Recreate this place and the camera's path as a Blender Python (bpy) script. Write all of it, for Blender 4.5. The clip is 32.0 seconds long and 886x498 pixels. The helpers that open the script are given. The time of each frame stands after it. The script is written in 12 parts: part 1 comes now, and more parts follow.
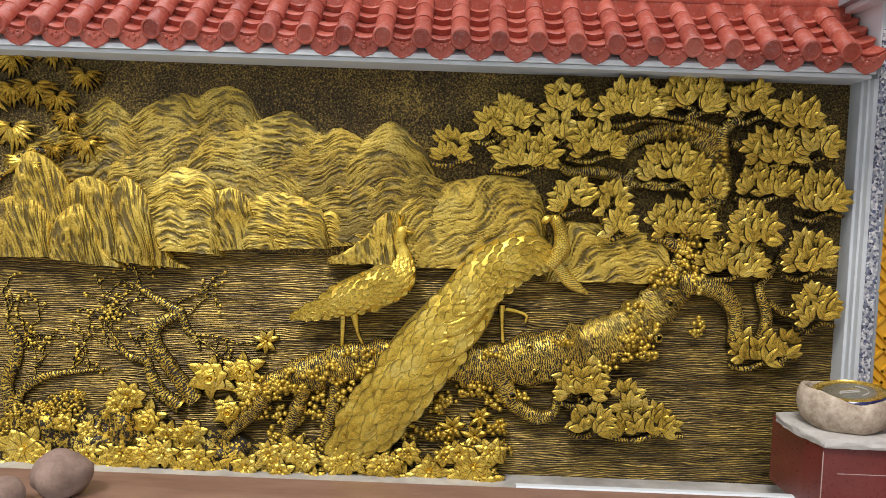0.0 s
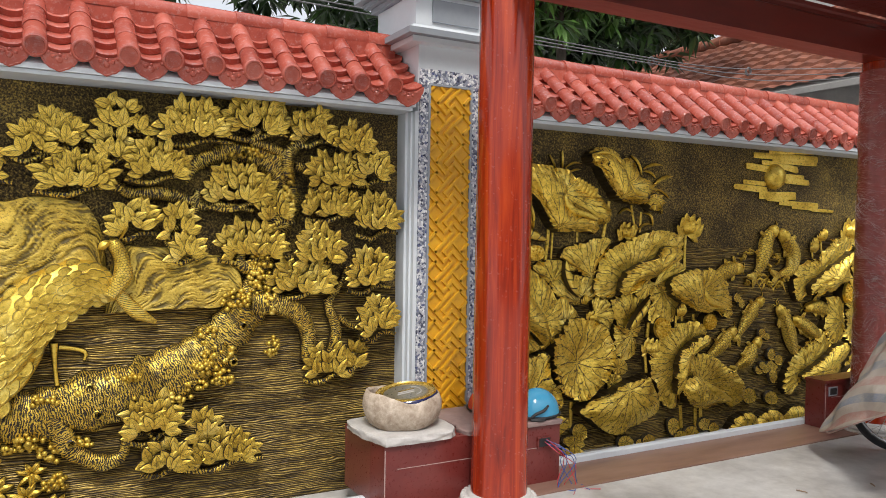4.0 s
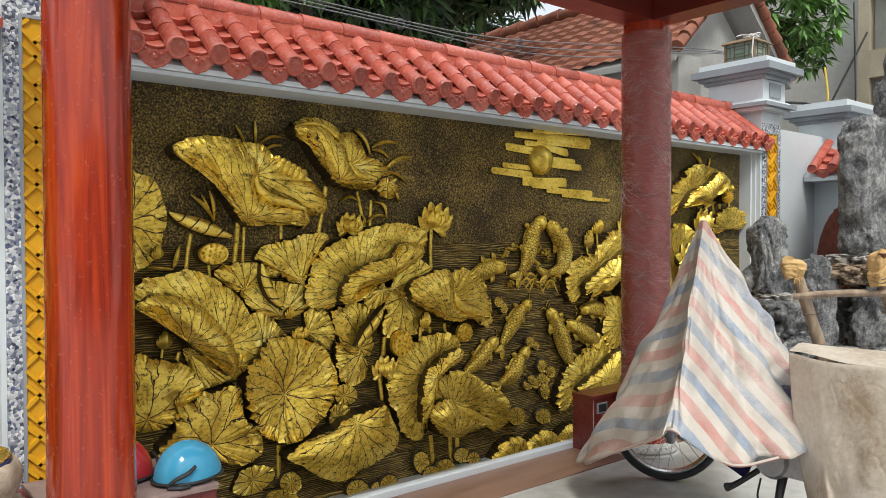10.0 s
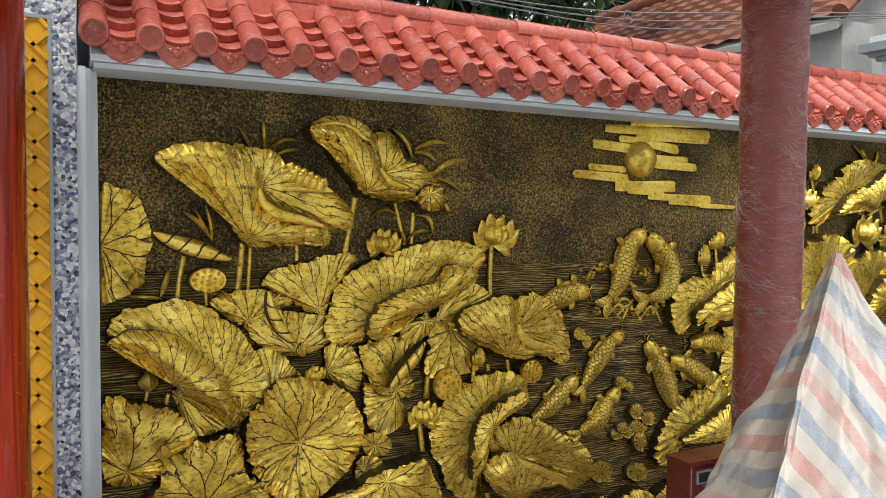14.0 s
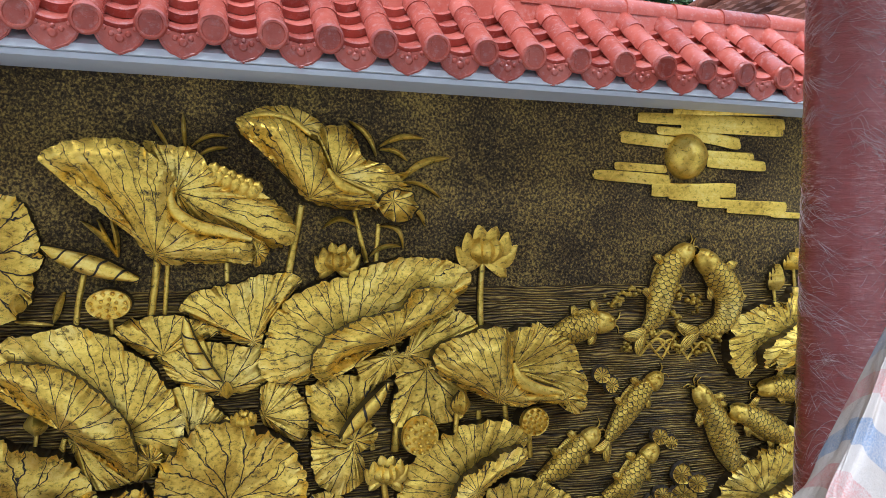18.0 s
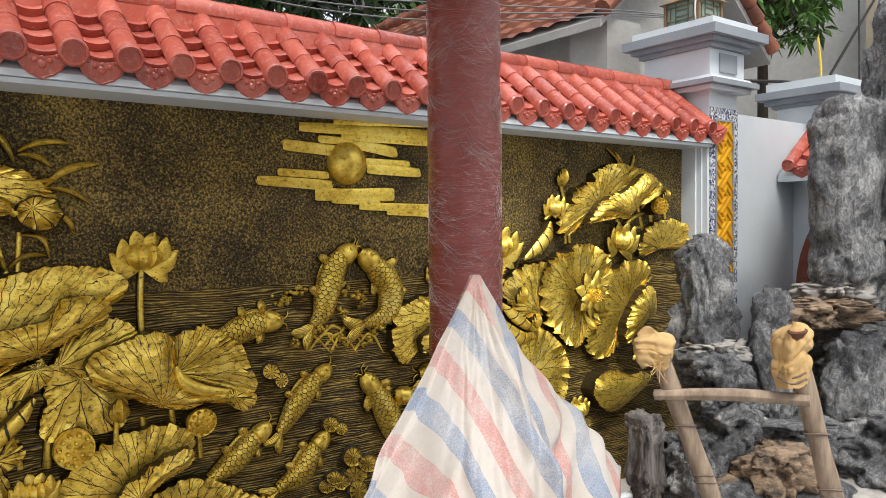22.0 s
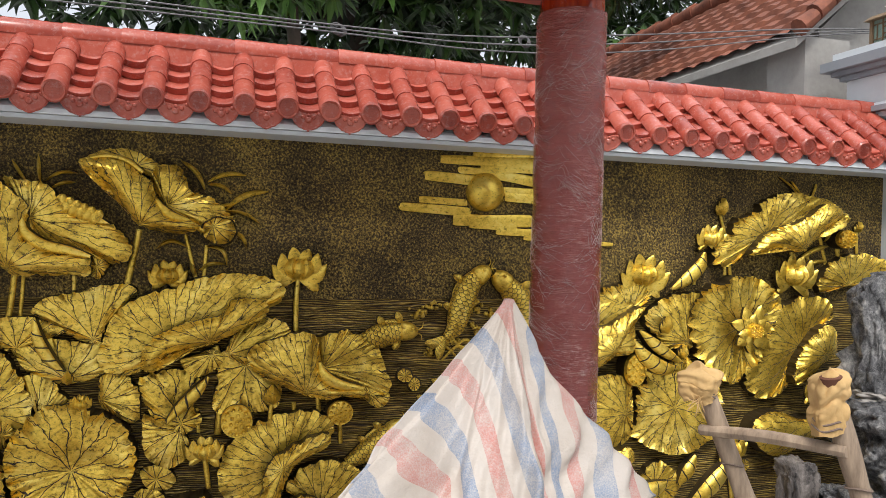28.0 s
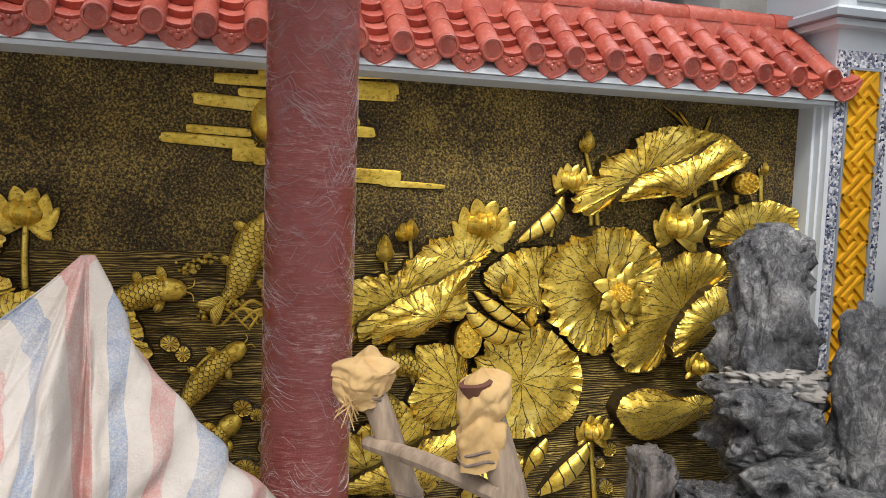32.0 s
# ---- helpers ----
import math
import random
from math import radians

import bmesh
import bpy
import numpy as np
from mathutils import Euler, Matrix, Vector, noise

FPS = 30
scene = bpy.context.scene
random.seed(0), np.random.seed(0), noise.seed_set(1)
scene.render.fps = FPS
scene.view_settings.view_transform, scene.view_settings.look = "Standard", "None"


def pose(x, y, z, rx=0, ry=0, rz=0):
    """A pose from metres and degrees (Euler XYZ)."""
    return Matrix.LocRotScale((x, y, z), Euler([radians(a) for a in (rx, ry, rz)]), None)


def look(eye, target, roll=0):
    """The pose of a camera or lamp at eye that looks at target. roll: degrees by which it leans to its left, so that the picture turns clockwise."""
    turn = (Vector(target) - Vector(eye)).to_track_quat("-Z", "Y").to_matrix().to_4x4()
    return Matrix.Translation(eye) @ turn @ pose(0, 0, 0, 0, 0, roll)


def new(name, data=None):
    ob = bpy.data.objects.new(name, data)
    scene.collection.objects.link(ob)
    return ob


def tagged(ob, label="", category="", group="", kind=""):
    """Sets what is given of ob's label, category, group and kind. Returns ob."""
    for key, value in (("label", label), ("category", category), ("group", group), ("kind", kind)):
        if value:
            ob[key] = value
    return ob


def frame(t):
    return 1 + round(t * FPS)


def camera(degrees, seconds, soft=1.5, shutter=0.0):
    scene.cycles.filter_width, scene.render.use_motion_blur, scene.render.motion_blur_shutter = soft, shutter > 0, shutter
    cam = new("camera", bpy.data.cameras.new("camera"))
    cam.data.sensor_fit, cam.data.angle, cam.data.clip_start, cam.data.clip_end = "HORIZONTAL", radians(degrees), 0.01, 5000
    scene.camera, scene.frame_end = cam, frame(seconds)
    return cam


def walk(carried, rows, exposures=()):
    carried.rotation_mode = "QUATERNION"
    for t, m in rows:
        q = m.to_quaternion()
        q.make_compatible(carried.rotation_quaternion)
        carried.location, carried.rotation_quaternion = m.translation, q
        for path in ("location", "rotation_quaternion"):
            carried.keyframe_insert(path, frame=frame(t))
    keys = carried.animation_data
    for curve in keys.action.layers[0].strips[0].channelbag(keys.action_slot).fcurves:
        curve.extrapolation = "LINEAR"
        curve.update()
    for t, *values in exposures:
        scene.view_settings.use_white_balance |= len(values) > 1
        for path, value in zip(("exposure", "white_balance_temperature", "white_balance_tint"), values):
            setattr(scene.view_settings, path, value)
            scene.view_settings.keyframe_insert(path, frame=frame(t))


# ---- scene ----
cam = camera(61.0, 32.0, soft=0.9)
METRES, EYE, TILT, LEAN, TURN = 6.4, 1.396, 0.0, 0.0, 0.5
ROWS = [
    (0.0, 0.0, 0.0, 0.0, 0.13, -3.67, -2.04),
    (0.5, 0.0015, 0.0029, 0.0007, -2.28, -3.78, -1.98),
    (1.0, 0.0056, 0.0031, 0.0017, -5.32, -3.54, -2.08),
    (1.5, 0.0094, 0.003, 0.0039, -9.0, -3.19, -2.17),
    (2.0, 0.0121, 0.0021, 0.0032, -12.61, -2.66, -2.07),
    (2.5, 0.0151, 0.0013, 0.0023, -16.23, -2.23, -1.78),
    (3.0, 0.0168, 0.0009, 0.0035, -20.04, -2.09, -1.46),
    (3.5, 0.0209, 0.0006, 0.004, -24.42, -1.84, -1.13),
    (4.0, 0.0302, 0.0011, 0.0045, -29.05, -1.62, -0.92),
    (4.5, 0.0415, 0.004, 0.0052, -33.34, -1.37, -0.73),
    (6.5, 0.0607, 0.0158, 0.0036, -41.88, -1.6, 0.27),
    (7.0, 0.0714, 0.0246, 0.0019, -42.42, -2.04, 0.34),
    (7.5, 0.1047, 0.0291, -0.0014, -42.9, -2.38, 0.37),
    (8.0, 0.1328, 0.0278, 0.0028, -43.1, -2.35, 0.35),
    (8.5, 0.1584, 0.0356, -0.0012, -43.09, -2.19, 0.33),
    (9.0, 0.1895, 0.0532, -0.0019, -42.49, -1.56, 0.34),
    (9.5, 0.2075, 0.0621, -0.0019, -41.48, -1.3, 0.2),
    (10.0, 0.2328, 0.063, -0.004, -39.88, -1.16, 0.14),
    (10.5, 0.2578, 0.0613, -0.0048, -38.05, -1.15, 0.2),
    (11.0, 0.27, 0.0619, -0.0031, -36.34, -1.24, 0.36),
    (11.5, 0.2888, 0.074, -0.0024, -34.83, -1.5, 0.45),
    (12.0, 0.3155, 0.0972, 0.0, -33.45, -1.95, 0.45),
    (12.5, 0.326, 0.1105, 0.017, -32.4, -2.69, 0.16),
    (13.0, 0.3273, 0.112, 0.0232, -30.87, -2.65, -0.03),
    (13.5, 0.3415, 0.1121, 0.0228, -29.26, -2.74, -0.29),
    (14.0, 0.3645, 0.1112, 0.023, -27.84, -2.58, -0.55),
    (14.5, 0.3817, 0.1167, 0.0234, -26.93, -2.4, -0.7),
    (15.0, 0.4, 0.1279, 0.0252, -26.4, -2.06, -0.7),
    (15.5, 0.4152, 0.1363, 0.0259, -25.83, -1.66, -0.62),
    (17.5, 0.4831, 0.153, 0.0232, -18.9, -1.08, -0.54),
    (18.0, 0.4929, 0.1668, 0.0243, -18.24, -1.87, -0.58),
    (18.5, 0.4983, 0.175, 0.0231, -18.46, -2.99, -0.36),
    (19.0, 0.504, 0.1804, 0.0228, -19.44, -4.24, -0.04),
    (19.5, 0.5084, 0.1829, 0.0227, -21.16, -4.73, 0.29),
    (20.0, 0.5168, 0.1765, 0.0255, -24.37, -4.56, 0.28),
    (20.5, 0.5348, 0.1575, 0.0256, -28.41, -3.77, 0.03),
    (21.0, 0.5486, 0.1398, 0.0235, -32.43, -2.89, -0.08),
    (21.5, 0.5457, 0.1305, 0.0246, -35.75, -2.17, 0.13),
    (22.0, 0.5282, 0.12, 0.0261, -37.26, -1.82, 0.53),
    (22.5, 0.5185, 0.1109, 0.026, -36.41, -1.79, 0.76),
    (23.0, 0.5229, 0.0943, 0.0254, -33.86, -1.75, 0.47),
    (23.5, 0.5358, 0.0715, 0.023, -30.72, -1.92, -0.29),
    (24.0, 0.5485, 0.0608, 0.0223, -27.49, -1.92, -1.29),
    (24.5, 0.5645, 0.0518, 0.023, -24.01, -1.79, -2.07),
    (25.0, 0.5704, 0.0455, 0.0253, -21.61, -1.56, -2.58),
    (25.5, 0.5744, 0.0403, 0.0251, -19.75, -1.23, -2.83),
    (26.0, 0.5804, 0.0331, 0.0254, -18.7, -0.83, -2.89),
    (26.5, 0.5864, 0.027, 0.0264, -17.99, -0.49, -2.81),
    (28.5, 0.6077, 0.0443, 0.0308, -16.96, -0.53, -1.15),
    (29.0, 0.6383, 0.048, 0.0304, -16.97, -0.91, -1.01),
    (29.5, 0.6653, 0.0512, 0.0308, -17.11, -1.58, -0.98),
    (30.0, 0.6907, 0.0597, 0.0292, -17.41, -2.58, -1.01),
    (30.5, 0.7159, 0.074, 0.0291, -17.5, -3.3, -1.08),
    (31.0, 0.7326, 0.0839, 0.0294, -17.23, -3.98, -1.36),
    (31.5, 0.7537, 0.0934, 0.029, -16.51, -4.28, -1.74),
    (32.0, 0.7711, 0.0985, 0.0299, -15.69, -4.45, -1.94),
]
EXPOSURES = [(0.0, 0.32, 6500, 10), (2.0, 0.40, 6500, 10), (4.0, 0.58, 6500, 10), (8.0, 0.68, 6450, 5), (12.0, 0.72, 6400, 4), (15.0, 0.84, 6100, 4), (18.0, 0.92, 5350, 10), (19.5, 0.90, 5450, 8), (21.5, 0.80, 6300, 8), (24.0, 0.70, 6500, 10), (29.0, 0.62, 6450, 10), (32.0, 0.56, 6400, 10)]
walk(cam, [(t, pose(0, 0, EYE, TILT, LEAN, TURN) @ pose(METRES * x, METRES * y, METRES * z, 90 + pitch, roll, yaw)) for t, x, y, z, yaw, pitch, roll in ROWS], EXPOSURES)

# ---- world, sun and sky ----
world = bpy.data.worlds.new("sky")
scene.world = world
world.use_nodes = True
wn = world.node_tree.nodes
sky = wn.new("ShaderNodeTexSky")
sky.sky_type, sky.sun_disc = 'NISHITA', False
sky.sun_elevation, sky.sun_rotation = radians(55), radians(200)
sky.air_density, sky.dust_density, sky.ozone_density = 1.0, 4.0, 1.0
wn["Background"].inputs["Strength"].default_value = 0.115
soft_sky = wn.new("ShaderNodeMixRGB")
soft_sky.inputs["Fac"].default_value = 0.75
rise = wn.new("ShaderNodeSeparateXYZ")
world.node_tree.links.new(wn.new("ShaderNodeTexCoord").outputs["Generated"], rise.inputs[0])
cloud = wn.new("ShaderNodeValToRGB")
cloud.color_ramp.elements[0].position, cloud.color_ramp.elements[0].color = 0.0, (0.30, 0.305, 0.315, 1)
cloud.color_ramp.elements[1].position, cloud.color_ramp.elements[1].color = 1.0, (0.98, 1.0, 1.04, 1)
world.node_tree.links.new(rise.outputs[2], cloud.inputs[0])
overcast = wn.new("ShaderNodeMixRGB")
overcast.blend_type = 'MULTIPLY'
overcast.inputs["Fac"].default_value, overcast.inputs["Color2"].default_value = 1.0, (11.5, 11.5, 11.5, 1)
world.node_tree.links.new(cloud.outputs[0], overcast.inputs["Color1"])
world.node_tree.links.new(overcast.outputs[0], soft_sky.inputs["Color2"])
world.node_tree.links.new(sky.outputs[0], soft_sky.inputs["Color1"])
world.node_tree.links.new(soft_sky.outputs[0], wn["Background"].inputs[0])
sun = new("sun", bpy.data.lights.new("sun", "SUN"))
sun.data.energy, sun.data.angle, sun.data.color = 1.5, radians(12), (1.0, 0.96, 0.9)
sun.matrix_basis = look((0.6, -1.0, 8.2), (2.5, 3.6, 1.2))


# ---- materials ----
def shader(name, rough=0.5, metal=0.0, base=(0.5, 0.5, 0.5)):
    m = bpy.data.materials.new(name)
    m.use_nodes = True
    n = m.node_tree.nodes
    b = n["Principled BSDF"]
    b.inputs["Base Color"].default_value = (*base, 1)
    b.inputs["Roughness"].default_value = rough
    b.inputs["Metallic"].default_value = metal
    return m, n, m.node_tree.links, b


def node(n, kind, **values):
    made = n.new("ShaderNode" + kind)
    for key, value in values.items():
        key = key.replace("_", " ")
        for socket in made.inputs:
            if socket.name == key:
                socket.default_value = value
    return made


def math_node(n, links, op, a, b=None, c=None):
    made = n.new("ShaderNodeMath")
    made.operation = op
    for i, value in enumerate((a, b, c)):
        if value is None:
            continue
        if isinstance(value, (int, float)):
            made.inputs[i].default_value = value
        else:
            links.new(value, made.inputs[i])
    return made.outputs[0]


def ramp(n, links, fac, stops):
    made = n.new("ShaderNodeValToRGB")
    e = made.color_ramp.elements
    while len(e) < len(stops):
        e.new(0.5)
    for i, (at, colour) in enumerate(stops):
        e[i].position, e[i].color = at, (*colour, 1)
    links.new(fac, made.inputs[0])
    return made.outputs[0]


def noise_of(n, links, scale, detail=4.0, rough=0.6, vector=None, stretch=None, distortion=0.0):
    t = node(n, "TexNoise", Scale=scale, Detail=detail, Roughness=rough, Distortion=distortion)
    if vector is None:
        vector = n.new("ShaderNodeNewGeometry").outputs["Position"]
    if stretch:
        mp = n.new("ShaderNodeMapping")
        mp.inputs["Scale"].default_value = stretch
        links.new(vector, mp.inputs[0])
        vector = mp.outputs[0]
    links.new(vector, t.inputs["Vector"])
    return t.outputs["Fac"]


def bump(n, links, b, height, strength=0.4, distance=0.01):
    made = node(n, "Bump", Strength=strength, Distance=distance)
    links.new(height, made.inputs["Height"])
    links.new(made.outputs[0], b.inputs["Normal"])
    return made


def mottled(name, dark, light, scale, rough=0.6, metal=0.0, fine=60, bump_size=0.003, strength=0.4, detail=5.0, stretch=None, lo=0.3, hi=0.7):
    """Two scales of variation in colour with a fine relief."""
    m, n, links, b = shader(name, rough, metal)
    big = noise_of(n, links, scale, detail, 0.6, None, stretch)
    small = noise_of(n, links, fine, 4.0, 0.65, None, stretch)
    mixed = math_node(n, links, 'ADD', math_node(n, links, 'MULTIPLY', big, 0.7), math_node(n, links, 'MULTIPLY', small, 0.3))
    links.new(ramp(n, links, mixed, [(lo, dark), (hi, light)]), b.inputs["Base Color"])
    links.new(math_node(n, links, 'MULTIPLY_ADD', small, 0.25, rough - 0.12), b.inputs["Roughness"])
    bump(n, links, b, mixed, strength, bump_size)
    return m


GOLD_D, GOLD_M, GOLD_L = (0.020, 0.013, 0.006), (0.30, 0.185, 0.018), (0.60, 0.40, 0.055)


def gilded(name, pattern=None, wear=0.40, rough=0.36, metal=0.8, strength=0.7, size=0.006, grain=42.0, bright=1.0):
    """Gold paint over a dark ground: pattern(n, links) gives 1 on the raised parts and 0 in the grooves, where the dark ground shows."""
    m, n, links, b = shader(name, rough, metal)
    big = noise_of(n, links, 6.0, 4.0, 0.6)
    fine = noise_of(n, links, 130.0, 4.0, 0.7)
    mid = noise_of(n, links, grain, 7.0, 0.74, None, (1, 1, 1.4), 0.5)
    tone = math_node(n, links, 'ADD', math_node(n, links, 'MULTIPLY', big, 0.5), math_node(n, links, 'MULTIPLY', mid, 0.5))
    stops = [(0.33, (0.38, 0.225, 0.028)), (0.43, (0.70, 0.465, 0.060)), (0.53, (0.92, 0.655, 0.105)), (0.65, (1.0, 0.80, 0.23))]
    gold = ramp(n, links, tone, [(at, tuple(v * bright for v in c)) for at, c in stops])
    flecks = ramp(n, links, math_node(n, links, 'ADD', math_node(n, links, 'MULTIPLY', fine, 0.2), math_node(n, links, 'MULTIPLY', mid, 0.8)), [(wear - 0.05, (0.05, 0.05, 0.05)), (wear + 0.06, (1, 1, 1))])
    mask = flecks
    height = math_node(n, links, 'MULTIPLY', mid, 0.35)
    if pattern:
        p = pattern(n, links)
        mask = math_node(n, links, 'MULTIPLY', flecks, p)
        height = math_node(n, links, 'ADD', math_node(n, links, 'MULTIPLY', p, 1.0), math_node(n, links, 'MULTIPLY', mid, 0.3))
    mix = n.new("ShaderNodeMixRGB")
    mix.inputs["Color1"].default_value = (*GOLD_D, 1)
    links.new(mask, mix.inputs["Fac"])
    links.new(gold, mix.inputs["Color2"])
    links.new(mix.outputs[0], b.inputs["Base Color"])
    links.new(math_node(n, links, 'MULTIPLY', mask, metal), b.inputs["Metallic"])
    links.new(math_node(n, links, 'MULTIPLY_ADD', mid, 0.5, rough - 0.26), b.inputs["Roughness"])
    bump(n, links, b, height, strength, size)
    return m


def uv_of(n, links):
    u = n.new("ShaderNodeUVMap")
    s = n.new("ShaderNodeSeparateXYZ")
    links.new(u.outputs[0], s.inputs[0])
    return s.outputs[0], s.outputs[1]


def line_mask(n, links, at, count, width):
    """0 on count thin lines across 0..1 of at, 1 between; width is a value or a socket, in parts of one step."""
    f = math_node(n, links, 'FRACT', math_node(n, links, 'MULTIPLY', at, count))
    d = math_node(n, links, 'ABSOLUTE', math_node(n, links, 'SUBTRACT', f, 0.5))
    q = math_node(n, links, 'DIVIDE', d, width)
    s = n.new("ShaderNodeMapRange")
    s.interpolation_type = 'SMOOTHSTEP'
    s.inputs["From Min"].default_value, s.inputs["From Max"].default_value = 0.55, 1.0
    links.new(q, s.inputs["Value"])
    return s.outputs["Result"]


def groove(n, links, d, width):
    """0 where d is under width, 1 past it, with a soft edge."""
    q = math_node(n, links, 'DIVIDE', d, width)
    s = n.new("ShaderNodeMapRange")
    s.interpolation_type = 'SMOOTHSTEP'
    s.inputs["From Min"].default_value, s.inputs["From Max"].default_value = 0.5, 1.0
    links.new(q, s.inputs["Value"])
    return s.outputs["Result"]


def veins(n, links):
    """Radial veins; v is the distance from the hub in metres; each one forks twice on its way out."""
    u, v = uv_of(n, links)
    wob = math_node(n, links, 'SUBTRACT', noise_of(n, links, 11.0, 3.0, 0.55), 0.5)
    a = math_node(n, links, 'MULTIPLY_ADD', wob, 0.05, u)
    safe = math_node(n, links, 'MAXIMUM', v, 0.02)
    far = math_node(n, links, 'MULTIPLY_ADD', wob, 0.08, v)
    f = math_node(n, links, 'ABSOLUTE', math_node(n, links, 'SUBTRACT', math_node(n, links, 'FRACT', math_node(n, links, 'MULTIPLY', a, 11.0)), 0.5))
    one = math_node(n, links, 'MINIMUM', math_node(n, links, 'MAXIMUM', math_node(n, links, 'MULTIPLY_ADD', far, 2.4, -0.16), 0.0), 0.25)
    f = math_node(n, links, 'ABSOLUTE', math_node(n, links, 'SUBTRACT', f, one))
    two = math_node(n, links, 'MINIMUM', math_node(n, links, 'MAXIMUM', math_node(n, links, 'MULTIPLY_ADD', far, 1.2, -0.18), 0.0), 0.12)
    f = math_node(n, links, 'ABSOLUTE', math_node(n, links, 'SUBTRACT', f, two))
    return groove(n, links, f, math_node(n, links, 'DIVIDE', 0.0032, safe))


def feathered(n, links):
    """A midrib with slanting side veins; u runs across 0..1, v along."""
    u, v = uv_of(n, links)
    c = math_node(n, links, 'ABSOLUTE', math_node(n, links, 'SUBTRACT', u, 0.5))
    side = line_mask(n, links, math_node(n, links, 'MULTIPLY_ADD', c, -0.8, v), 6.0, 0.13)
    return math_node(n, links, 'MINIMUM', math_node(n, links, 'MULTIPLY_ADD', groove(n, links, c, 0.045), 0.7, 0.3), math_node(n, links, 'MULTIPLY_ADD', side, 0.5, 0.5))


def rings(n, links):
    u, v = uv_of(n, links)
    wob = noise_of(n, links, 14.0, 2.0, 0.5)
    return line_mask(n, links, math_node(n, links, 'MULTIPLY_ADD', wob, 0.10, math_node(n, links, 'MULTIPLY_ADD', u, 0.12, v)), 5.0, 0.075)


def scales(n, links):
    """Overlapping round scales: rows along v, each second row moved by half a step; a dark groove round each scale."""
    u, v = uv_of(n, links)
    k = math_node(n, links, 'FLOOR', v)
    half = math_node(n, links, 'MULTIPLY', math_node(n, links, 'MODULO', k, 2.0), 0.5)
    fu = math_node(n, links, 'SUBTRACT', math_node(n, links, 'FRACT', math_node(n, links, 'ADD', u, half)), 0.5)
    fv = math_node(n, links, 'MULTIPLY', math_node(n, links, 'SUBTRACT', v, k), 0.62)
    d = math_node(n, links, 'SQRT', math_node(n, links, 'ADD', math_node(n, links, 'MULTIPLY', fu, fu), math_node(n, links, 'MULTIPLY', fv, fv)))
    band = math_node(n, links, 'ABSOLUTE', math_node(n, links, 'SUBTRACT', d, 0.52))
    s = n.new("ShaderNodeMapRange")
    s.interpolation_type = 'SMOOTHSTEP'
    s.inputs["From Min"].default_value, s.inputs["From Max"].default_value = 0.02, 0.075
    links.new(band, s.inputs["Value"])
    step = math_node(n, links, 'MULTIPLY', math_node(n, links, 'LESS_THAN', d, 0.52), 0.2)
    return math_node(n, links, 'MINIMUM', math_node(n, links, 'ADD', math_node(n, links, 'MULTIPLY', s.outputs["Result"], 0.85), step), 1.0)


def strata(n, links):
    """Dark glaze left in the furrows of combed slopes; v is 1 on the ridges. The gold also darkens as u grows."""
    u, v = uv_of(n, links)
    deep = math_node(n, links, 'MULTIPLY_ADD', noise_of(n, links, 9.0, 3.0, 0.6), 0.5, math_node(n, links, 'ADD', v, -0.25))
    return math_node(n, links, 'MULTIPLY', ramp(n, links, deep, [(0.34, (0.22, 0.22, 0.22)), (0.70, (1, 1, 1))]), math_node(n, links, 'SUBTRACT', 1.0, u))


def barky(n, links):
    u, v = uv_of(n, links)
    wob = noise_of(n, links, 20.0, 5.0, 0.7)
    a = math_node(n, links, 'MULTIPLY_ADD', wob, 5.0, v)
    width = math_node(n, links, 'MULTIPLY_ADD', noise_of(n, links, 45.0, 3.0, 0.6), 1.2, -0.27)
    return line_mask(n, links, a, 1.0, math_node(n, links, 'MAXIMUM', width, 0.02))


def ribbed(n, links):
    u, v = uv_of(n, links)
    return line_mask(n, links, math_node(n, links, 'MULTIPLY_ADD', v, 0.25, u), 8.0, 0.14)


def plume(n, links):
    """Fine barbs that spread from the root of a feather."""
    u, v = uv_of(n, links)
    c = math_node(n, links, 'SUBTRACT', u, 0.5)
    barbs = line_mask(n, links, math_node(n, links, 'MULTIPLY_ADD', math_node(n, links, 'ABSOLUTE', c), -1.7, v), 8.0, 0.13)
    # the vane darkens towards both sides to draw the gap between feathers
    rim_dark = groove(n, links, math_node(n, links, 'SUBTRACT', 0.5, math_node(n, links, 'ABSOLUTE', c)), 0.13)
    return math_node(n, links, 'MULTIPLY', math_node(n, links, 'MULTIPLY_ADD', rim_dark, 0.45, 0.55), math_node(n, links, 'MULTIPLY_ADD', barbs, 0.42, 0.58))


M_LEAF = gilded("gold_leaf_veined", veins, 0.415)
M_SHELL = gilded("gold_ringed", rings, 0.38)
M_SCALE = gilded("gold_scaled", scales, 0.40, size=0.008)
M_GOLD = gilded("gold_plain", None, 0.39)
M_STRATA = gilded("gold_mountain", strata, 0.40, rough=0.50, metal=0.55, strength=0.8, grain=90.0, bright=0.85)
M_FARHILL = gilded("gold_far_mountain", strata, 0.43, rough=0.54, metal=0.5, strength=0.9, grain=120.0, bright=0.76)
M_BARK = gilded("gold_bark", barky, 0.41, rough=0.44, strength=1.0)
M_RIB = gilded("gold_ribbed", ribbed, 0.36)
M_PINE = gilded("gold_feathered", feathered, 0.40)
M_PLUME = gilded("gold_plume", plume, 0.37)
# gold at about a quarter brightness, painting shade between the feathers
M_FEATHER_SHADE = gilded("gold_feather_gap_shade", None, 0.47, bright=0.28)
M_BERRY = gilded("gold_berry", None, 0.42, rough=0.42, bright=0.78)
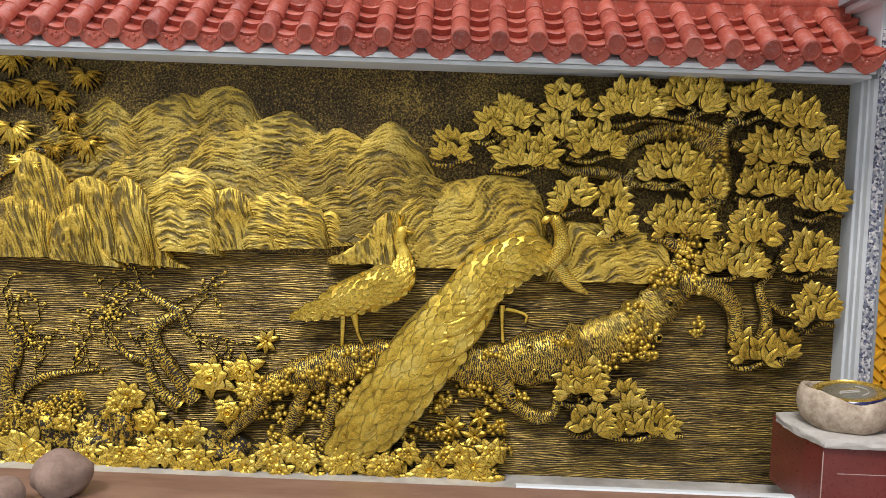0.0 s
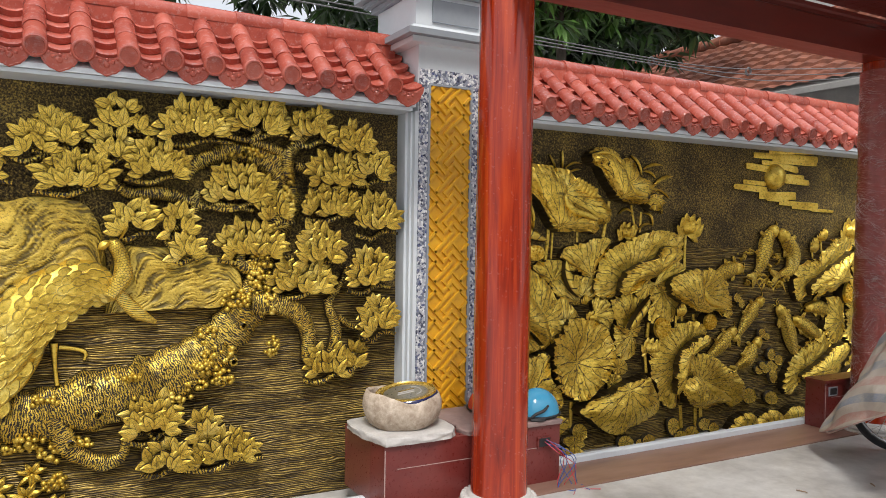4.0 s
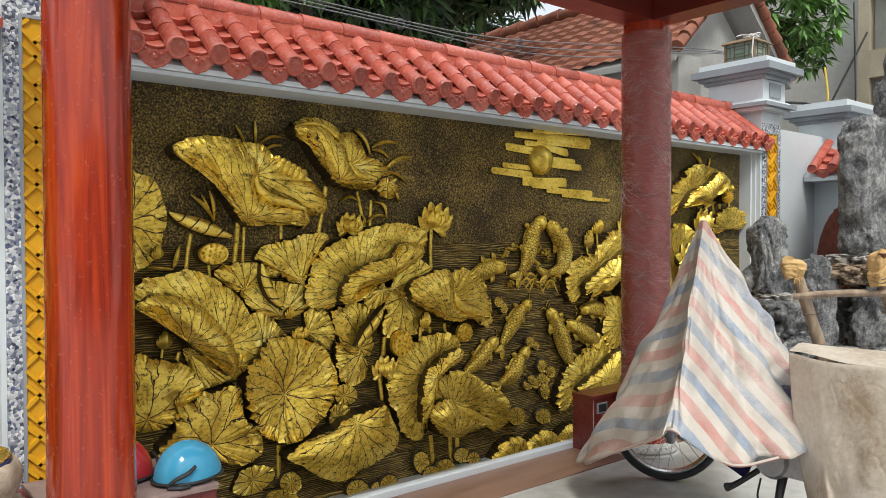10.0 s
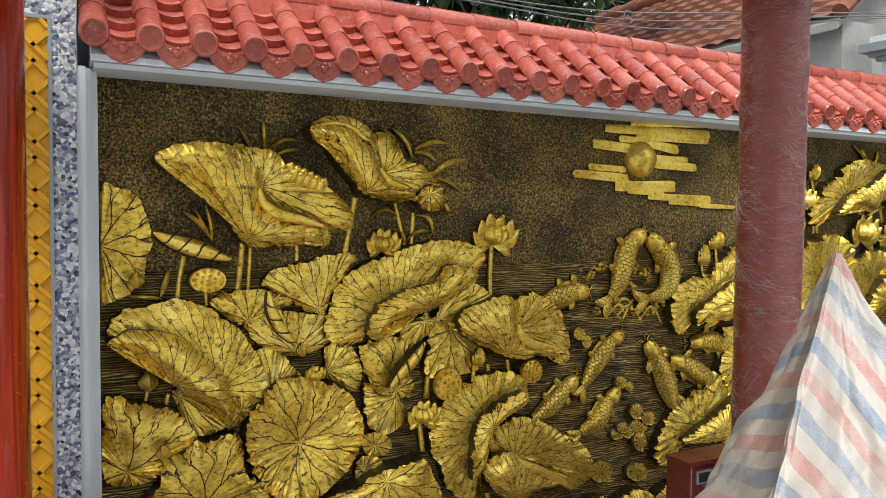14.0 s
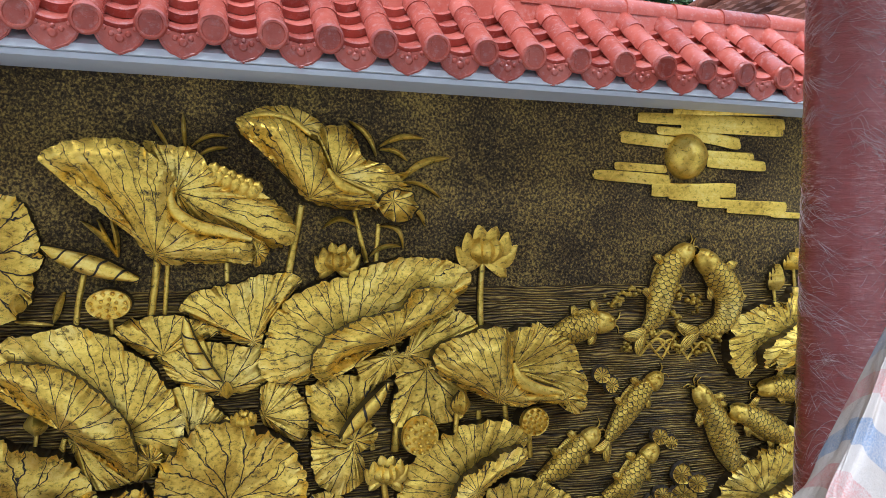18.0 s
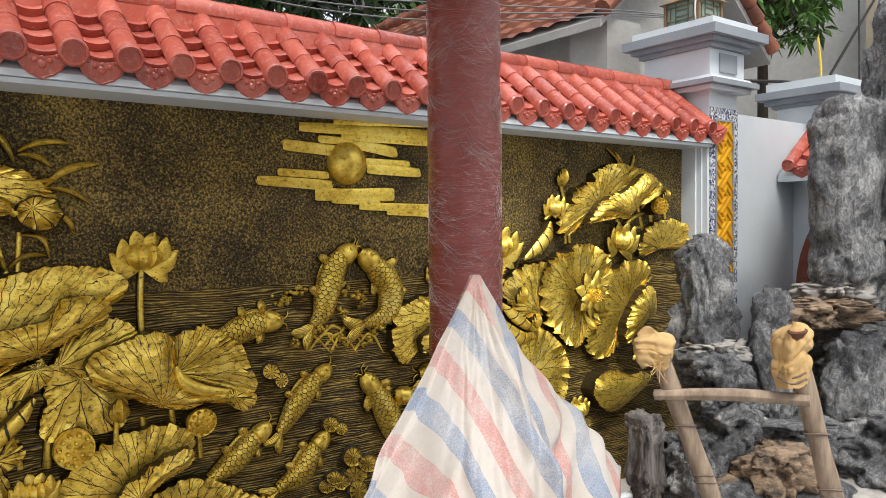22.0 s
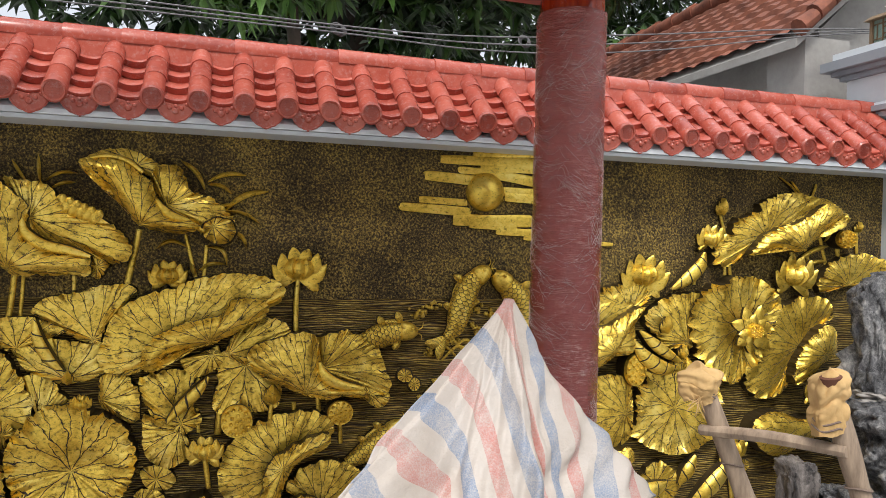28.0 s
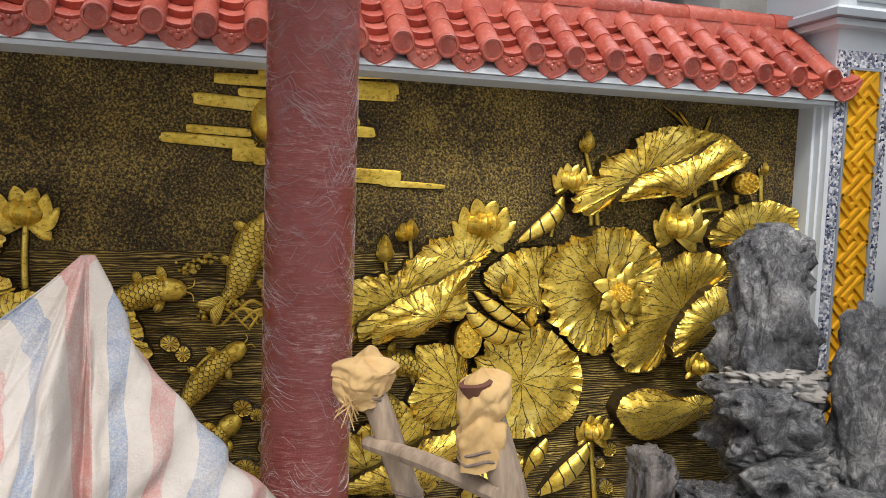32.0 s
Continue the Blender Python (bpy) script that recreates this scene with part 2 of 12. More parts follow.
# bronze ground colour on relief edges, also painting in the shade of gaps
M_SHADE = mottled("dark_bronze_gap_shade", (0.016, 0.011, 0.006), (0.075, 0.050, 0.016), 30.0, 0.5, 0.3, 90, 0.003, 0.5)


def ground_material(name, stretch, scale, lo, hi, size, metal=0.35):
    m, n, links, b = shader(name, 0.5, metal)
    grain = noise_of(n, links, scale, 4.0, 0.68, None, stretch, 0.4)
    patch = noise_of(n, links, 3.5, 3.0, 0.6)
    v = math_node(n, links, 'ADD', grain, math_node(n, links, 'MULTIPLY_ADD', patch, 0.3, -0.15))
    links.new(ramp(n, links, v, [(lo, (0.018, 0.013, 0.007)), (lo + 0.42 * (hi - lo), (0.105, 0.072, 0.028)), (hi, (0.62, 0.44, 0.10))]), b.inputs["Base Color"])
    bump(n, links, b, grain, 0.8, size)
    return m


M_SKYGROUND = ground_material("dark_bronze_stucco", (1, 1, 1), 104, 0.35, 0.70, 0.014, 0.5)


def water_material():
    """Dark bronze combed into fine wavy ripples with gilded crests."""
    m, n, links, b = shader("dark_bronze_water", 0.45, 0.5)
    split = n.new("ShaderNodeSeparateXYZ")
    links.new(n.new("ShaderNodeNewGeometry").outputs["Position"], split.inputs[0])
    drift = noise_of(n, links, 9.0, 4.0, 0.6, None, (0.30, 1, 1.6))
    at = math_node(n, links, 'MULTIPLY_ADD', split.outputs[2], 96.0, math_node(n, links, 'MULTIPLY', drift, 5.0))
    f = math_node(n, links, 'ABSOLUTE', math_node(n, links, 'SUBTRACT', math_node(n, links, 'FRACT', at), 0.5))
    reach = noise_of(n, links, 34.0, 4.0, 0.65, None, (0.16, 1, 1.0))
    crest = math_node(n, links, 'SUBTRACT', 1.0, math_node(n, links, 'MULTIPLY', f, 2.0))
    level = math_node(n, links, 'ADD', math_node(n, links, 'MULTIPLY', crest, 0.55), math_node(n, links, 'MULTIPLY', reach, 0.9))
    patch = noise_of(n, links, 3.0, 3.0, 0.6)
    level = math_node(n, links, 'ADD', level, math_node(n, links, 'MULTIPLY_ADD', patch, 0.35, -0.175))
    links.new(ramp(n, links, level, [(0.42, (0.022, 0.015, 0.008)), (0.62, (0.095, 0.064, 0.024)), (0.82, (0.24, 0.16, 0.042)), (1.0, (0.60, 0.42, 0.10))]), b.inputs["Base Color"])
    bump(n, links, b, math_node(n, links, 'ADD', crest, math_node(n, links, 'MULTIPLY', reach, 0.5)), 0.8, 0.006)
    return m


M_WATER = water_material()

M_WHITE = mottled("pale_grey_blue_paint", (0.60, 0.645, 0.68), (0.69, 0.73, 0.76), 3.0, 0.55, 0, 45, 0.0015, 0.3)
M_GREY = mottled("grey_paint", (0.235, 0.26, 0.29), (0.31, 0.335, 0.365), 4.0, 0.55, 0, 50, 0.0015, 0.3)
M_YELLOW = mottled("yellow_lattice_paint", (0.60, 0.29, 0.010), (0.74, 0.40, 0.018), 5.0, 0.38, 0, 70, 0.002, 0.3)
M_FLOOR = mottled("worn_grey_floor", (0.27, 0.26, 0.25), (0.60, 0.59, 0.57), 1.7, 0.36, 0, 11, 0.002, 0.25, 8.0, None, 0.36, 0.64)
M_STRIP = mottled("brown_marble", (0.15, 0.075, 0.055), (0.33, 0.20, 0.15), 5.0, 0.4, 0, 30, 0.001, 0.2, 7.0, (0.4, 1.6, 1))
M_REDTILE = mottled("dark_red_tile", (0.12, 0.018, 0.016), (0.19, 0.036, 0.030), 6.0, 0.3, 0, 60, 0.001, 0.2)
M_YARD = mottled("weathered_grey_render", (0.20, 0.19, 0.17), (0.34, 0.33, 0.30), 1.2, 0.85, 0, 20, 0.004, 0.4)
M_STONE = mottled("rough_pale_stone", (0.36, 0.34, 0.32), (0.60, 0.58, 0.55), 9.0, 0.8, 0, 60, 0.006, 0.6)


def roof_tile_material():
    m, n, links, b = shader("glazed_red_tile", 0.27)
    info = n.new("ShaderNodeObjectInfo")
    big = noise_of(n, links, 14.0, 5.0, 0.65)
    dust = noise_of(n, links, 45.0, 5.0, 0.7)
    v = math_node(n, links, 'MULTIPLY_ADD', info.outputs["Random"], 0.35, math_node(n, links, 'MULTIPLY', big, 0.65))
    base = ramp(n, links, v, [(0.25, (0.30, 0.056, 0.038)), (0.55, (0.46, 0.098, 0.064)), (0.8, (0.54, 0.155, 0.110))])
    mix = n.new("ShaderNodeMixRGB")
    mix.inputs["Color2"].default_value = (0.62, 0.50, 0.46, 1)
    links.new(base, mix.inputs["Color1"])
    links.new(math_node(n, links, 'MULTIPLY', ramp(n, links, dust, [(0.52, (0, 0, 0)), (0.8, (1, 1, 1))]), 0.36), mix.inputs["Fac"])
    links.new(mix.outputs[0], b.inputs["Base Color"])
    bump(n, links, b, dust, 0.25, 0.002)
    return m


M_TILE = roof_tile_material()
M_OLDTILE = mottled("weathered_orange_tile", (0.09, 0.032, 0.022), (0.36, 0.125, 0.07), 5.0, 0.8, 0, 30, 0.008, 0.5)


def lacquer():
    m, n, links, b = shader("red_lacquered_wood", 0.2)
    grain = noise_of(n, links, 22.0, 5.0, 0.6, None, (1, 1, 0.05), 1.2)
    links.new(ramp(n, links, grain, [(0.3, (0.14, 0.008, 0.002)), (0.5, (0.31, 0.023, 0.004)), (0.7, (0.48, 0.056, 0.008))]), b.inputs["Base Color"])
    b.inputs["Coat Weight"].default_value = 0.4
    b.inputs["Coat Roughness"].default_value = 0.08
    scuff = noise_of(n, links, 40.0, 4.0, 0.7)
    links.new(ramp(n, links, scuff, [(0.5, (0.13, 0.13, 0.13)), (0.8, (0.45, 0.45, 0.45))]), b.inputs["Roughness"])
    return m


M_LACQUER = lacquer()
M_BEAM = mottled("dark_red_beam", (0.085, 0.010, 0.006), (0.15, 0.020, 0.012), 6.0, 0.35, 0, 40, 0.001, 0.2, 5.0, (0.2, 1, 1))


def wrap_film():
    """Red wood under stretched clear film: thin whitish creases at two scales, with their glints painted into the
    colour.
    """
    m, n, links, b = shader("column_in_plastic_film", 0.22)

    def wisps(scale, stretch, lo, hi, twist):
        f = noise_of(n, links, scale, 5.0, 0.62, None, stretch, twist)
        return ramp(n, links, f, [(lo, (0, 0, 0)), (hi, (1, 1, 1))])
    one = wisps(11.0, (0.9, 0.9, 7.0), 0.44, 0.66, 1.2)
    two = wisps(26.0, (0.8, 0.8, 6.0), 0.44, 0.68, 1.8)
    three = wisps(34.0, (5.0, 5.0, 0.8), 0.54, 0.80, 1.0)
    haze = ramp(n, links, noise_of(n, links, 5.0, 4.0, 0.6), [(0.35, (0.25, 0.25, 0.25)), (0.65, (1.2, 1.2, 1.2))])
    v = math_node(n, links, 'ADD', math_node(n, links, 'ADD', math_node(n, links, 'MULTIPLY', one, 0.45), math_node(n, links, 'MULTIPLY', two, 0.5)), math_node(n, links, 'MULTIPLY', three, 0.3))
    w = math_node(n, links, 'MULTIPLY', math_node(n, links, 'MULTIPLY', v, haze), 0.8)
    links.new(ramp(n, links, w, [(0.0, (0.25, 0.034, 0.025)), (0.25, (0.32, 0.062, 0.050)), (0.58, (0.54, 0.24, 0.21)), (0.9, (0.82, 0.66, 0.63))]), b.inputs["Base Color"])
    b.inputs["Coat Weight"].default_value = 0.8
    b.inputs["Coat Roughness"].default_value = 0.115
    made = bump(n, links, b, w, 0.6, 0.010)
    links.new(made.outputs[0], b.inputs["Coat Normal"])
    return m


M_FILM = wrap_film()


# ---- mesh helpers ----
class Build:
    """Gathers pieces of one mesh: points, faces, a uv for each point and a material for each face."""

    def __init__(self):
        self.v, self.f, self.uv, self.m, self.mats, self.count = [], [], [], [], [], 0
        self.blocks, self.piece = [], 0

    def slot(self, material):
        if material not in self.mats:
            self.mats.append(material)
        return self.mats.index(material)

    def points(self, p, uv, faces, material):
        k = self.slot(material)
        self.blocks.append((self.piece, p, uv, faces, material))
        self.v.append(np.asarray(p, float).reshape(-1, 3))
        self.uv.append(np.asarray(uv, float).reshape(-1, 2))
        n0 = self.count
        self.f.extend([tuple(n0 + i for i in face) for face in faces])
        self.m.extend([k] * len(faces))
        self.count += len(self.v[-1])
        return self

    def grid(self, P, UV, material, closed=False):
        n, m = P.shape[:2]
        rows = n if closed else n - 1
        faces = [(i * m + j, i * m + j + 1, ((i + 1) % n) * m + j + 1, ((i + 1) % n) * m + j) for i in range(rows) for j in range(m - 1)]
        return self.points(P, UV, faces, material)

    def box(self, x0, y0, z0, x1, y1, z1, material, taper=0.0):
        p = [(x0, y0, z0), (x1, y0, z0), (x1, y1, z0), (x0, y1, z0), (x0 + taper, y0 + taper, z1), (x1 - taper, y0 + taper, z1), (x1 - taper, y1 - taper, z1), (x0 + taper, y1 - taper, z1)]
        f = [(3, 2, 1, 0), (4, 5, 6, 7), (0, 1, 5, 4), (1, 2, 6, 5), (2, 3, 7, 6), (3, 0, 4, 7)]
        return self.points(p, [(0, 0)] * 8, f, material)

    def prism(self, outline, y0, y1, material, axis="y"):
        """A flat outline of (x, z) drawn through y0..y1, or for axis x of (y, z), or for axis z of (x, y)."""
        n = len(outline)
        put = {"y": lambda a, b, d: (a, d, b), "x": lambda a, b, d: (d, a, b), "z": lambda a, b, d: (a, b, d)}[axis]
        p = [put(a, b, y0) for a, b in outline] + [put(a, b, y1) for a, b in outline]
        f = [tuple(range(n)), tuple(range(2 * n - 1, n - 1, -1))] + [(i, (i + 1) % n + 0, (i + 1) % n + n, i + n)[::-1] for i in range(n)]
        return self.points(p, [(0, 0)] * (2 * n), f, material)

    def lathe(self, profile, centre, material, n=32, squash=1.0, a0=0.0, a1=2 * math.pi, axis="z"):
        """A profile of (radius, height) turned about an axis."""
        full = abs(a1 - a0 - 2 * math.pi) < 1e-6
        k = n if full else n + 1
        P, UV = np.zeros((k, len(profile), 3)), np.zeros((k, len(profile), 2))
        for i in range(k):
            a = a0 + (a1 - a0) * i / n
            for j, (r, h) in enumerate(profile):
                c = (r * math.cos(a), r * math.sin(a) * squash, h)
                if axis == "y":
                    c = (c[0], -h, c[1])
                elif axis == "x":
                    c = (h, c[0], c[1])
                P[i, j] = (centre[0] + c[0], centre[1] + c[1], centre[2] + c[2])
                UV[i, j] = (i / n, j / max(1, len(profile) - 1))
        return self.grid(P, UV, material, full)

    def split(self, name, parent, label="", child="petal"):
        """One mesh for the first piece, and one child mesh for each further piece."""
        groups = {}
        for block in self.blocks:
            groups.setdefault(block[0], Build())
            groups[block[0]].points(*block[1:])
        first, rest = None, list(groups.values())
        for g in rest:
            first = g.make(name, parent, label) if first is None else (g.make(child, first) and first)
        return first

    def make(self, name, parent=None, label="", smooth=True, sharp=40):
        me = bpy.data.meshes.new(name)
        v = np.concatenate(self.v)
        me.from_pydata(v.tolist(), [], self.f)
        for m in self.mats:
            me.materials.append(m)
        me.polygons.foreach_set("material_index", self.m)
        uv = np.concatenate(self.uv)
        loops = np.empty(len(me.loops), int)
        me.loops.foreach_get("vertex_index", loops)
        layer = me.uv_layers.new(name="UVMap")
        layer.data.foreach_set("uv", uv[loops].ravel())
        if smooth:
            me.shade_smooth()
            if sharp:
                me.set_sharp_from_angle(angle=radians(sharp))
        me.update()
        ob = new(name, me)
        if parent:
            ob.parent = parent
        if label:
            ob["label"] = label
        return ob


def curve_points(points, n):
    """Smooth points through a few control points, with any number of values each."""
    p = np.asarray(points, float)
    if len(p) == 2:
        t = np.linspace(0, 1, n)[:, None]
        return p[0] * (1 - t) + p[1] * t
    q = np.vstack([2 * p[0] - p[1], p, 2 * p[-1] - p[-2]])
    out = []
    for t in np.linspace(0, len(p) - 1, n):
        i = min(int(t), len(p) - 2)
        f = t - i
        a, b, c, d = q[i], q[i + 1], q[i + 2], q[i + 3]
        out.append(0.5 * (2 * b + (c - a) * f + (2 * a - 5 * b + 4 * c - d) * f * f + (3 * b - a - 3 * c + d) * f ** 3))
    return np.array(out)


def pipe(build, points, material, n=24, sides=10, v_scale=1.0):
    """A round rod along 3D control points (x, y, z, radius)."""
    c = curve_points(points, n)
    P, UV = np.zeros((n, sides + 1, 3)), np.zeros((n, sides + 1, 2))
    length = 0.0
    for i in range(n):
        t = c[min(i + 1, n - 1), :3] - c[max(i - 1, 0), :3]
        t /= np.linalg.norm(t) + 1e-9
        a = np.cross(t, (0, 0, 1) if abs(t[2]) < 0.9 else (1, 0, 0))
        a /= np.linalg.norm(a)
        b = np.cross(t, a)
        if i:
            length += np.linalg.norm(c[i, :3] - c[i - 1, :3])
        for j in range(sides + 1):
            w = 2 * math.pi * j / sides
            P[i, j] = c[i, :3] + c[i, 3] * (math.cos(w) * a + math.sin(w) * b)
            UV[i, j] = (j / sides, length * v_scale)
    build.grid(P, UV, material)
    for k in (0, n - 1):
        build.points(P[k, :sides], UV[k, :sides], [tuple(range(sides)) if k else tuple(range(sides - 1, -1, -1))], material)
    return build


def thing(name, label, category, group="", at=(0, 0, 0)):
    ob = new(name)
    ob.location = at
    ob.empty_display_size = 0.1
    return tagged(ob, label, category, group)


# ---- large structure ----
WALL_Y, FACE_Y = 3.80, 3.63
ground = Build().box(-60, -60, -0.4, 60, 60, 0.0, M_FLOOR).make("ground", None, "", False)
tagged(ground, "plain grey ground reaching away", "ground", kind="structure")
floor = Build().box(-6, -5, -0.1, 9.4, 3.0, 0.11, M_FLOOR).make("floor", None, "", False)
tagged(floor, "worn pale grey concrete floor with stains", "floor", kind="structure")
strip = Build().box(-6, 3.004, -0.1, 9.4, 3.328, 0.114, M_STRIP).make("floor_border", None, "", False)
tagged(strip, "brown marble border strip along the wall foot", "floor", kind="structure")
wall = Build().box(-4.2, 3.86, -0.2, 7.9, 4.04, 2.36, M_WHITE).make("wall_north", None, "", False)
tagged(wall, "pale grey painted garden wall behind the murals", "wall", kind="structure")

# unseen wall, added to close the yard and hold back low sky light
unseen_wall = Build().box(-14.0, -9.3, -0.2, 14.0, -9.0, 3.2, M_YARD).make("added_south_wall", None, "", False)
tagged(unseen_wall, "plain weathered grey wall added out of view to close the yard and block low sky", "wall", kind="structure")


def frame_strip(name, x_in, x_out, z0, z1):
    """A stepped upright moulding between a sunk mural and a pilaster face."""
    b = Build()
    s = 1 if x_out > x_in else -1
    w = abs(x_out - x_in)
    steps = [(x_in, WALL_Y + 0.05), (x_in, 3.70), (x_in + s * w * 0.35, 3.70), (x_in + s * w * 0.35, 3.665), (x_in + s * w * 0.62, 3.665), (x_in + s * w * 0.62, FACE_Y), (x_out, FACE_Y), (x_out, WALL_Y + 0.05)]
    if s < 0:
        steps = steps[::-1]
    b.prism(steps, z0, z1, M_WHITE, "z")
    return tagged(b.make(name, None, "", False), "pale grey stepped frame moulding beside the mural", "moulding", kind="structure")


MURALS = [("mural_one", -2.9, 1.96), ("mural_two", 2.47, 7.56)]
frame_strip("trim_mural_1_right", 1.96, 2.0, 0.0, 2.045)
frame_strip("trim_mural_1_left", -2.9, -2.94, 0.0, 2.045)
frame_strip("trim_mural_2_left", 2.47, 2.405, 0.0, 2.045)
frame_strip("trim_mural_2_right", 7.56, 7.605, 0.0, 2.045)
for i, (xa, xb, zt) in enumerate(((0.34, 1.98, 0.118), (2.45, 7.58, 0.150))):
    b = Build().prism([(3.332, 0.004), (3.332, zt - 0.007), (3.342, zt), (3.372, zt), (3.382, zt - 0.007), (3.382, 0.004)], xa, xb, M_WHITE, "x")
    tagged(b.make("trim_mural_%d_foot" % (i + 1), None, "", False), "pale painted kerb before the mural foot", "kerb", kind="structure")


# mosaic of broken mirror-blue porcelain chips
def mosaic_material():
    m, n, links, b = shader("porcelain_chip_mosaic", 0.25)
    vor = node(n, "TexVoronoi", Scale=85.0)
    pos = n.new("ShaderNodeNewGeometry").outputs["Position"]
    links.new(pos, vor.inputs["Vector"])
    chan = n.new("ShaderNodeSeparateColor")
    links.new(vor.outputs["Color"], chan.inputs[0])
    links.new(ramp(n, links, chan.outputs[0], [(0.0, (0.02, 0.025, 0.06)), (0.24, (0.22, 0.24, 0.30)), (0.46, (0.78, 0.79, 0.81)), (0.66, (0.40, 0.42, 0.47)), (0.82, (0.06, 0.08, 0.19)), (1.0, (0.88, 0.88, 0.87))]), b.inputs["Base Color"])
    edge = node(n, "TexVoronoi", Scale=85.0)
    edge.feature = 'DISTANCE_TO_EDGE'
    links.new(pos, edge.inputs["Vector"])
    tilt = math_node(n, links, 'ADD', math_node(n, links, 'MINIMUM', edge.outputs["Distance"], 0.18), math_node(n, links, 'MULTIPLY', chan.outputs[1], 0.25))
    bump(n, links, b, tilt, 0.9, 0.01)
    return m


M_MOSAIC = mosaic_material()


def lattice(build, x0, z0, x1, z1, y, material, unit=0.038, bar=0.0165, deep=0.011):
    """A slanting key-fret of raised bars inside a panel."""
    cx, cz, c = (x0 + x1) / 2, (z0 + z1) / 2, math.sqrt(0.5)
    segs = set()
    for i in range(-16, 17):
        for j in range(-16, 17):
            ca, cb = 3 * i + 3 * j, 3 * j - 3 * i
            for da, db in ((1, 0), (0, 1), (-1, 0), (0, -1)):
                ra, rb = db, -da
                segs.add((ca, cb, ca + da, cb + db))
                segs.add((ca + da, cb + db, ca + da + 4 * ra, cb + db + 4 * rb))
    for a0, b0, a1, b1 in sorted(segs):
        p = [(cx + unit * (a * c - b * c), cz + unit * (a * c + b * c)) for a, b in ((a0, b0), (a1, b1))]
        lo, hi = 0.0, 1.0
        for axis, low, high in ((0, x0, x1), (1, z0, z1)):
            run = p[1][axis] - p[0][axis]
            ends = sorted(((low - p[0][axis]) / run, (high - p[0][axis]) / run))
            lo, hi = max(lo, ends[0]), min(hi, ends[1])
        if hi - lo < 0.04:
            continue
        k = [tuple(p[0][axis] + f * (p[1][axis] - p[0][axis]) for axis in (0, 1)) for f in (lo, hi)]
        d = np.array(k[1]) - np.array(k[0])
        length = np.linalg.norm(d)
        if length < 0.01:
            continue
        d /= length
        q = np.array((-d[1], d[0]))
        a, e = np.array(k[0]) - d * bar * 0.5, np.array(k[1]) + d * bar * 0.5
        o = [a - q * bar * 0.62, e - q * bar * 0.62, e + q * bar * 0.62, a + q * bar * 0.62]
        t = [a - q * bar * 0.4, e - q * bar * 0.4, e + q * bar * 0.4, a + q * bar * 0.4]
        top = deep + 0.0002 * ((2 * a0 + 3 * b0 + 5 * a1 + 7 * b1) % 11)
        pts = [(u, y, w) for u, w in o] + [(u, y - top, w) for u, w in t]
        build.points(pts, [(0, 0)] * 8, [(4, 5, 6, 7)[::-1], (0, 1, 5, 4)[::-1], (1, 2, 6, 5)[::-1], (2, 3, 7, 6)[::-1], (3, 0, 4, 7)[::-1]], material)
    return build


def pilaster(xa, xb, ga, gb, ztop, label):
    """A pillar in the wall: mosaic border, yellow fret panel, mouldings, panelled shaft and cap."""
    p = thing("pilaster", label, "pilaster", "pilasters of the wall", ((xa + xb) / 2, 3.8, 0))
    p.location = (0, 0, 0)
    Build().box(xa, FACE_Y, 0, xb, 4.08, 2.42, M_WHITE).make("shaft", p, "", False)
    b = Build()
    ya = FACE_Y - 0.012
    b.box(xa + 0.004, ya, 0.02, ga - 0.012, FACE_Y - 0.002, ztop, M_MOSAIC)
    b.box(gb + 0.012, ya, 0.02, xb - 0.004, FACE_Y - 0.002, ztop, M_MOSAIC)
    b.box(ga - 0.012, ya, ztop - 0.075, gb + 0.012, FACE_Y - 0.002, ztop, M_MOSAIC)
    b.make("mosaic_border", p, "chips of blue and white porcelain", False)
    b = Build()
    b.box(ga - 0.012, ya - 0.006, 0.02, ga, FACE_Y - 0.002, ztop - 0.075, M_GREY)
    b.box(gb, ya - 0.006, 0.02, gb + 0.012, FACE_Y - 0.002, ztop - 0.075, M_GREY)
    b.box(ga, ya - 0.006, ztop - 0.087, gb, FACE_Y - 0.002, ztop - 0.075, M_GREY)
    b.make("inner_frame", p, "grey painted fillet", False)
    b = Build().box(ga, FACE_Y - 0.006, 0.02, gb, FACE_Y - 0.002, ztop - 0.087, M_YELLOW)
    b.make("fret_panel", p, "yellow painted panel", False)
    lattice(Build(), ga + 0.004, 0.03, gb - 0.004, ztop - 0.095, FACE_Y - 0.006, M_YELLOW).make("key_fret", p, "raised yellow key-fret", False)

    def tier(name, grow, z0, z1, material, taper=0.0):
        return Build().box(xa - 0.035 - grow, 3.60 - grow, z0, xb + 0.035 + grow, 4.10 + grow, z1, material, taper).make(name, p, "", False)
    tier("lower_moulding", 0.03, 2.402, 2.432, M_WHITE)
    tier("lower_moulding", 0.07, 2.434, 2.466, M_GREY)
    tier("lower_moulding", 0.045, 2.468, 2.492, M_WHITE, 0.02)
    tier("upper_shaft", 0.0, 2.494, 2.665, M_WHITE)
    Build().box(xa + 0.06, 3.588, 2.52, xb - 0.06, 3.598, 2.64, M_GREY).make("plaque", p, "raised grey plaque", False)
    tier("cornice", 0.03, 2.667, 2.695, M_GREY)
    tier("cornice", 0.065, 2.697, 2.725, M_GREY)
    tier("cornice", 0.11, 2.727, 2.785, M_GREY)
    tier("cap", 0.06, 2.787, 2.84, M_WHITE)
    return p


pilaster(2.0, 2.405, 2.068, 2.315, 2.275, "pale pilaster with mosaic border and yellow fret panel")
pilaster(7.605, 7.915, 7.672, 7.852, 2.30, "pale pilaster with mosaic border, yellow fret panel and capped top")

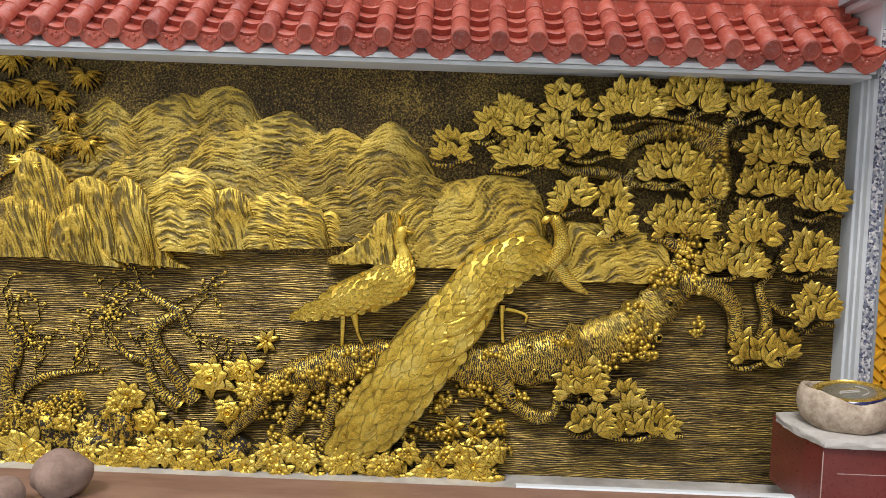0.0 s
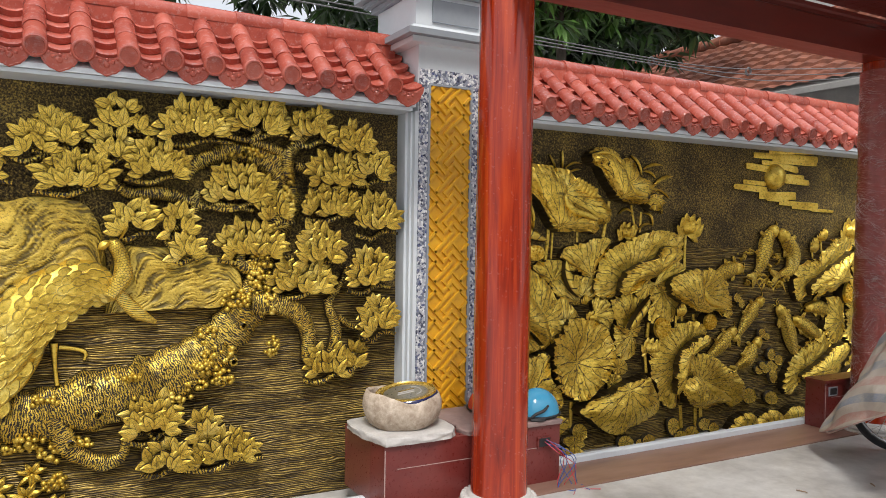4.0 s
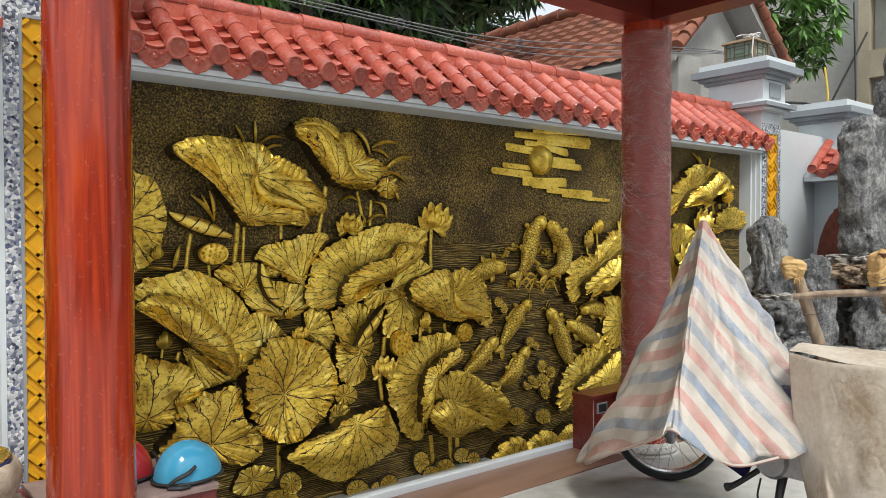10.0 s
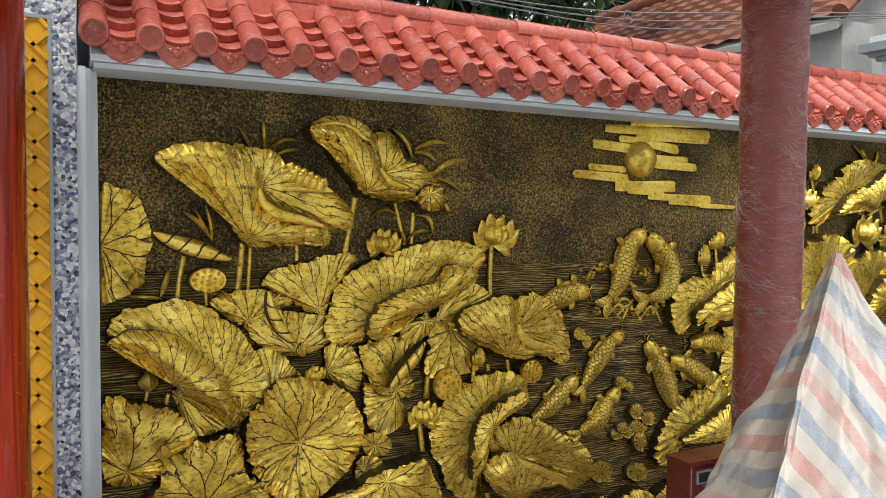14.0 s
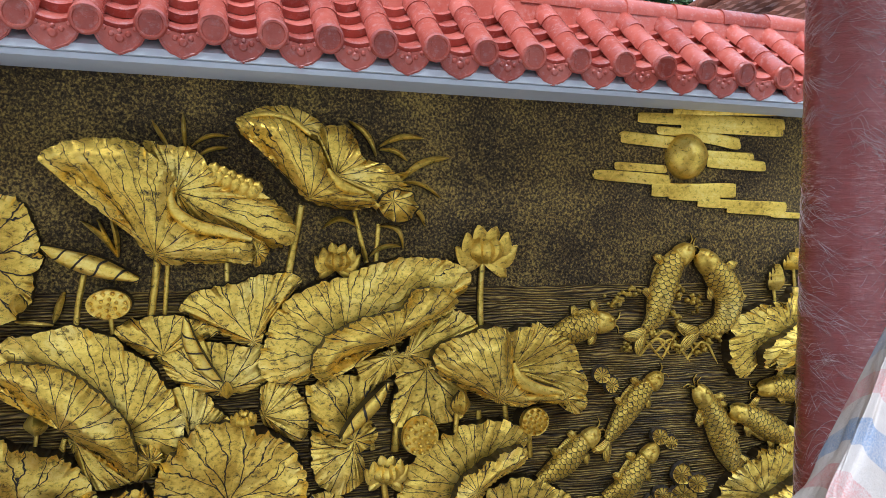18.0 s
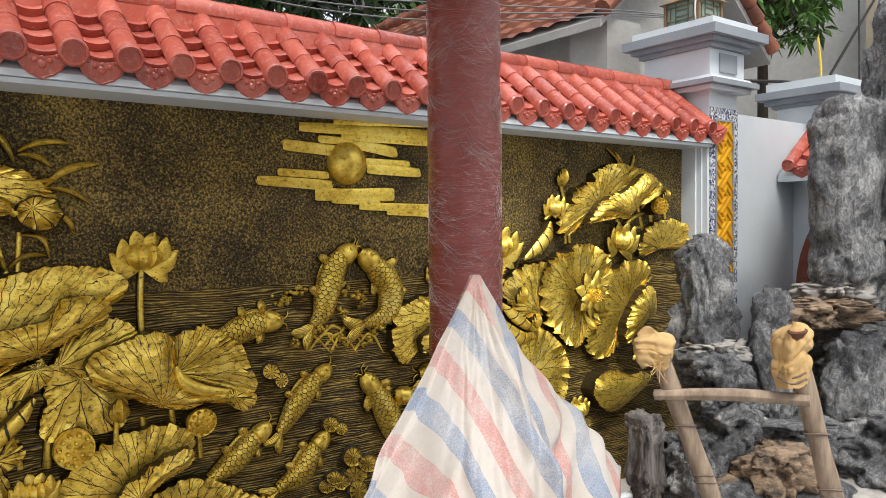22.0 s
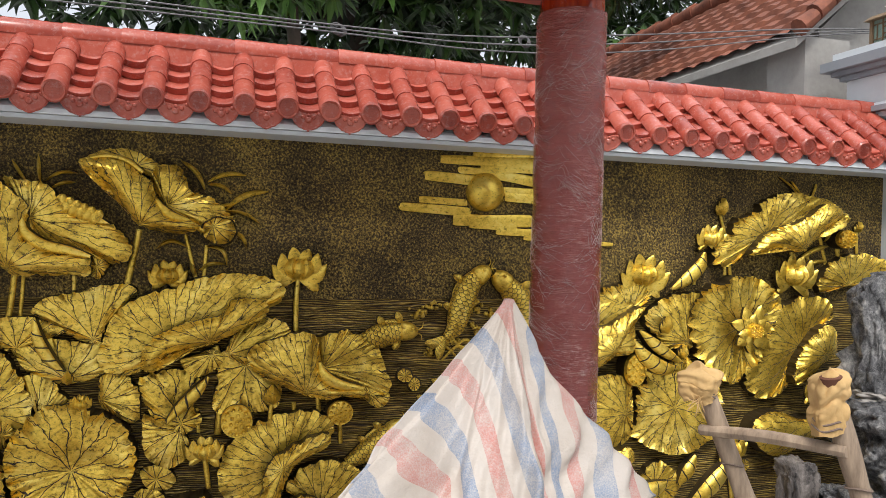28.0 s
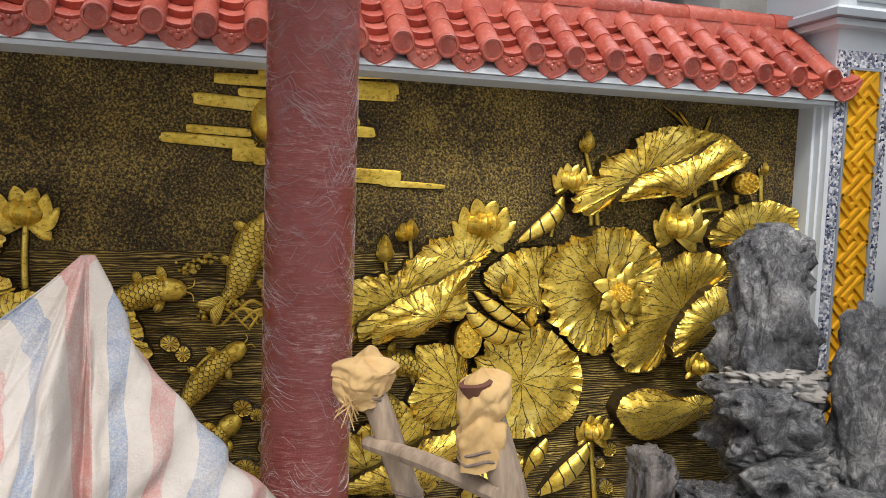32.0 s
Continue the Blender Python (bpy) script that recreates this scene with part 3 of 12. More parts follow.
# ---- tiled coping of the wall ----
PITCH, SLOPE = 0.181, math.atan2(0.27, 0.34)


def tile_meshes():
    """The four kinds of tile, lying along +y with z away from the slope."""
    made = {}
    b = Build()
    n, L = 12, 0.155
    P, UV = np.zeros((4, n + 1, 3)), np.zeros((4, n + 1, 2))
    for i, (s, r) in enumerate([(0, 0.038), (0, 0.048), (L - 0.006, 0.045), (L, 0.041)]):
        for j in range(n + 1):
            a = math.pi * j / n
            P[i, j] = (-r * math.cos(a), s, r * math.sin(a) * 1.02)
    b.grid(P, UV, M_TILE)
    made["barrel_tile"] = b
    b = Build()
    b.lathe([(0.0, 0.010), (0.034, 0.010), (0.037, 0.016), (0.043, 0.016), (0.049, 0.008), (0.049, -0.03), (0.040, -0.03)], (0, 0, 0), M_TILE, 24, axis="y")
    for k in range(4):
        b.box(-0.022, -0.0145, -0.018 + 0.011 * k, 0.022, -0.009, -0.013 + 0.011 * k, M_TILE)
    made["barrel_end"] = b
    b = Build()
    n, L = 8, 0.135
    P, UV = np.zeros((5, n + 1, 3)), np.zeros((5, n + 1, 2))
    for i, (s, h) in enumerate([(0, -0.014), (0, 0.014), (0.014, 0.016), (L, -0.016), (L, -0.030)]):
        for j in range(n + 1):
            x = -0.072 + 0.144 * j / n
            P[i, j] = (x, s, h - 0.030 * (1 - (x / 0.075) ** 2))
    b.grid(P, UV, M_TILE)
    made["pan_tile"] = b
    b = Build()
    # the drip tile: a scalloped pendant with raised leafwork
    half = [(0.0, -0.088), (0.012, -0.084), (0.022, -0.079), (0.035, -0.075), (0.046, -0.066), (0.054, -0.060), (0.063, -0.046), (0.067, -0.032), (0.074, -0.022), (0.075, 0.004), (0.045, -0.016), (0.0, -0.026)]
    half = [(x * 1.10, z * 1.22) for x, z in half]
    outline = half + [(-x, z) for x, z in half[-2:0:-1]]
    b.prism(outline, -0.006, 0.010, M_TILE)
    for k, (x, z, r) in enumerate([(0, -0.056, 0.016), (0.024, -0.044, 0.010), (-0.024, -0.044, 0.010), (0.045, -0.028, 0.009), (-0.045, -0.028, 0.009), (0, -0.036, 0.008)]):
        b.lathe([(0.0, 0.013), (r * 0.6, 0.0115), (r, 0.005)], (x, 0, z), M_TILE, 10, axis="y")
    rim_line = [(x * 0.93, z * 0.93 - 0.001) for x, z in half[:9]]
    for (xa_, za_), (xb_, zb_) in zip(rim_line[:-1], rim_line[1:]):
        for s in (1, -1):
            pipe(b, [(s * xa_, -0.006, za_, 0.0028), (s * xb_, -0.006, zb_, 0.0028)], M_TILE, 2, 5)
    made["drip_tile"] = b
    b = Build()
    n, L = 12, 0.245
    P, UV = np.zeros((4, n + 1, 3)), np.zeros((4, n + 1, 2))
    for i, (s, r) in enumerate([(0, 0.046), (0, 0.057), (L - 0.008, 0.053), (L, 0.049)]):
        for j in range(n + 1):
            a = -0.35 + (math.pi + 0.7) * j / n
            P[i, j] = (s, -r * math.cos(a), r * math.sin(a))
    b.grid(P, UV, M_TILE)
    made["ridge_tile"] = b
    return {k: v.make(k, None, "", True, 35) for k, v in made.items()}


TILES = tile_meshes()


def lay(kind, parent, m, jitter=0.0):
    ob = new(kind, TILES[kind].data)
    r = random.uniform
    ob.matrix_basis = m @ pose(r(-1, 1) * jitter, r(-1, 1) * jitter, r(-1, 1) * jitter * 0.5, 0, 0, r(-1, 1) * jitter * 250)
    ob.parent = parent
    return ob


def coping(xa, xb, first, label):
    c = thing("wall_coping", label, "coping", "tiled copings of the wall")
    Build().prism([(3.585, 2.06), (3.585, 2.082), (3.90, 2.33), (4.215, 2.082), (4.215, 2.06)], xa, xb, M_WHITE, "x").make("fascia", c, "pale painted fascia", False)
    Build().prism([(3.605, 2.04), (3.605, 2.058), (4.18, 2.058), (4.18, 2.04)], xa + 0.01, xb - 0.01, M_WHITE, "x").make("soffit", c, "", False)
    Build().box(xa, 3.852, 2.32, xb, 3.948, 2.45, M_TILE).make("ridge_bed", c, "", False)
    sa, ca = math.sin(SLOPE), math.cos(SLOPE)
    x, k = first, 0
    while x < xb - 0.02:
        for s in range(3):
            lay("barrel_tile", c, pose(x, 3.565 + ca * 0.142 * s, 2.150 + sa * 0.142 * s, math.degrees(SLOPE)), 0.002)
            lay("barrel_tile", c, pose(x, 4.235 - ca * 0.142 * s, 2.150 + sa * 0.142 * s, math.degrees(SLOPE), 0, 180), 0.002)
        lay("barrel_end", c, pose(x, 3.563, 2.152, math.degrees(SLOPE) * 0.35), 0.002)
        if x + PITCH / 2 < xb + 0.02:
            for s in range(4):
                lay("pan_tile", c, pose(x + PITCH / 2, 3.572 + ca * 0.105 * s, 2.160 + sa * 0.105 * s, math.degrees(SLOPE) - 4), 0.002)
            lay("drip_tile", c, pose(x + PITCH / 2, 3.566, 2.160, 14), 0.002)
        x += PITCH
    x = xa - 0.01
    while x < xb - 0.1:
        lay("ridge_tile", c, pose(x, 3.90, 2.448), 0.0015)
        x += 0.238
    return c


coping(-2.95, 1.965, -2.88 + 0.0, "red glazed tile coping along the peacock mural")
coping(2.445, 7.60, 2.455, "red glazed tile coping along the lotus mural")
for ob in TILES.values():
    bpy.data.objects.remove(ob)


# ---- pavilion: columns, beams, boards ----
# pale colour for strands that draw the glints along the film's creases
M_CREASE_GLINT = mottled("glint_white_crease", (0.42, 0.20, 0.18), (0.86, 0.74, 0.72), 14.0, 0.3, 0, 60, 0.003, 0.4, 5.0, None, 0.38, 0.66)


def column(x, y, r, wrapped):
    c = thing("column", "wooden column wrapped in clear plastic film" if wrapped else "red lacquered wooden column on a carved stone base", "column", "pavilion columns", (x, y, 0.11))
    prof = [(r * 1.02, 0.06), (r, 0.3), (r * 0.985, 1.5), (r * 0.97, 2.455)]
    Build().lathe(prof, (0, 0, 0), M_LACQUER, 48).make("shaft", c)
    base = [(0.0, 0.0), (0.19, 0.0), (0.19, 0.012), (0.178, 0.02), (0.186, 0.034), (0.182, 0.046), (0.162, 0.056), (0.155, 0.058), (0.152, 0.066), (0.145, 0.072), (0.12, 0.074)]
    b = Build().lathe(base, (0, 0, 0), M_STONE, 40)
    for i in range(32):
        a = 2 * math.pi * i / 32
        b.lathe([(0.0, 0.014), (0.010, 0.010), (0.014, 0.0)], (0.170 * math.cos(a), 0.170 * math.sin(a), 0.046), M_STONE, 8)
    b.make("base", c, "carved pale stone base")
    if wrapped:
        n, m = 150, 56
        P, UV = np.zeros((m, n, 3)), np.zeros((m, n, 2))
        for i in range(m):
            a = 2 * math.pi * i / m
            for j in range(n):
                z = 0.25 + (2.395 - 0.25) * j / (n - 1)
                w = 0.0045 * noise.noise((math.cos(a) * 2.2, math.sin(a) * 2.2, z * 7.0)) + 0.003 * abs(math.sin(z * 21 + a))
                rr = r + 0.004 + max(w, -0.002)
                P[i, j] = (rr * math.cos(a), rr * math.sin(a), z)
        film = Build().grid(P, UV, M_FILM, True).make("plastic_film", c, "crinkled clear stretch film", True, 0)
        rnd = random.Random(21)
        hair = Build()
        for k in range(120):
            a0, z0 = rnd.uniform(0, 2 * math.pi), rnd.uniform(0.3, 2.36)
            lean, curl, wide = rnd.gauss(0.0, 0.05), rnd.gauss(0.0, 0.03), rnd.uniform(0.02, 0.06)
            for q in range(rnd.randint(8, 20)):
                a, z, sweep = a0 + rnd.uniform(-0.3, 0.3), z0 + rnd.gauss(0, wide), rnd.uniform(0.25, 1.0)
                rise, bow, thin = lean + rnd.gauss(0, 0.012), curl + rnd.gauss(0, 0.006), rnd.uniform(0.00025, 0.0007)
                pts = []
                for h in (0, 0.25, 0.5, 0.75, 1):
                    rr = r + 0.0075
                    pts.append((rr * math.cos(a + sweep * h), rr * math.sin(a + sweep * h), min(2.38, max(0.27, z + rise * h + bow * math.sin(math.pi * h))), thin * (0.3 + 0.7 * math.sin(math.pi * max(0.05, min(0.95, h))))))
                pipe(hair, pts, M_CREASE_GLINT, 8, 3)
        tagged(hair.make("stretch_glint", film, "fine stretch creases, their glints modelled as white strands"), kind="stuff")
    return c


column(2.136, 2.983, 0.132, False)
column(5.146, 3.03, 0.132, True)


def beam(name, x0, y0, x1, y1, z0, z1, along, label):
    b = Build()
    o = [(-0.5, 0), (-0.5, 0.72), (-0.42, 0.76), (-0.42, 0.86), (-0.5, 0.9), (-0.5, 1), (0.5, 1), (0.5, 0.9), (0.42, 0.86), (0.42, 0.76), (0.5, 0.72), (0.5, 0)]
    if along == "x":
        b.prism([(y0 + (y1 - y0) * (u + 0.5), z0 + (z1 - z0) * v) for u, v in o], x0, x1, M_BEAM, "x")
    else:
        b.prism([(x0 + (x1 - x0) * (u + 0.5), z0 + (z1 - z0) * v) for u, v in o], y0, y1, M_BEAM, "y")
    return tagged(b.make(name, None, "", False), label, "beam", "pavilion beams")


beam("eaves_beam", -0.6, 2.93, 5.146, 3.10, 2.56, 2.80, "x", "dark red lacquered beam between the columns")
beam("cross_beam", 5.06, 1.4, 5.23, 2.925, 2.56, 2.80, "y", "dark red lacquered cross beam on the column")
beam("cross_beam", 2.05, 1.4, 2.22, 2.925, 2.56, 2.80, "y", "dark red lacquered cross beam on the column")
b = Build()
for i in range(26):
    b.box(2.225 + i * 0.109, 1.5, 2.81, 2.225 + i * 0.109 + 0.106, 2.92, 2.83, M_BEAM)
tagged(b.make("ceiling", None, "", False), "dark red boarded pavilion ceiling", "ceiling", kind="structure")


# ---- tiled plinths in front of the wall ----
def plinth(xa, xb, ya, yb, zt, round_end, label):
    p = thing("plinth", label, "plinth", "red tiled plinths")
    b = Build()
    o = [(xa + 0.012, ya), (xb, ya), (xb, yb), (xa, yb), (xa, ya + 0.14)] if round_end else [(xa, ya), (xb, ya), (xb, yb), (xa, yb)]
    b.prism(o, 0.1, zt if round_end else zt - 0.02, M_REDTILE, "z")
    b.make("body", p, "", False)
    joint = mottled("pale_grout", (0.35, 0.25, 0.23), (0.5, 0.4, 0.37), 20, 0.8)
    b = Build()
    n = max(1, round((xb - xa) / 0.6))
    for zz in (zt * 0.72,):
        b.box(xa + 0.08, ya - 0.001, zz, xb, ya + 0.01, zz + 0.003, joint)
    b.box(xa + 0.013, ya - 0.002, 0.15, xa + 0.017, ya + 0.01, zt - 0.02, joint)
    b.make("grout", p, "pale grout lines", False)
    if not round_end:
        Build().prism([(xa - 0.01, ya - 0.015), (xb + 0.012, ya - 0.015), (xb + 0.012, yb), (xa - 0.01, yb)], zt - 0.02, zt, M_REDTILE, "z").make("top_slab", p, "", False)
    return p


plinth(1.60, 2.615, 3.145, 3.61, 0.413, True, "dark red tiled plinth in front of the pilaster")
plinth(4.86, 5.45, 3.19, 3.328, 0.44, False, "dark red tiled plinth before the lotus mural")


# ---- relief work of the murals: u along the wall, v up, d out from its face ----
def on_wall(u, v, d):
    return np.stack([u, WALL_Y - d, v], -1)


def leaf(b, c, a, e, hub, dome=0.03, rim=0.01, wave=0.012, base=0.02, tilt=(0, 0), mat=None, seed=0, lobes=11, clip=None):
    """A lotus leaf: an oval of half-axes a and e about c, with veins that fan out from hub and a crinkled rim, outlined
    by a dark skirt that paints in the shade behind it.
    """
    rnd = random.Random(seed)
    b.piece += 1
    n, m = 150, 17
    c, a, e, hub = (np.array(q, float) for q in (c, a, e, hub))
    th = np.linspace(0, 2 * math.pi, n)
    f1, f2, f3 = (rnd.uniform(0, 6.28) for _ in range(3))
    size = math.sqrt(abs(a[0] * e[1] - a[1] * e[0]))
    crimp = np.array([noise.noise((math.cos(t) * size * 17, math.sin(t) * size * 17, seed * 3.7)) + 0.6 * noise.noise((math.cos(t) * size * 40, math.sin(t) * size * 40, seed * 1.3)) for t in th])
    edge = 0.965 + 0.022 * np.sin(lobes * th + f1) + 0.02 * np.sin(3 * th + f3) + 0.055 * crimp
    edge[-1] = edge[0]
    out = c + edge[:, None] * (np.cos(th)[:, None] * a + np.sin(th)[:, None] * e)
    s = np.linspace(0.0, 1.0, m) ** 0.8
    p = hub + s[None, :, None] * (out - hub)[:, None, :]
    inv = np.linalg.inv(np.stack([a, e], 1))
    q = (p - c) @ inv.T
    q2 = np.clip((q ** 2).sum(-1), 0, 1.4)
    hq = inv @ (hub - c)
    ang = np.unwrap(np.arctan2(*(((out - c) @ inv.T) - hq).T[::-1]))
    rad = np.linalg.norm(out - hub, axis=1)
    ruffle = 1.25 * wave * np.sin(lobes * th + f1)[:, None] * s[None, :] ** 4 + 1.5 * wave * crimp[:, None] * s[None, :] ** 7
    swell = 0.011 * np.array([[noise.noise((float(x[0]) * 7, float(x[1]) * 7, seed)) for x in row] for row in p])
    d = 0.014 + 1.3 * base + 1.9 * dome * (1 - q2) + 1.2 * rim * s[None, :] ** 3 + ruffle + swell + 0.004 * s[None, :] ** 14 + (p - c) @ np.array(tilt)
    d = np.maximum(d, 0.010)
    ray = (out - hub) / (rad[:, None] + 1e-9)
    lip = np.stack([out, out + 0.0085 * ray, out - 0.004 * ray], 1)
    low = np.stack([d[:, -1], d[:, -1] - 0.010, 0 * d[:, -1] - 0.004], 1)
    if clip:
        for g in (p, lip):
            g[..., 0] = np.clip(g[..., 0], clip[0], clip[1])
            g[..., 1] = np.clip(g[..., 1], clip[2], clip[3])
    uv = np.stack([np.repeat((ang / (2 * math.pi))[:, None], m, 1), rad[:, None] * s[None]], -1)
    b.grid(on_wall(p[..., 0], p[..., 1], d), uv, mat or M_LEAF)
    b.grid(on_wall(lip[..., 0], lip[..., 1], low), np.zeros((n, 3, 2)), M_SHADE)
    return b


def tube(b, pts, mat, flat=0.8, n=36, sides=11, v_scale=8.0, u_scale=1.0, base=0.0, wob=0.0, seed=0):
    """A rounded strip on the wall along control points (u, v, half-width, optional depth), with undersides coloured
    dark as if in shade.
    """
    b.piece += 1
    pts = [tuple(p) + (base,) if len(p) == 3 else tuple(p) for p in pts]
    c = curve_points(pts, n)
    if mat is M_LEAF or mat is M_SHELL:
        c[:, 3] += 0.040
    t = np.gradient(c[:, :2], axis=0)
    t /= np.linalg.norm(t, axis=1)[:, None] + 1e-9
    nrm = np.stack([-t[:, 1], t[:, 0]], 1)
    length = np.concatenate([[0], np.cumsum(np.linalg.norm(np.diff(c[:, :2], axis=0), axis=1))])
    a = np.concatenate([[-0.3], np.linspace(0.06, math.pi - 0.06, sides), [math.pi + 0.3]])
    w = np.maximum(c[:, 2], 0.0008)
    if wob:
        w = w * (1 + wob * np.array([noise.noise((l * 15 + seed, seed * 3.1, 0)) + 0.5 * noise.noise((l * 45, seed, 2.0)) for l in length]))
    off = w[:, None] * np.cos(a)[None]
    if mat is M_LEAF:
        crimp = np.array([[noise.noise((l * 30, side, w[0] * 900)) for side in (3.0, 8.0)] for l in length])
        off = off * (1 + 0.22 * np.where(a[None] < 1.57, crimp[:, :1], crimp[:, 1:]) * np.abs(np.cos(a))[None] ** 3)
    off[:, 0] += np.minimum(0.004, 0.3 * w)
    off[:, -1] -= np.minimum(0.004, 0.3 * w)
    d = c[:, 3:4] + w[:, None] * flat * np.sin(a)[None]
    if wob:
        d = d + wob * 0.6 * w[:, None] * np.array([[noise.noise((l * 22, k * 1.3, seed)) + 0.6 * noise.noise((l * 70, k * 3.0, seed)) for k in a] for l in length])
    p = c[:, None, :2] + nrm[:, None, :] * off[..., None]
    uv = np.stack([np.repeat((a / math.pi * u_scale)[None], n, 0), np.repeat((length * v_scale)[:, None], sides + 2, 1)], -1)
    if mat is M_LEAF:
        uv = np.stack([length[:, None] * 0.95 + 0.06 * np.cos(a)[None], np.repeat((0.105 + 0.055 * np.cos(a))[None], n, 0)], -1)
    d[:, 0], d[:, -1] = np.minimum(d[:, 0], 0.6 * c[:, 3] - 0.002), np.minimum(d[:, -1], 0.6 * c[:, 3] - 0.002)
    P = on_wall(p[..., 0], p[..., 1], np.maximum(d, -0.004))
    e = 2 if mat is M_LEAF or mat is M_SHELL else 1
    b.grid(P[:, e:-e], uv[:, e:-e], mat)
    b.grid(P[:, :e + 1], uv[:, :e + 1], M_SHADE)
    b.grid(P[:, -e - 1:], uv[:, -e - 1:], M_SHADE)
    return b


def petal(b, root, tip, width, d0=0.015, d1=0.03, arch=0.012, mat=None, bend=0.0, n=8, m=5, tip_power=0.45, side=None):
    """A pointed leaf or petal with a midrib, from root to tip, and sides coloured dark for the shade beside it."""
    b.piece += 1
    root, tip = np.array(root, float), np.array(tip, float)
    ax = tip - root
    L = np.linalg.norm(ax) + 1e-9
    nrm = np.array((-ax[1], ax[0])) / L
    t = np.linspace(0, 1, n)
    x = np.concatenate([[-1.0], np.linspace(-1, 1, m), [1.0]])
    tt = np.clip(t, 0.04, 0.992)
    w = width * (1.93 + 1.1 * (tip_power - 0.45)) * tt ** 0.5 * (1 - tt) ** tip_power
    mid = root + t[:, None] * ax + (bend * np.sin(math.pi * t))[:, None] * nrm
    p = mid[:, None, :] + (w[:, None] * x[None])[..., None] * nrm
    d = (d0 + (d1 - d0) * t + arch * np.sin(math.pi * t))[:, None] + arch * 0.6 * (1 - np.abs(x))[None] ** 0.7 - 0.5 * arch * (x ** 2)[None]
    out = min(0.0035, 0.12 * width)
    for k, s in ((0, -1), (-1, 1)):
        p[:, k] += s * out * nrm
        d[:, k] -= 0.014
    uv = np.stack([np.repeat(((x + 1) / 2)[None], n, 0), np.repeat(t[:, None], m + 2, 1)], -1)
    P = on_wall(p[..., 0], p[..., 1], np.maximum(d, -0.003))
    b.grid(P[:, 1:-1], uv[:, 1:-1], mat or M_RIB)
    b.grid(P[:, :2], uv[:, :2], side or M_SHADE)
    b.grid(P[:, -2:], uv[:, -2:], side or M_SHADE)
    return b


def plumage(b, pts, flat, rows, size, across, seed=0, eyes=0.0):
    """Overlapping feathers on a rounded body along control points (u, v, half-width, depth), pointing back to the first one; those in the first part (eyes) are long and end in an eye."""
    rnd = random.Random(seed)
    c = curve_points(pts, rows)
    t = np.gradient(c[:, :2], axis=0)
    t /= np.linalg.norm(t, axis=1)[:, None] + 1e-9
    for k in range(rows):
        q = np.array((-t[k, 1], t[k, 0]))
        w = c[k, 2]
        s = size(k / (rows - 1))
        tail = k / (rows - 1) < eyes
        count = max(2, round(across * w / s))
        for i in range(count):
            f = ((i + 0.5 * (k % 2) + 0.25) / count) * 1.8 - 0.9 + rnd.uniform(-0.06, 0.06)
            if abs(f) > 0.92:
                continue
            h = c[k, 3] + w * flat * math.sqrt(1 - f * f)
            p0 = c[k, :2] + q * f * w + t[k] * s * (0.9 if tail else 0.6)
            p1 = c[k, :2] + q * f * w * 1.03 - t[k] * s * rnd.uniform(0.48, 0.66) + q * rnd.uniform(-0.22, 0.22) * s
            petal(b, p0, p1, s * (0.40 if tail else 0.42), h - 0.008, h + 0.010, 0.05 * s, M_PLUME, rnd.uniform(-0.09, 0.09) * s, 8, 5, 0.52, M_FEATHER_SHADE)
            if tail and (i + k) % 2 == 0:
                o = p1 + (p0 - p1) * 0.30
                for r, lift in ((0.15, 0.006), (0.075, 0.011)):
                    ring = [(o[0] + r * s * math.cos(x), o[1] + r * s * 1.15 * math.sin(x), 0.0035, h + lift) for x in [2 * math.pi * j / 8 for j in range(9)]]
                    tube(b, ring, M_GOLD, 0.9, 14, 5, 20.0, 1.0, 0.0)
    return b


def wing_feather(b, pts, flat, line, width):
    """A long curved wing feather lying over a rounded body."""
    c = curve_points(pts, 60)
    out = []
    for k, (u, v) in enumerate(line):
        d = np.hypot(c[:, 0] - u, c[:, 1] - v)
        i = int(d.argmin())
        x = min(0.97, d[i] / c[i, 2])
        out.append((u, v, width * (0.35 + 0.65 * math.sin(math.pi * (k + 0.6) / (len(line) + 0.2))), c[i, 3] + c[i, 2] * flat * math.sqrt(1 - x * x) - 0.006))
    return tube(b, out, M_RIB, 0.75, 34, 9, 90.0, 1.0, 0.0)


def ball(b, c, r, d=0.0, mat=None, squash=1.0, n=9):
    b.piece += 1
    prof = [(r, -r * 0.3), (r * 0.97, r * 0.2), (r * 0.75, r * 0.66), (r * 0.4, r * 0.92), (0.0, r)]
    b.lathe([(x, h * squash + d) for x, h in prof], (c[0], WALL_Y, c[1]), mat or M_GOLD, n, axis="y")
    return b


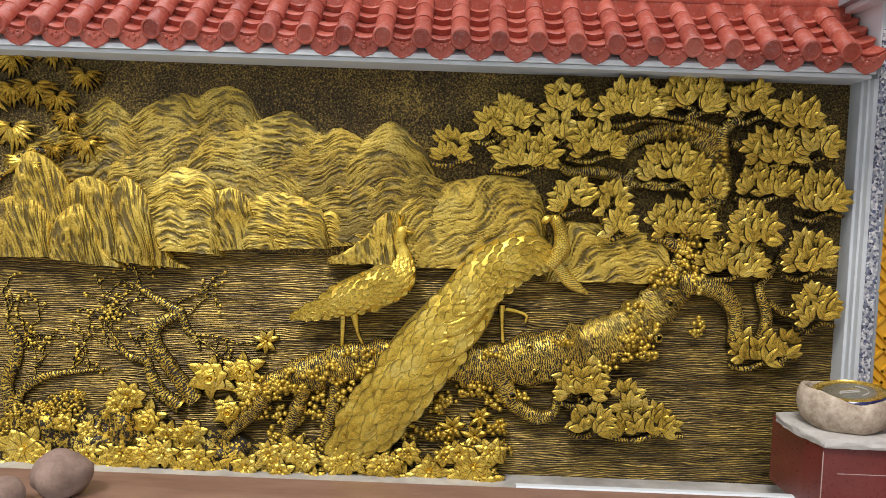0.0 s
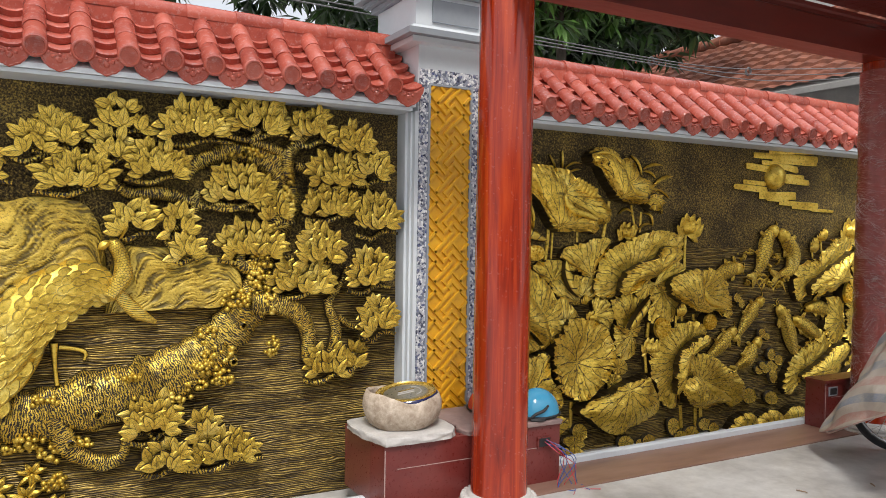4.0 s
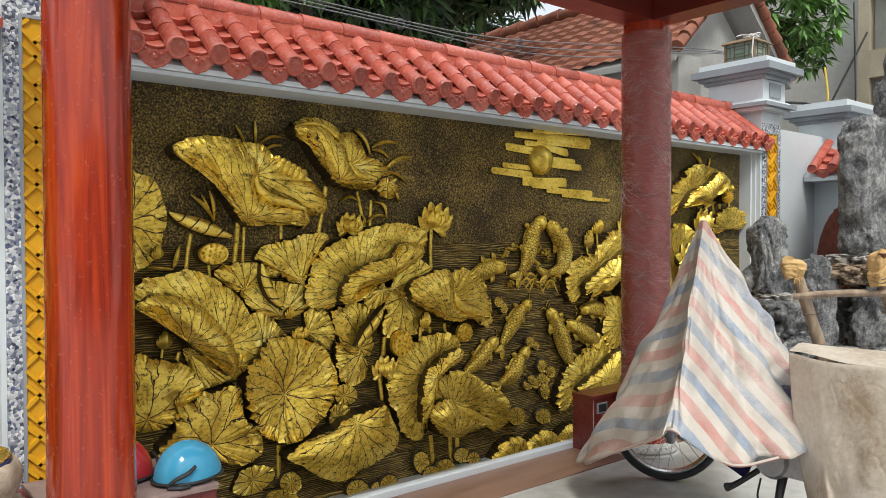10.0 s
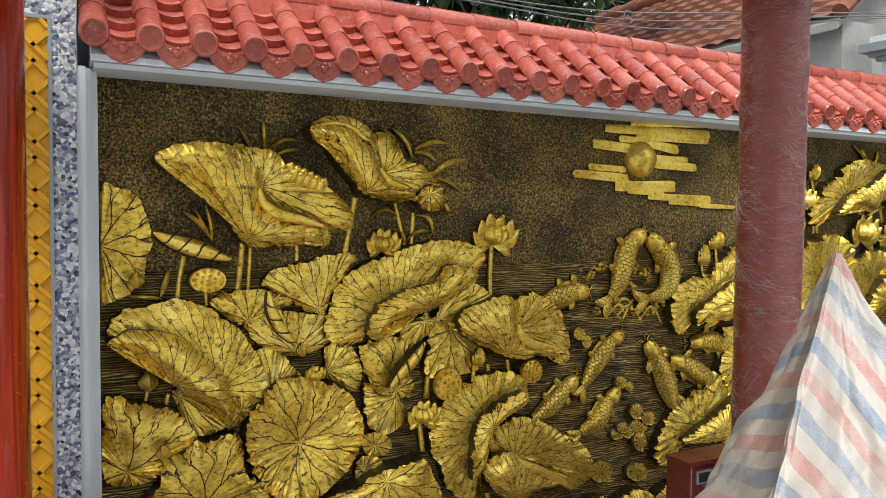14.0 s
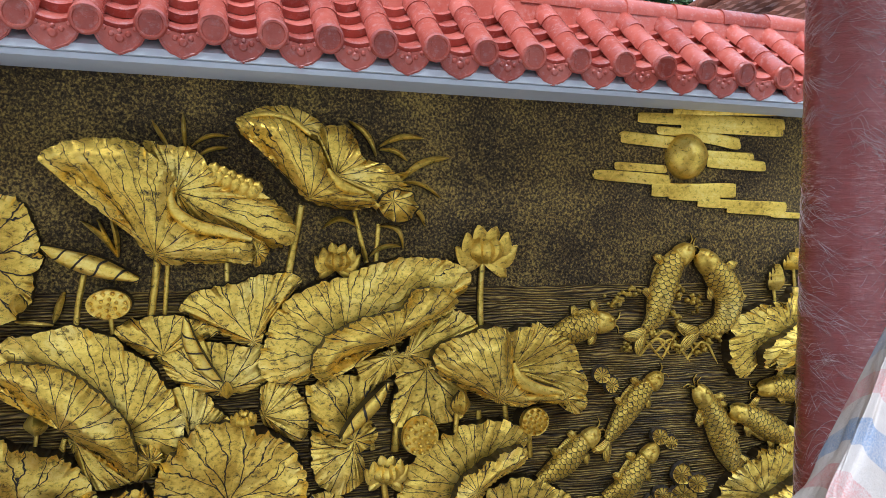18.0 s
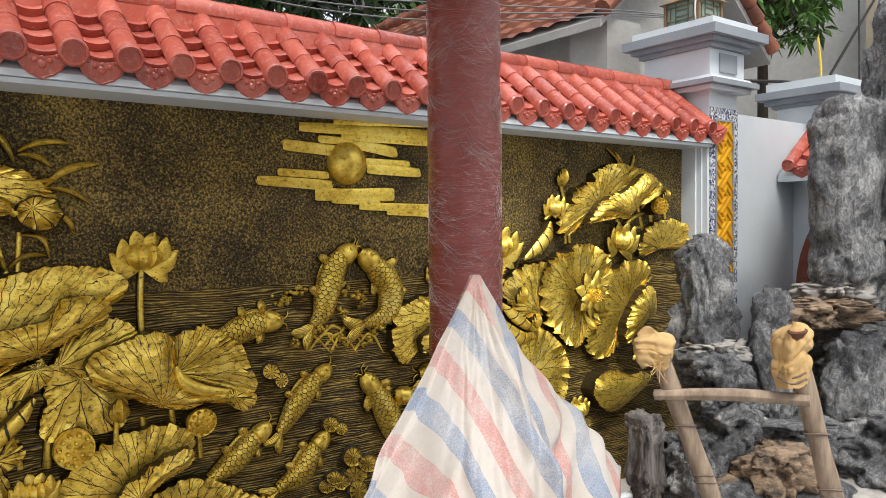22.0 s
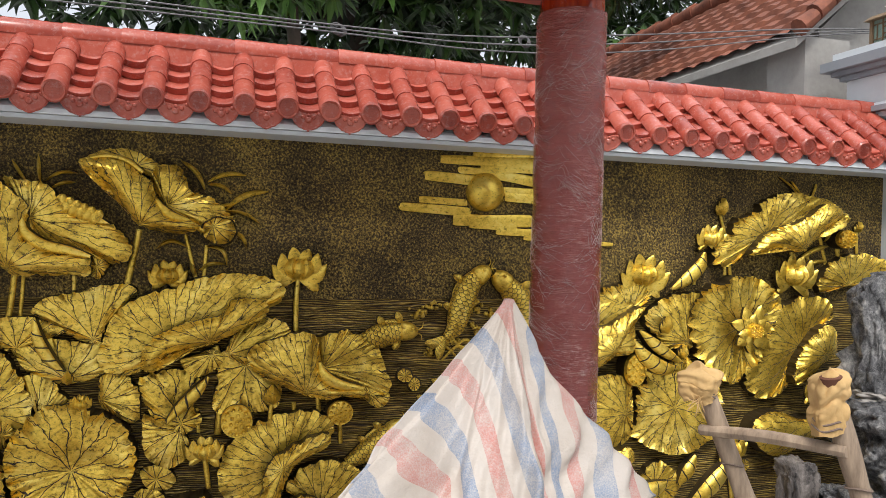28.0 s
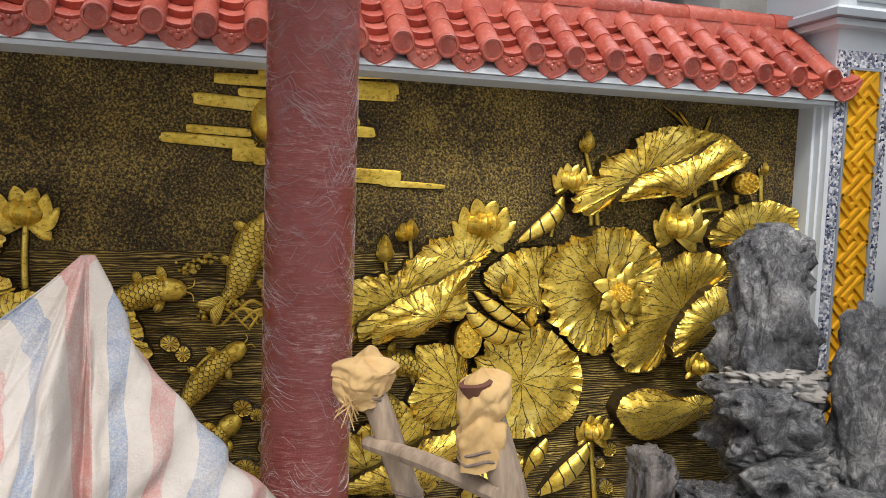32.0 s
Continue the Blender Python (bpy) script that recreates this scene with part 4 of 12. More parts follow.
def pod(b, c, rx, rz, d=0.03, seed=0):
    """A lotus seed head: a shallow dome with a rim and raised seeds."""
    b.piece += 1
    prof = [(1.05, -0.01), (1.0, d * 0.8), (0.96, d + 0.004), (0.88, d + 0.002), (0.6, d + 0.008), (0.0, d + 0.010)]
    P = np.zeros((26, len(prof), 3))
    for i in range(26):
        a = 2 * math.pi * i / 25
        for j, (r, h) in enumerate(prof):
            P[i, j] = (c[0] + rx * r * math.cos(a), WALL_Y - h, c[1] + rz * r * math.sin(a))
    b.grid(P[:, 1:], np.zeros((26, len(prof) - 1, 2)), M_GOLD)
    # shade colour round the foot of the dome
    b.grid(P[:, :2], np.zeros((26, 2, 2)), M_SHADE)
    for ring, k in ((0.0, 1), (0.38, 6), (0.74, 11)):
        for i in range(k):
            b.piece += 1
            a = 2 * math.pi * i / k + ring
            u, v, s = c[0] + rx * ring * math.cos(a), c[1] + rz * ring * math.sin(a), min(rx, rz) * 0.13
            b.lathe([(s * 1.25, d + 0.006), (s, d + 0.004), (s, d + 0.014), (s * 0.6, d + 0.019), (0, d + 0.016)], (u, WALL_Y, v), M_GOLD, 8, axis="y")
    return b


def bud(b, c, r, tall=1.5, lean=0.0, d=0.01):
    """A closed lotus bud of overlapping petals, standing up from c."""
    for k, (dx, w, l) in enumerate([(-0.8, 0.36, 0.82), (0.8, 0.36, 0.82), (-0.42, 0.42, 0.98), (0.42, 0.42, 0.98), (0.0, 0.50, 1.06)]):
        petal(b, (c[0] + dx * r * 0.3, c[1] - r * 0.85), (c[0] + dx * r * 0.25 + lean * r, c[1] - r * 0.85 + 2.1 * r * l * tall / 1.5), r * w, d + 0.004 * k, d + r * 0.2 + 0.004 * k, r * 0.30 + 0.003 * k, M_GOLD, -dx * r * 0.36)
    return b


def lotus(b, c, r, open_=1.0, d=0.012, low=True):
    """An open lotus seen from the side: broad cupped outer petals, a closed heart, and sepals hanging beneath."""
    for k, (a, l, w, bend) in enumerate([(-14, 0.92, 0.26, 0.0), (20, 0.90, 0.26, 0.0), (-74, 0.94, 0.24, 0.24), (72, 0.96, 0.24, -0.24), (-42, 0.90, 0.26, 0.22), (42, 0.92, 0.26, -0.22)]):
        a = radians(a * open_)
        tip = (c[0] + r * l * math.sin(a), c[1] + 0.1 * r + r * l * math.cos(a) * 0.95)
        petal(b, c, tip, r * w, d + 0.003 * k, d + r * 0.22 + 0.003 * k, 0.008, M_GOLD, r * bend, 10, 5, 0.6)
    for k, (dx, w, l) in enumerate(((-0.30, 0.23, 0.60), (0.30, 0.23, 0.60), (0.0, 0.27, 0.54))):
        petal(b, (c[0] + dx * r * 0.4, c[1] - 0.12 * r), (c[0] + dx * r * 0.75, c[1] + l * r), r * w, d + 0.024 + 0.005 * k, d + 0.03 + 0.005 * k, r * 0.20, M_GOLD, -dx * r * 0.3, 10)
    if low:
        petal(b, c, (c[0] + 0.66 * r, c[1] - 0.50 * r), r * 0.20, d, d + 0.016, 0.010, M_GOLD, r * 0.06, 9)
        petal(b, c, (c[0] - 0.66 * r, c[1] - 0.36 * r), r * 0.18, d, d + 0.016, 0.010, M_GOLD, -r * 0.06, 9)
    return b


def rosette(b, c, r, count, d=0.02, squash=1.0, seed=0, wide=0.30, layers=2, mat=None, spread=360, aim=90, heart=True):
    """A ring or fan of pointed leaves about c."""
    rnd = random.Random(seed)
    for k in range(layers):
        for i in range(count):
            a = radians(aim + spread * ((i + 0.5 * k) / count - 0.5) + rnd.uniform(-7, 7))
            l = r * (1 - 0.32 * k) * rnd.uniform(0.85, 1.08)
            root = (c[0] + 0.12 * r * math.cos(a), c[1] + 0.12 * r * math.sin(a) * squash)
            petal(b, root, (c[0] + l * math.cos(a), c[1] + l * math.sin(a) * squash), r * wide * rnd.uniform(0.8, 1.1), d + 0.010 * k, d + 0.012 * k + rnd.uniform(-0.004, 0.008), 0.008, mat or M_PINE, rnd.uniform(-0.06, 0.06) * r, 8, 5, 0.8)
    if heart:
        ball(b, c, r * 0.12, d + 0.02)
    return b


def pine_cluster(b, c, rx, rz, seed=0, d=0.055):
    """A tuft of pointed leaves in small overlapping fans."""
    rnd = random.Random(seed)
    rx, rz = rx * 0.86, rz * 0.82
    size = 0.074
    rows = max(2, round(rz * 2 / (size * 0.74)))
    for k in range(rows):
        g = k / max(1, rows - 1)
        v = c[1] + rz * (0.40 - 1.1 * g)
        wide = rx * math.sqrt(max(0.3, 1 - ((g - 0.6) * 1.25) ** 2))
        n = max(2, round(2 * wide / (size * 1.12)))
        for i in range(n):
            f = (i + 0.5 + rnd.uniform(-0.2, 0.2)) / n * 2 - 1
            u, vv = c[0] + wide * f * 0.80, v + rnd.uniform(-0.012, 0.012)
            aim = 90 - 62 * f + rnd.uniform(-12, 12)
            for j, turn in enumerate((-62, 58, -26, 24)):
                if j > 1 and rnd.random() < 0.2:
                    continue
                a = radians(aim + turn + rnd.uniform(-12, 12))
                l = size * rnd.uniform(0.85, 1.2)
                dd = d + 0.012 * k + 0.006 * j + rnd.uniform(-0.004, 0.006)
                petal(b, (u, vv), (u + l * math.cos(a), vv + l * math.sin(a)), size * rnd.uniform(0.27, 0.33), dd - 0.006, dd + 0.010, 0.0045, M_PINE, rnd.uniform(-0.004, 0.004), 8, 5, 0.85)
    return b


def berries(b, c, rx, rz, count, seed=0, r=0.011, d=0.02):
    rnd = random.Random(seed)
    for _ in range(round(count * 1.5)):
        a, q = rnd.uniform(0, 6.28), math.sqrt(rnd.random())
        ball(b, (c[0] + 0.85 * rx * q * math.cos(a), c[1] + 0.85 * rz * q * math.sin(a)), r * rnd.uniform(0.8, 1.3), d + (1 - q) * 0.03, M_BERRY, 1, 8)
    return b


def carp(mural, pts, fin=1.0, side=1, seed=0):
    """A carp: scaled body along control points from the head, with head plate, eye, barbels, fins and a forked tail as parts."""
    pts = [(p[0], p[1], p[2] * 0.82) for p in pts]
    c = curve_points(pts, 30)
    w = max(p[2] for p in pts)
    t = c[-1]
    body = tube(Build(), pts, M_SCALE, 0.95, 34, 13, 1 / 0.017, 6.0, 0.016).make("carp", mural)
    fw = (c[0, :2] - c[4, :2])
    fw /= np.linalg.norm(fw)
    q = np.array((-fw[1], fw[0]))
    head = c[2, :2]
    tube(Build(), [(*(head + fw * w * 0.55), w * 0.30), (*(head + fw * w * 0.1), w * 0.66), (*(head - fw * w * 0.7), w * 0.80), (*(head - fw * w * 1.0), w * 0.5)], M_GOLD, 1.02, 14, 11, 8, 1, 0.020).make("head", body)
    ball(Build(), head - fw * w * 0.05 + q * side * w * 0.28, w * 0.15, w * 0.72 + 0.020).make("eye", body)
    for s in (-1, 1):
        tube(Build(), [(*(head + fw * w * 0.5 + q * s * 0.1 * w), 0.003), (*(head + fw * w * 0.95 + q * s * 0.3 * w), 0.003), (*(head + fw * w * 1.05 + q * s * 0.75 * w), 0.0015)], M_GOLD, 1, 8, 5, 8, 1, 0.012).make("barbel", body)
    bk = c[-1, :2] - c[-4, :2]
    bk /= np.linalg.norm(bk)
    qt = np.array((-bk[1], bk[0]))
    for s in (-1, 1):
        petal(Build(), t[:2] - bk * 0.2 * w, t[:2] + bk * w * 1.5 * fin + qt * s * w * 0.85, w * 0.40, 0.022, 0.034, 0.012, None, -s * w * 0.2, 9).make("tail_fin", body)
    for k, s in ((9, 1), (9, -1), (18, side)):
        p0 = c[k, :2]
        petal(Build(), p0 + q * s * w * 0.6, p0 + q * s * w * 1.55 - fw * w * 0.5, w * 0.30 * fin, 0.016, 0.028, 0.010, None, 0.0, 9).make("fin", body)
    mid = [c[i] for i in (8, 12, 17, 22)]
    tube(Build(), [(m[0] + side * q[0] * m[2] * 0.9, m[1] + side * q[1] * m[2] * 0.9, w * f) for m, f in zip(mid, (0.05, 0.30, 0.26, 0.05))], M_RIB, 0.5, 16, 7, 30, 1, 0.014).make("back_fin", body)
    return body


def mound(b, x0, x1, top, foot, bulge=0.04, skew=0.0, seed=0, power=1.7, base=0.008, lines=0.16, mat=None):
    """A hill in low relief: contour lines follow its crest."""
    rnd = random.Random(seed)
    n, m = 46, 22
    u = np.linspace(-1, 1, n)
    crest = (1 - np.abs(u) ** power)
    rough = np.array([noise.noise((x * 2.2 + seed * 7.3, seed, 0.3)) * 0.16 + noise.noise((x * 5 + seed, seed * 2.0, 1.1)) * 0.05 for x in u])
    zt = foot + (top - foot) * np.clip(crest * (1 + rough), 0.0, 1.12)
    t = np.linspace(0, 1, m)
    cx, hw = (x0 + x1) / 2, (x1 - x0) / 2
    z = zt[:, None] * (1 - t)[None] + foot * t[None] - 0.012 * (1 - np.abs(u[:, None]) ** 2) * (t[None] ** 3) * 2
    x = cx + hw * u[:, None] + skew * (z - foot) + 0 * t[None]
    crag = np.array([[noise.noise((a * hw * 9 + seed, zz * 5, seed)) + 0.5 * noise.noise((a * hw * 26, zz * 12, seed + 4.0)) for zz in row] for a, row in zip(u, z)])
    d = base + bulge * (1 - (1 - t[None]) ** 2) * np.sqrt(np.clip(1.02 - u[:, None] ** 2, 0, 1)) + 1.7 * bulge * crag * np.minimum(1, 4 * t[None])
    d[0], d[-1] = 0, 0
    d[:, 1:] += 0.012
    d = np.maximum(d, 0.0)
    d[:, 0] = 0.0
    z[:, 1] = z[:, 0] - 0.002
    uv = np.stack([np.repeat(u[:, None], m, 1), (zt[:, None] - z) / lines / 3], -1)
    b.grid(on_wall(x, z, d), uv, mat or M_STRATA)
    # dark strip along the crest, painting in the shade band behind it
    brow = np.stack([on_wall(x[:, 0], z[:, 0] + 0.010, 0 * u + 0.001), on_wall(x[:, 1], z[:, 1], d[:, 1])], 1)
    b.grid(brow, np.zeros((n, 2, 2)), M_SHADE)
    return b


def twigs(b, start, angle, length, w, depth, seed=0, flowers=True, d=0.008):
    """Crooked blossom twigs that fork, with small round blossoms."""
    rnd = random.Random(seed)

    def grow(p, a, l, w, k):
        pts = [(p[0], p[1], w)]
        q = np.array(p, float)
        for i in range(3):
            a2 = a + rnd.uniform(-0.6, 0.6)
            q = q + l / 3 * np.array((math.cos(a2), math.sin(a2)))
            pts.append((q[0], q[1], w * (1 - 0.2 * (i + 1))))
            if k > 0 and rnd.random() < 0.75:
                grow(q.copy(), a2 + rnd.choice((-1, 1)) * rnd.uniform(0.5, 1.1), l * rnd.uniform(0.45, 0.7), w * 0.6, k - 1)
        tube(b, pts, M_BARK, 0.9, 12, 6, 40, 1, d)
        if flowers and k <= 1:
            ball(b, q, 0.0085, d + 0.004, M_GOLD, 0.7, 8)
    grow(start, angle, length, w, depth)
    return b


def rim(points, n):
    """A smooth closed line through control points, n points evenly along it."""
    c = np.array(points, float)
    q = []
    for i in range(len(c)):
        a, b_, d, e = c[i - 1], c[i], c[(i + 1) % len(c)], c[(i + 2) % len(c)]
        for t in np.linspace(0, 1, 14, endpoint=False):
            q.append(0.5 * (2 * b_ + (d - a) * t + (2 * a - 5 * b_ + 4 * d - e) * t * t + (3 * b_ - a - 3 * d + e) * t ** 3))
    q = np.array(q + q[:1])
    length = np.concatenate([[0], np.cumsum(np.linalg.norm(np.diff(q, axis=0), axis=1))])
    at = np.linspace(0, length[-1], n)
    return np.stack([np.interp(at, length, q[:, k]) for k in (0, 1)], 1), at


def lotus_leaf(outline, hub, base, bulge, dish, lip, ruffle, fan, seed):
    """A lotus leaf inside a free outline: veins fan out from hub, the blade swells by bulge or sinks to the hub by dish, and its crinkled rim turns up by lip."""
    n, m = 168, 20
    out, at = rim(outline, n)
    hub = np.array(hub, float)
    edge = np.gradient(out, axis=0)
    edge /= np.linalg.norm(edge, axis=1)[:, None] + 1e-9
    side = np.stack([edge[:, 1], -edge[:, 0]], 1)
    total = at[-1]
    ring = at / total * 2 * math.pi
    k = total / (2 * math.pi)
    crimp = np.array([noise.noise((math.cos(a) * k * 34, math.sin(a) * k * 34, seed * 3.7)) + 0.7 * noise.noise((math.cos(a) * k * 75, math.sin(a) * k * 75, seed * 1.3)) for a in ring])
    broad = np.array([noise.noise((math.cos(a) * k * 13, math.sin(a) * k * 13, seed * 2.1)) for a in ring])
    out = out + side * (1.1 * ruffle * crimp + 0.6 * ruffle * broad)[:, None]
    out[-1], crimp[-1], broad[-1] = out[0], crimp[0], broad[0]
    out[:, 0] = np.clip(out[:, 0], CLIP[0], CLIP[1])
    s = np.linspace(0.0, 1.0, m) ** 0.8
    p = hub + s[None, :, None] * (out - hub)[:, None, :]
    flat = p.reshape(-1, 2)
    near = np.sqrt(((flat[:, None, :] - out[None, ::3, :]) ** 2).sum(-1)).min(1).reshape(n, m)
    deep = near.max()
    swell = 1 - (1 - np.clip(near / (0.85 * deep), 0, 1)) ** 2
    lump = np.array([noise.noise((float(x) * 9, float(z) * 9, seed)) + 0.4 * noise.noise((float(x) * 24, float(z) * 24, seed + 5.0)) for x, z in flat]).reshape(n, m)
    rise = np.exp(-near / 0.026)
    d = 0.85 * base + (0.036 if bulge > 0.028 else 0.0) + 1.4 * bulge * swell - dish * (1 - s[None, :]) ** 1.6 + lip * rise + (3.0 * ruffle * crimp + 2.4 * ruffle * broad)[:, None] * rise * s[None, :] + 0.011 * lump
    ang = np.unwrap(np.arctan2(*(out - hub).T[::-1]))
    rad = np.linalg.norm(out - hub, axis=1)
    d = np.maximum(d, 0.010)
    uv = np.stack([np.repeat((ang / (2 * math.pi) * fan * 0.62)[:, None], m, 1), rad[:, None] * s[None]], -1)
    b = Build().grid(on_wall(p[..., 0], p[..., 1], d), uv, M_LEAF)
    # the skirt's dark colour draws the shaded gap to the leaf behind
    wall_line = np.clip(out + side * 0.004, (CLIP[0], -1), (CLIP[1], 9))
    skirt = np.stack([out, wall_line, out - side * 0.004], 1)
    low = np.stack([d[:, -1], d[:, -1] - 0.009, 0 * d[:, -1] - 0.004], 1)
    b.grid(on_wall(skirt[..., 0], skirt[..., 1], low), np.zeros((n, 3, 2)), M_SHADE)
    return b.make("lotus_leaf", lotus_mural)


def hill(crest, foot_a, foot_b, base, relief, style, seed):
    """A hill in relief under a crest line, combed into ridges that arch with the crest, fall down the slope or swirl."""
    n, m = 150, 84
    c = curve_points([(x, z, 0.0, 0.0) for x, z in crest], n)[:, :2]
    f = np.linspace(0, 1, n)
    rough = np.array([noise.noise((x * 14, seed, 0.3)) * 0.010 + noise.noise((x * 40, seed * 2.0, 1.1)) * 0.005 for x in c[:, 0]])
    top = c[:, 1] + rough
    foot = np.minimum(foot_a + (foot_b - foot_a) * f + 0.008 * np.array([noise.noise((x * 11, seed, 5.0)) for x in c[:, 0]]), top - 0.004)
    t = np.linspace(0, 1, m) ** 1.15
    z = top[:, None] * (1 - t)[None] + foot[:, None] * t[None]
    x = np.repeat(c[:, :1], m, 1)
    drop = top[:, None] - z
    along = (c[:, 0] - c[:, 0].mean())[:, None] + 0 * z
    warp = np.array([[noise.noise((a * 5, q * 5, seed)) for a, q in zip(ra, rq)] for ra, rq in zip(x, z)])
    if style == "arched":
        across, down = drop + 0.30 * np.abs(along) + 0.03 * warp, along
    elif style == "falling":
        across, down = along - 0.30 * drop + 0.04 * warp, drop
    else:
        across, down = drop + 0.55 * along + 0.12 * warp, along - 0.4 * drop

    def strokes(wide, far, key):
        made = [[noise.noise((a * wide, q * far, seed + key)) for a, q in zip(ra, rq)] for ra, rq in zip(across, down)]
        return 1 - 2 * np.abs(np.array(made))
    broad, comb, hair = strokes(16, 3.5, 1.0), strokes(42, 7, 4.0), strokes(105, 16, 8.0)
    spur = np.array([[noise.noise((a * (8 if style == "falling" else 5), q * 2.2, seed + 9.0)) for a, q in zip(ra, rq)] for ra, rq in zip(x, z)])
    fade = np.minimum(1, 9 * t)[None]
    body = relief * (0.35 + 0.65 * np.sin(math.pi * np.clip(f, 0.02, 0.98))[:, None] ** 0.6) * np.minimum(1, 5 * t)[None]
    d = base + body * (0.9 + 1.4 * spur) + fade * (0.14 * relief * (broad - 0.5) + 0.006 * (comb - 0.5) + 0.0045 * (hair - 0.5))
    d = np.maximum(d, 0.003)
    d[0], d[-1], d[:, 0] = 0, 0, 0
    d[:, -1] = 0 if style != "arched" or base > 0.028 else d[:, -1] * 0.2
    # u grows down the slope, so each hill is darker towards its foot
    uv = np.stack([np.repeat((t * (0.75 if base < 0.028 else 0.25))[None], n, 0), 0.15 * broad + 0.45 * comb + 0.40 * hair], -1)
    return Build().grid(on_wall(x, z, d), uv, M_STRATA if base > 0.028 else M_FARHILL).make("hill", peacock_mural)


def wall_sheet(name, x0, x1, z0, z1, material, parent, ripple=0.0, label=""):
    """A stretch of the mural's ground, lightly uneven."""
    n, m = 150, int((z1 - z0) / (0.006 if ripple else 0.03)) + 2
    x, z = np.linspace(x0, x1, n), np.linspace(z0, z1, m)
    d = np.zeros((n, m))
    for i in range(n):
        for j in range(m):
            d[i, j] = 0.004 * noise.noise((x[i] * 3, z[j] * 3, 7.0))
            if ripple:
                d[i, j] += ripple * noise.noise((x[i] * 2.6, z[j] * 52 + 2.5 * noise.noise((x[i] * 1.2, z[j] * 2, 3.0)), 1.0))
    X, Z = np.meshgrid(x, z, indexing="ij")
    ob = Build().grid(on_wall(X, Z, d), np.zeros((n, m, 2)), material).make(name, parent, label, True, 0)
    return ob


peacock_mural = thing("relief_mural", "gold and bronze relief mural of peacocks, pine and misty hills", "mural", "wall murals")
lotus_mural = thing("relief_mural", "gold and bronze relief mural of lotus leaves, carp and moon", "mural", "wall murals")
wall_sheet("sky_ground", -2.9, 1.96, 1.10, 2.07, M_SKYGROUND, peacock_mural, 0, "dark grainy bronze stucco")
wall_sheet("water_ground", -2.9, 1.96, 0.0, 1.10, M_WATER, peacock_mural, 0.007, "dark bronze water with gilded ripples")
wall_sheet("sky_ground", 2.47, 7.56, 1.315, 2.075, M_SKYGROUND, lotus_mural, 0, "dark grainy bronze stucco")
wall_sheet("water_ground", 2.47, 7.56, 0.0, 1.315, M_WATER, lotus_mural, 0.005, "dark bronze water with gilded ripples")
CLIP = (2.475, 7.555, 0.04, 2.07)


# ---- lotus mural ----
lotus_leaf([(2.478, 1.616), (2.534, 1.632), (2.605, 1.603), (2.640, 1.521), (2.656, 1.434), (2.634, 1.352), (2.620, 1.282), (2.547, 1.221), (2.487, 1.203), (2.478, 1.227)], (2.478, 1.417), 0.03, 0.012, 0, 0.01, 0.008, 1.2, 0)
lotus_leaf([(2.961, 1.810), (3.037, 1.804), (3.110, 1.798), (3.171, 1.736), (3.231, 1.673), (3.332, 1.662), (3.410, 1.600), (3.456, 1.546), (3.443, 1.483), (3.383, 1.469), (3.294, 1.492), (3.149, 1.539), (3.063, 1.605), (3.037, 1.695)], (3.063, 1.650), 0.045, 0.02, 0, 0.012, 0.01, 2.2, 1)
lotus_leaf([(2.665, 1.728), (2.691, 1.779), (2.789, 1.811), (2.912, 1.811), (2.991, 1.765), (3.050, 1.718), (3.068, 1.668), (3.054, 1.618), (3.074, 1.557), (3.158, 1.516), (3.295, 1.492), (3.306, 1.454), (3.293, 1.412), (3.185, 1.416), (3.037, 1.412), (2.987, 1.436), (2.933, 1.504), (2.877, 1.602), (2.810, 1.674)], (2.999, 1.445), 0.055, 0.05, 0, 0.006, 0.006, 2.2, 2)
lotus_leaf([(3.302, 1.492), (3.349, 1.486), (3.360, 1.440), (3.326, 1.405), (3.298, 1.420)], (3.324, 1.453), 0.05, 0.012, 0, 0.01, 0.012, 2, 3)
lotus_leaf([(4.60, -0.03), (4.61, 0.02), (4.65, 0.06), (4.70, 0.092), (4.76, 0.104), (4.83, 0.092), (4.885, 0.06), (4.895, -0.03)], (4.75, -0.035), 0.022, 0.03, 0, 0.006, 0.006, 1.4, 901)
lotus_leaf([(4.875, -0.03), (4.885, 0.03), (4.93, 0.075), (4.99, 0.094), (5.07, 0.098), (5.14, 0.07), (5.18, 0.03), (5.185, -0.03)], (5.03, -0.035), 0.026, 0.035, 0, 0.006, 0.006, 1.4, 902)
lotus_leaf([(5.17, -0.03), (5.185, 0.04), (5.235, 0.08), (5.31, 0.10), (5.40, 0.09), (5.45, 0.04), (5.46, -0.03)], (5.32, -0.035), 0.022, 0.03, 0, 0.006, 0.006, 1.4, 903)
lotus_leaf([(3.268, 1.911), (3.358, 1.953), (3.462, 1.949), (3.555, 1.893), (3.536, 1.840), (3.449, 1.880), (3.353, 1.906)], (3.468, 1.887), 0.035, 0.01, 0, 0.006, 0.006, 1.6, 4)
lotus_leaf([(3.533, 1.835), (3.553, 1.889), (3.621, 1.896), (3.661, 1.860), (3.703, 1.780), (3.773, 1.768), (3.845, 1.703), (3.881, 1.663), (3.861, 1.607), (3.804, 1.563), (3.760, 1.591), (3.703, 1.645), (3.622, 1.683), (3.567, 1.745)], (3.594, 1.718), 0.045, 0.02, 0, 0.012, 0.012, 2.2, 5)
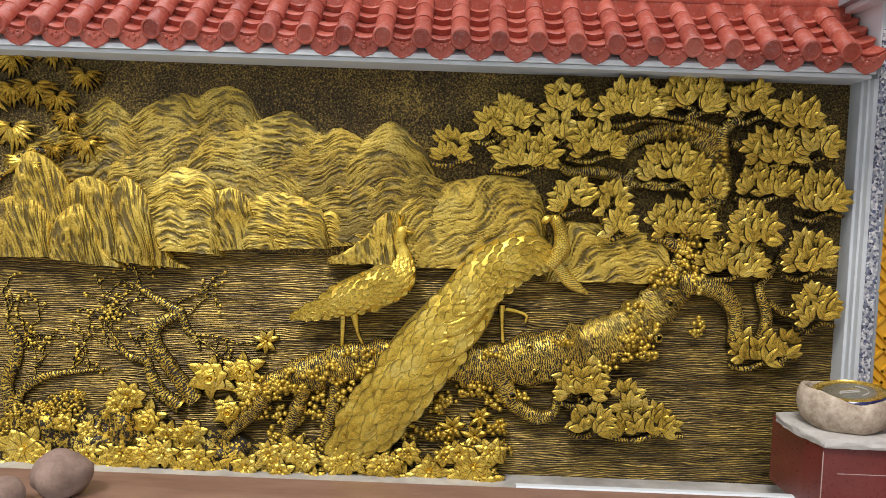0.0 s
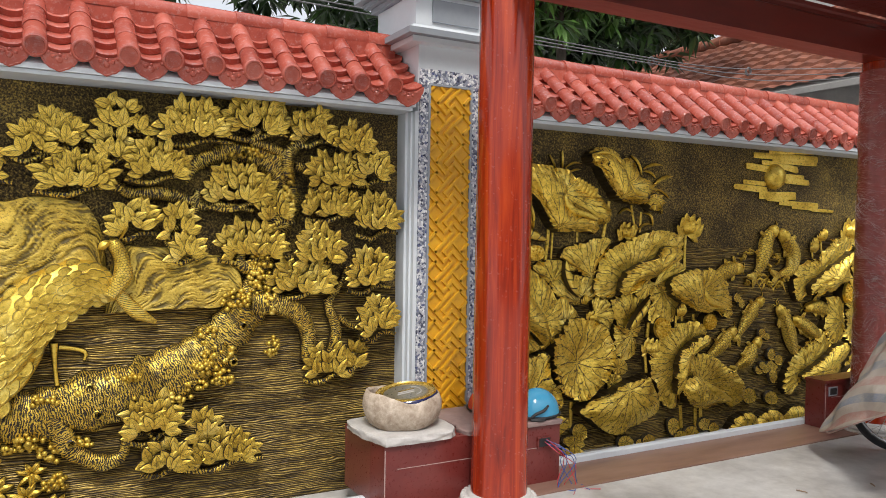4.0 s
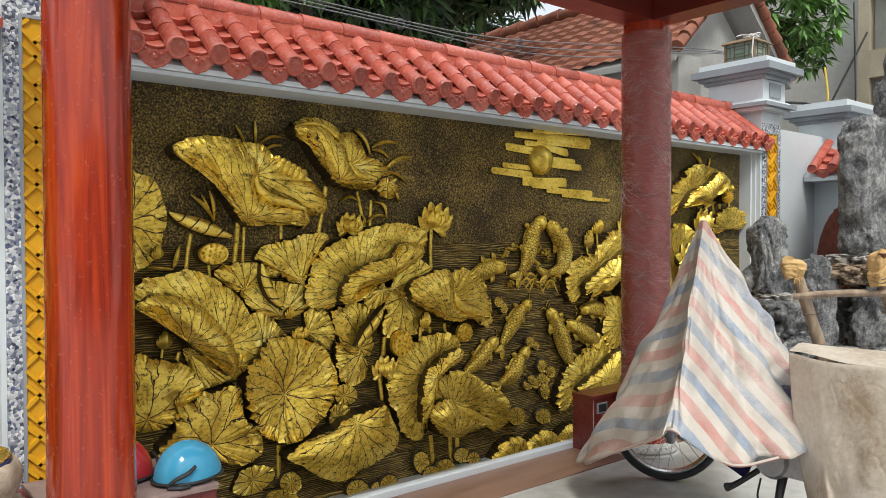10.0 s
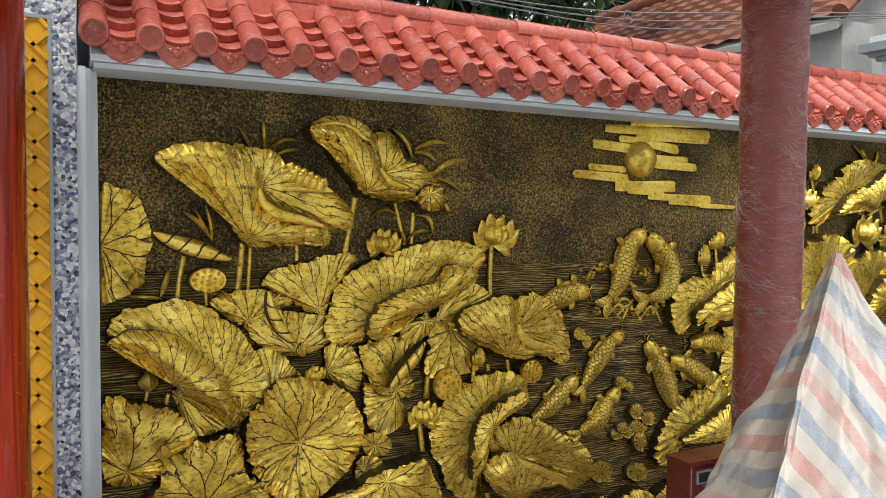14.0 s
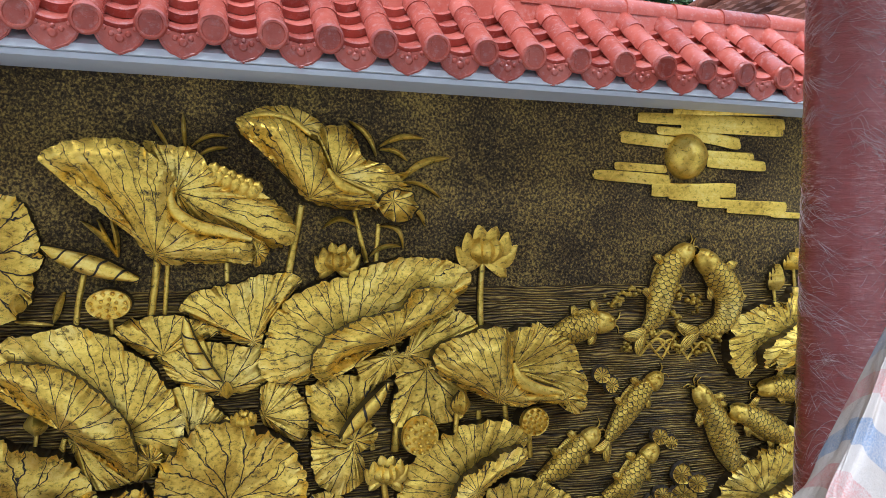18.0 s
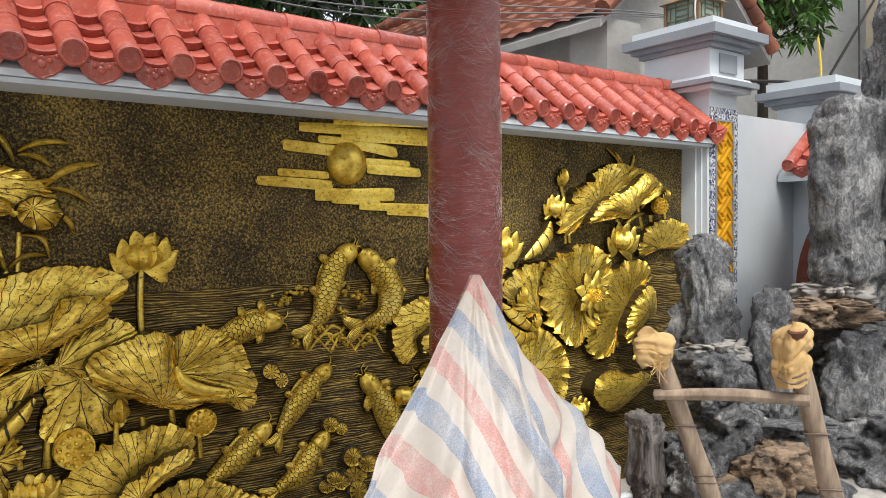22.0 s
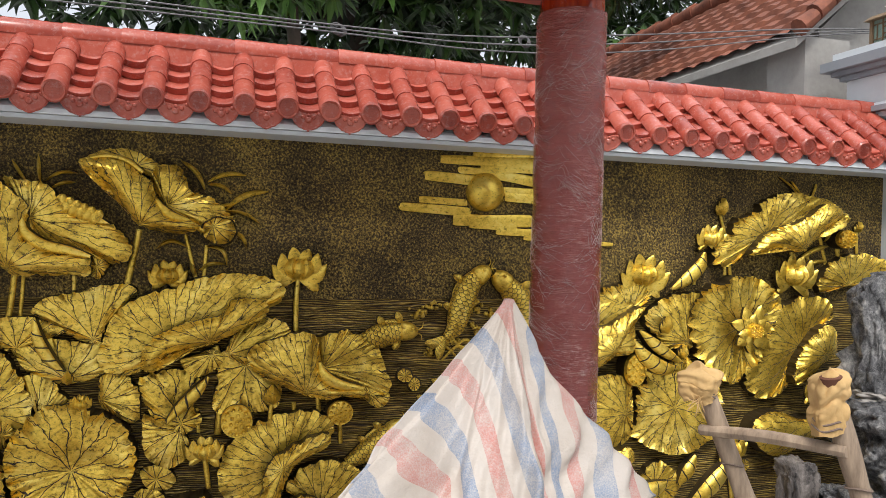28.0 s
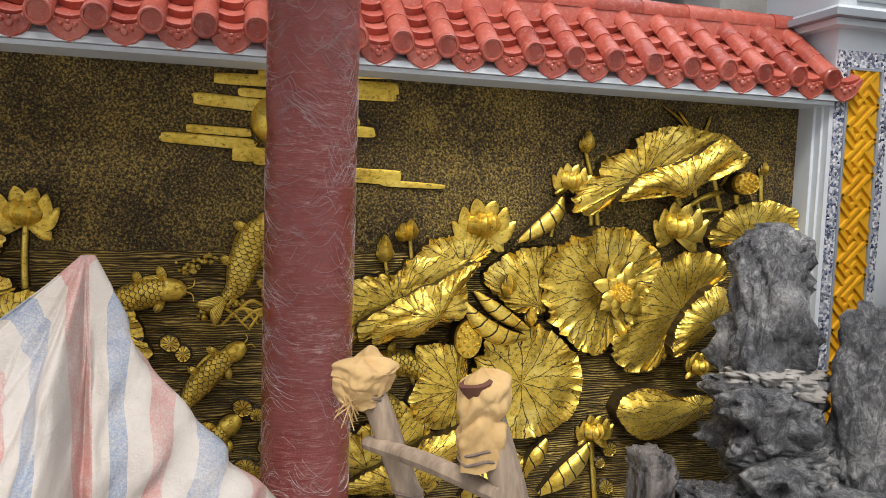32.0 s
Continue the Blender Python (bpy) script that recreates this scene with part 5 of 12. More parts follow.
lotus_leaf([(3.246, 1.880), (3.279, 1.905), (3.355, 1.911), (3.431, 1.893), (3.483, 1.850), (3.530, 1.818), (3.550, 1.772), (3.563, 1.734), (3.617, 1.678), (3.698, 1.660), (3.731, 1.621), (3.672, 1.600), (3.604, 1.608), (3.497, 1.626), (3.445, 1.678), (3.380, 1.753), (3.329, 1.829), (3.279, 1.846)], (3.494, 1.634), 0.055, 0.05, 0, 0.006, 0.006, 2.2, 6)
lotus_leaf([(3.071, 1.263), (3.133, 1.319), (3.232, 1.336), (3.309, 1.361), (3.412, 1.381), (3.479, 1.353), (3.438, 1.300), (3.374, 1.248), (3.351, 1.167), (3.326, 1.125), (3.258, 1.139), (3.182, 1.181), (3.109, 1.229)], (3.311, 1.141), 0.03, 0.012, 0, 0.01, 0.008, 1.9, 7)
lotus_leaf([(2.871, 1.188), (2.940, 1.227), (3.012, 1.238), (3.084, 1.230), (3.171, 1.201), (3.195, 1.167), (3.094, 1.146), (3.023, 1.122), (2.987, 1.095), (2.928, 1.131)], (3.019, 1.107), 0.03, 0.012, 0, 0.008, 0.007, 1.9, 8)
lotus_leaf([(2.999, 1.116), (3.047, 1.144), (3.158, 1.148), (3.259, 1.130), (3.352, 1.121), (3.352, 1.059), (3.368, 1.005), (3.283, 0.962), (3.208, 0.953), (3.109, 0.974), (3.047, 1.022), (3.012, 1.075)], (3.208, 0.972), 0.022, 0.012, 0, 0.008, 0.007, 1.7, 9)
lotus_leaf([(3.048, 0.985), (3.109, 0.988), (3.171, 0.951), (3.221, 0.884), (3.232, 0.863), (3.158, 0.822), (3.109, 0.781), (3.096, 0.879)], (3.109, 0.799), 0.032, 0.012, 0, 0.008, 0.007, 2, 10)
lotus_leaf([(3.348, 0.982), (3.439, 0.988), (3.492, 0.919), (3.505, 0.849), (3.481, 0.778), (3.400, 0.813), (3.340, 0.867)], (3.348, 0.878), 0.03, 0.012, 0, 0.008, 0.007, 2, 11)
lotus_leaf([(2.494, 1.088), (2.507, 1.138), (2.568, 1.172), (2.682, 1.204), (2.772, 1.206), (2.866, 1.166), (2.961, 1.091), (3.030, 1.002), (3.082, 0.896), (3.086, 0.810), (3.042, 0.761), (2.960, 0.801), (2.836, 0.894), (2.591, 1.080)], (2.903, 0.848), 0.045, 0.022, 0, 0.012, 0.009, 2.2, 12)
lotus_leaf([(2.733, 0.853), (2.799, 0.839), (2.881, 0.760), (2.936, 0.696), (2.810, 0.668), (2.745, 0.791)], (2.750, 0.833), 0.025, 0.012, 0, 0.008, 0.006, 2, 13)
lotus_leaf([(2.494, 1.057), (2.548, 1.102), (2.623, 1.106), (2.735, 1.080), (2.827, 1.006), (2.906, 0.907), (2.933, 0.836), (2.948, 0.765), (2.920, 0.714), (2.864, 0.776), (2.758, 0.857), (2.658, 0.954), (2.571, 1.031)], (2.718, 0.893), 0.07, 0.05, 0, 0.004, 0.005, 2, 14)
lotus_leaf([(2.934, 0.807), (2.999, 0.803), (3.023, 0.749), (2.970, 0.700), (2.926, 0.701)], (2.980, 0.754), 0.06, 0.01, 0, 0.012, 0.014, 2, 15)
lotus_leaf([(2.478, 0.820), (2.551, 0.840), (2.652, 0.814), (2.728, 0.784), (2.792, 0.705), (2.812, 0.661), (2.738, 0.591), (2.647, 0.523), (2.546, 0.515), (2.478, 0.563)], (2.561, 0.561), 0.045, 0.01, 0.02, 0.016, 0.012, 1.1, 16)
lotus_leaf([(2.582, 0.364), (2.610, 0.450), (2.685, 0.517), (2.672, 0.559), (2.713, 0.592), (2.799, 0.641), (2.916, 0.658), (2.976, 0.655), (2.991, 0.591), (2.999, 0.505), (3.067, 0.431), (3.094, 0.360), (3.068, 0.308), (2.971, 0.285), (2.838, 0.339), (2.696, 0.341)], (2.850, 0.397), 0.06, 0.01, 0.035, 0.018, 0.012, 1.1, 17)
lotus_leaf([(2.971, 0.207), (3.002, 0.249), (3.081, 0.255), (3.155, 0.225), (3.161, 0.174), (3.096, 0.130), (3.016, 0.125), (2.955, 0.154)], (3.058, 0.188), 0.03, 0.008, 0.008, 0.006, 0.004, 1.3, 18)
lotus_leaf([(3.088, 0.016), (3.127, 0.042), (3.226, 0.042), (3.294, 0.002), (3.321, -0.041)], (3.208, -0.037), 0.03, 0.008, 0.008, 0.006, 0.004, 1.6, 19)
lotus_leaf([(3.081, 0.824), (3.140, 0.865), (3.230, 0.869), (3.340, 0.843), (3.435, 0.780), (3.492, 0.657), (3.483, 0.552), (3.442, 0.476), (3.369, 0.403), (3.287, 0.351), (3.211, 0.351), (3.106, 0.392), (3.039, 0.476), (2.998, 0.584), (2.992, 0.683), (3.021, 0.752)], (3.233, 0.578), 0.075, 0.006, 0.06, 0.024, 0.014, 1.25, 20)
lotus_leaf([(3.494, 0.959), (3.575, 0.989), (3.658, 1.005), (3.727, 0.981), (3.755, 0.929), (3.728, 0.848), (3.756, 0.775), (3.697, 0.722), (3.660, 0.727), (3.590, 0.751), (3.535, 0.833)], (3.672, 0.765), 0.03, 0.01, 0.01, 0.01, 0.008, 1.2, 21)
lotus_leaf([(3.520, 0.810), (3.603, 0.748), (3.685, 0.725), (3.707, 0.628), (3.630, 0.571), (3.561, 0.599), (3.520, 0.658), (3.514, 0.741)], (3.666, 0.737), 0.036, 0.016, 0, 0.01, 0.008, 1.7, 22)
lotus_leaf([(3.350, 1.131), (3.369, 1.199), (3.411, 1.267), (3.508, 1.330), (3.632, 1.362), (3.689, 1.398), (3.813, 1.422), (3.963, 1.425), (4.097, 1.382), (4.093, 1.310), (4.009, 1.274), (3.815, 1.175), (3.609, 1.080), (3.499, 1.001), (3.411, 0.986), (3.354, 1.009), (3.331, 1.069)], (3.633, 1.100), 0.045, 0.022, 0, 0.012, 0.01, 2, 23)
lotus_leaf([(3.893, 1.161), (4.012, 1.231), (4.102, 1.207), (4.136, 1.159), (4.036, 1.098), (3.970, 1.038), (3.904, 1.034), (3.850, 1.079)], (3.865, 1.072), 0.04, 0.015, 0, 0.008, 0.007, 2, 24)
lotus_leaf([(3.507, 1.052), (3.515, 1.111), (3.581, 1.168), (3.702, 1.220), (3.829, 1.251), (3.877, 1.311), (3.962, 1.326), (4.028, 1.294), (4.018, 1.242), (3.931, 1.193), (3.805, 1.126), (3.682, 1.100), (3.596, 1.068), (3.558, 1.010), (3.523, 1.012)], (3.784, 1.137), 0.075, 0.045, 0, 0.004, 0.006, 2.2, 25)
lotus_leaf([(3.660, 1.048), (3.732, 1.071), (3.805, 1.092), (3.848, 1.049), (3.796, 0.994), (3.722, 0.969)], (3.795, 1.072), 0.05, 0.012, 0, 0.008, 0.006, 2.2, 26)
lotus_leaf([(3.829, 1.079), (3.927, 1.044), (4.016, 0.986), (4.088, 0.950), (4.089, 0.832), (3.995, 0.806), (3.907, 0.834), (3.843, 0.803), (3.800, 0.841), (3.820, 0.944)], (3.942, 1.017), 0.04, 0.01, 0.012, 0.01, 0.008, 1.4, 27)
lotus_leaf([(4.257, 1.138), (4.370, 1.165), (4.467, 1.140), (4.552, 1.070), (4.578, 0.992), (4.610, 0.916), (4.575, 0.857), (4.521, 0.822), (4.454, 0.909), (4.357, 0.930), (4.292, 0.991), (4.267, 1.066)], (4.282, 0.996), 0.045, 0.015, 0, 0.012, 0.01, 2.2, 28)
lotus_leaf([(3.948, 1.045), (3.969, 1.107), (4.089, 1.149), (4.202, 1.170), (4.260, 1.126), (4.266, 1.035), (4.283, 0.969), (4.345, 0.923), (4.452, 0.916), (4.494, 0.859), (4.393, 0.876), (4.298, 0.860), (4.206, 0.883), (4.092, 0.933), (4.003, 0.980)], (4.201, 0.901), 0.06, 0.05, 0, 0.006, 0.006, 2.4, 29)
lotus_leaf([(4.467, 0.905), (4.553, 0.882), (4.604, 0.861), (4.574, 0.813), (4.515, 0.817)], (4.504, 0.874), 0.05, 0.012, 0, 0.01, 0.012, 2, 30)
lotus_leaf([(3.831, 0.486), (3.862, 0.631), (3.930, 0.725), (4.028, 0.774), (4.173, 0.800), (4.299, 0.787), (4.348, 0.719), (4.300, 0.665), (4.194, 0.641), (4.120, 0.567), (4.088, 0.474), (4.072, 0.379), (4.095, 0.272), (4.069, 0.221), (3.991, 0.224), (3.908, 0.322), (3.883, 0.410)], (4.121, 0.547), 0.045, 0.022, 0, 0.012, 0.009, 2.2, 31)
lotus_leaf([(4.023, 0.466), (4.042, 0.567), (4.123, 0.642), (4.250, 0.704), (4.316, 0.705), (4.306, 0.652), (4.207, 0.609), (4.144, 0.548), (4.108, 0.453), (4.066, 0.355), (4.024, 0.324)], (4.107, 0.569), 0.08, 0.03, 0, 0.004, 0.006, 2.2, 32)
lotus_leaf([(4.133, 0.452), (4.217, 0.550), (4.369, 0.564), (4.481, 0.514), (4.552, 0.466), (4.670, 0.404), (4.745, 0.326), (4.754, 0.227), (4.673, 0.172), (4.600, 0.175), (4.554, 0.270), (4.393, 0.335), (4.238, 0.394)], (4.283, 0.364), 0.045, 0.016, 0, 0.012, 0.01, 2.2, 33)
lotus_leaf([(4.094, 0.375), (4.197, 0.428), (4.303, 0.386), (4.392, 0.317), (4.560, 0.233), (4.508, 0.218), (4.392, 0.210), (4.304, 0.191), (4.198, 0.220), (4.114, 0.288)], (4.238, 0.226), 0.06, 0.045, 0, 0.006, 0.006, 2.4, 34)
lotus_leaf([(3.203, 0.284), (3.288, 0.335), (3.446, 0.379), (3.576, 0.428), (3.710, 0.448), (3.789, 0.452), (3.829, 0.371), (3.869, 0.283), (3.827, 0.203), (3.707, 0.153), (3.629, 0.143), (3.516, 0.102), (3.372, 0.160), (3.287, 0.223)], (3.594, 0.388), 0.06, 0.035, 0, 0.008, 0.006, 1.6, 35)
lotus_leaf([(3.511, 0.564), (3.564, 0.587), (3.632, 0.559), (3.654, 0.512), (3.623, 0.475), (3.555, 0.479), (3.518, 0.513)], (3.574, 0.523), 0.024, 0.006, 0.006, 0.004, 0.003, 1.3, 36)
lotus_leaf([(3.499, 0.479), (3.585, 0.472), (3.611, 0.424), (3.554, 0.401), (3.480, 0.395)], (3.517, 0.429), 0.024, 0.006, 0, 0.004, 0.003, 1.6, 37)
lotus_leaf([(5.279, 1.029), (5.303, 1.146), (5.388, 1.203), (5.564, 1.226), (5.648, 1.296), (5.804, 1.355), (5.885, 1.340), (5.889, 1.203), (5.652, 1.129), (5.478, 1.056), (5.429, 0.971), (5.353, 0.905), (5.294, 0.961)], (5.571, 1.110), 0.045, 0.018, 0, 0.012, 0.01, 2, 38)
lotus_leaf([(5.416, 1.037), (5.559, 1.117), (5.706, 1.192), (5.849, 1.227), (5.854, 1.051), (5.618, 1.038), (5.473, 0.985), (5.418, 0.956)], (5.666, 1.062), 0.07, 0.03, 0, 0.006, 0.006, 2.2, 39)
lotus_leaf([(5.665, 0.912), (5.813, 0.929), (5.890, 0.879), (5.897, 0.620), (5.798, 0.555), (5.708, 0.579), (5.637, 0.681), (5.683, 0.777)], (5.854, 0.728), 0.05, 0.02, 0, 0.01, 0.008, 2, 40)
lotus_leaf([(5.183, 0.290), (5.238, 0.411), (5.374, 0.536), (5.545, 0.599), (5.620, 0.675), (5.741, 0.533), (5.636, 0.411), (5.443, 0.343), (5.330, 0.242), (5.268, 0.196), (5.197, 0.230)], (5.479, 0.391), 0.045, 0.018, 0, 0.012, 0.01, 2, 41)
lotus_leaf([(5.339, 0.338), (5.541, 0.441), (5.746, 0.540), (5.861, 0.561), (5.864, 0.458), (5.629, 0.332), (5.454, 0.314)], (5.595, 0.364), 0.075, 0.03, 0, 0.006, 0.006, 2.2, 42)
lotus_leaf([(6.349, 1.562), (6.405, 1.637), (6.480, 1.692), (6.504, 1.759), (6.629, 1.798), (6.666, 1.853), (6.784, 1.901), (6.906, 1.920), (7.009, 1.903), (7.138, 1.881), (7.167, 1.843), (7.038, 1.791), (6.916, 1.732), (6.727, 1.672), (6.599, 1.580), (6.488, 1.511), (6.381, 1.504)], (6.696, 1.679), 0.045, 0.018, 0, 0.014, 0.012, 2, 43)
lotus_leaf([(6.569, 1.567), (6.634, 1.661), (6.729, 1.715), (6.849, 1.745), (6.947, 1.792), (7.049, 1.859), (7.135, 1.849), (7.214, 1.796), (7.206, 1.766), (7.139, 1.772), (7.036, 1.708), (6.956, 1.635), (6.876, 1.589), (6.797, 1.606), (6.677, 1.596)], (6.881, 1.608), 0.07, 0.04, 0, 0.006, 0.006, 2.3, 44)
lotus_leaf([(6.230, 1.169), (6.243, 1.277), (6.315, 1.364), (6.410, 1.415), (6.524, 1.451), (6.640, 1.444), (6.745, 1.382), (6.815, 1.300), (6.753, 1.168), (6.701, 1.073), (6.662, 0.977), (6.579, 0.925), (6.526, 0.869), (6.435, 0.886), (6.362, 0.937), (6.285, 1.025)], (6.568, 1.165), 0.06, 0.006, 0.035, 0.022, 0.014, 1.5, 45)
lotus_leaf([(6.579, 0.907), (6.599, 0.991), (6.671, 1.042), (6.723, 1.126), (6.756, 1.222), (6.841, 1.294), (6.967, 1.335), (7.131, 1.327), (7.171, 1.219), (7.075, 1.149), (6.982, 1.052), (6.906, 0.969), (6.883, 0.851), (6.809, 0.789), (6.718, 0.774), (6.639, 0.810)], (6.943, 1.058), 0.045, 0.018, 0, 0.012, 0.01, 2, 46)
lotus_leaf([(6.864, 0.888), (6.879, 0.976), (6.922, 1.056), (7.010, 1.155), (7.087, 1.185), (7.145, 1.153), (7.153, 1.026), (7.060, 0.971), (6.951, 0.885), (6.885, 0.856)], (7.054, 1.022), 0.075, 0.035, 0, 0.006, 0.006, 2.2, 47)
lotus_leaf([(5.956, 1.209), (6.033, 1.294), (6.176, 1.352), (6.300, 1.352), (6.299, 1.294), (6.244, 1.206), (6.261, 1.068), (6.132, 1.062), (6.039, 1.125)], (6.226, 1.092), 0.035, 0.014, 0, 0.01, 0.009, 2, 48)
lotus_leaf([(5.644, 1.279), (5.694, 1.362), (5.812, 1.402), (5.934, 1.403), (5.996, 1.363), (5.978, 1.311), (5.887, 1.265), (5.784, 1.184), (5.715, 1.175), (5.664, 1.213)], (5.868, 1.250), 0.045, 0.016, 0, 0.012, 0.01, 2, 49)
lotus_leaf([(5.406, 1.098), (5.474, 1.208), (5.561, 1.227), (5.660, 1.199), (5.735, 1.162), (5.689, 1.087), (5.586, 1.044), (5.496, 1.021), (5.408, 0.986)], (5.637, 1.076), 0.05, 0.016, 0, 0.01, 0.009, 2, 50)
lotus_leaf([(5.463, 0.962), (5.479, 1.045), (5.569, 1.070), (5.674, 1.128), (5.753, 1.210), (5.857, 1.277), (5.924, 1.284), (5.859, 1.209), (5.813, 1.133), (5.775, 1.058), (5.711, 1.009), (5.641, 0.974), (5.538, 0.979), (5.496, 0.943)], (5.736, 1.059), 0.075, 0.04, 0, 0.006, 0.006, 2.4, 51)
lotus_leaf([(5.919, 0.801), (5.950, 0.873), (5.986, 0.948), (6.077, 1.000), (6.176, 1.013), (6.278, 0.979), (6.369, 0.911), (6.435, 0.830), (6.446, 0.709), (6.409, 0.602), (6.294, 0.513), (6.149, 0.496), (6.005, 0.540), (5.897, 0.619), (5.916, 0.710)], (6.157, 0.745), 0.05, 0.012, 0.015, 0.018, 0.012, 1.5, 52)
lotus_leaf([(5.418, 0.553), (5.545, 0.595), (5.598, 0.584), (5.641, 0.662), (5.703, 0.604), (5.772, 0.521), (5.799, 0.453), (5.708, 0.395), (5.577, 0.361), (5.478, 0.344), (5.421, 0.374)], (5.668, 0.406), 0.045, 0.016, 0, 0.012, 0.01, 2, 53)
lotus_leaf([(5.458, 0.369), (5.555, 0.402), (5.661, 0.440), (5.772, 0.475), (5.782, 0.415), (5.733, 0.320), (5.589, 0.302), (5.470, 0.313)], (5.698, 0.339), 0.075, 0.03, 0, 0.006, 0.006, 2.3, 54)
lotus_leaf([(5.962, 0.316), (6.001, 0.429), (6.085, 0.460), (6.159, 0.417), (6.219, 0.358), (6.178, 0.270), (6.079, 0.225), (5.993, 0.241)], (6.052, 0.344), 0.035, 0.01, 0.008, 0.008, 0.006, 1.3, 55)
lotus_leaf([(6.606, 0.617), (6.670, 0.688), (6.795, 0.707), (6.926, 0.661), (7.063, 0.665), (7.125, 0.622), (7.069, 0.562), (6.918, 0.499), (6.807, 0.464), (6.711, 0.485), (6.646, 0.545)], (7.019, 0.622), 0.055, 0.035, 0, 0.004, 0.003, 2, 56)
lotus_leaf([(7.075, 1.414), (7.146, 1.510), (7.249, 1.568), (7.405, 1.588), (7.498, 1.564), (7.552, 1.548), (7.552, 1.420), (7.404, 1.404), (7.216, 1.397), (7.111, 1.360)], (7.283, 1.406), 0.04, 0.014, 0, 0.012, 0.01, 2, 57)
tube(Build(), [(3.043, 1.658, 0.0070, 0.105), (3.057, 1.590, 0.0190, 0.105), (3.122, 1.539, 0.0230, 0.105), (3.221, 1.517, 0.0180, 0.105), (3.304, 1.494, 0.0070, 0.105)], M_GOLD, 0.9, 30, 11, 8.0).make("curled_edge", lotus_mural)
tube(Build(), [(3.557, 1.739, 0.0080, 0.105), (3.581, 1.704, 0.0150, 0.105), (3.620, 1.674, 0.0180, 0.105), (3.689, 1.656, 0.0080, 0.105)], M_GOLD, 0.9, 30, 11, 8.0).make("curled_edge", lotus_mural)
tube(Build(), [(4.261, 1.035, 0.0090, 0.105), (4.285, 0.974, 0.0240, 0.105), (4.356, 0.931, 0.0220, 0.105), (4.464, 0.907, 0.0120, 0.105)], M_GOLD, 0.9, 30, 11, 8.0).make("curled_edge", lotus_mural)
tube(Build(), [(4.260, 0.385, 0.0130, 0.105), (4.365, 0.325, 0.0280, 0.105), (4.473, 0.272, 0.0220, 0.105), (4.558, 0.228, 0.0110, 0.105)], M_GOLD, 0.9, 30, 11, 8.0).make("curled_edge", lotus_mural)
tube(Build(), [(3.254, 1.893, 0.0070, 0.095), (3.350, 1.917, 0.0100, 0.095), (3.435, 1.902, 0.0120, 0.095), (3.499, 1.855, 0.0080, 0.095)], M_GOLD, 0.9, 30, 11, 8.0).make("curled_edge", lotus_mural)
b = Build()
tube(b, [(3.001, 1.426, 0.0127), (2.993, 1.341, 0.0127), (2.981, 1.235, 0.0127)], M_GOLD, 0.90, 30, 11, 60.0, 1.0, 0.000)
b.make("stem", lotus_mural)
b = Build()
tube(b, [(3.034, 1.421, 0.0080), (3.030, 1.340, 0.0080), (3.024, 1.233, 0.0080)], M_GOLD, 0.90, 30, 11, 60.0, 1.0, 0.000)
b.make("stem", lotus_mural)
b = Build()
tube(b, [(3.226, 1.420, 0.0090), (3.227, 1.347, 0.0085)], M_GOLD, 0.90, 30, 11, 60.0, 1.0, 0.000)
b.make("stem", lotus_mural)
b = Build()
petal(b, (3.042, 1.792), (2.986, 1.886), 0.0077, 0.012, 0.020, 0.010, M_GOLD, 0.0000)
b.make("grass_blade", lotus_mural)
b = Build()
petal(b, (3.090, 1.801), (3.083, 1.914), 0.0082, 0.012, 0.020, 0.010, M_GOLD, 0.0000)
b.make("grass_blade", lotus_mural)
b = Build()
petal(b, (3.111, 1.808), (3.233, 1.845), 0.0077, 0.012, 0.020, 0.010, M_GOLD, 0.0180)
b.make("grass_blade", lotus_mural)
b = Build()
petal(b, (3.126, 1.770), (3.229, 1.806), 0.0077, 0.012, 0.020, 0.010, M_GOLD, 0.0120)
b.make("grass_blade", lotus_mural)
b = Build()
petal(b, (2.880, 1.431), (2.769, 1.551), 0.0093, 0.012, 0.020, 0.010, M_GOLD, -0.0120)
b.make("grass_blade", lotus_mural)
b = Build()
petal(b, (2.880, 1.431), (2.856, 1.572), 0.0093, 0.012, 0.020, 0.010, M_GOLD, -0.0080)
b.make("grass_blade", lotus_mural)
b = Build()
petal(b, (2.880, 1.431), (2.818, 1.555), 0.0062, 0.012, 0.020, 0.010, M_GOLD, 0.0000)
b.make("grass_blade", lotus_mural)
b = Build()
petal(b, (3.175, 1.703), (3.190, 1.752), 0.0212, 0.050, 0.060, 0.010, M_GOLD, 0.0000)
petal(b, (3.201, 1.691), (3.218, 1.740), 0.0225, 0.050, 0.060, 0.010, M_GOLD, 0.0000)
petal(b, (3.227, 1.679), (3.247, 1.728), 0.0225, 0.050, 0.060, 0.010, M_GOLD, 0.0000)
petal(b, (3.254, 1.666), (3.276, 1.716), 0.0212, 0.050, 0.060, 0.010, M_GOLD, 0.0000)
petal(b, (3.281, 1.654), (3.305, 1.703), 0.0225, 0.050, 0.060, 0.010, M_GOLD, 0.0000)
petal(b, (3.308, 1.641), (3.334, 1.691), 0.0212, 0.050, 0.060, 0.010, M_GOLD, 0.0000)
petal(b, (3.186, 1.673), (3.208, 1.726), 0.0212, 0.055, 0.065, 0.010, M_GOLD, 0.0000)
petal(b, (3.212, 1.663), (3.236, 1.714), 0.0225, 0.055, 0.065, 0.010, M_GOLD, 0.0000)
petal(b, (3.239, 1.653), (3.265, 1.702), 0.0212, 0.055, 0.065, 0.010, M_GOLD, 0.0000)
petal(b, (3.265, 1.643), (3.294, 1.690), 0.0225, 0.055, 0.065, 0.010, M_GOLD, 0.0000)
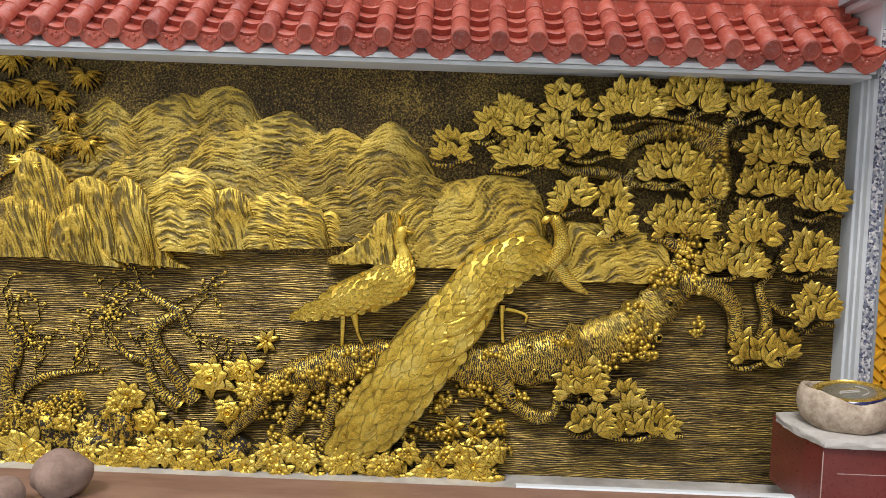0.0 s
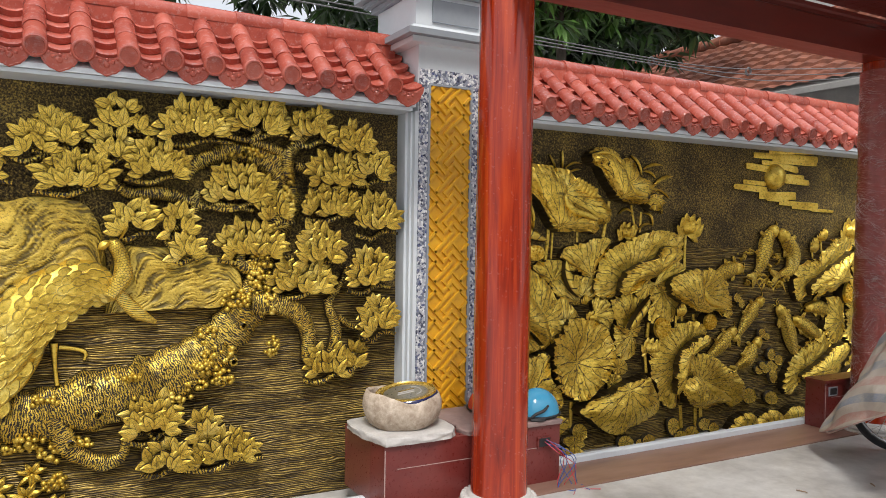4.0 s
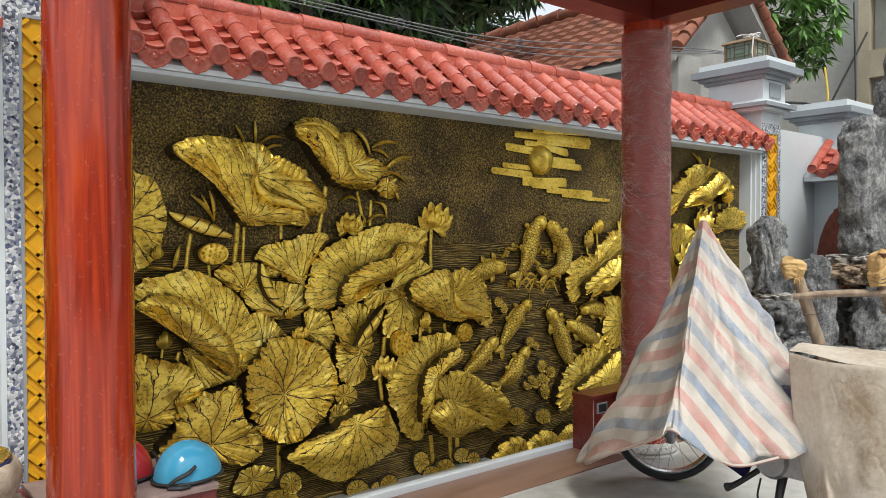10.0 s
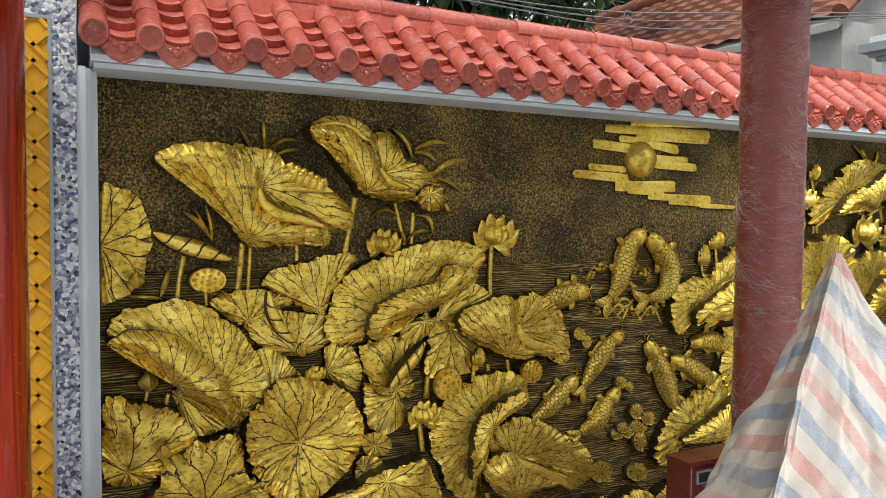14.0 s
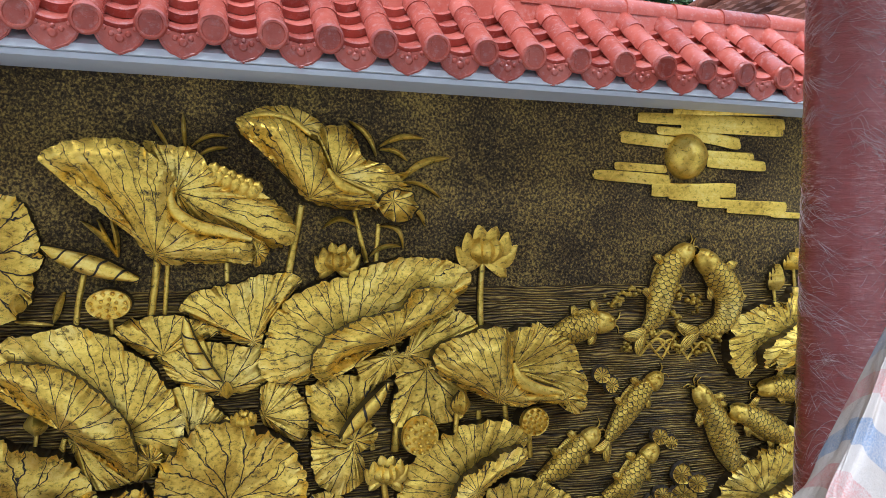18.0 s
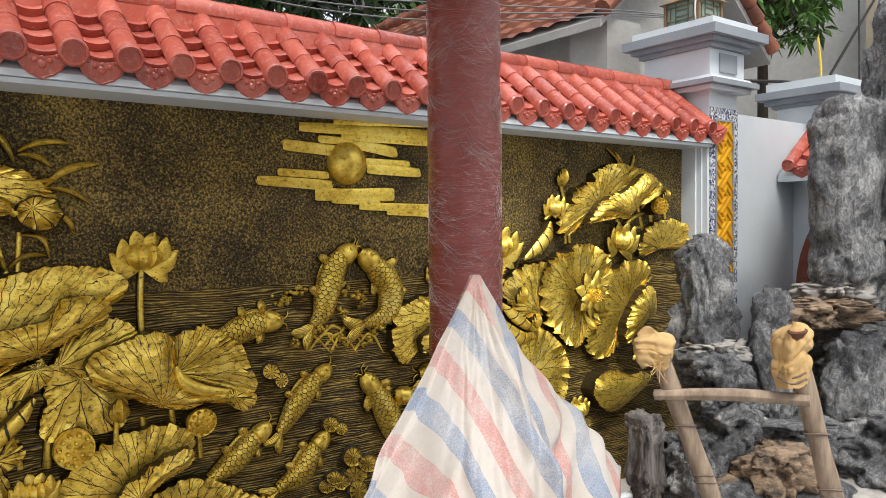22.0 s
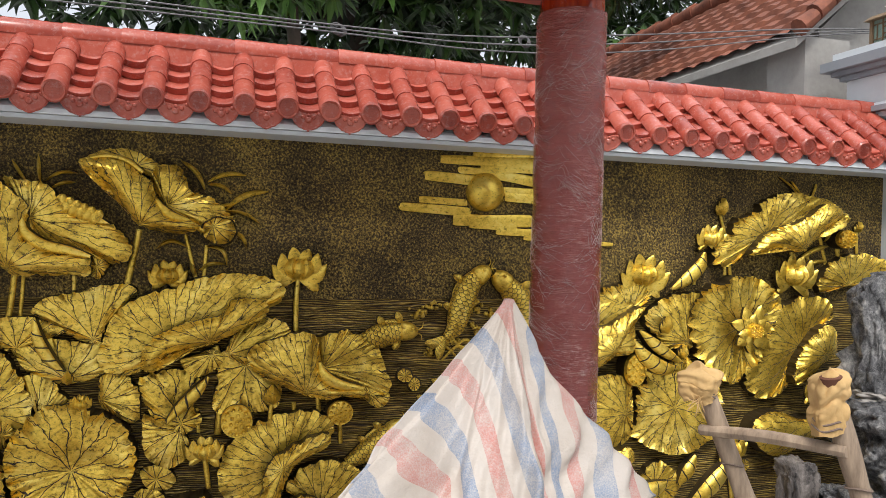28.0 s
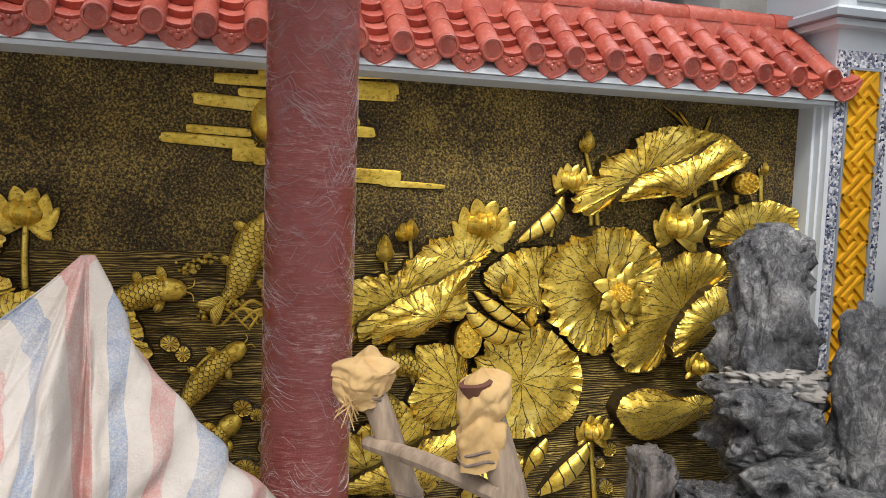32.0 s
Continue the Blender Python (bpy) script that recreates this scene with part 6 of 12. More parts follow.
petal(b, (3.292, 1.632), (3.323, 1.677), 0.0225, 0.055, 0.065, 0.010, M_GOLD, 0.0000)
b.split("lotus_bud", lotus_mural, "", "petal")
b = Build()
leaf(b, (3.815, 1.616), (0.072, 0.000), (0.000, -0.060), (3.789, 1.634), 0.030, 0.010, 0.014, 0.040, (0.000, 0.000), None, 13, 7)
b.make("lotus_leaf", lotus_mural)
b = Build()
tube(b, [(3.481, 1.614, 0.0135), (3.458, 1.491, 0.0135), (3.435, 1.366, 0.0142)], M_GOLD, 0.90, 30, 11, 60.0, 1.0, 0.000)
b.make("stem", lotus_mural)
b = Build()
petal(b, (3.749, 1.798), (3.647, 1.921), 0.0110, 0.012, 0.020, 0.010, M_GOLD, -0.0190)
b.make("grass_blade", lotus_mural)
b = Build()
petal(b, (3.761, 1.834), (3.925, 1.869), 0.0110, 0.012, 0.020, 0.010, M_GOLD, 0.0190)
b.make("grass_blade", lotus_mural)
b = Build()
petal(b, (3.761, 1.822), (3.865, 1.784), 0.0096, 0.012, 0.020, 0.010, M_GOLD, 0.0149)
b.make("grass_blade", lotus_mural)
b = Build()
petal(b, (3.835, 1.707), (4.024, 1.801), 0.0136, 0.012, 0.020, 0.010, M_GOLD, 0.0250)
b.make("grass_blade", lotus_mural)
b = Build()
petal(b, (3.835, 1.707), (3.993, 1.651), 0.0077, 0.012, 0.020, 0.010, M_GOLD, 0.0200)
b.make("grass_blade", lotus_mural)
b = Build()
petal(b, (3.867, 1.621), (3.935, 1.545), 0.0097, 0.012, 0.020, 0.010, M_GOLD, 0.0150)
b.make("grass_blade", lotus_mural)
b = Build()
petal(b, (3.788, 1.705), (3.879, 1.737), 0.0077, 0.012, 0.020, 0.010, M_GOLD, 0.0099)
b.make("grass_blade", lotus_mural)
b = Build()
tube(b, [(3.670, 1.604, 0.0088), (3.691, 1.515, 0.0088), (3.717, 1.409, 0.0092)], M_GOLD, 0.90, 30, 11, 8.0, 1.0, 0.000)
b.make("stem", lotus_mural)
b = Build()
tube(b, [(3.762, 1.551, 0.0087), (3.757, 1.480, 0.0092), (3.753, 1.408, 0.0083)], M_GOLD, 0.90, 30, 11, 8.0, 1.0, 0.000)
b.make("stem", lotus_mural)
b = Build()
petal(b, (3.676, 1.543), (3.553, 1.532), 0.0097, 0.012, 0.020, 0.010, M_GOLD, -0.0300)
b.make("grass_blade", lotus_mural)
b = Build()
petal(b, (3.762, 1.544), (3.851, 1.463), 0.0097, 0.012, 0.020, 0.010, M_GOLD, 0.0350)
b.make("grass_blade", lotus_mural)
b = Build()
petal(b, (3.727, 1.432), (3.843, 1.468), 0.0092, 0.012, 0.020, 0.010, M_GOLD, 0.0190)
b.make("grass_blade", lotus_mural)
b = Build()
petal(b, (3.715, 1.416), (3.697, 1.468), 0.0097, 0.012, 0.020, 0.010, M_GOLD, 0.0000)
b.make("grass_blade", lotus_mural)
b = Build()
lotus(b, (3.603, 1.393), 0.0949, 0.90, 0.018, True)
b.split("lotus_flower", lotus_mural, "", "petal")
b = Build()
lotus(b, (4.167, 1.422), 0.1363, 1.00, 0.018, True)
tube(b, [(4.167, 1.417, 0.0118), (4.160, 1.291, 0.0123), (4.162, 1.165, 0.0123)], M_GOLD, 0.90, 14, 11, 60.0, 1.0, 0.011)
b.split("lotus_flower", lotus_mural, "", "petal")
b = Build()
tube(b, [(2.659, 1.469, 0.0056), (2.722, 1.436, 0.0262), (2.827, 1.400, 0.0340), (2.946, 1.359, 0.0106)], M_SHELL, 0.90, 30, 11, 3.2, 1.0, 0.010)
b.make("curled_leaf", lotus_mural)
b = Build()
tube(b, [(2.775, 1.374, 0.0100), (2.759, 1.284, 0.0100), (2.750, 1.202, 0.0094)], M_GOLD, 0.90, 30, 11, 8.0, 1.0, 0.000)
b.make("stem", lotus_mural)
b = Build()
pod(b, (2.856, 1.281), 0.0700, 0.0500, 0.070)
b.split("seed_pod", lotus_mural, "", "seed")
b = Build()
petal(b, (2.718, 1.320), (2.688, 1.221), 0.0116, 0.012, 0.020, 0.010, M_GOLD, 0.0000)
b.make("grass_blade", lotus_mural)
b = Build()
petal(b, (2.574, 1.226), (2.688, 1.213), 0.0087, 0.012, 0.020, 0.010, M_GOLD, 0.0000)
b.make("grass_blade", lotus_mural)
b = Build()
bud(b, (2.598, 1.289), 0.0299, 1.30, 0.00, 0.070)
b.split("lotus_bud", lotus_mural, "", "petal")
b = Build()
tube(b, [(2.856, 1.229, 0.0080), (2.862, 1.176, 0.0080)], M_GOLD, 0.80, 30, 11, 8.0, 1.0, 0.000)
b.make("stem", lotus_mural)
b = Build()
tube(b, [(3.091, 1.231, 0.0064), (3.104, 1.154, 0.0212), (3.145, 1.071, 0.0233), (3.206, 1.005, 0.0067)], M_SHELL, 0.90, 30, 11, 3.2, 1.0, 0.030)
b.make("curled_leaf", lotus_mural)
b = Build()
bud(b, (3.224, 0.982), 0.0255, 1.50, 0.00, 0.080)
b.split("lotus_bud", lotus_mural, "", "petal")
b = Build()
lotus(b, (3.278, 0.865), 0.0552, 0.70, 0.080, False)
b.split("lotus_flower", lotus_mural, "", "petal")
b = Build()
bud(b, (2.638, 0.899), 0.0420, 1.30, 0.00, 0.026)
tube(b, [(2.638, 0.873, 0.0070), (2.631, 0.822, 0.0065)], M_GOLD, 0.90, 14, 11, 60.0, 1.0, 0.016)
b.split("lotus_bud", lotus_mural, "", "petal")
b = Build()
tube(b, [(2.717, 0.838, 0.0094), (2.705, 0.794, 0.0106)], M_GOLD, 0.80, 30, 11, 8.0, 1.0, 0.000)
b.make("stem", lotus_mural)
b = Build()
tube(b, [(3.613, 0.783, 0.0071), (3.677, 0.853, 0.0247), (3.738, 0.915, 0.0250), (3.784, 0.977, 0.0075)], M_SHELL, 0.90, 30, 11, 3.2, 1.0, 0.045)
b.make("curled_leaf", lotus_mural)
b = Build()
tube(b, [(3.808, 1.103, 0.0157, 0.030), (3.846, 0.984, 0.0149, 0.030), (3.837, 0.839, 0.0157, 0.020), (3.828, 0.706, 0.0157, 0.010)], M_GOLD, 0.90, 30, 11, 60.0, 1.0, 0.000)
b.make("stem", lotus_mural)
b = Build()
pod(b, (3.907, 0.774), 0.0708, 0.0734, 0.080)
b.split("seed_pod", lotus_mural, "", "seed")
b = Build()
pod(b, (4.369, 0.793), 0.0603, 0.0574, 0.070)
b.split("seed_pod", lotus_mural, "", "seed")
b = Build()
tube(b, [(4.376, 0.745, 0.0110), (4.384, 0.634, 0.0110)], M_GOLD, 0.80, 30, 11, 8.0, 1.0, 0.000)
b.make("stem", lotus_mural)
b = Build()
bud(b, (4.059, 0.885), 0.0420, 1.40, 0.00, 0.080)
tube(b, [(4.059, 0.861, 0.0095), (4.050, 0.745, 0.0092)], M_GOLD, 0.90, 14, 11, 60.0, 1.0, 0.048)
b.split("lotus_bud", lotus_mural, "", "petal")
b = Build()
lotus(b, (3.774, 0.632), 0.0944, 0.85, 0.080, True)
tube(b, [(3.774, 0.627, 0.0118), (3.794, 0.479, 0.0118)], M_GOLD, 0.90, 14, 11, 60.0, 1.0, 0.048)
b.split("lotus_flower", lotus_mural, "", "petal")
b = Build()
tube(b, [(3.734, 0.824, 0.0095), (3.745, 0.715, 0.0100)], M_GOLD, 0.80, 30, 11, 8.0, 1.0, 0.000)
b.make("stem", lotus_mural)
b = Build()
tube(b, [(4.162, 0.836, 0.0105), (4.166, 0.772, 0.0105)], M_GOLD, 0.80, 30, 11, 8.0, 1.0, 0.000)
b.make("stem", lotus_mural)
b = Build()
tube(b, [(4.272, 0.848, 0.0115), (4.279, 0.775, 0.0109)], M_GOLD, 0.80, 30, 11, 8.0, 1.0, 0.000)
b.make("stem", lotus_mural)
b = Build()
bud(b, (2.684, 0.636), 0.0300, 1.30, 0.00, 0.095)
tube(b, [(2.684, 0.618, 0.0088), (2.703, 0.559, 0.0088)], M_GOLD, 0.90, 14, 11, 60.0, 1.0, 0.057)
b.split("lotus_bud", lotus_mural, "", "petal")
b = Build()
tube(b, [(3.204, 0.328, 0.0144), (3.203, 0.160, 0.0145)], M_GOLD, 0.80, 30, 11, 8.0, 1.0, 0.000)
b.make("stem", lotus_mural)
b = Build()
tube(b, [(3.636, 0.105, 0.0130), (3.643, 0.044, 0.0135)], M_GOLD, 0.80, 30, 11, 8.0, 1.0, 0.000)
b.make("stem", lotus_mural)
b = Build()
leaf(b, (3.255, 0.135), (0.060, -0.010), (0.000, -0.055), (3.255, 0.135), 0.006, 0.004, 0.002, 0.008, (0.000, 0.000), None, 68, 7)
b.make("lotus_leaf", lotus_mural)
b = Build()
leaf(b, (3.643, 0.019), (0.070, -0.015), (-0.004, -0.048), (3.643, 0.019), 0.006, 0.004, 0.002, 0.008, (0.000, 0.000), None, 69, 7)
b.make("lotus_leaf", lotus_mural)
b = Build()
leaf(b, (3.787, -0.018), (0.053, -0.014), (0.000, -0.046), (3.787, -0.018), 0.006, 0.004, 0.002, 0.008, (0.000, 0.000), None, 70, 7)
b.make("lotus_leaf", lotus_mural)
b = Build()
leaf(b, (3.855, -0.002), (0.068, -0.013), (0.000, -0.054), (3.855, -0.002), 0.006, 0.004, 0.002, 0.008, (0.000, 0.000), None, 71, 7)
b.make("lotus_leaf", lotus_mural)
b = Build()
leaf(b, (3.208, 0.075), (0.090, -0.023), (0.000, -0.038), (3.208, 0.075), 0.006, 0.004, 0.002, 0.008, (0.000, 0.000), None, 72, 7)
b.make("lotus_leaf", lotus_mural)
b = Build()
tube(b, [(4.165, 0.212, 0.0144), (4.181, 0.052, 0.0144)], M_GOLD, 0.80, 30, 11, 8.0, 1.0, 0.000)
b.make("stem", lotus_mural)
b = Build()
tube(b, [(4.313, 0.176, 0.0149), (4.321, -0.025, 0.0154)], M_GOLD, 0.80, 30, 11, 8.0, 1.0, 0.000)
b.make("stem", lotus_mural)
b = Build()
tube(b, [(4.365, 0.177, 0.0153), (4.369, 0.099, 0.0153)], M_GOLD, 0.80, 30, 11, 8.0, 1.0, 0.000)
b.make("stem", lotus_mural)
b = Build()
leaf(b, (4.074, 0.080), (0.056, -0.014), (0.000, -0.062), (4.074, 0.080), 0.006, 0.004, 0.002, 0.008, (0.000, 0.000), None, 82, 7)
b.make("lotus_leaf", lotus_mural)
b = Build()
leaf(b, (4.151, -0.001), (0.068, -0.012), (0.000, -0.042), (4.151, -0.001), 0.006, 0.004, 0.002, 0.008, (0.000, 0.000), None, 83, 7)
b.make("lotus_leaf", lotus_mural)
b = Build()
leaf(b, (4.256, -0.002), (0.081, -0.018), (0.000, -0.063), (4.256, -0.002), 0.006, 0.004, 0.002, 0.008, (0.000, 0.000), None, 84, 7)
b.make("lotus_leaf", lotus_mural)
b = Build()
leaf(b, (4.378, 0.060), (0.063, -0.010), (0.000, -0.045), (4.378, 0.060), 0.006, 0.004, 0.002, 0.008, (0.000, 0.000), None, 85, 7)
b.make("lotus_leaf", lotus_mural)
b = Build()
leaf(b, (4.468, 0.023), (0.049, -0.008), (0.000, -0.042), (4.468, 0.023), 0.006, 0.004, 0.002, 0.008, (0.000, 0.000), None, 86, 7)
b.make("lotus_leaf", lotus_mural)
b = Build()
leaf(b, (4.835, 0.221), (0.080, -0.012), (0.000, -0.060), (4.835, 0.221), 0.006, 0.004, 0.002, 0.008, (0.000, 0.000), None, 87, 7)
b.make("lotus_leaf", lotus_mural)
b = Build()
leaf(b, (5.078, 0.183), (0.079, -0.015), (0.000, -0.052), (5.078, 0.183), 0.006, 0.004, 0.002, 0.008, (0.000, 0.000), None, 88, 7)
b.make("lotus_leaf", lotus_mural)
b = Build()
leaf(b, (5.067, 0.512), (0.047, -0.005), (0.000, -0.045), (5.067, 0.512), 0.006, 0.004, 0.002, 0.008, (0.000, 0.000), None, 89, 7)
b.make("lotus_leaf", lotus_mural)
b = Build()
leaf(b, (5.147, 0.466), (0.049, -0.007), (0.000, -0.041), (5.147, 0.466), 0.006, 0.004, 0.002, 0.008, (0.000, 0.000), None, 90, 7)
b.make("lotus_leaf", lotus_mural)
b = Build()
leaf(b, (5.078, 0.422), (0.063, -0.006), (0.000, -0.046), (5.078, 0.422), 0.006, 0.004, 0.002, 0.008, (0.000, 0.000), None, 91, 7)
b.make("lotus_leaf", lotus_mural)
b = Build()
leaf(b, (4.972, 0.436), (0.042, -0.006), (0.000, -0.030), (4.972, 0.436), 0.006, 0.004, 0.002, 0.008, (0.000, 0.000), None, 92, 7)
b.make("lotus_leaf", lotus_mural)
b = Build()
leaf(b, (5.094, 0.347), (0.047, -0.007), (0.000, -0.056), (5.094, 0.347), 0.006, 0.004, 0.002, 0.008, (0.000, 0.000), None, 93, 7)
b.make("lotus_leaf", lotus_mural)
b = Build()
leaf(b, (4.936, 0.404), (0.042, -0.006), (0.000, -0.032), (4.936, 0.404), 0.006, 0.004, 0.002, 0.008, (0.000, 0.000), None, 94, 7)
b.make("lotus_leaf", lotus_mural)
carp(lotus_mural, [(5.097, 1.469, 0.0210), (5.008, 1.397, 0.0656), (4.958, 1.289, 0.0746), (4.930, 1.182, 0.0577), (4.877, 1.125, 0.0190)], 1.00, 1)
carp(lotus_mural, [(5.125, 1.443, 0.0219), (5.211, 1.366, 0.0718), (5.285, 1.260, 0.0822), (5.255, 1.147, 0.0632), (5.137, 1.110, 0.0219)], 1.00, -1)
carp(lotus_mural, [(4.960, 0.935, 0.0149), (4.874, 0.873, 0.0524), (4.796, 0.787, 0.0617), (4.719, 0.680, 0.0285)], 1.00, 1)
carp(lotus_mural, [(4.939, 0.637, 0.0150), (4.871, 0.570, 0.0524), (4.806, 0.486, 0.0656), (4.704, 0.440, 0.0300)], 1.00, 1)
carp(lotus_mural, [(4.665, 0.720, 0.0200), (4.593, 0.671, 0.0540), (4.515, 0.601, 0.0647), (4.412, 0.542, 0.0315)], 1.00, 1)
carp(lotus_mural, [(5.150, 0.863, 0.0164), (5.208, 0.766, 0.0548), (5.282, 0.613, 0.0657), (5.358, 0.482, 0.0299)], 1.00, -1)
carp(lotus_mural, [(4.719, 1.161, 0.0142), (4.651, 1.162, 0.0522), (4.556, 1.140, 0.0712), (4.453, 1.115, 0.0315)], 1.00, 1)
b = Build()
berries(b, (4.738, 1.254), 0.055, 0.035, 12, 505, 0.009, 0.01)
tagged(b.make("spray", lotus_mural), kind="stuff")
b = Build()
berries(b, (4.826, 1.284), 0.055, 0.025, 10, 540, 0.009, 0.01)
tagged(b.make("spray", lotus_mural), kind="stuff")
b = Build()
berries(b, (5.026, 1.286), 0.058, 0.047, 12, 615, 0.009, 0.01)
tagged(b.make("spray", lotus_mural), kind="stuff")
b = Build()
berries(b, (5.025, 1.168), 0.047, 0.037, 9, 615, 0.009, 0.01)
tagged(b.make("spray", lotus_mural), kind="stuff")
b = Build()
berries(b, (5.124, 1.231), 0.047, 0.052, 10, 650, 0.009, 0.01)
tagged(b.make("spray", lotus_mural), kind="stuff")
b = Build()
berries(b, (5.225, 1.085), 0.058, 0.037, 10, 685, 0.009, 0.01)
tagged(b.make("spray", lotus_mural), kind="stuff")
b = Build()
berries(b, (4.916, 1.110), 0.045, 0.025, 8, 575, 0.009, 0.01)
tagged(b.make("spray", lotus_mural), kind="stuff")
b = Build()
berries(b, (5.052, 1.057), 0.047, 0.037, 9, 625, 0.009, 0.01)
tagged(b.make("spray", lotus_mural), kind="stuff")
b = Build()
berries(b, (5.151, 1.033), 0.049, 0.022, 7, 660, 0.009, 0.01)
tagged(b.make("spray", lotus_mural), kind="stuff")
b = Build()
berries(b, (5.300, 1.118), 0.052, 0.023, 7, 710, 0.009, 0.01)
tagged(b.make("spray", lotus_mural), kind="stuff")
b = Build()
berries(b, (4.799, 1.061), 0.030, 0.020, 5, 530, 0.009, 0.01)
tagged(b.make("spray", lotus_mural), kind="stuff")
b = Build()
tube(b, [(4.799, 1.061, 0.0062), (4.876, 1.089, 0.0075), (4.982, 0.994, 0.0037)], M_GOLD, 0.80, 12, 11, 40.0, 1.0, 0.000)
b.make("wave_line", lotus_mural)
b = Build()
tube(b, [(4.834, 1.038, 0.0062), (4.914, 1.120, 0.0075), (5.016, 1.016, 0.0040)], M_GOLD, 0.80, 12, 11, 40.0, 1.0, 0.000)
b.make("wave_line", lotus_mural)
b = Build()
tube(b, [(4.870, 1.015, 0.0062), (4.951, 1.083, 0.0075), (5.049, 1.037, 0.0039)], M_GOLD, 0.80, 12, 11, 40.0, 1.0, 0.000)
b.make("wave_line", lotus_mural)
b = Build()
tube(b, [(4.908, 1.050, 0.0059), (4.989, 1.114, 0.0079), (5.083, 1.059, 0.0039)], M_GOLD, 0.80, 12, 11, 40.0, 1.0, 0.000)
b.make("wave_line", lotus_mural)
b = Build()
tube(b, [(4.945, 1.027, 0.0062), (5.027, 1.076, 0.0075), (5.116, 0.981, 0.0041)], M_GOLD, 0.80, 12, 11, 40.0, 1.0, 0.000)
b.make("wave_line", lotus_mural)
b = Build()
tube(b, [(4.983, 1.004, 0.0063), (5.066, 1.108, 0.0079), (5.151, 1.002, 0.0039)], M_GOLD, 0.80, 12, 11, 40.0, 1.0, 0.000)
b.make("wave_line", lotus_mural)
b = Build()
tube(b, [(5.021, 1.040, 0.0066), (5.105, 1.070, 0.0082), (5.186, 1.024, 0.0041)], M_GOLD, 0.80, 12, 11, 40.0, 1.0, 0.000)
b.make("wave_line", lotus_mural)
b = Build()
tube(b, [(5.060, 1.016, 0.0066), (5.146, 1.101, 0.0079), (5.221, 1.047, 0.0041)], M_GOLD, 0.80, 12, 11, 40.0, 1.0, 0.000)
b.make("wave_line", lotus_mural)
b = Build()
tube(b, [(5.099, 0.992, 0.0068), (5.186, 1.063, 0.0086), (5.257, 0.966, 0.0041)], M_GOLD, 0.80, 12, 11, 40.0, 1.0, 0.000)
b.make("wave_line", lotus_mural)
b = Build()
leaf(b, (4.678, 0.951), (0.037, -0.004), (0.000, -0.034), (4.678, 0.951), 0.006, 0.004, 0.002, 0.008, (0.000, 0.000), None, 107, 7)
b.make("lotus_leaf", lotus_mural)
b = Build()
leaf(b, (4.727, 0.908), (0.029, -0.003), (-0.003, -0.033), (4.727, 0.908), 0.006, 0.004, 0.002, 0.008, (0.000, 0.000), None, 108, 7)
b.make("lotus_leaf", lotus_mural)
b = Build()
leaf(b, (4.958, 0.678), (0.039, -0.007), (0.000, -0.035), (4.958, 0.678), 0.006, 0.004, 0.002, 0.008, (0.000, 0.000), None, 109, 7)
b.make("lotus_leaf", lotus_mural)
b = Build()
leaf(b, (5.013, 0.649), (0.030, -0.006), (-0.003, -0.028), (5.013, 0.649), 0.006, 0.004, 0.002, 0.008, (0.000, 0.000), None, 110, 7)
b.make("lotus_leaf", lotus_mural)
b = Build()
leaf(b, (5.005, 0.408), (0.039, -0.007), (0.000, -0.035), (5.005, 0.408), 0.006, 0.004, 0.002, 0.008, (0.000, 0.000), None, 111, 7)
b.make("lotus_leaf", lotus_mural)
b = Build()
ball(b, (5.069, 1.845), 0.097, 0.012, M_GOLD, 0.75, 36)
b.make("moon", lotus_mural)
b = Build()
tube(b, [(5.007, 2.035, 0.0099), (5.024, 2.036, 0.0210), (5.269, 2.049, 0.0219), (5.536, 2.064, 0.0239), (5.555, 2.065, 0.0114)], M_GOLD, 0.16, 14, 11, 20.0, 1.0, 0.012)
b.make("cloud_bar", lotus_mural)
b = Build()
tube(b, [(4.846, 1.996, 0.0112), (4.862, 1.996, 0.0213), (5.179, 1.999, 0.0246), (5.536, 2.000, 0.0257), (5.555, 2.002, 0.0135)], M_GOLD, 0.16, 14, 11, 20.0, 1.0, 0.012)
b.make("cloud_bar", lotus_mural)
b = Build()
tube(b, [(5.045, 1.966, 0.0092), (5.062, 1.966, 0.0184), (5.289, 1.968, 0.0201), (5.536, 1.969, 0.0209), (5.555, 1.970, 0.0105)], M_GOLD, 0.16, 14, 11, 20.0, 1.0, 0.012)
b.make("cloud_bar", lotus_mural)
b = Build()
tube(b, [(4.757, 1.913, 0.0119), (4.772, 1.913, 0.0237), (4.904, 1.906, 0.0250), (5.042, 1.897, 0.0249), (5.058, 1.898, 0.0124)], M_GOLD, 0.16, 14, 11, 20.0, 1.0, 0.012)
b.make("cloud_bar", lotus_mural)
b = Build()
tube(b, [(4.924, 1.947, 0.0083), (4.940, 1.948, 0.0175), (5.011, 1.946, 0.0174), (5.084, 1.944, 0.0184), (5.101, 1.945, 0.0091)], M_GOLD, 0.16, 14, 11, 20.0, 1.0, 0.012)
b.make("cloud_bar", lotus_mural)
b = Build()
tube(b, [(5.100, 1.935, 0.0123), (5.117, 1.935, 0.0234), (5.218, 1.923, 0.0246), (5.322, 1.909, 0.0259), (5.340, 1.910, 0.0129)], M_GOLD, 0.16, 14, 11, 20.0, 1.0, 0.012)
b.make("cloud_bar", lotus_mural)
b = Build()
tube(b, [(5.142, 1.859, 0.0082), (5.159, 1.859, 0.0164), (5.274, 1.858, 0.0157), (5.392, 1.856, 0.0171), (5.411, 1.857, 0.0086)], M_GOLD, 0.16, 14, 11, 20.0, 1.0, 0.012)
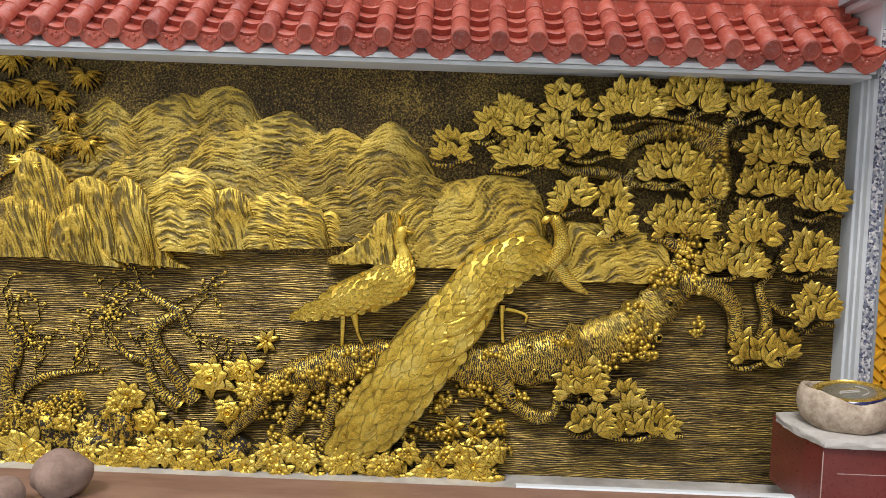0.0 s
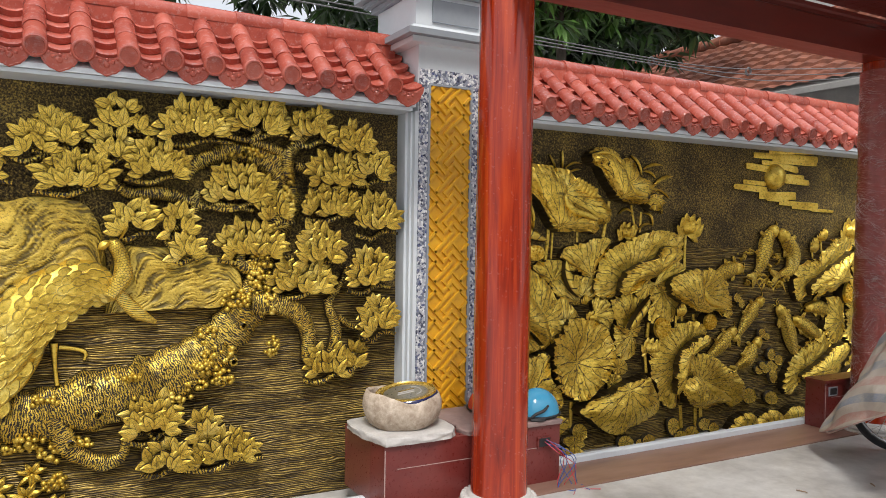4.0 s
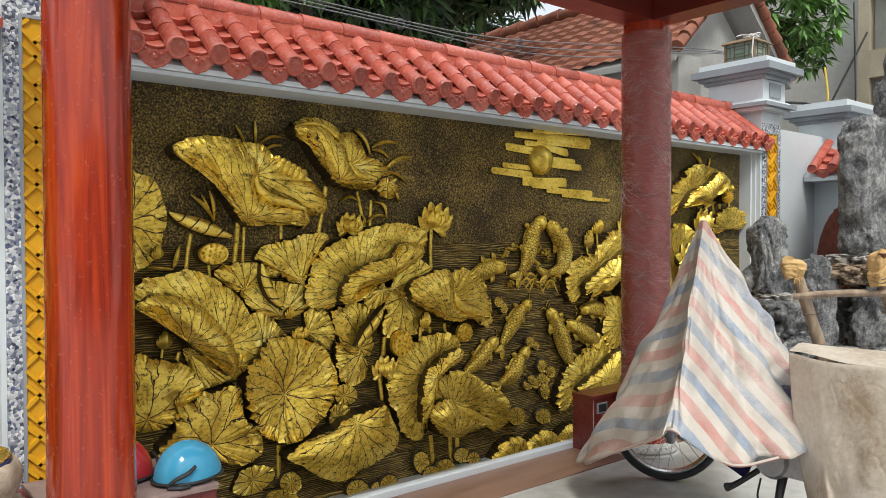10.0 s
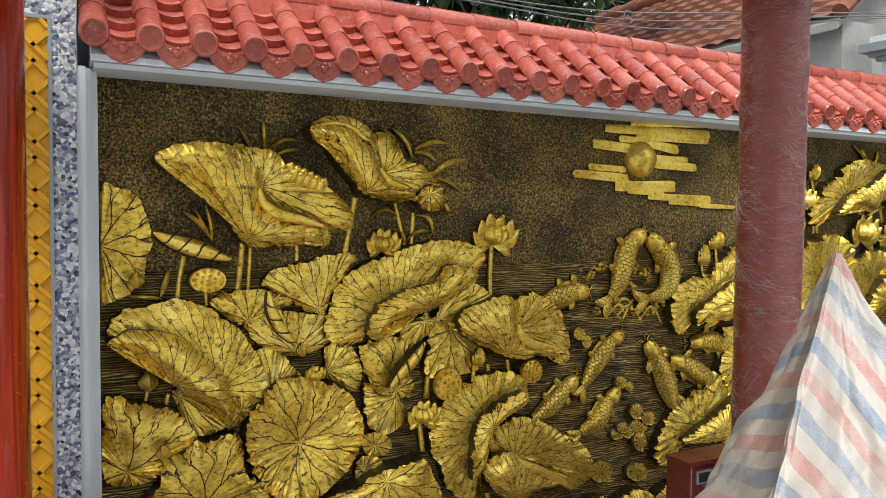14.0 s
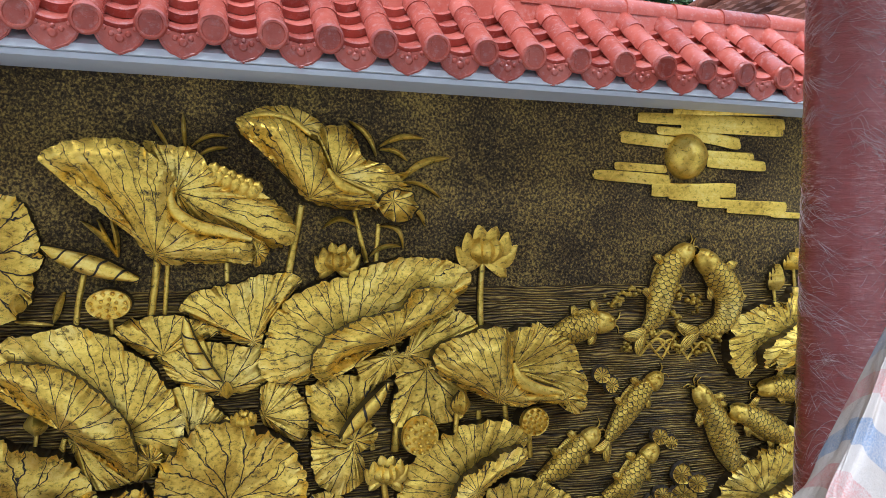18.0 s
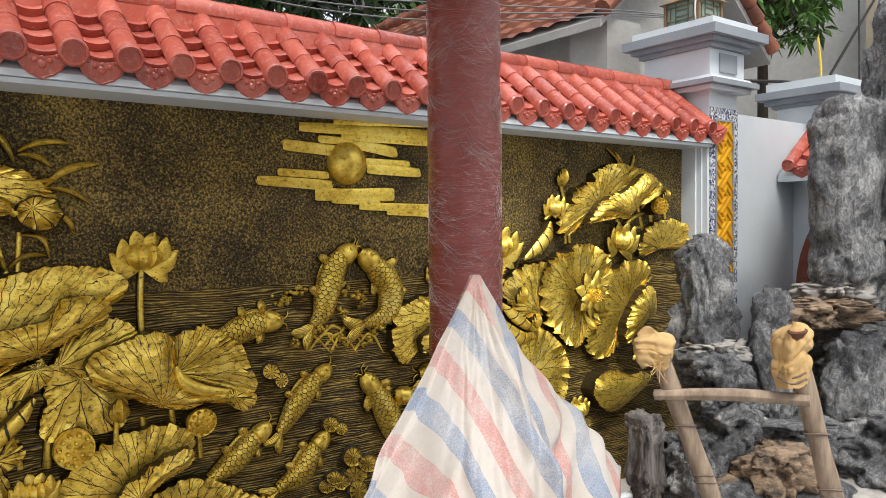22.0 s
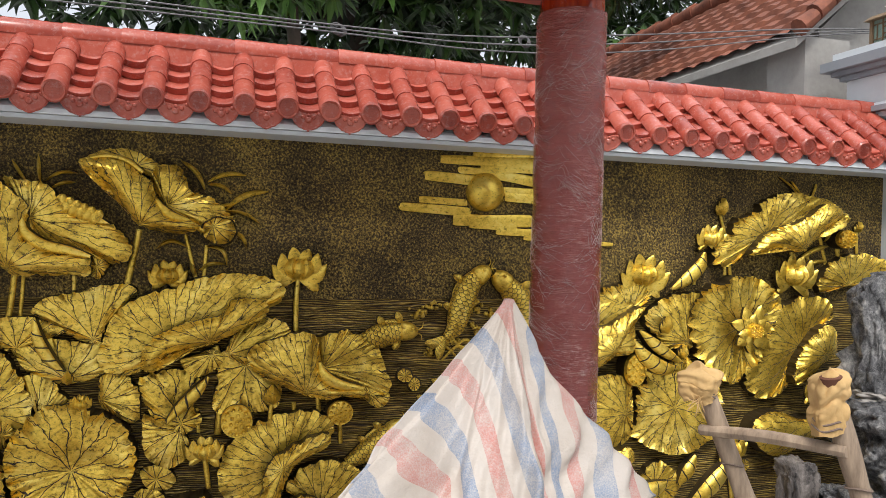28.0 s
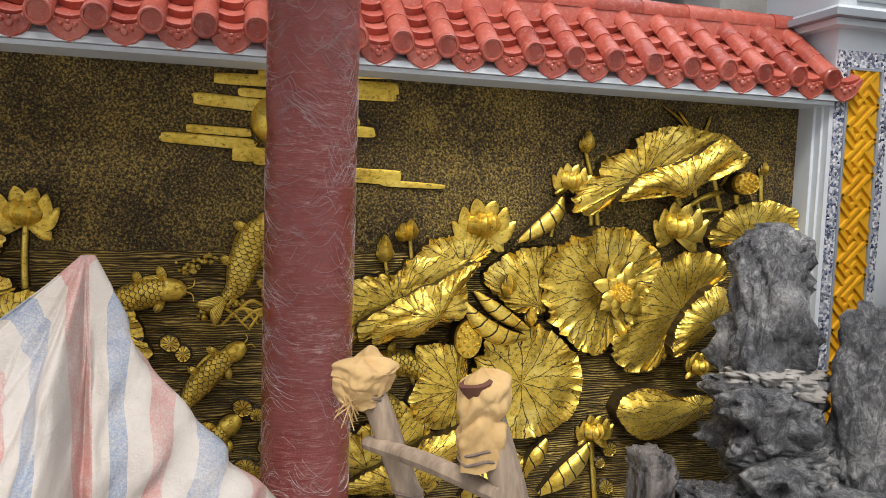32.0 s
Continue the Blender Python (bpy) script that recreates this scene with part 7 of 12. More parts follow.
b.make("cloud_bar", lotus_mural)
b = Build()
tube(b, [(5.171, 1.825, 0.0105), (5.188, 1.825, 0.0219), (5.318, 1.822, 0.0239), (5.455, 1.817, 0.0219), (5.474, 1.818, 0.0120)], M_GOLD, 0.16, 14, 11, 20.0, 1.0, 0.012)
b.make("cloud_bar", lotus_mural)
b = Build()
tube(b, [(4.731, 1.796, 0.0083), (4.746, 1.796, 0.0166), (4.851, 1.793, 0.0166), (4.960, 1.789, 0.0165), (4.976, 1.790, 0.0087)], M_GOLD, 0.16, 14, 11, 20.0, 1.0, 0.012)
b.make("cloud_bar", lotus_mural)
b = Build()
tube(b, [(4.641, 1.758, 0.0107), (4.656, 1.758, 0.0203), (4.810, 1.752, 0.0225), (4.973, 1.744, 0.0225), (4.989, 1.745, 0.0118)], M_GOLD, 0.16, 14, 11, 20.0, 1.0, 0.012)
b.make("cloud_bar", lotus_mural)
b = Build()
tube(b, [(4.908, 1.704, 0.0144), (4.924, 1.704, 0.0288), (5.106, 1.706, 0.0274), (5.300, 1.709, 0.0316), (5.318, 1.709, 0.0151)], M_GOLD, 0.16, 14, 11, 20.0, 1.0, 0.012)
b.make("cloud_bar", lotus_mural)
b = Build()
tube(b, [(4.988, 1.682, 0.0092), (5.005, 1.681, 0.0165), (5.113, 1.679, 0.0184), (5.225, 1.677, 0.0201), (5.243, 1.677, 0.0096)], M_GOLD, 0.16, 14, 11, 20.0, 1.0, 0.012)
b.make("cloud_bar", lotus_mural)
b = Build()
tube(b, [(5.132, 1.655, 0.0096), (5.150, 1.654, 0.0183), (5.351, 1.649, 0.0192), (5.567, 1.643, 0.0217), (5.587, 1.643, 0.0104)], M_GOLD, 0.16, 14, 11, 20.0, 1.0, 0.012)
b.make("cloud_bar", lotus_mural)
b = Build()
tube(b, [(5.278, 1.627, 0.0072), (5.296, 1.626, 0.0137), (5.429, 1.622, 0.0144), (5.567, 1.616, 0.0148), (5.587, 1.616, 0.0071)], M_GOLD, 0.16, 14, 11, 20.0, 1.0, 0.012)
b.make("cloud_bar", lotus_mural)
b = Build()
tube(b, [(5.501, 1.610, 0.0067), (5.539, 1.609, 0.0135), (5.734, 1.604, 0.0113), (5.783, 1.603, 0.0072)], M_GOLD, 0.20, 30, 11, 8.0, 1.0, 0.012)
b.make("cloud_bar", lotus_mural)
carp(lotus_mural, [(5.138, 0.869, 0.0192), (5.196, 0.793, 0.0583), (5.274, 0.670, 0.0706), (5.353, 0.560, 0.0310)], 1.00, -1)
carp(lotus_mural, [(5.309, 0.764, 0.0201), (5.413, 0.732, 0.0620), (5.546, 0.660, 0.0693), (5.670, 0.588, 0.0321)], 1.00, 1)
carp(lotus_mural, [(5.449, 0.847, 0.0235), (5.567, 0.854, 0.0641), (5.682, 0.831, 0.0641), (5.768, 0.763, 0.0321)], 1.00, 1)
b = Build()
bud(b, (5.528, 1.318), 0.0450, 1.40, 0.00, 0.018)
b.split("lotus_bud", lotus_mural, "", "petal")
b = Build()
bud(b, (5.601, 1.400), 0.0381, 1.40, 0.00, 0.018)
b.split("lotus_bud", lotus_mural, "", "petal")
b = Build()
bud(b, (5.525, 1.342), 0.0382, 1.50, 0.00, 0.018)
tube(b, [(5.526, 1.318, 0.0083), (5.546, 1.206, 0.0079)], M_GOLD, 0.90, 14, 11, 60.0, 1.0, 0.011)
b.split("lotus_bud", lotus_mural, "", "petal")
b = Build()
bud(b, (5.634, 1.406), 0.0425, 1.50, 0.00, 0.018)
tube(b, [(5.635, 1.381, 0.0083), (5.648, 1.291, 0.0088)], M_GOLD, 0.90, 14, 11, 60.0, 1.0, 0.011)
b.split("lotus_bud", lotus_mural, "", "petal")
b = Build()
bud(b, (6.064, 1.180), 0.0400, 1.50, 0.00, 0.080)
b.split("lotus_bud", lotus_mural, "", "petal")
b = Build()
bud(b, (6.176, 1.038), 0.0341, 1.50, 0.00, 0.070)
b.split("lotus_bud", lotus_mural, "", "petal")
b = Build()
lotus(b, (5.947, 1.411), 0.1550, 1.05, 0.026, True)
b.split("lotus_flower", lotus_mural, "", "petal")
b = Build()
tube(b, [(6.108, 1.375, 0.0079), (6.191, 1.426, 0.0350), (6.276, 1.498, 0.0393), (6.310, 1.574, 0.0105)], M_SHELL, 0.90, 30, 11, 3.2, 1.0, 0.015)
b.make("curled_leaf", lotus_mural)
b = Build()
tube(b, [(6.303, 1.498, 0.0105), (6.286, 1.397, 0.0105)], M_GOLD, 0.80, 30, 11, 8.0, 1.0, 0.000)
b.make("stem", lotus_mural)
b = Build()
tube(b, [(5.906, 1.165, 0.0075), (5.994, 1.090, 0.0325), (6.089, 1.031, 0.0275), (6.165, 0.992, 0.0079)], M_SHELL, 0.90, 30, 11, 3.2, 1.0, 0.050)
b.make("curled_leaf", lotus_mural)
b = Build()
tube(b, [(5.856, 1.121, 0.0100), (5.932, 1.026, 0.0400), (6.038, 0.969, 0.0393), (6.145, 0.962, 0.0105)], M_SHELL, 0.90, 30, 11, 3.2, 1.0, 0.060)
b.make("curled_leaf", lotus_mural)
b = Build()
rosette(b, (6.592, 1.156), 0.142, 7, 0.10, 1.0, 4, 0.27, 2, M_GOLD)
pod(b, (6.592, 1.156), 0.042, 0.042, 0.135)
b.split("lotus_flower", lotus_mural, "", "petal")
b = Build()
tube(b, [(6.915, 1.592, 0.0164), (6.950, 1.514, 0.0164), (6.978, 1.409, 0.0149)], M_GOLD, 0.80, 30, 11, 8.0, 1.0, 0.000)
b.make("stem", lotus_mural)
b = Build()
tube(b, [(7.001, 1.647, 0.0110), (7.041, 1.516, 0.0110), (7.059, 1.383, 0.0110)], M_GOLD, 0.80, 30, 11, 8.0, 1.0, 0.000)
b.make("stem", lotus_mural)
b = Build()
tube(b, [(6.472, 1.528, 0.0105), (6.482, 1.452, 0.0105)], M_GOLD, 0.80, 30, 11, 8.0, 1.0, 0.000)
b.make("stem", lotus_mural)
b = Build()
tube(b, [(6.506, 1.529, 0.0105), (6.515, 1.452, 0.0110)], M_GOLD, 0.80, 30, 11, 8.0, 1.0, 0.000)
b.make("stem", lotus_mural)
b = Build()
petal(b, (6.964, 1.881), (6.809, 2.006), 0.0064, 0.012, 0.020, 0.010, M_GOLD, -0.0110)
b.make("grass_blade", lotus_mural)
b = Build()
petal(b, (6.976, 1.892), (6.889, 1.986), 0.0064, 0.012, 0.020, 0.010, M_GOLD, 0.0000)
b.make("grass_blade", lotus_mural)
b = Build()
petal(b, (7.030, 1.890), (7.060, 1.978), 0.0067, 0.012, 0.020, 0.010, M_GOLD, 0.0000)
b.make("grass_blade", lotus_mural)
b = Build()
lotus(b, (6.351, 1.625), 0.1054, 0.90, 0.026, True)
b.split("lotus_flower", lotus_mural, "", "petal")
b = Build()
bud(b, (6.429, 1.816), 0.0446, 1.40, 0.00, 0.018)
tube(b, [(6.430, 1.791, 0.0092), (6.464, 1.680, 0.0096)], M_GOLD, 0.90, 14, 11, 60.0, 1.0, 0.011)
b.split("lotus_bud", lotus_mural, "", "petal")
b = Build()
tube(b, [(7.232, 1.642, 0.0179), (7.245, 1.548, 0.0114), (7.229, 1.467, 0.0120)], M_GOLD, 0.80, 30, 11, 8.0, 1.0, 0.000)
b.make("stem", lotus_mural)
b = Build()
pod(b, (7.230, 1.669), 0.0717, 0.0538, 0.085)
b.split("seed_pod", lotus_mural, "", "seed")
b = Build()
bud(b, (7.357, 1.735), 0.0270, 1.50, 0.00, 0.018)
tube(b, [(7.358, 1.721, 0.0105), (7.372, 1.552, 0.0101)], M_GOLD, 0.90, 14, 11, 60.0, 1.0, 0.011)
b.split("lotus_bud", lotus_mural, "", "petal")
b = Build()
tube(b, [(7.096, 1.730, 0.0110), (7.136, 1.599, 0.0115), (7.164, 1.506, 0.0120)], M_GOLD, 0.80, 30, 11, 8.0, 1.0, 0.000)
b.make("stem", lotus_mural)
b = Build()
petal(b, (6.949, 1.535), (7.156, 1.626), 0.0149, 0.012, 0.020, 0.010, M_GOLD, 0.0165)
b.make("grass_blade", lotus_mural)
b = Build()
petal(b, (6.967, 1.488), (7.146, 1.540), 0.0127, 0.012, 0.020, 0.010, M_GOLD, 0.0164)
b.make("grass_blade", lotus_mural)
b = Build()
petal(b, (7.138, 1.652), (7.194, 1.734), 0.0111, 0.012, 0.020, 0.010, M_GOLD, 0.0000)
b.make("grass_blade", lotus_mural)
b = Build()
lotus(b, (6.900, 1.421), 0.1580, 0.95, 0.031, True)
b.split("lotus_flower", lotus_mural, "", "petal")
b = Build()
lotus(b, (7.021, 0.783), 0.0977, 0.60, 0.080, True)
b.split("lotus_flower", lotus_mural, "", "petal")
b = Build()
pod(b, (5.888, 0.959), 0.0600, 0.0850, 0.100)
b.split("seed_pod", lotus_mural, "", "seed")
b = Build()
tube(b, [(5.898, 0.884, 0.0105), (5.922, 0.745, 0.0100)], M_GOLD, 0.80, 30, 11, 8.0, 1.0, 0.000)
b.make("stem", lotus_mural)
carp(lotus_mural, [(5.585, 0.855, 0.0237), (5.672, 0.833, 0.0650), (5.760, 0.826, 0.0597), (5.810, 0.849, 0.0300)], 0.60, 1)
b = Build()
lotus(b, (6.523, 0.479), 0.1091, 0.85, 0.026, True)
tube(b, [(6.524, 0.474, 0.0124), (6.543, 0.322, 0.0129), (6.564, 0.158, 0.0124)], M_GOLD, 0.90, 14, 11, 60.0, 1.0, 0.016)
b.split("lotus_flower", lotus_mural, "", "petal")
b = Build()
tube(b, [(6.260, 0.230, 0.0110), (6.354, 0.295, 0.0486), (6.443, 0.377, 0.0458), (6.502, 0.454, 0.0110)], M_SHELL, 0.90, 30, 11, 3.2, 1.0, 0.015)
b.make("curled_leaf", lotus_mural)
b = Build()
tube(b, [(6.187, 0.333, 0.0110), (6.238, 0.408, 0.0393), (6.289, 0.484, 0.0137)], M_SHELL, 0.90, 30, 11, 3.2, 1.0, 0.015)
b.make("curled_leaf", lotus_mural)
b = Build()
tube(b, [(5.678, 0.253, 0.0125), (5.751, 0.350, 0.0472), (5.799, 0.448, 0.0150)], M_SHELL, 0.90, 30, 11, 3.2, 1.0, 0.020)
b.make("curled_leaf", lotus_mural)
b = Build()
tube(b, [(5.884, 0.238, 0.0131), (5.986, 0.308, 0.0548), (6.118, 0.350, 0.0157)], M_SHELL, 0.90, 30, 11, 3.2, 1.0, 0.020)
b.make("curled_leaf", lotus_mural)
b = Build()
leaf(b, (6.620, 0.406), (0.036, 0.000), (0.000, -0.033), (6.620, 0.406), 0.006, 0.004, 0.002, 0.008, (0.000, 0.000), None, 170, 7)
b.make("lotus_leaf", lotus_mural)
b = Build()
leaf(b, (6.606, 0.231), (0.036, -0.003), (0.003, -0.033), (6.606, 0.231), 0.006, 0.004, 0.002, 0.008, (0.000, 0.000), None, 171, 7)
b.make("lotus_leaf", lotus_mural)
b = Build()
leaf(b, (6.571, 0.347), (0.025, 0.000), (0.000, -0.025), (6.571, 0.347), 0.006, 0.004, 0.002, 0.008, (0.000, 0.000), None, 172, 7)
b.make("lotus_leaf", lotus_mural)


# ---- peacock mural ----
hill([(-2.225, 1.618), (-2.079, 1.649), (-1.951, 1.735), (-1.843, 1.784), (-1.752, 1.851), (-1.678, 1.817), (-1.603, 1.747), (-1.512, 1.683), (-1.454, 1.617)], 1.248, 1.276, 0.004, 0.012, "arched", 0)
hill([(-1.639, 1.737), (-1.602, 1.775), (-1.475, 1.852), (-1.365, 1.889), (-1.294, 1.867), (-1.238, 1.905), (-1.184, 1.929), (-1.094, 1.921), (-1.019, 1.868), (-0.981, 1.796), (-0.915, 1.742)], 1.327, 1.353, 0.007, 0.012, "arched", 1)
hill([(-1.055, 1.729), (-1.036, 1.757), (-0.926, 1.789), (-0.836, 1.817), (-0.762, 1.784), (-0.690, 1.733), (-0.600, 1.674)], 1.291, 1.307, 0.01, 0.012, "arched", 2)
hill([(-0.896, 1.593), (-0.868, 1.620), (-0.722, 1.678), (-0.633, 1.726), (-0.562, 1.740), (-0.488, 1.712), (-0.430, 1.663)], 1.296, 1.313, 0.012, 0.012, "arched", 3)
hill([(-0.554, 1.563), (-0.521, 1.612), (-0.431, 1.705), (-0.362, 1.763), (-0.306, 1.779), (-0.252, 1.756), (-0.196, 1.696), (-0.158, 1.661), (-0.087, 1.562)], 1.252, 1.269, 0.016, 0.012, "arched", 4)
hill([(-1.732, 1.493), (-1.707, 1.534), (-1.579, 1.595), (-1.486, 1.651), (-1.379, 1.706), (-1.305, 1.694), (-1.250, 1.640), (-1.178, 1.541)], 1.152, 1.172, 0.016, 0.014, "arched", 5)
hill([(-1.332, 1.549), (-1.301, 1.604), (-1.229, 1.668), (-1.122, 1.708), (-1.031, 1.703), (-0.956, 1.633), (-0.844, 1.547), (-0.746, 1.454)], 1.167, 1.188, 0.022, 0.016, "arched", 6)
hill([(-0.720, 1.388), (-0.697, 1.405), (-0.571, 1.475), (-0.444, 1.502), (-0.353, 1.483), (-0.266, 1.418)], 1.160, 1.177, 0.018, 0.012, "arched", 7)
hill([(-0.422, 1.441), (-0.370, 1.490), (-0.298, 1.546), (-0.171, 1.551), (-0.080, 1.518), (0.002, 1.456)], 1.171, 1.187, 0.022, 0.012, "arched", 8)
hill([(-1.055, 1.333), (-1.022, 1.377), (-0.929, 1.408), (-0.805, 1.413), (-0.710, 1.368), (-0.638, 1.317), (-0.595, 1.171)], 1.114, 1.137, 0.03, 0.02, "arched", 9)
hill([(-0.672, 1.271), (-0.655, 1.299), (-0.582, 1.319), (-0.509, 1.248), (-0.414, 1.200)], 1.134, 1.155, 0.03, 0.014, "arched", 10)
hill([(-1.550, 1.358), (-1.531, 1.412), (-1.458, 1.471), (-1.368, 1.519), (-1.277, 1.511), (-1.186, 1.444), (-1.158, 1.287), (-1.140, 1.078)], 1.102, 1.074, 0.034, 0.026, "arched", 11)
hill([(-1.203, 1.370), (-1.183, 1.408), (-1.090, 1.419), (-1.019, 1.377), (-0.943, 1.270), (-0.844, 1.126)], 1.101, 1.122, 0.04, 0.024, "falling", 12)
hill([(-2.190, 1.504), (-2.151, 1.554), (-2.097, 1.575), (-2.006, 1.522), (-1.932, 1.435), (-1.894, 1.326), (-1.862, 1.149)], 1.079, 1.062, 0.034, 0.022, "falling", 13)
hill([(-2.426, 1.242), (-2.341, 1.288), (-2.201, 1.343), (-2.110, 1.338), (-2.054, 1.303), (-1.999, 1.195), (-1.970, 1.046)], 1.028, 1.045, 0.046, 0.02, "falling", 14)
hill([(-1.959, 1.358), (-1.911, 1.418), (-1.837, 1.455), (-1.746, 1.433), (-1.692, 1.353), (-1.645, 1.213), (-1.616, 1.058)], 1.045, 1.043, 0.042, 0.022, "falling", 15)
hill([(-1.697, 1.381), (-1.669, 1.427), (-1.632, 1.462), (-1.561, 1.411), (-1.504, 1.323), (-1.465, 1.181), (-1.393, 1.056), (-1.305, 1.014)], 1.035, 1.010, 0.05, 0.024, "falling", 16)
hill([(-1.996, 1.117), (-1.974, 1.233), (-1.918, 1.300), (-1.847, 1.311), (-1.790, 1.223), (-1.735, 1.098), (-1.647, 1.010)], 1.042, 1.006, 0.06, 0.024, "falling", 17)
hill([(-0.302, 1.261), (-0.274, 1.358), (-0.159, 1.450), (-0.022, 1.494), (0.117, 1.518), (0.274, 1.535), (0.376, 1.519), (0.438, 1.451), (0.471, 1.346), (0.503, 1.064)], 1.062, 1.034, 0.03, 0.024, "swirled", 18)
hill([(0.482, 1.091), (0.529, 1.291), (0.624, 1.317), (0.785, 1.303), (0.924, 1.277), (1.027, 1.253), (1.096, 1.173), (1.081, 1.031)], 1.005, 1.027, 0.034, 0.018, "swirled", 19)
hill([(-0.615, 1.078), (-0.504, 1.142), (-0.413, 1.218), (-0.361, 1.291), (-0.289, 1.330), (-0.231, 1.279), (-0.199, 1.153), (-0.168, 1.063)], 1.063, 1.057, 0.046, 0.022, "falling", 20)
b = Build()
rosette(b, (-2.210, 2.054), 0.121, 13, 0.02, 1.0, 0, 0.085, 2, M_RIB, 200, -90, False)
b.split("bamboo_tuft", peacock_mural, "", "leaf")
b = Build()
rosette(b, (-1.998, 2.106), 0.130, 13, 0.02, 1.0, 1, 0.085, 2, M_RIB, 200, -90, False)
b.split("bamboo_tuft", peacock_mural, "", "leaf")
b = Build()
rosette(b, (-2.097, 1.910), 0.133, 13, 0.02, 1.0, 2, 0.085, 2, M_RIB, 200, -90, False)
b.split("bamboo_tuft", peacock_mural, "", "leaf")
b = Build()
rosette(b, (-1.984, 1.861), 0.109, 13, 0.02, 1.0, 3, 0.085, 2, M_RIB, 200, -90, False)
b.split("bamboo_tuft", peacock_mural, "", "leaf")
b = Build()
rosette(b, (-1.843, 1.972), 0.101, 13, 0.02, 1.0, 4, 0.085, 2, M_RIB, 200, -90, False)
b.split("bamboo_tuft", peacock_mural, "", "leaf")
b = Build()
rosette(b, (-2.210, 1.701), 0.144, 13, 0.02, 1.0, 5, 0.085, 2, M_RIB, 200, -90, False)
b.split("bamboo_tuft", peacock_mural, "", "leaf")
b = Build()
rosette(b, (-1.927, 1.763), 0.103, 13, 0.02, 1.0, 6, 0.085, 2, M_RIB, 200, -90, False)
b.split("bamboo_tuft", peacock_mural, "", "leaf")
b = Build()
rosette(b, (-2.139, 1.523), 0.150, 13, 0.02, 1.0, 7, 0.085, 2, M_RIB, 200, -90, False)
b.split("bamboo_tuft", peacock_mural, "", "leaf")
b = Build()
rosette(b, (-1.841, 1.645), 0.127, 13, 0.02, 1.0, 8, 0.085, 2, M_RIB, 200, -90, False)
b.split("bamboo_tuft", peacock_mural, "", "leaf")
b = Build()
rosette(b, (-1.997, 1.605), 0.084, 13, 0.02, 1.0, 9, 0.085, 2, M_RIB, 200, -90, False)
b.split("bamboo_tuft", peacock_mural, "", "leaf")
b = Build()
rosette(b, (-2.323, 1.859), 0.136, 13, 0.02, 1.0, 10, 0.085, 2, M_RIB, 200, -90, False)
b.split("bamboo_tuft", peacock_mural, "", "leaf")
b = Build()
rosette(b, (-2.210, 1.895), 0.109, 13, 0.02, 1.0, 11, 0.085, 2, M_RIB, 200, -90, False)
b.split("bamboo_tuft", peacock_mural, "", "leaf")
b = Build()
tube(b, [(-2.325, 1.387, 0.0144), (-2.182, 1.533, 0.0138), (-2.097, 1.579, 0.0120), (-1.954, 1.555, 0.0082)], M_BARK, 0.90, 30, 11, 8.0, 1.0, 0.020)
b.make("stem", peacock_mural)
b = Build()
tube(b, [(-1.270, 0.326, 0.0490), (-1.343, 0.417, 0.0402), (-1.431, 0.530, 0.0358), (-1.496, 0.644, 0.0360), (-1.462, 0.726, 0.0302), (-1.359, 0.776, 0.0247), (-1.406, 0.806, 0.0230), (-1.492, 0.852, 0.0192), (-1.594, 0.915, 0.0120)], M_BARK, 0.90, 40, 11, 60.0, 1.0, 0.010, 0.25, 2)
b.make("blossom_tree", peacock_mural)
b = Build()
tube(b, [(-1.347, 0.294, 0.0431), (-1.458, 0.369, 0.0345), (-1.511, 0.469, 0.0259), (-1.532, 0.526, 0.0193), (-1.619, 0.546, 0.0172), (-1.677, 0.608, 0.0110)], M_BARK, 0.90, 30, 11, 60.0, 1.0, 0.010, 0.25, 3)
b.make("blossom_tree", peacock_mural)
b = Build()
tube(b, [(-1.354, 0.771, 0.0210), (-1.324, 0.694, 0.0180), (-1.289, 0.666, 0.0115), (-1.259, 0.595, 0.0086)], M_BARK, 0.90, 16, 11, 60.0, 1.0, 0.010)
b.make("blossom_tree", peacock_mural)
b = Build()
tube(b, [(-2.218, 0.222, 0.0330), (-2.247, 0.382, 0.0316), (-2.206, 0.501, 0.0300), (-2.188, 0.589, 0.0259), (-2.255, 0.688, 0.0180)], M_BARK, 0.90, 24, 11, 60.0, 1.0, 0.010, 0.25, 5)
b.make("blossom_tree", peacock_mural)
b = Build()
tube(b, [(-2.212, 0.243, 0.0270), (-2.168, 0.341, 0.0220), (-2.067, 0.419, 0.0210), (-1.908, 0.454, 0.0120), (-1.720, 0.476, 0.0060)], M_BARK, 0.90, 24, 11, 60.0, 1.0, 0.010, 0.20, 6)
b.make("blossom_tree", peacock_mural)
b = Build()
twigs(b, (-1.492, 0.852), 2.60, 0.192, 0.0055, 2, 3)
b.split("twig", peacock_mural, "", "shoot")
b = Build()
twigs(b, (-1.565, 0.901), 2.20, 0.172, 0.0055, 2, 4)
b.split("twig", peacock_mural, "", "shoot")
b = Build()
twigs(b, (-1.579, 0.915), 1.50, 0.151, 0.0055, 2, 5)
b.split("twig", peacock_mural, "", "shoot")
b = Build()
twigs(b, (-1.406, 0.798), 0.40, 0.210, 0.0055, 2, 6)
b.split("twig", peacock_mural, "", "shoot")
b = Build()
twigs(b, (-1.275, 0.667), 0.20, 0.225, 0.0055, 2, 7)
b.split("twig", peacock_mural, "", "shoot")
b = Build()
twigs(b, (-1.274, 0.652), -0.20, 0.165, 0.0055, 2, 8)
b.split("twig", peacock_mural, "", "shoot")
b = Build()
twigs(b, (-1.619, 0.546), 2.80, 0.201, 0.0055, 2, 9)
b.split("twig", peacock_mural, "", "shoot")
b = Build()
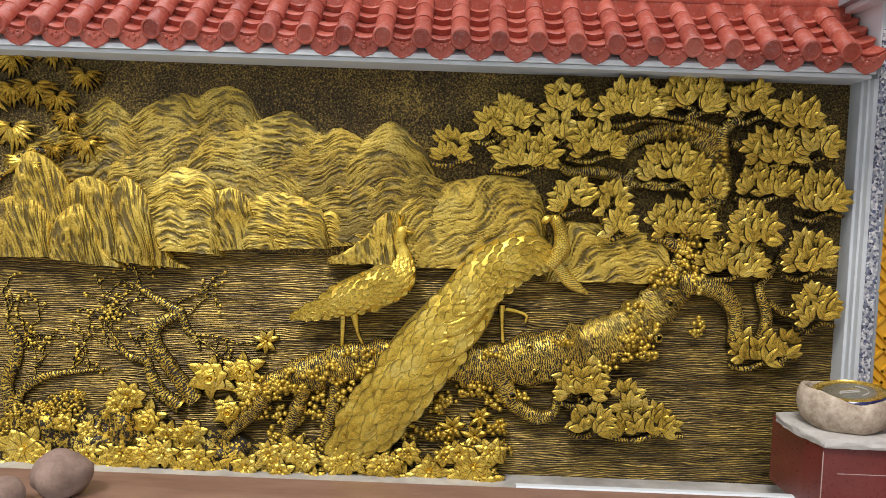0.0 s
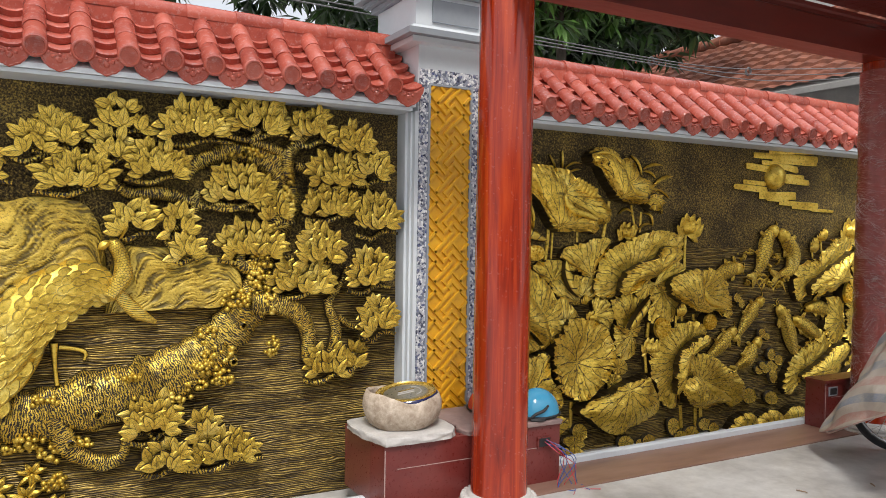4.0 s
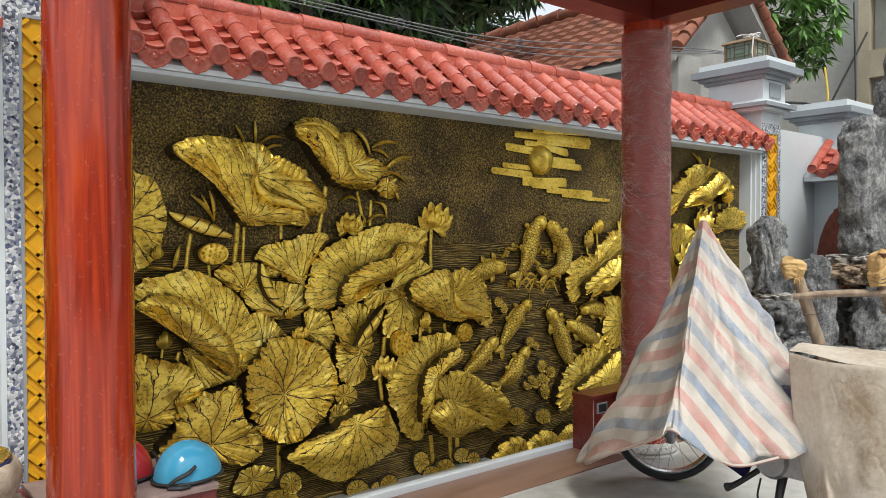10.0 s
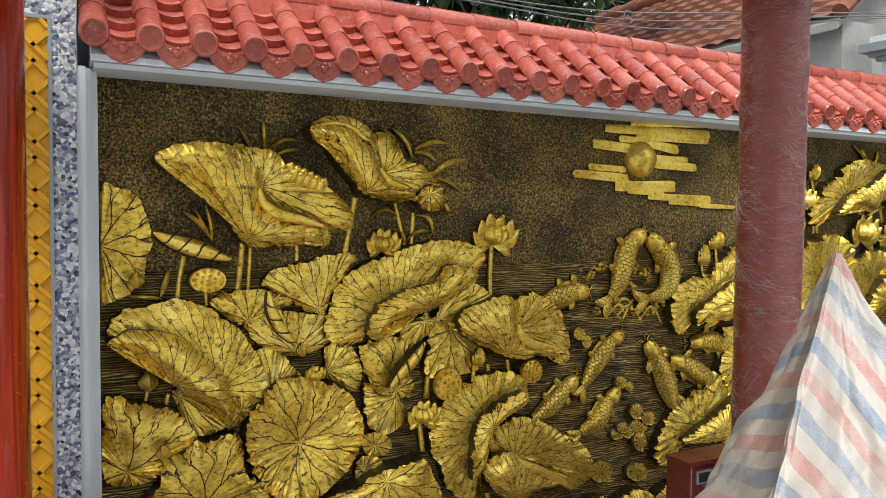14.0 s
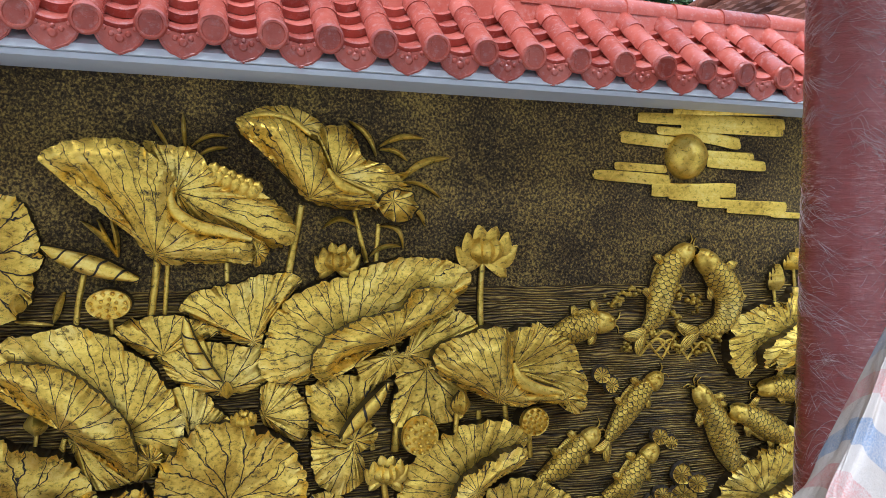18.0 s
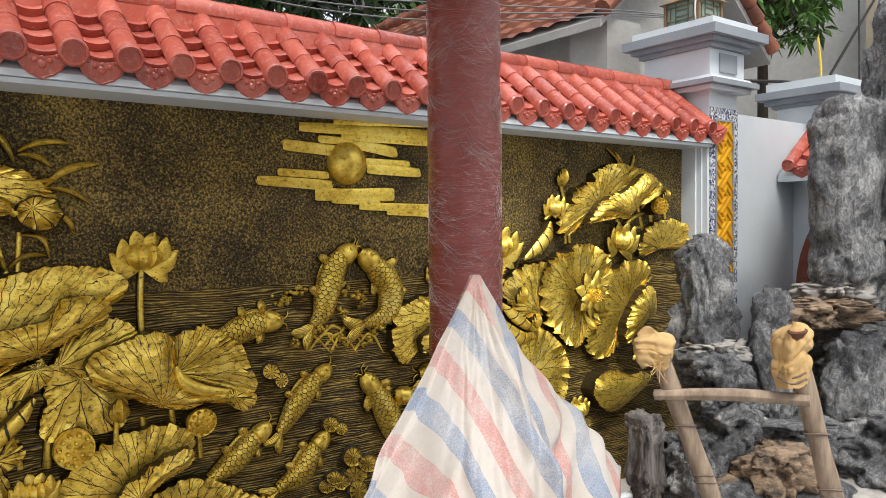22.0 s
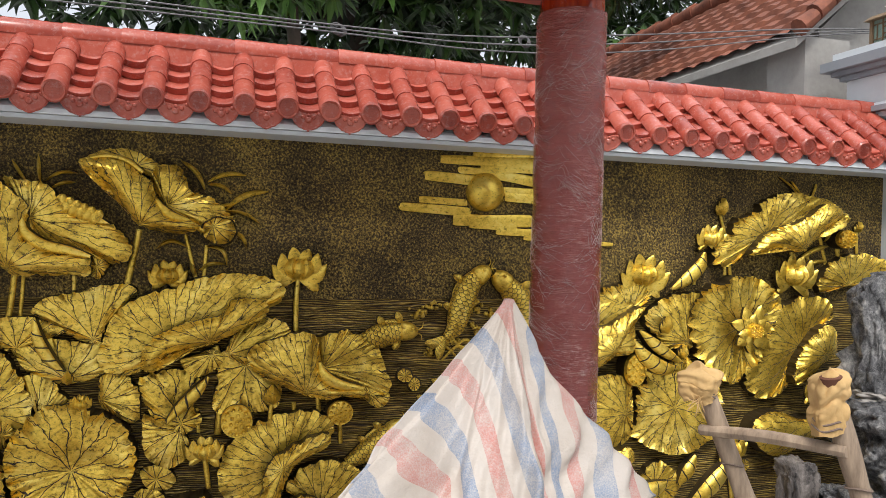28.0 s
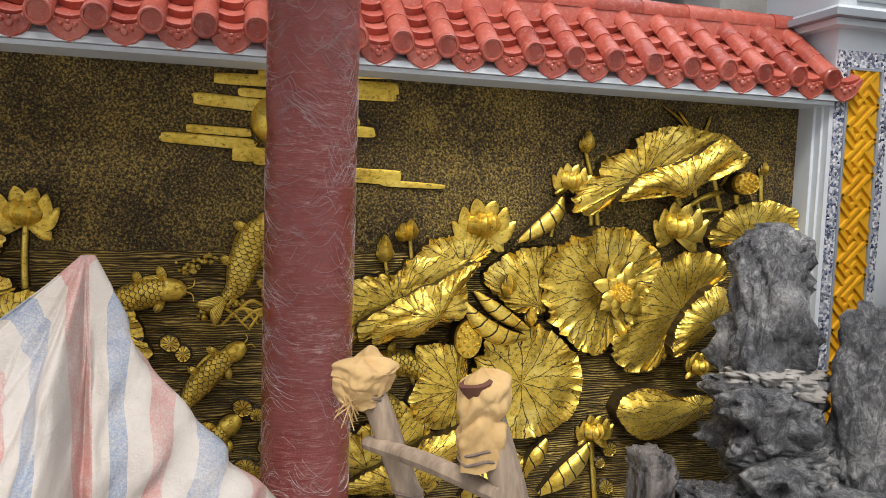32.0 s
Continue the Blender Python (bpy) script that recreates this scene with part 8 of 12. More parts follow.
twigs(b, (-1.663, 0.603), 2.20, 0.180, 0.0055, 2, 10)
b.split("twig", peacock_mural, "", "shoot")
b = Build()
twigs(b, (-1.532, 0.526), 1.90, 0.151, 0.0055, 2, 11)
b.split("twig", peacock_mural, "", "shoot")
b = Build()
twigs(b, (-1.550, 0.844), 3.40, 0.201, 0.0055, 2, 12)
b.split("twig", peacock_mural, "", "shoot")
b = Build()
twigs(b, (-2.188, 0.589), 1.00, 0.172, 0.0055, 2, 13)
b.split("twig", peacock_mural, "", "shoot")
b = Build()
twigs(b, (-2.255, 0.688), 1.90, 0.180, 0.0055, 2, 14)
b.split("twig", peacock_mural, "", "shoot")
b = Build()
twigs(b, (-2.096, 0.412), 1.20, 0.180, 0.0055, 2, 15)
b.split("twig", peacock_mural, "", "shoot")
b = Build()
twigs(b, (-1.951, 0.446), 0.80, 0.172, 0.0055, 2, 16)
b.split("twig", peacock_mural, "", "shoot")
b = Build()
twigs(b, (-1.835, 0.462), 1.40, 0.124, 0.0055, 2, 17)
b.split("twig", peacock_mural, "", "shoot")
b = Build()
twigs(b, (-1.578, 0.757), 3.00, 0.135, 0.0055, 2, 18)
b.split("twig", peacock_mural, "", "shoot")
b = Build()
twigs(b, (-1.319, 0.766), 0.70, 0.192, 0.0055, 2, 19)
b.split("twig", peacock_mural, "", "shoot")
b = Build()
twigs(b, (-2.212, 0.501), 0.80, 0.150, 0.0055, 2, 20)
b.split("twig", peacock_mural, "", "shoot")
b = Build()
tube(b, [(-0.995, 0.314, 0.0600), (-0.881, 0.420, 0.0770), (-0.653, 0.502, 0.0900), (-0.425, 0.569, 0.0960), (-0.082, 0.596, 0.1084), (0.177, 0.562, 0.1153), (0.376, 0.599, 0.1264), (0.659, 0.662, 0.1321), (0.896, 0.763, 0.1206), (1.058, 0.912, 0.1153), (1.149, 1.058, 0.0865), (1.202, 1.231, 0.0632), (1.258, 1.374, 0.0780), (1.315, 1.516, 0.0825), (1.306, 1.655, 0.0807), (1.209, 1.750, 0.0632), (1.053, 1.780, 0.0519), (0.889, 1.719, 0.0385), (0.823, 1.633, 0.0259)], M_BARK, 0.62, 150, 11, 90.0, 1.0, 0.020, 0.32, 7)
b.make("pine_trunk", peacock_mural)
b = Build()
tube(b, [(1.137, 1.029, 0.0660), (1.264, 1.028, 0.0552), (1.380, 0.976, 0.0517), (1.443, 0.869, 0.0414), (1.440, 0.726, 0.0270)], M_BARK, 0.95, 26, 11, 90.0, 1.0, 0.045, 0.20, 8)
b.make("pine_branch", peacock_mural)
b = Build()
tube(b, [(0.233, 0.594, 0.0540), (0.301, 0.480, 0.0488), (0.342, 0.394, 0.0412), (0.474, 0.321, 0.0373), (0.559, 0.350, 0.0247), (0.578, 0.433, 0.0172), (0.655, 0.436, 0.0115)], M_BARK, 0.95, 26, 11, 90.0, 1.0, 0.045, 0.20, 9)
b.make("pine_branch", peacock_mural)
b = Build()
tube(b, [(1.325, 1.670, 0.0385), (1.327, 1.781, 0.0331), (1.384, 1.847, 0.0249), (1.450, 1.910, 0.0138)], M_BARK, 0.95, 26, 11, 90.0, 1.0, 0.045, 0.20, 10)
b.make("pine_branch", peacock_mural)
b = Build()
tube(b, [(1.364, 1.727, 0.0248), (1.476, 1.712, 0.0201), (1.561, 1.698, 0.0110)], M_BARK, 0.95, 26, 11, 90.0, 1.0, 0.045, 0.20, 11)
b.make("pine_branch", peacock_mural)
b = Build()
tube(b, [(1.319, 1.781, 0.0248), (1.219, 1.819, 0.0247), (1.148, 1.831, 0.0220), (1.173, 1.887, 0.0165), (1.088, 1.912, 0.0110)], M_BARK, 0.95, 26, 11, 90.0, 1.0, 0.045, 0.20, 12)
b.make("pine_branch", peacock_mural)
b = Build()
tube(b, [(0.871, 1.528, 0.0248), (0.729, 1.565, 0.0302), (0.588, 1.560, 0.0259), (0.516, 1.600, 0.0172)], M_BARK, 0.95, 26, 11, 90.0, 1.0, 0.045, 0.20, 13)
b.make("pine_branch", peacock_mural)
b = Build()
tube(b, [(0.855, 1.556, 0.0230), (0.900, 1.515, 0.0247), (1.012, 1.519, 0.0165), (1.153, 1.496, 0.0110)], M_BARK, 0.95, 26, 11, 90.0, 1.0, 0.045, 0.20, 14)
b.make("pine_branch", peacock_mural)
b = Build()
tube(b, [(1.577, 0.760, 0.0300), (1.598, 0.875, 0.0288), (1.564, 0.974, 0.0247), (1.545, 1.044, 0.0202)], M_BARK, 0.95, 26, 11, 90.0, 1.0, 0.045, 0.20, 15)
b.make("pine_branch", peacock_mural)
b = Build()
tube(b, [(1.608, 0.947, 0.0165), (1.682, 0.893, 0.0144), (1.784, 0.854, 0.0086)], M_BARK, 0.95, 26, 11, 90.0, 1.0, 0.045, 0.20, 16)
b.make("pine_branch", peacock_mural)
b = Build()
tube(b, [(1.547, 1.016, 0.0172), (1.625, 1.133, 0.0144), (1.661, 1.219, 0.0110)], M_BARK, 0.95, 26, 11, 90.0, 1.0, 0.045, 0.20, 17)
b.make("pine_branch", peacock_mural)
b = Build()
tube(b, [(0.669, 0.436, 0.0120), (0.761, 0.323, 0.0144), (0.850, 0.253, 0.0086)], M_BARK, 0.95, 26, 11, 90.0, 1.0, 0.045, 0.20, 18)
b.make("pine_branch", peacock_mural)
b = Build()
tube(b, [(1.184, 1.202, 0.0460), (1.098, 1.227, 0.0316), (1.102, 1.298, 0.0240), (1.178, 1.300, 0.0166)], M_BARK, 0.95, 26, 11, 90.0, 1.0, 0.045, 0.20, 19)
b.make("pine_branch", peacock_mural)
b = Build()
tube(b, [(-0.881, 0.406, 0.0460), (-0.951, 0.315, 0.0402), (-1.036, 0.224, 0.0345), (-1.108, 0.148, 0.0240)], M_BARK, 0.95, 26, 11, 90.0, 1.0, 0.045, 0.20, 20)
b.make("pine_branch", peacock_mural)
b = Build()
tube(b, [(-0.709, 0.441, 0.0385), (-0.763, 0.264, 0.0360), (-0.818, 0.144, 0.0241)], M_BARK, 0.95, 26, 11, 90.0, 1.0, 0.045, 0.20, 21)
b.make("pine_branch", peacock_mural)
b = Build()
tube(b, [(-0.538, 0.506, 0.0330), (-0.562, 0.330, 0.0330), (-0.601, 0.153, 0.0270)], M_BARK, 0.95, 26, 11, 90.0, 1.0, 0.045, 0.20, 22)
b.make("pine_branch", peacock_mural)
b = Build()
tube(b, [(0.896, 1.585, 0.0221), (0.847, 1.443, 0.0193), (0.739, 1.355, 0.0110), (0.830, 1.231, 0.0083)], M_BARK, 0.95, 26, 11, 90.0, 1.0, 0.045, 0.20, 23)
b.make("pine_branch", peacock_mural)
b = Build()
pine_cluster(b, (0.282, 1.829), 0.126, 0.099, 0, 0.060)
b.split("leaf_tuft", peacock_mural, "", "leaf")
b = Build()
tube(b, [(0.183, 1.735, 0.0110), (0.261, 1.718, 0.0137), (0.324, 1.750, 0.0110), (0.402, 1.743, 0.0083)], M_BARK, 0.90, 14, 11, 60.0, 1.0, 0.060)
b.split("twig", peacock_mural, "", "shoot")
b = Build()
pine_cluster(b, (0.544, 1.912), 0.171, 0.083, 1, 0.080)
b.split("leaf_tuft", peacock_mural, "", "leaf")
b = Build()
tube(b, [(0.409, 1.833, 0.0110), (0.514, 1.820, 0.0138), (0.599, 1.848, 0.0110), (0.703, 1.843, 0.0082)], M_BARK, 0.90, 14, 11, 60.0, 1.0, 0.060)
b.split("twig", peacock_mural, "", "shoot")
b = Build()
pine_cluster(b, (0.852, 1.904), 0.209, 0.099, 2, 0.100)
b.split("leaf_tuft", peacock_mural, "", "leaf")
b = Build()
tube(b, [(0.687, 1.808, 0.0110), (0.815, 1.793, 0.0144), (0.919, 1.826, 0.0110), (1.047, 1.821, 0.0086)], M_BARK, 0.90, 14, 11, 60.0, 1.0, 0.060)
b.split("twig", peacock_mural, "", "shoot")
b = Build()
pine_cluster(b, (1.168, 1.970), 0.226, 0.116, 3, 0.060)
b.split("leaf_tuft", peacock_mural, "", "leaf")
b = Build()
tube(b, [(0.992, 1.859, 0.0110), (1.130, 1.841, 0.0138), (1.242, 1.879, 0.0110), (1.379, 1.872, 0.0083)], M_BARK, 0.90, 14, 11, 60.0, 1.0, 0.060)
b.split("twig", peacock_mural, "", "shoot")
b = Build()
pine_cluster(b, (1.448, 1.938), 0.143, 0.099, 4, 0.080)
b.split("leaf_tuft", peacock_mural, "", "leaf")
b = Build()
tube(b, [(1.338, 1.844, 0.0110), (1.426, 1.828, 0.0144), (1.496, 1.860, 0.0115), (1.584, 1.853, 0.0082)], M_BARK, 0.90, 14, 11, 60.0, 1.0, 0.060)
b.split("twig", peacock_mural, "", "shoot")
b = Build()
pine_cluster(b, (1.675, 1.876), 0.137, 0.088, 5, 0.100)
b.split("leaf_tuft", peacock_mural, "", "leaf")
b = Build()
tube(b, [(1.569, 1.793, 0.0110), (1.653, 1.778, 0.0138), (1.721, 1.807, 0.0110), (1.805, 1.801, 0.0083)], M_BARK, 0.90, 14, 11, 60.0, 1.0, 0.060)
b.split("twig", peacock_mural, "", "shoot")
b = Build()
pine_cluster(b, (-0.006, 1.660), 0.126, 0.082, 6, 0.060)
b.split("leaf_tuft", peacock_mural, "", "leaf")
b = Build()
tube(b, [(-0.107, 1.581, 0.0115), (-0.028, 1.567, 0.0137), (0.035, 1.594, 0.0115), (0.113, 1.589, 0.0090)], M_BARK, 0.90, 14, 11, 60.0, 1.0, 0.060)
b.split("twig", peacock_mural, "", "shoot")
b = Build()
pine_cluster(b, (0.360, 1.656), 0.214, 0.099, 7, 0.080)
b.split("leaf_tuft", peacock_mural, "", "leaf")
b = Build()
tube(b, [(0.188, 1.559, 0.0110), (0.320, 1.544, 0.0144), (0.429, 1.578, 0.0110), (0.560, 1.572, 0.0086)], M_BARK, 0.90, 14, 11, 60.0, 1.0, 0.060)
b.split("twig", peacock_mural, "", "shoot")
b = Build()
pine_cluster(b, (0.693, 1.718), 0.170, 0.093, 8, 0.100)
b.split("leaf_tuft", peacock_mural, "", "leaf")
b = Build()
tube(b, [(0.558, 1.628, 0.0120), (0.664, 1.612, 0.0138), (0.749, 1.644, 0.0110), (0.853, 1.638, 0.0086)], M_BARK, 0.90, 14, 11, 60.0, 1.0, 0.060)
b.split("twig", peacock_mural, "", "shoot")
b = Build()
pine_cluster(b, (1.076, 1.625), 0.220, 0.115, 9, 0.060)
b.split("leaf_tuft", peacock_mural, "", "leaf")
b = Build()
tube(b, [(0.902, 1.513, 0.0115), (1.038, 1.495, 0.0144), (1.148, 1.534, 0.0110), (1.283, 1.527, 0.0083)], M_BARK, 0.90, 14, 11, 60.0, 1.0, 0.060)
b.split("twig", peacock_mural, "", "shoot")
b = Build()
pine_cluster(b, (0.594, 1.448), 0.126, 0.088, 10, 0.080)
b.split("leaf_tuft", peacock_mural, "", "leaf")
b = Build()
tube(b, [(0.494, 1.364, 0.0110), (0.572, 1.349, 0.0150), (0.636, 1.378, 0.0110), (0.714, 1.372, 0.0086)], M_BARK, 0.90, 14, 11, 60.0, 1.0, 0.060)
b.split("twig", peacock_mural, "", "shoot")
b = Build()
pine_cluster(b, (0.791, 1.436), 0.099, 0.074, 11, 0.100)
b.split("leaf_tuft", peacock_mural, "", "leaf")
b = Build()
tube(b, [(0.714, 1.365, 0.0115), (0.775, 1.352, 0.0144), (0.825, 1.376, 0.0110), (0.886, 1.371, 0.0086)], M_BARK, 0.90, 14, 11, 60.0, 1.0, 0.060)
b.split("twig", peacock_mural, "", "shoot")
b = Build()
pine_cluster(b, (1.147, 1.347), 0.225, 0.104, 12, 0.060)
b.split("leaf_tuft", peacock_mural, "", "leaf")
b = Build()
tube(b, [(0.977, 1.250, 0.0115), (1.110, 1.234, 0.0137), (1.218, 1.268, 0.0110), (1.350, 1.263, 0.0082)], M_BARK, 0.90, 14, 11, 60.0, 1.0, 0.060)
b.split("twig", peacock_mural, "", "shoot")
b = Build()
pine_cluster(b, (1.574, 1.715), 0.198, 0.099, 13, 0.080)
b.split("leaf_tuft", peacock_mural, "", "leaf")
b = Build()
tube(b, [(1.419, 1.619, 0.0110), (1.540, 1.603, 0.0144), (1.639, 1.637, 0.0110), (1.760, 1.631, 0.0082)], M_BARK, 0.90, 14, 11, 60.0, 1.0, 0.060)
b.split("twig", peacock_mural, "", "shoot")
b = Build()
pine_cluster(b, (1.766, 1.755), 0.126, 0.104, 14, 0.100)
b.split("leaf_tuft", peacock_mural, "", "leaf")
b = Build()
tube(b, [(1.670, 1.657, 0.0115), (1.748, 1.638, 0.0137), (1.810, 1.672, 0.0110), (1.887, 1.664, 0.0086)], M_BARK, 0.90, 14, 11, 60.0, 1.0, 0.060)
b.split("twig", peacock_mural, "", "shoot")
b = Build()
pine_cluster(b, (1.556, 1.553), 0.213, 0.098, 15, 0.060)
b.split("leaf_tuft", peacock_mural, "", "leaf")
b = Build()
tube(b, [(1.396, 1.461, 0.0110), (1.521, 1.447, 0.0144), (1.623, 1.479, 0.0110), (1.747, 1.474, 0.0082)], M_BARK, 0.90, 14, 11, 60.0, 1.0, 0.060)
b.split("twig", peacock_mural, "", "shoot")
b = Build()
pine_cluster(b, (1.803, 1.500), 0.143, 0.127, 16, 0.080)
b.split("leaf_tuft", peacock_mural, "", "leaf")
b = Build()
tube(b, [(1.694, 1.380, 0.0115), (1.783, 1.357, 0.0138), (1.853, 1.398, 0.0110), (1.941, 1.389, 0.0086)], M_BARK, 0.90, 14, 11, 60.0, 1.0, 0.060)
b.split("twig", peacock_mural, "", "shoot")
b = Build()
pine_cluster(b, (1.472, 1.331), 0.161, 0.121, 17, 0.100)
b.split("leaf_tuft", peacock_mural, "", "leaf")
b = Build()
tube(b, [(1.352, 1.220, 0.0115), (1.448, 1.199, 0.0138), (1.524, 1.238, 0.0120), (1.619, 1.229, 0.0086)], M_BARK, 0.90, 14, 11, 60.0, 1.0, 0.060)
b.split("twig", peacock_mural, "", "shoot")
b = Build()
pine_cluster(b, (1.398, 1.158), 0.220, 0.094, 18, 0.060)
b.split("leaf_tuft", peacock_mural, "", "leaf")
b = Build()
tube(b, [(1.222, 1.065, 0.0115), (1.359, 1.051, 0.0144), (1.470, 1.084, 0.0115), (1.605, 1.079, 0.0086)], M_BARK, 0.90, 14, 11, 60.0, 1.0, 0.060)
b.split("twig", peacock_mural, "", "shoot")
b = Build()
pine_cluster(b, (1.760, 1.208), 0.144, 0.127, 19, 0.080)
b.split("leaf_tuft", peacock_mural, "", "leaf")
b = Build()
tube(b, [(1.651, 1.087, 0.0110), (1.740, 1.064, 0.0144), (1.811, 1.106, 0.0110), (1.899, 1.096, 0.0086)], M_BARK, 0.90, 14, 11, 60.0, 1.0, 0.060)
b.split("twig", peacock_mural, "", "shoot")
b = Build()
pine_cluster(b, (1.811, 0.955), 0.132, 0.132, 20, 0.100)
b.split("leaf_tuft", peacock_mural, "", "leaf")
b = Build()
tube(b, [(1.715, 0.833, 0.0115), (1.795, 0.809, 0.0138), (1.857, 0.851, 0.0110), (1.935, 0.841, 0.0090)], M_BARK, 0.90, 14, 11, 60.0, 1.0, 0.060)
b.split("twig", peacock_mural, "", "shoot")
b = Build()
pine_cluster(b, (1.537, 0.724), 0.167, 0.103, 21, 0.060)
b.split("leaf_tuft", peacock_mural, "", "leaf")
b = Build()
tube(b, [(1.411, 0.626, 0.0120), (1.511, 0.609, 0.0150), (1.591, 0.643, 0.0120), (1.691, 0.636, 0.0082)], M_BARK, 0.90, 14, 11, 60.0, 1.0, 0.060)
b.split("twig", peacock_mural, "", "shoot")
b = Build()
pine_cluster(b, (0.679, 0.538), 0.143, 0.132, 22, 0.080)
b.split("leaf_tuft", peacock_mural, "", "leaf")
b = Build()
tube(b, [(0.566, 0.408, 0.0110), (0.656, 0.384, 0.0150), (0.729, 0.428, 0.0110), (0.818, 0.418, 0.0090)], M_BARK, 0.90, 14, 11, 60.0, 1.0, 0.060)
b.split("twig", peacock_mural, "", "shoot")
b = Build()
pine_cluster(b, (0.732, 0.328), 0.132, 0.086, 23, 0.100)
b.split("leaf_tuft", peacock_mural, "", "leaf")
b = Build()
tube(b, [(0.630, 0.245, 0.0115), (0.710, 0.230, 0.0138), (0.775, 0.259, 0.0110), (0.854, 0.254, 0.0090)], M_BARK, 0.90, 14, 11, 60.0, 1.0, 0.060)
b.split("twig", peacock_mural, "", "shoot")
b = Build()
pine_cluster(b, (1.003, 0.338), 0.225, 0.104, 24, 0.060)
b.split("leaf_tuft", peacock_mural, "", "leaf")
b = Build()
tube(b, [(0.830, 0.237, 0.0115), (0.965, 0.221, 0.0144), (1.075, 0.257, 0.0115), (1.209, 0.252, 0.0086)], M_BARK, 0.90, 14, 11, 60.0, 1.0, 0.060)
b.split("twig", peacock_mural, "", "shoot")
b = Build()
pine_cluster(b, (0.912, 0.445), 0.077, 0.061, 25, 0.080)
b.split("leaf_tuft", peacock_mural, "", "leaf")
b = Build()
tube(b, [(0.851, 0.385, 0.0110), (0.900, 0.375, 0.0144), (0.939, 0.395, 0.0110), (0.987, 0.391, 0.0086)], M_BARK, 0.90, 14, 11, 60.0, 1.0, 0.060)
b.split("twig", peacock_mural, "", "shoot")
b = Build()
pine_cluster(b, (0.826, 1.307), 0.071, 0.060, 26, 0.100)
b.split("leaf_tuft", peacock_mural, "", "leaf")
b = Build()
tube(b, [(0.770, 1.249, 0.0110), (0.815, 1.239, 0.0144), (0.850, 1.259, 0.0115), (0.894, 1.254, 0.0086)], M_BARK, 0.90, 14, 11, 60.0, 1.0, 0.060)
b.split("twig", peacock_mural, "", "shoot")
b = Build()
pine_cluster(b, (1.250, 1.514), 0.116, 0.088, 27, 0.060)
b.split("leaf_tuft", peacock_mural, "", "leaf")
b = Build()
tube(b, [(1.161, 1.430, 0.0110), (1.232, 1.414, 0.0144), (1.290, 1.443, 0.0110), (1.361, 1.437, 0.0083)], M_BARK, 0.90, 14, 11, 60.0, 1.0, 0.060)
b.split("twig", peacock_mural, "", "shoot")
b = Build()
pine_cluster(b, (0.508, 1.781), 0.124, 0.082, 28, 0.080)
b.split("leaf_tuft", peacock_mural, "", "leaf")
b = Build()
tube(b, [(0.411, 1.702, 0.0110), (0.487, 1.688, 0.0138), (0.549, 1.715, 0.0110), (0.625, 1.710, 0.0082)], M_BARK, 0.90, 14, 11, 60.0, 1.0, 0.060)
b.split("twig", peacock_mural, "", "shoot")
b = Build()
pine_cluster(b, (0.187, 1.770), 0.110, 0.077, 29, 0.100)
b.split("leaf_tuft", peacock_mural, "", "leaf")
b = Build()
tube(b, [(0.100, 1.697, 0.0115), (0.168, 1.683, 0.0138), (0.223, 1.709, 0.0115), (0.290, 1.703, 0.0083)], M_BARK, 0.90, 14, 11, 60.0, 1.0, 0.060)
b.split("twig", peacock_mural, "", "shoot")
b = Build()
pine_cluster(b, (1.678, 0.735), 0.086, 0.075, 30, 0.060)
b.split("leaf_tuft", peacock_mural, "", "leaf")
b = Build()
tube(b, [(1.614, 0.665, 0.0115), (1.666, 0.652, 0.0144), (1.707, 0.676, 0.0115), (1.759, 0.671, 0.0086)], M_BARK, 0.90, 14, 11, 60.0, 1.0, 0.060)
b.split("twig", peacock_mural, "", "shoot")
b = Build()
rosette(b, (0.046, 0.237), 0.080, 7, 0.015, 1.0, 3, 0.2, 1)
b.split("leaf_tuft", peacock_mural, "", "leaf")
b = Build()
rosette(b, (0.163, 0.197), 0.077, 7, 0.015, 1.0, 3, 0.2, 1)
b.split("leaf_tuft", peacock_mural, "", "leaf")
b = Build()
rosette(b, (0.281, 0.129), 0.075, 7, 0.015, 1.0, 3, 0.2, 1)
b.split("leaf_tuft", peacock_mural, "", "leaf")
b = Build()
rosette(b, (0.050, 0.119), 0.069, 7, 0.015, 1.0, 3, 0.2, 1)
b.split("leaf_tuft", peacock_mural, "", "leaf")
b = Build()
rosette(b, (-0.915, 0.651), 0.072, 7, 0.015, 1.0, 3, 0.2, 1)
b.split("leaf_tuft", peacock_mural, "", "leaf")
b = Build()
rosette(b, (0.187, 0.301), 0.066, 7, 0.015, 1.0, 3, 0.2, 1)
b.split("leaf_tuft", peacock_mural, "", "leaf")
b = Build()
berries(b, (-0.781, 0.462), 0.115, 0.075, 26, 0, 0.0125, 0.075)
tagged(b.make("berry_mass", peacock_mural), kind="stuff")
b = Build()
berries(b, (-0.596, 0.518), 0.103, 0.069, 22, 1, 0.0125, 0.075)
tagged(b.make("berry_mass", peacock_mural), kind="stuff")
b = Build()
berries(b, (-0.792, 0.269), 0.090, 0.072, 18, 2, 0.0125, 0.030)
tagged(b.make("berry_mass", peacock_mural), kind="stuff")
b = Build()
berries(b, (-0.648, 0.321), 0.086, 0.069, 18, 3, 0.0125, 0.030)
tagged(b.make("berry_mass", peacock_mural), kind="stuff")
b = Build()
berries(b, (-0.478, 0.421), 0.092, 0.080, 22, 4, 0.0125, 0.075)
tagged(b.make("berry_mass", peacock_mural), kind="stuff")
b = Build()
berries(b, (-0.575, 0.257), 0.078, 0.066, 14, 5, 0.0125, 0.030)
tagged(b.make("berry_mass", peacock_mural), kind="stuff")
b = Build()
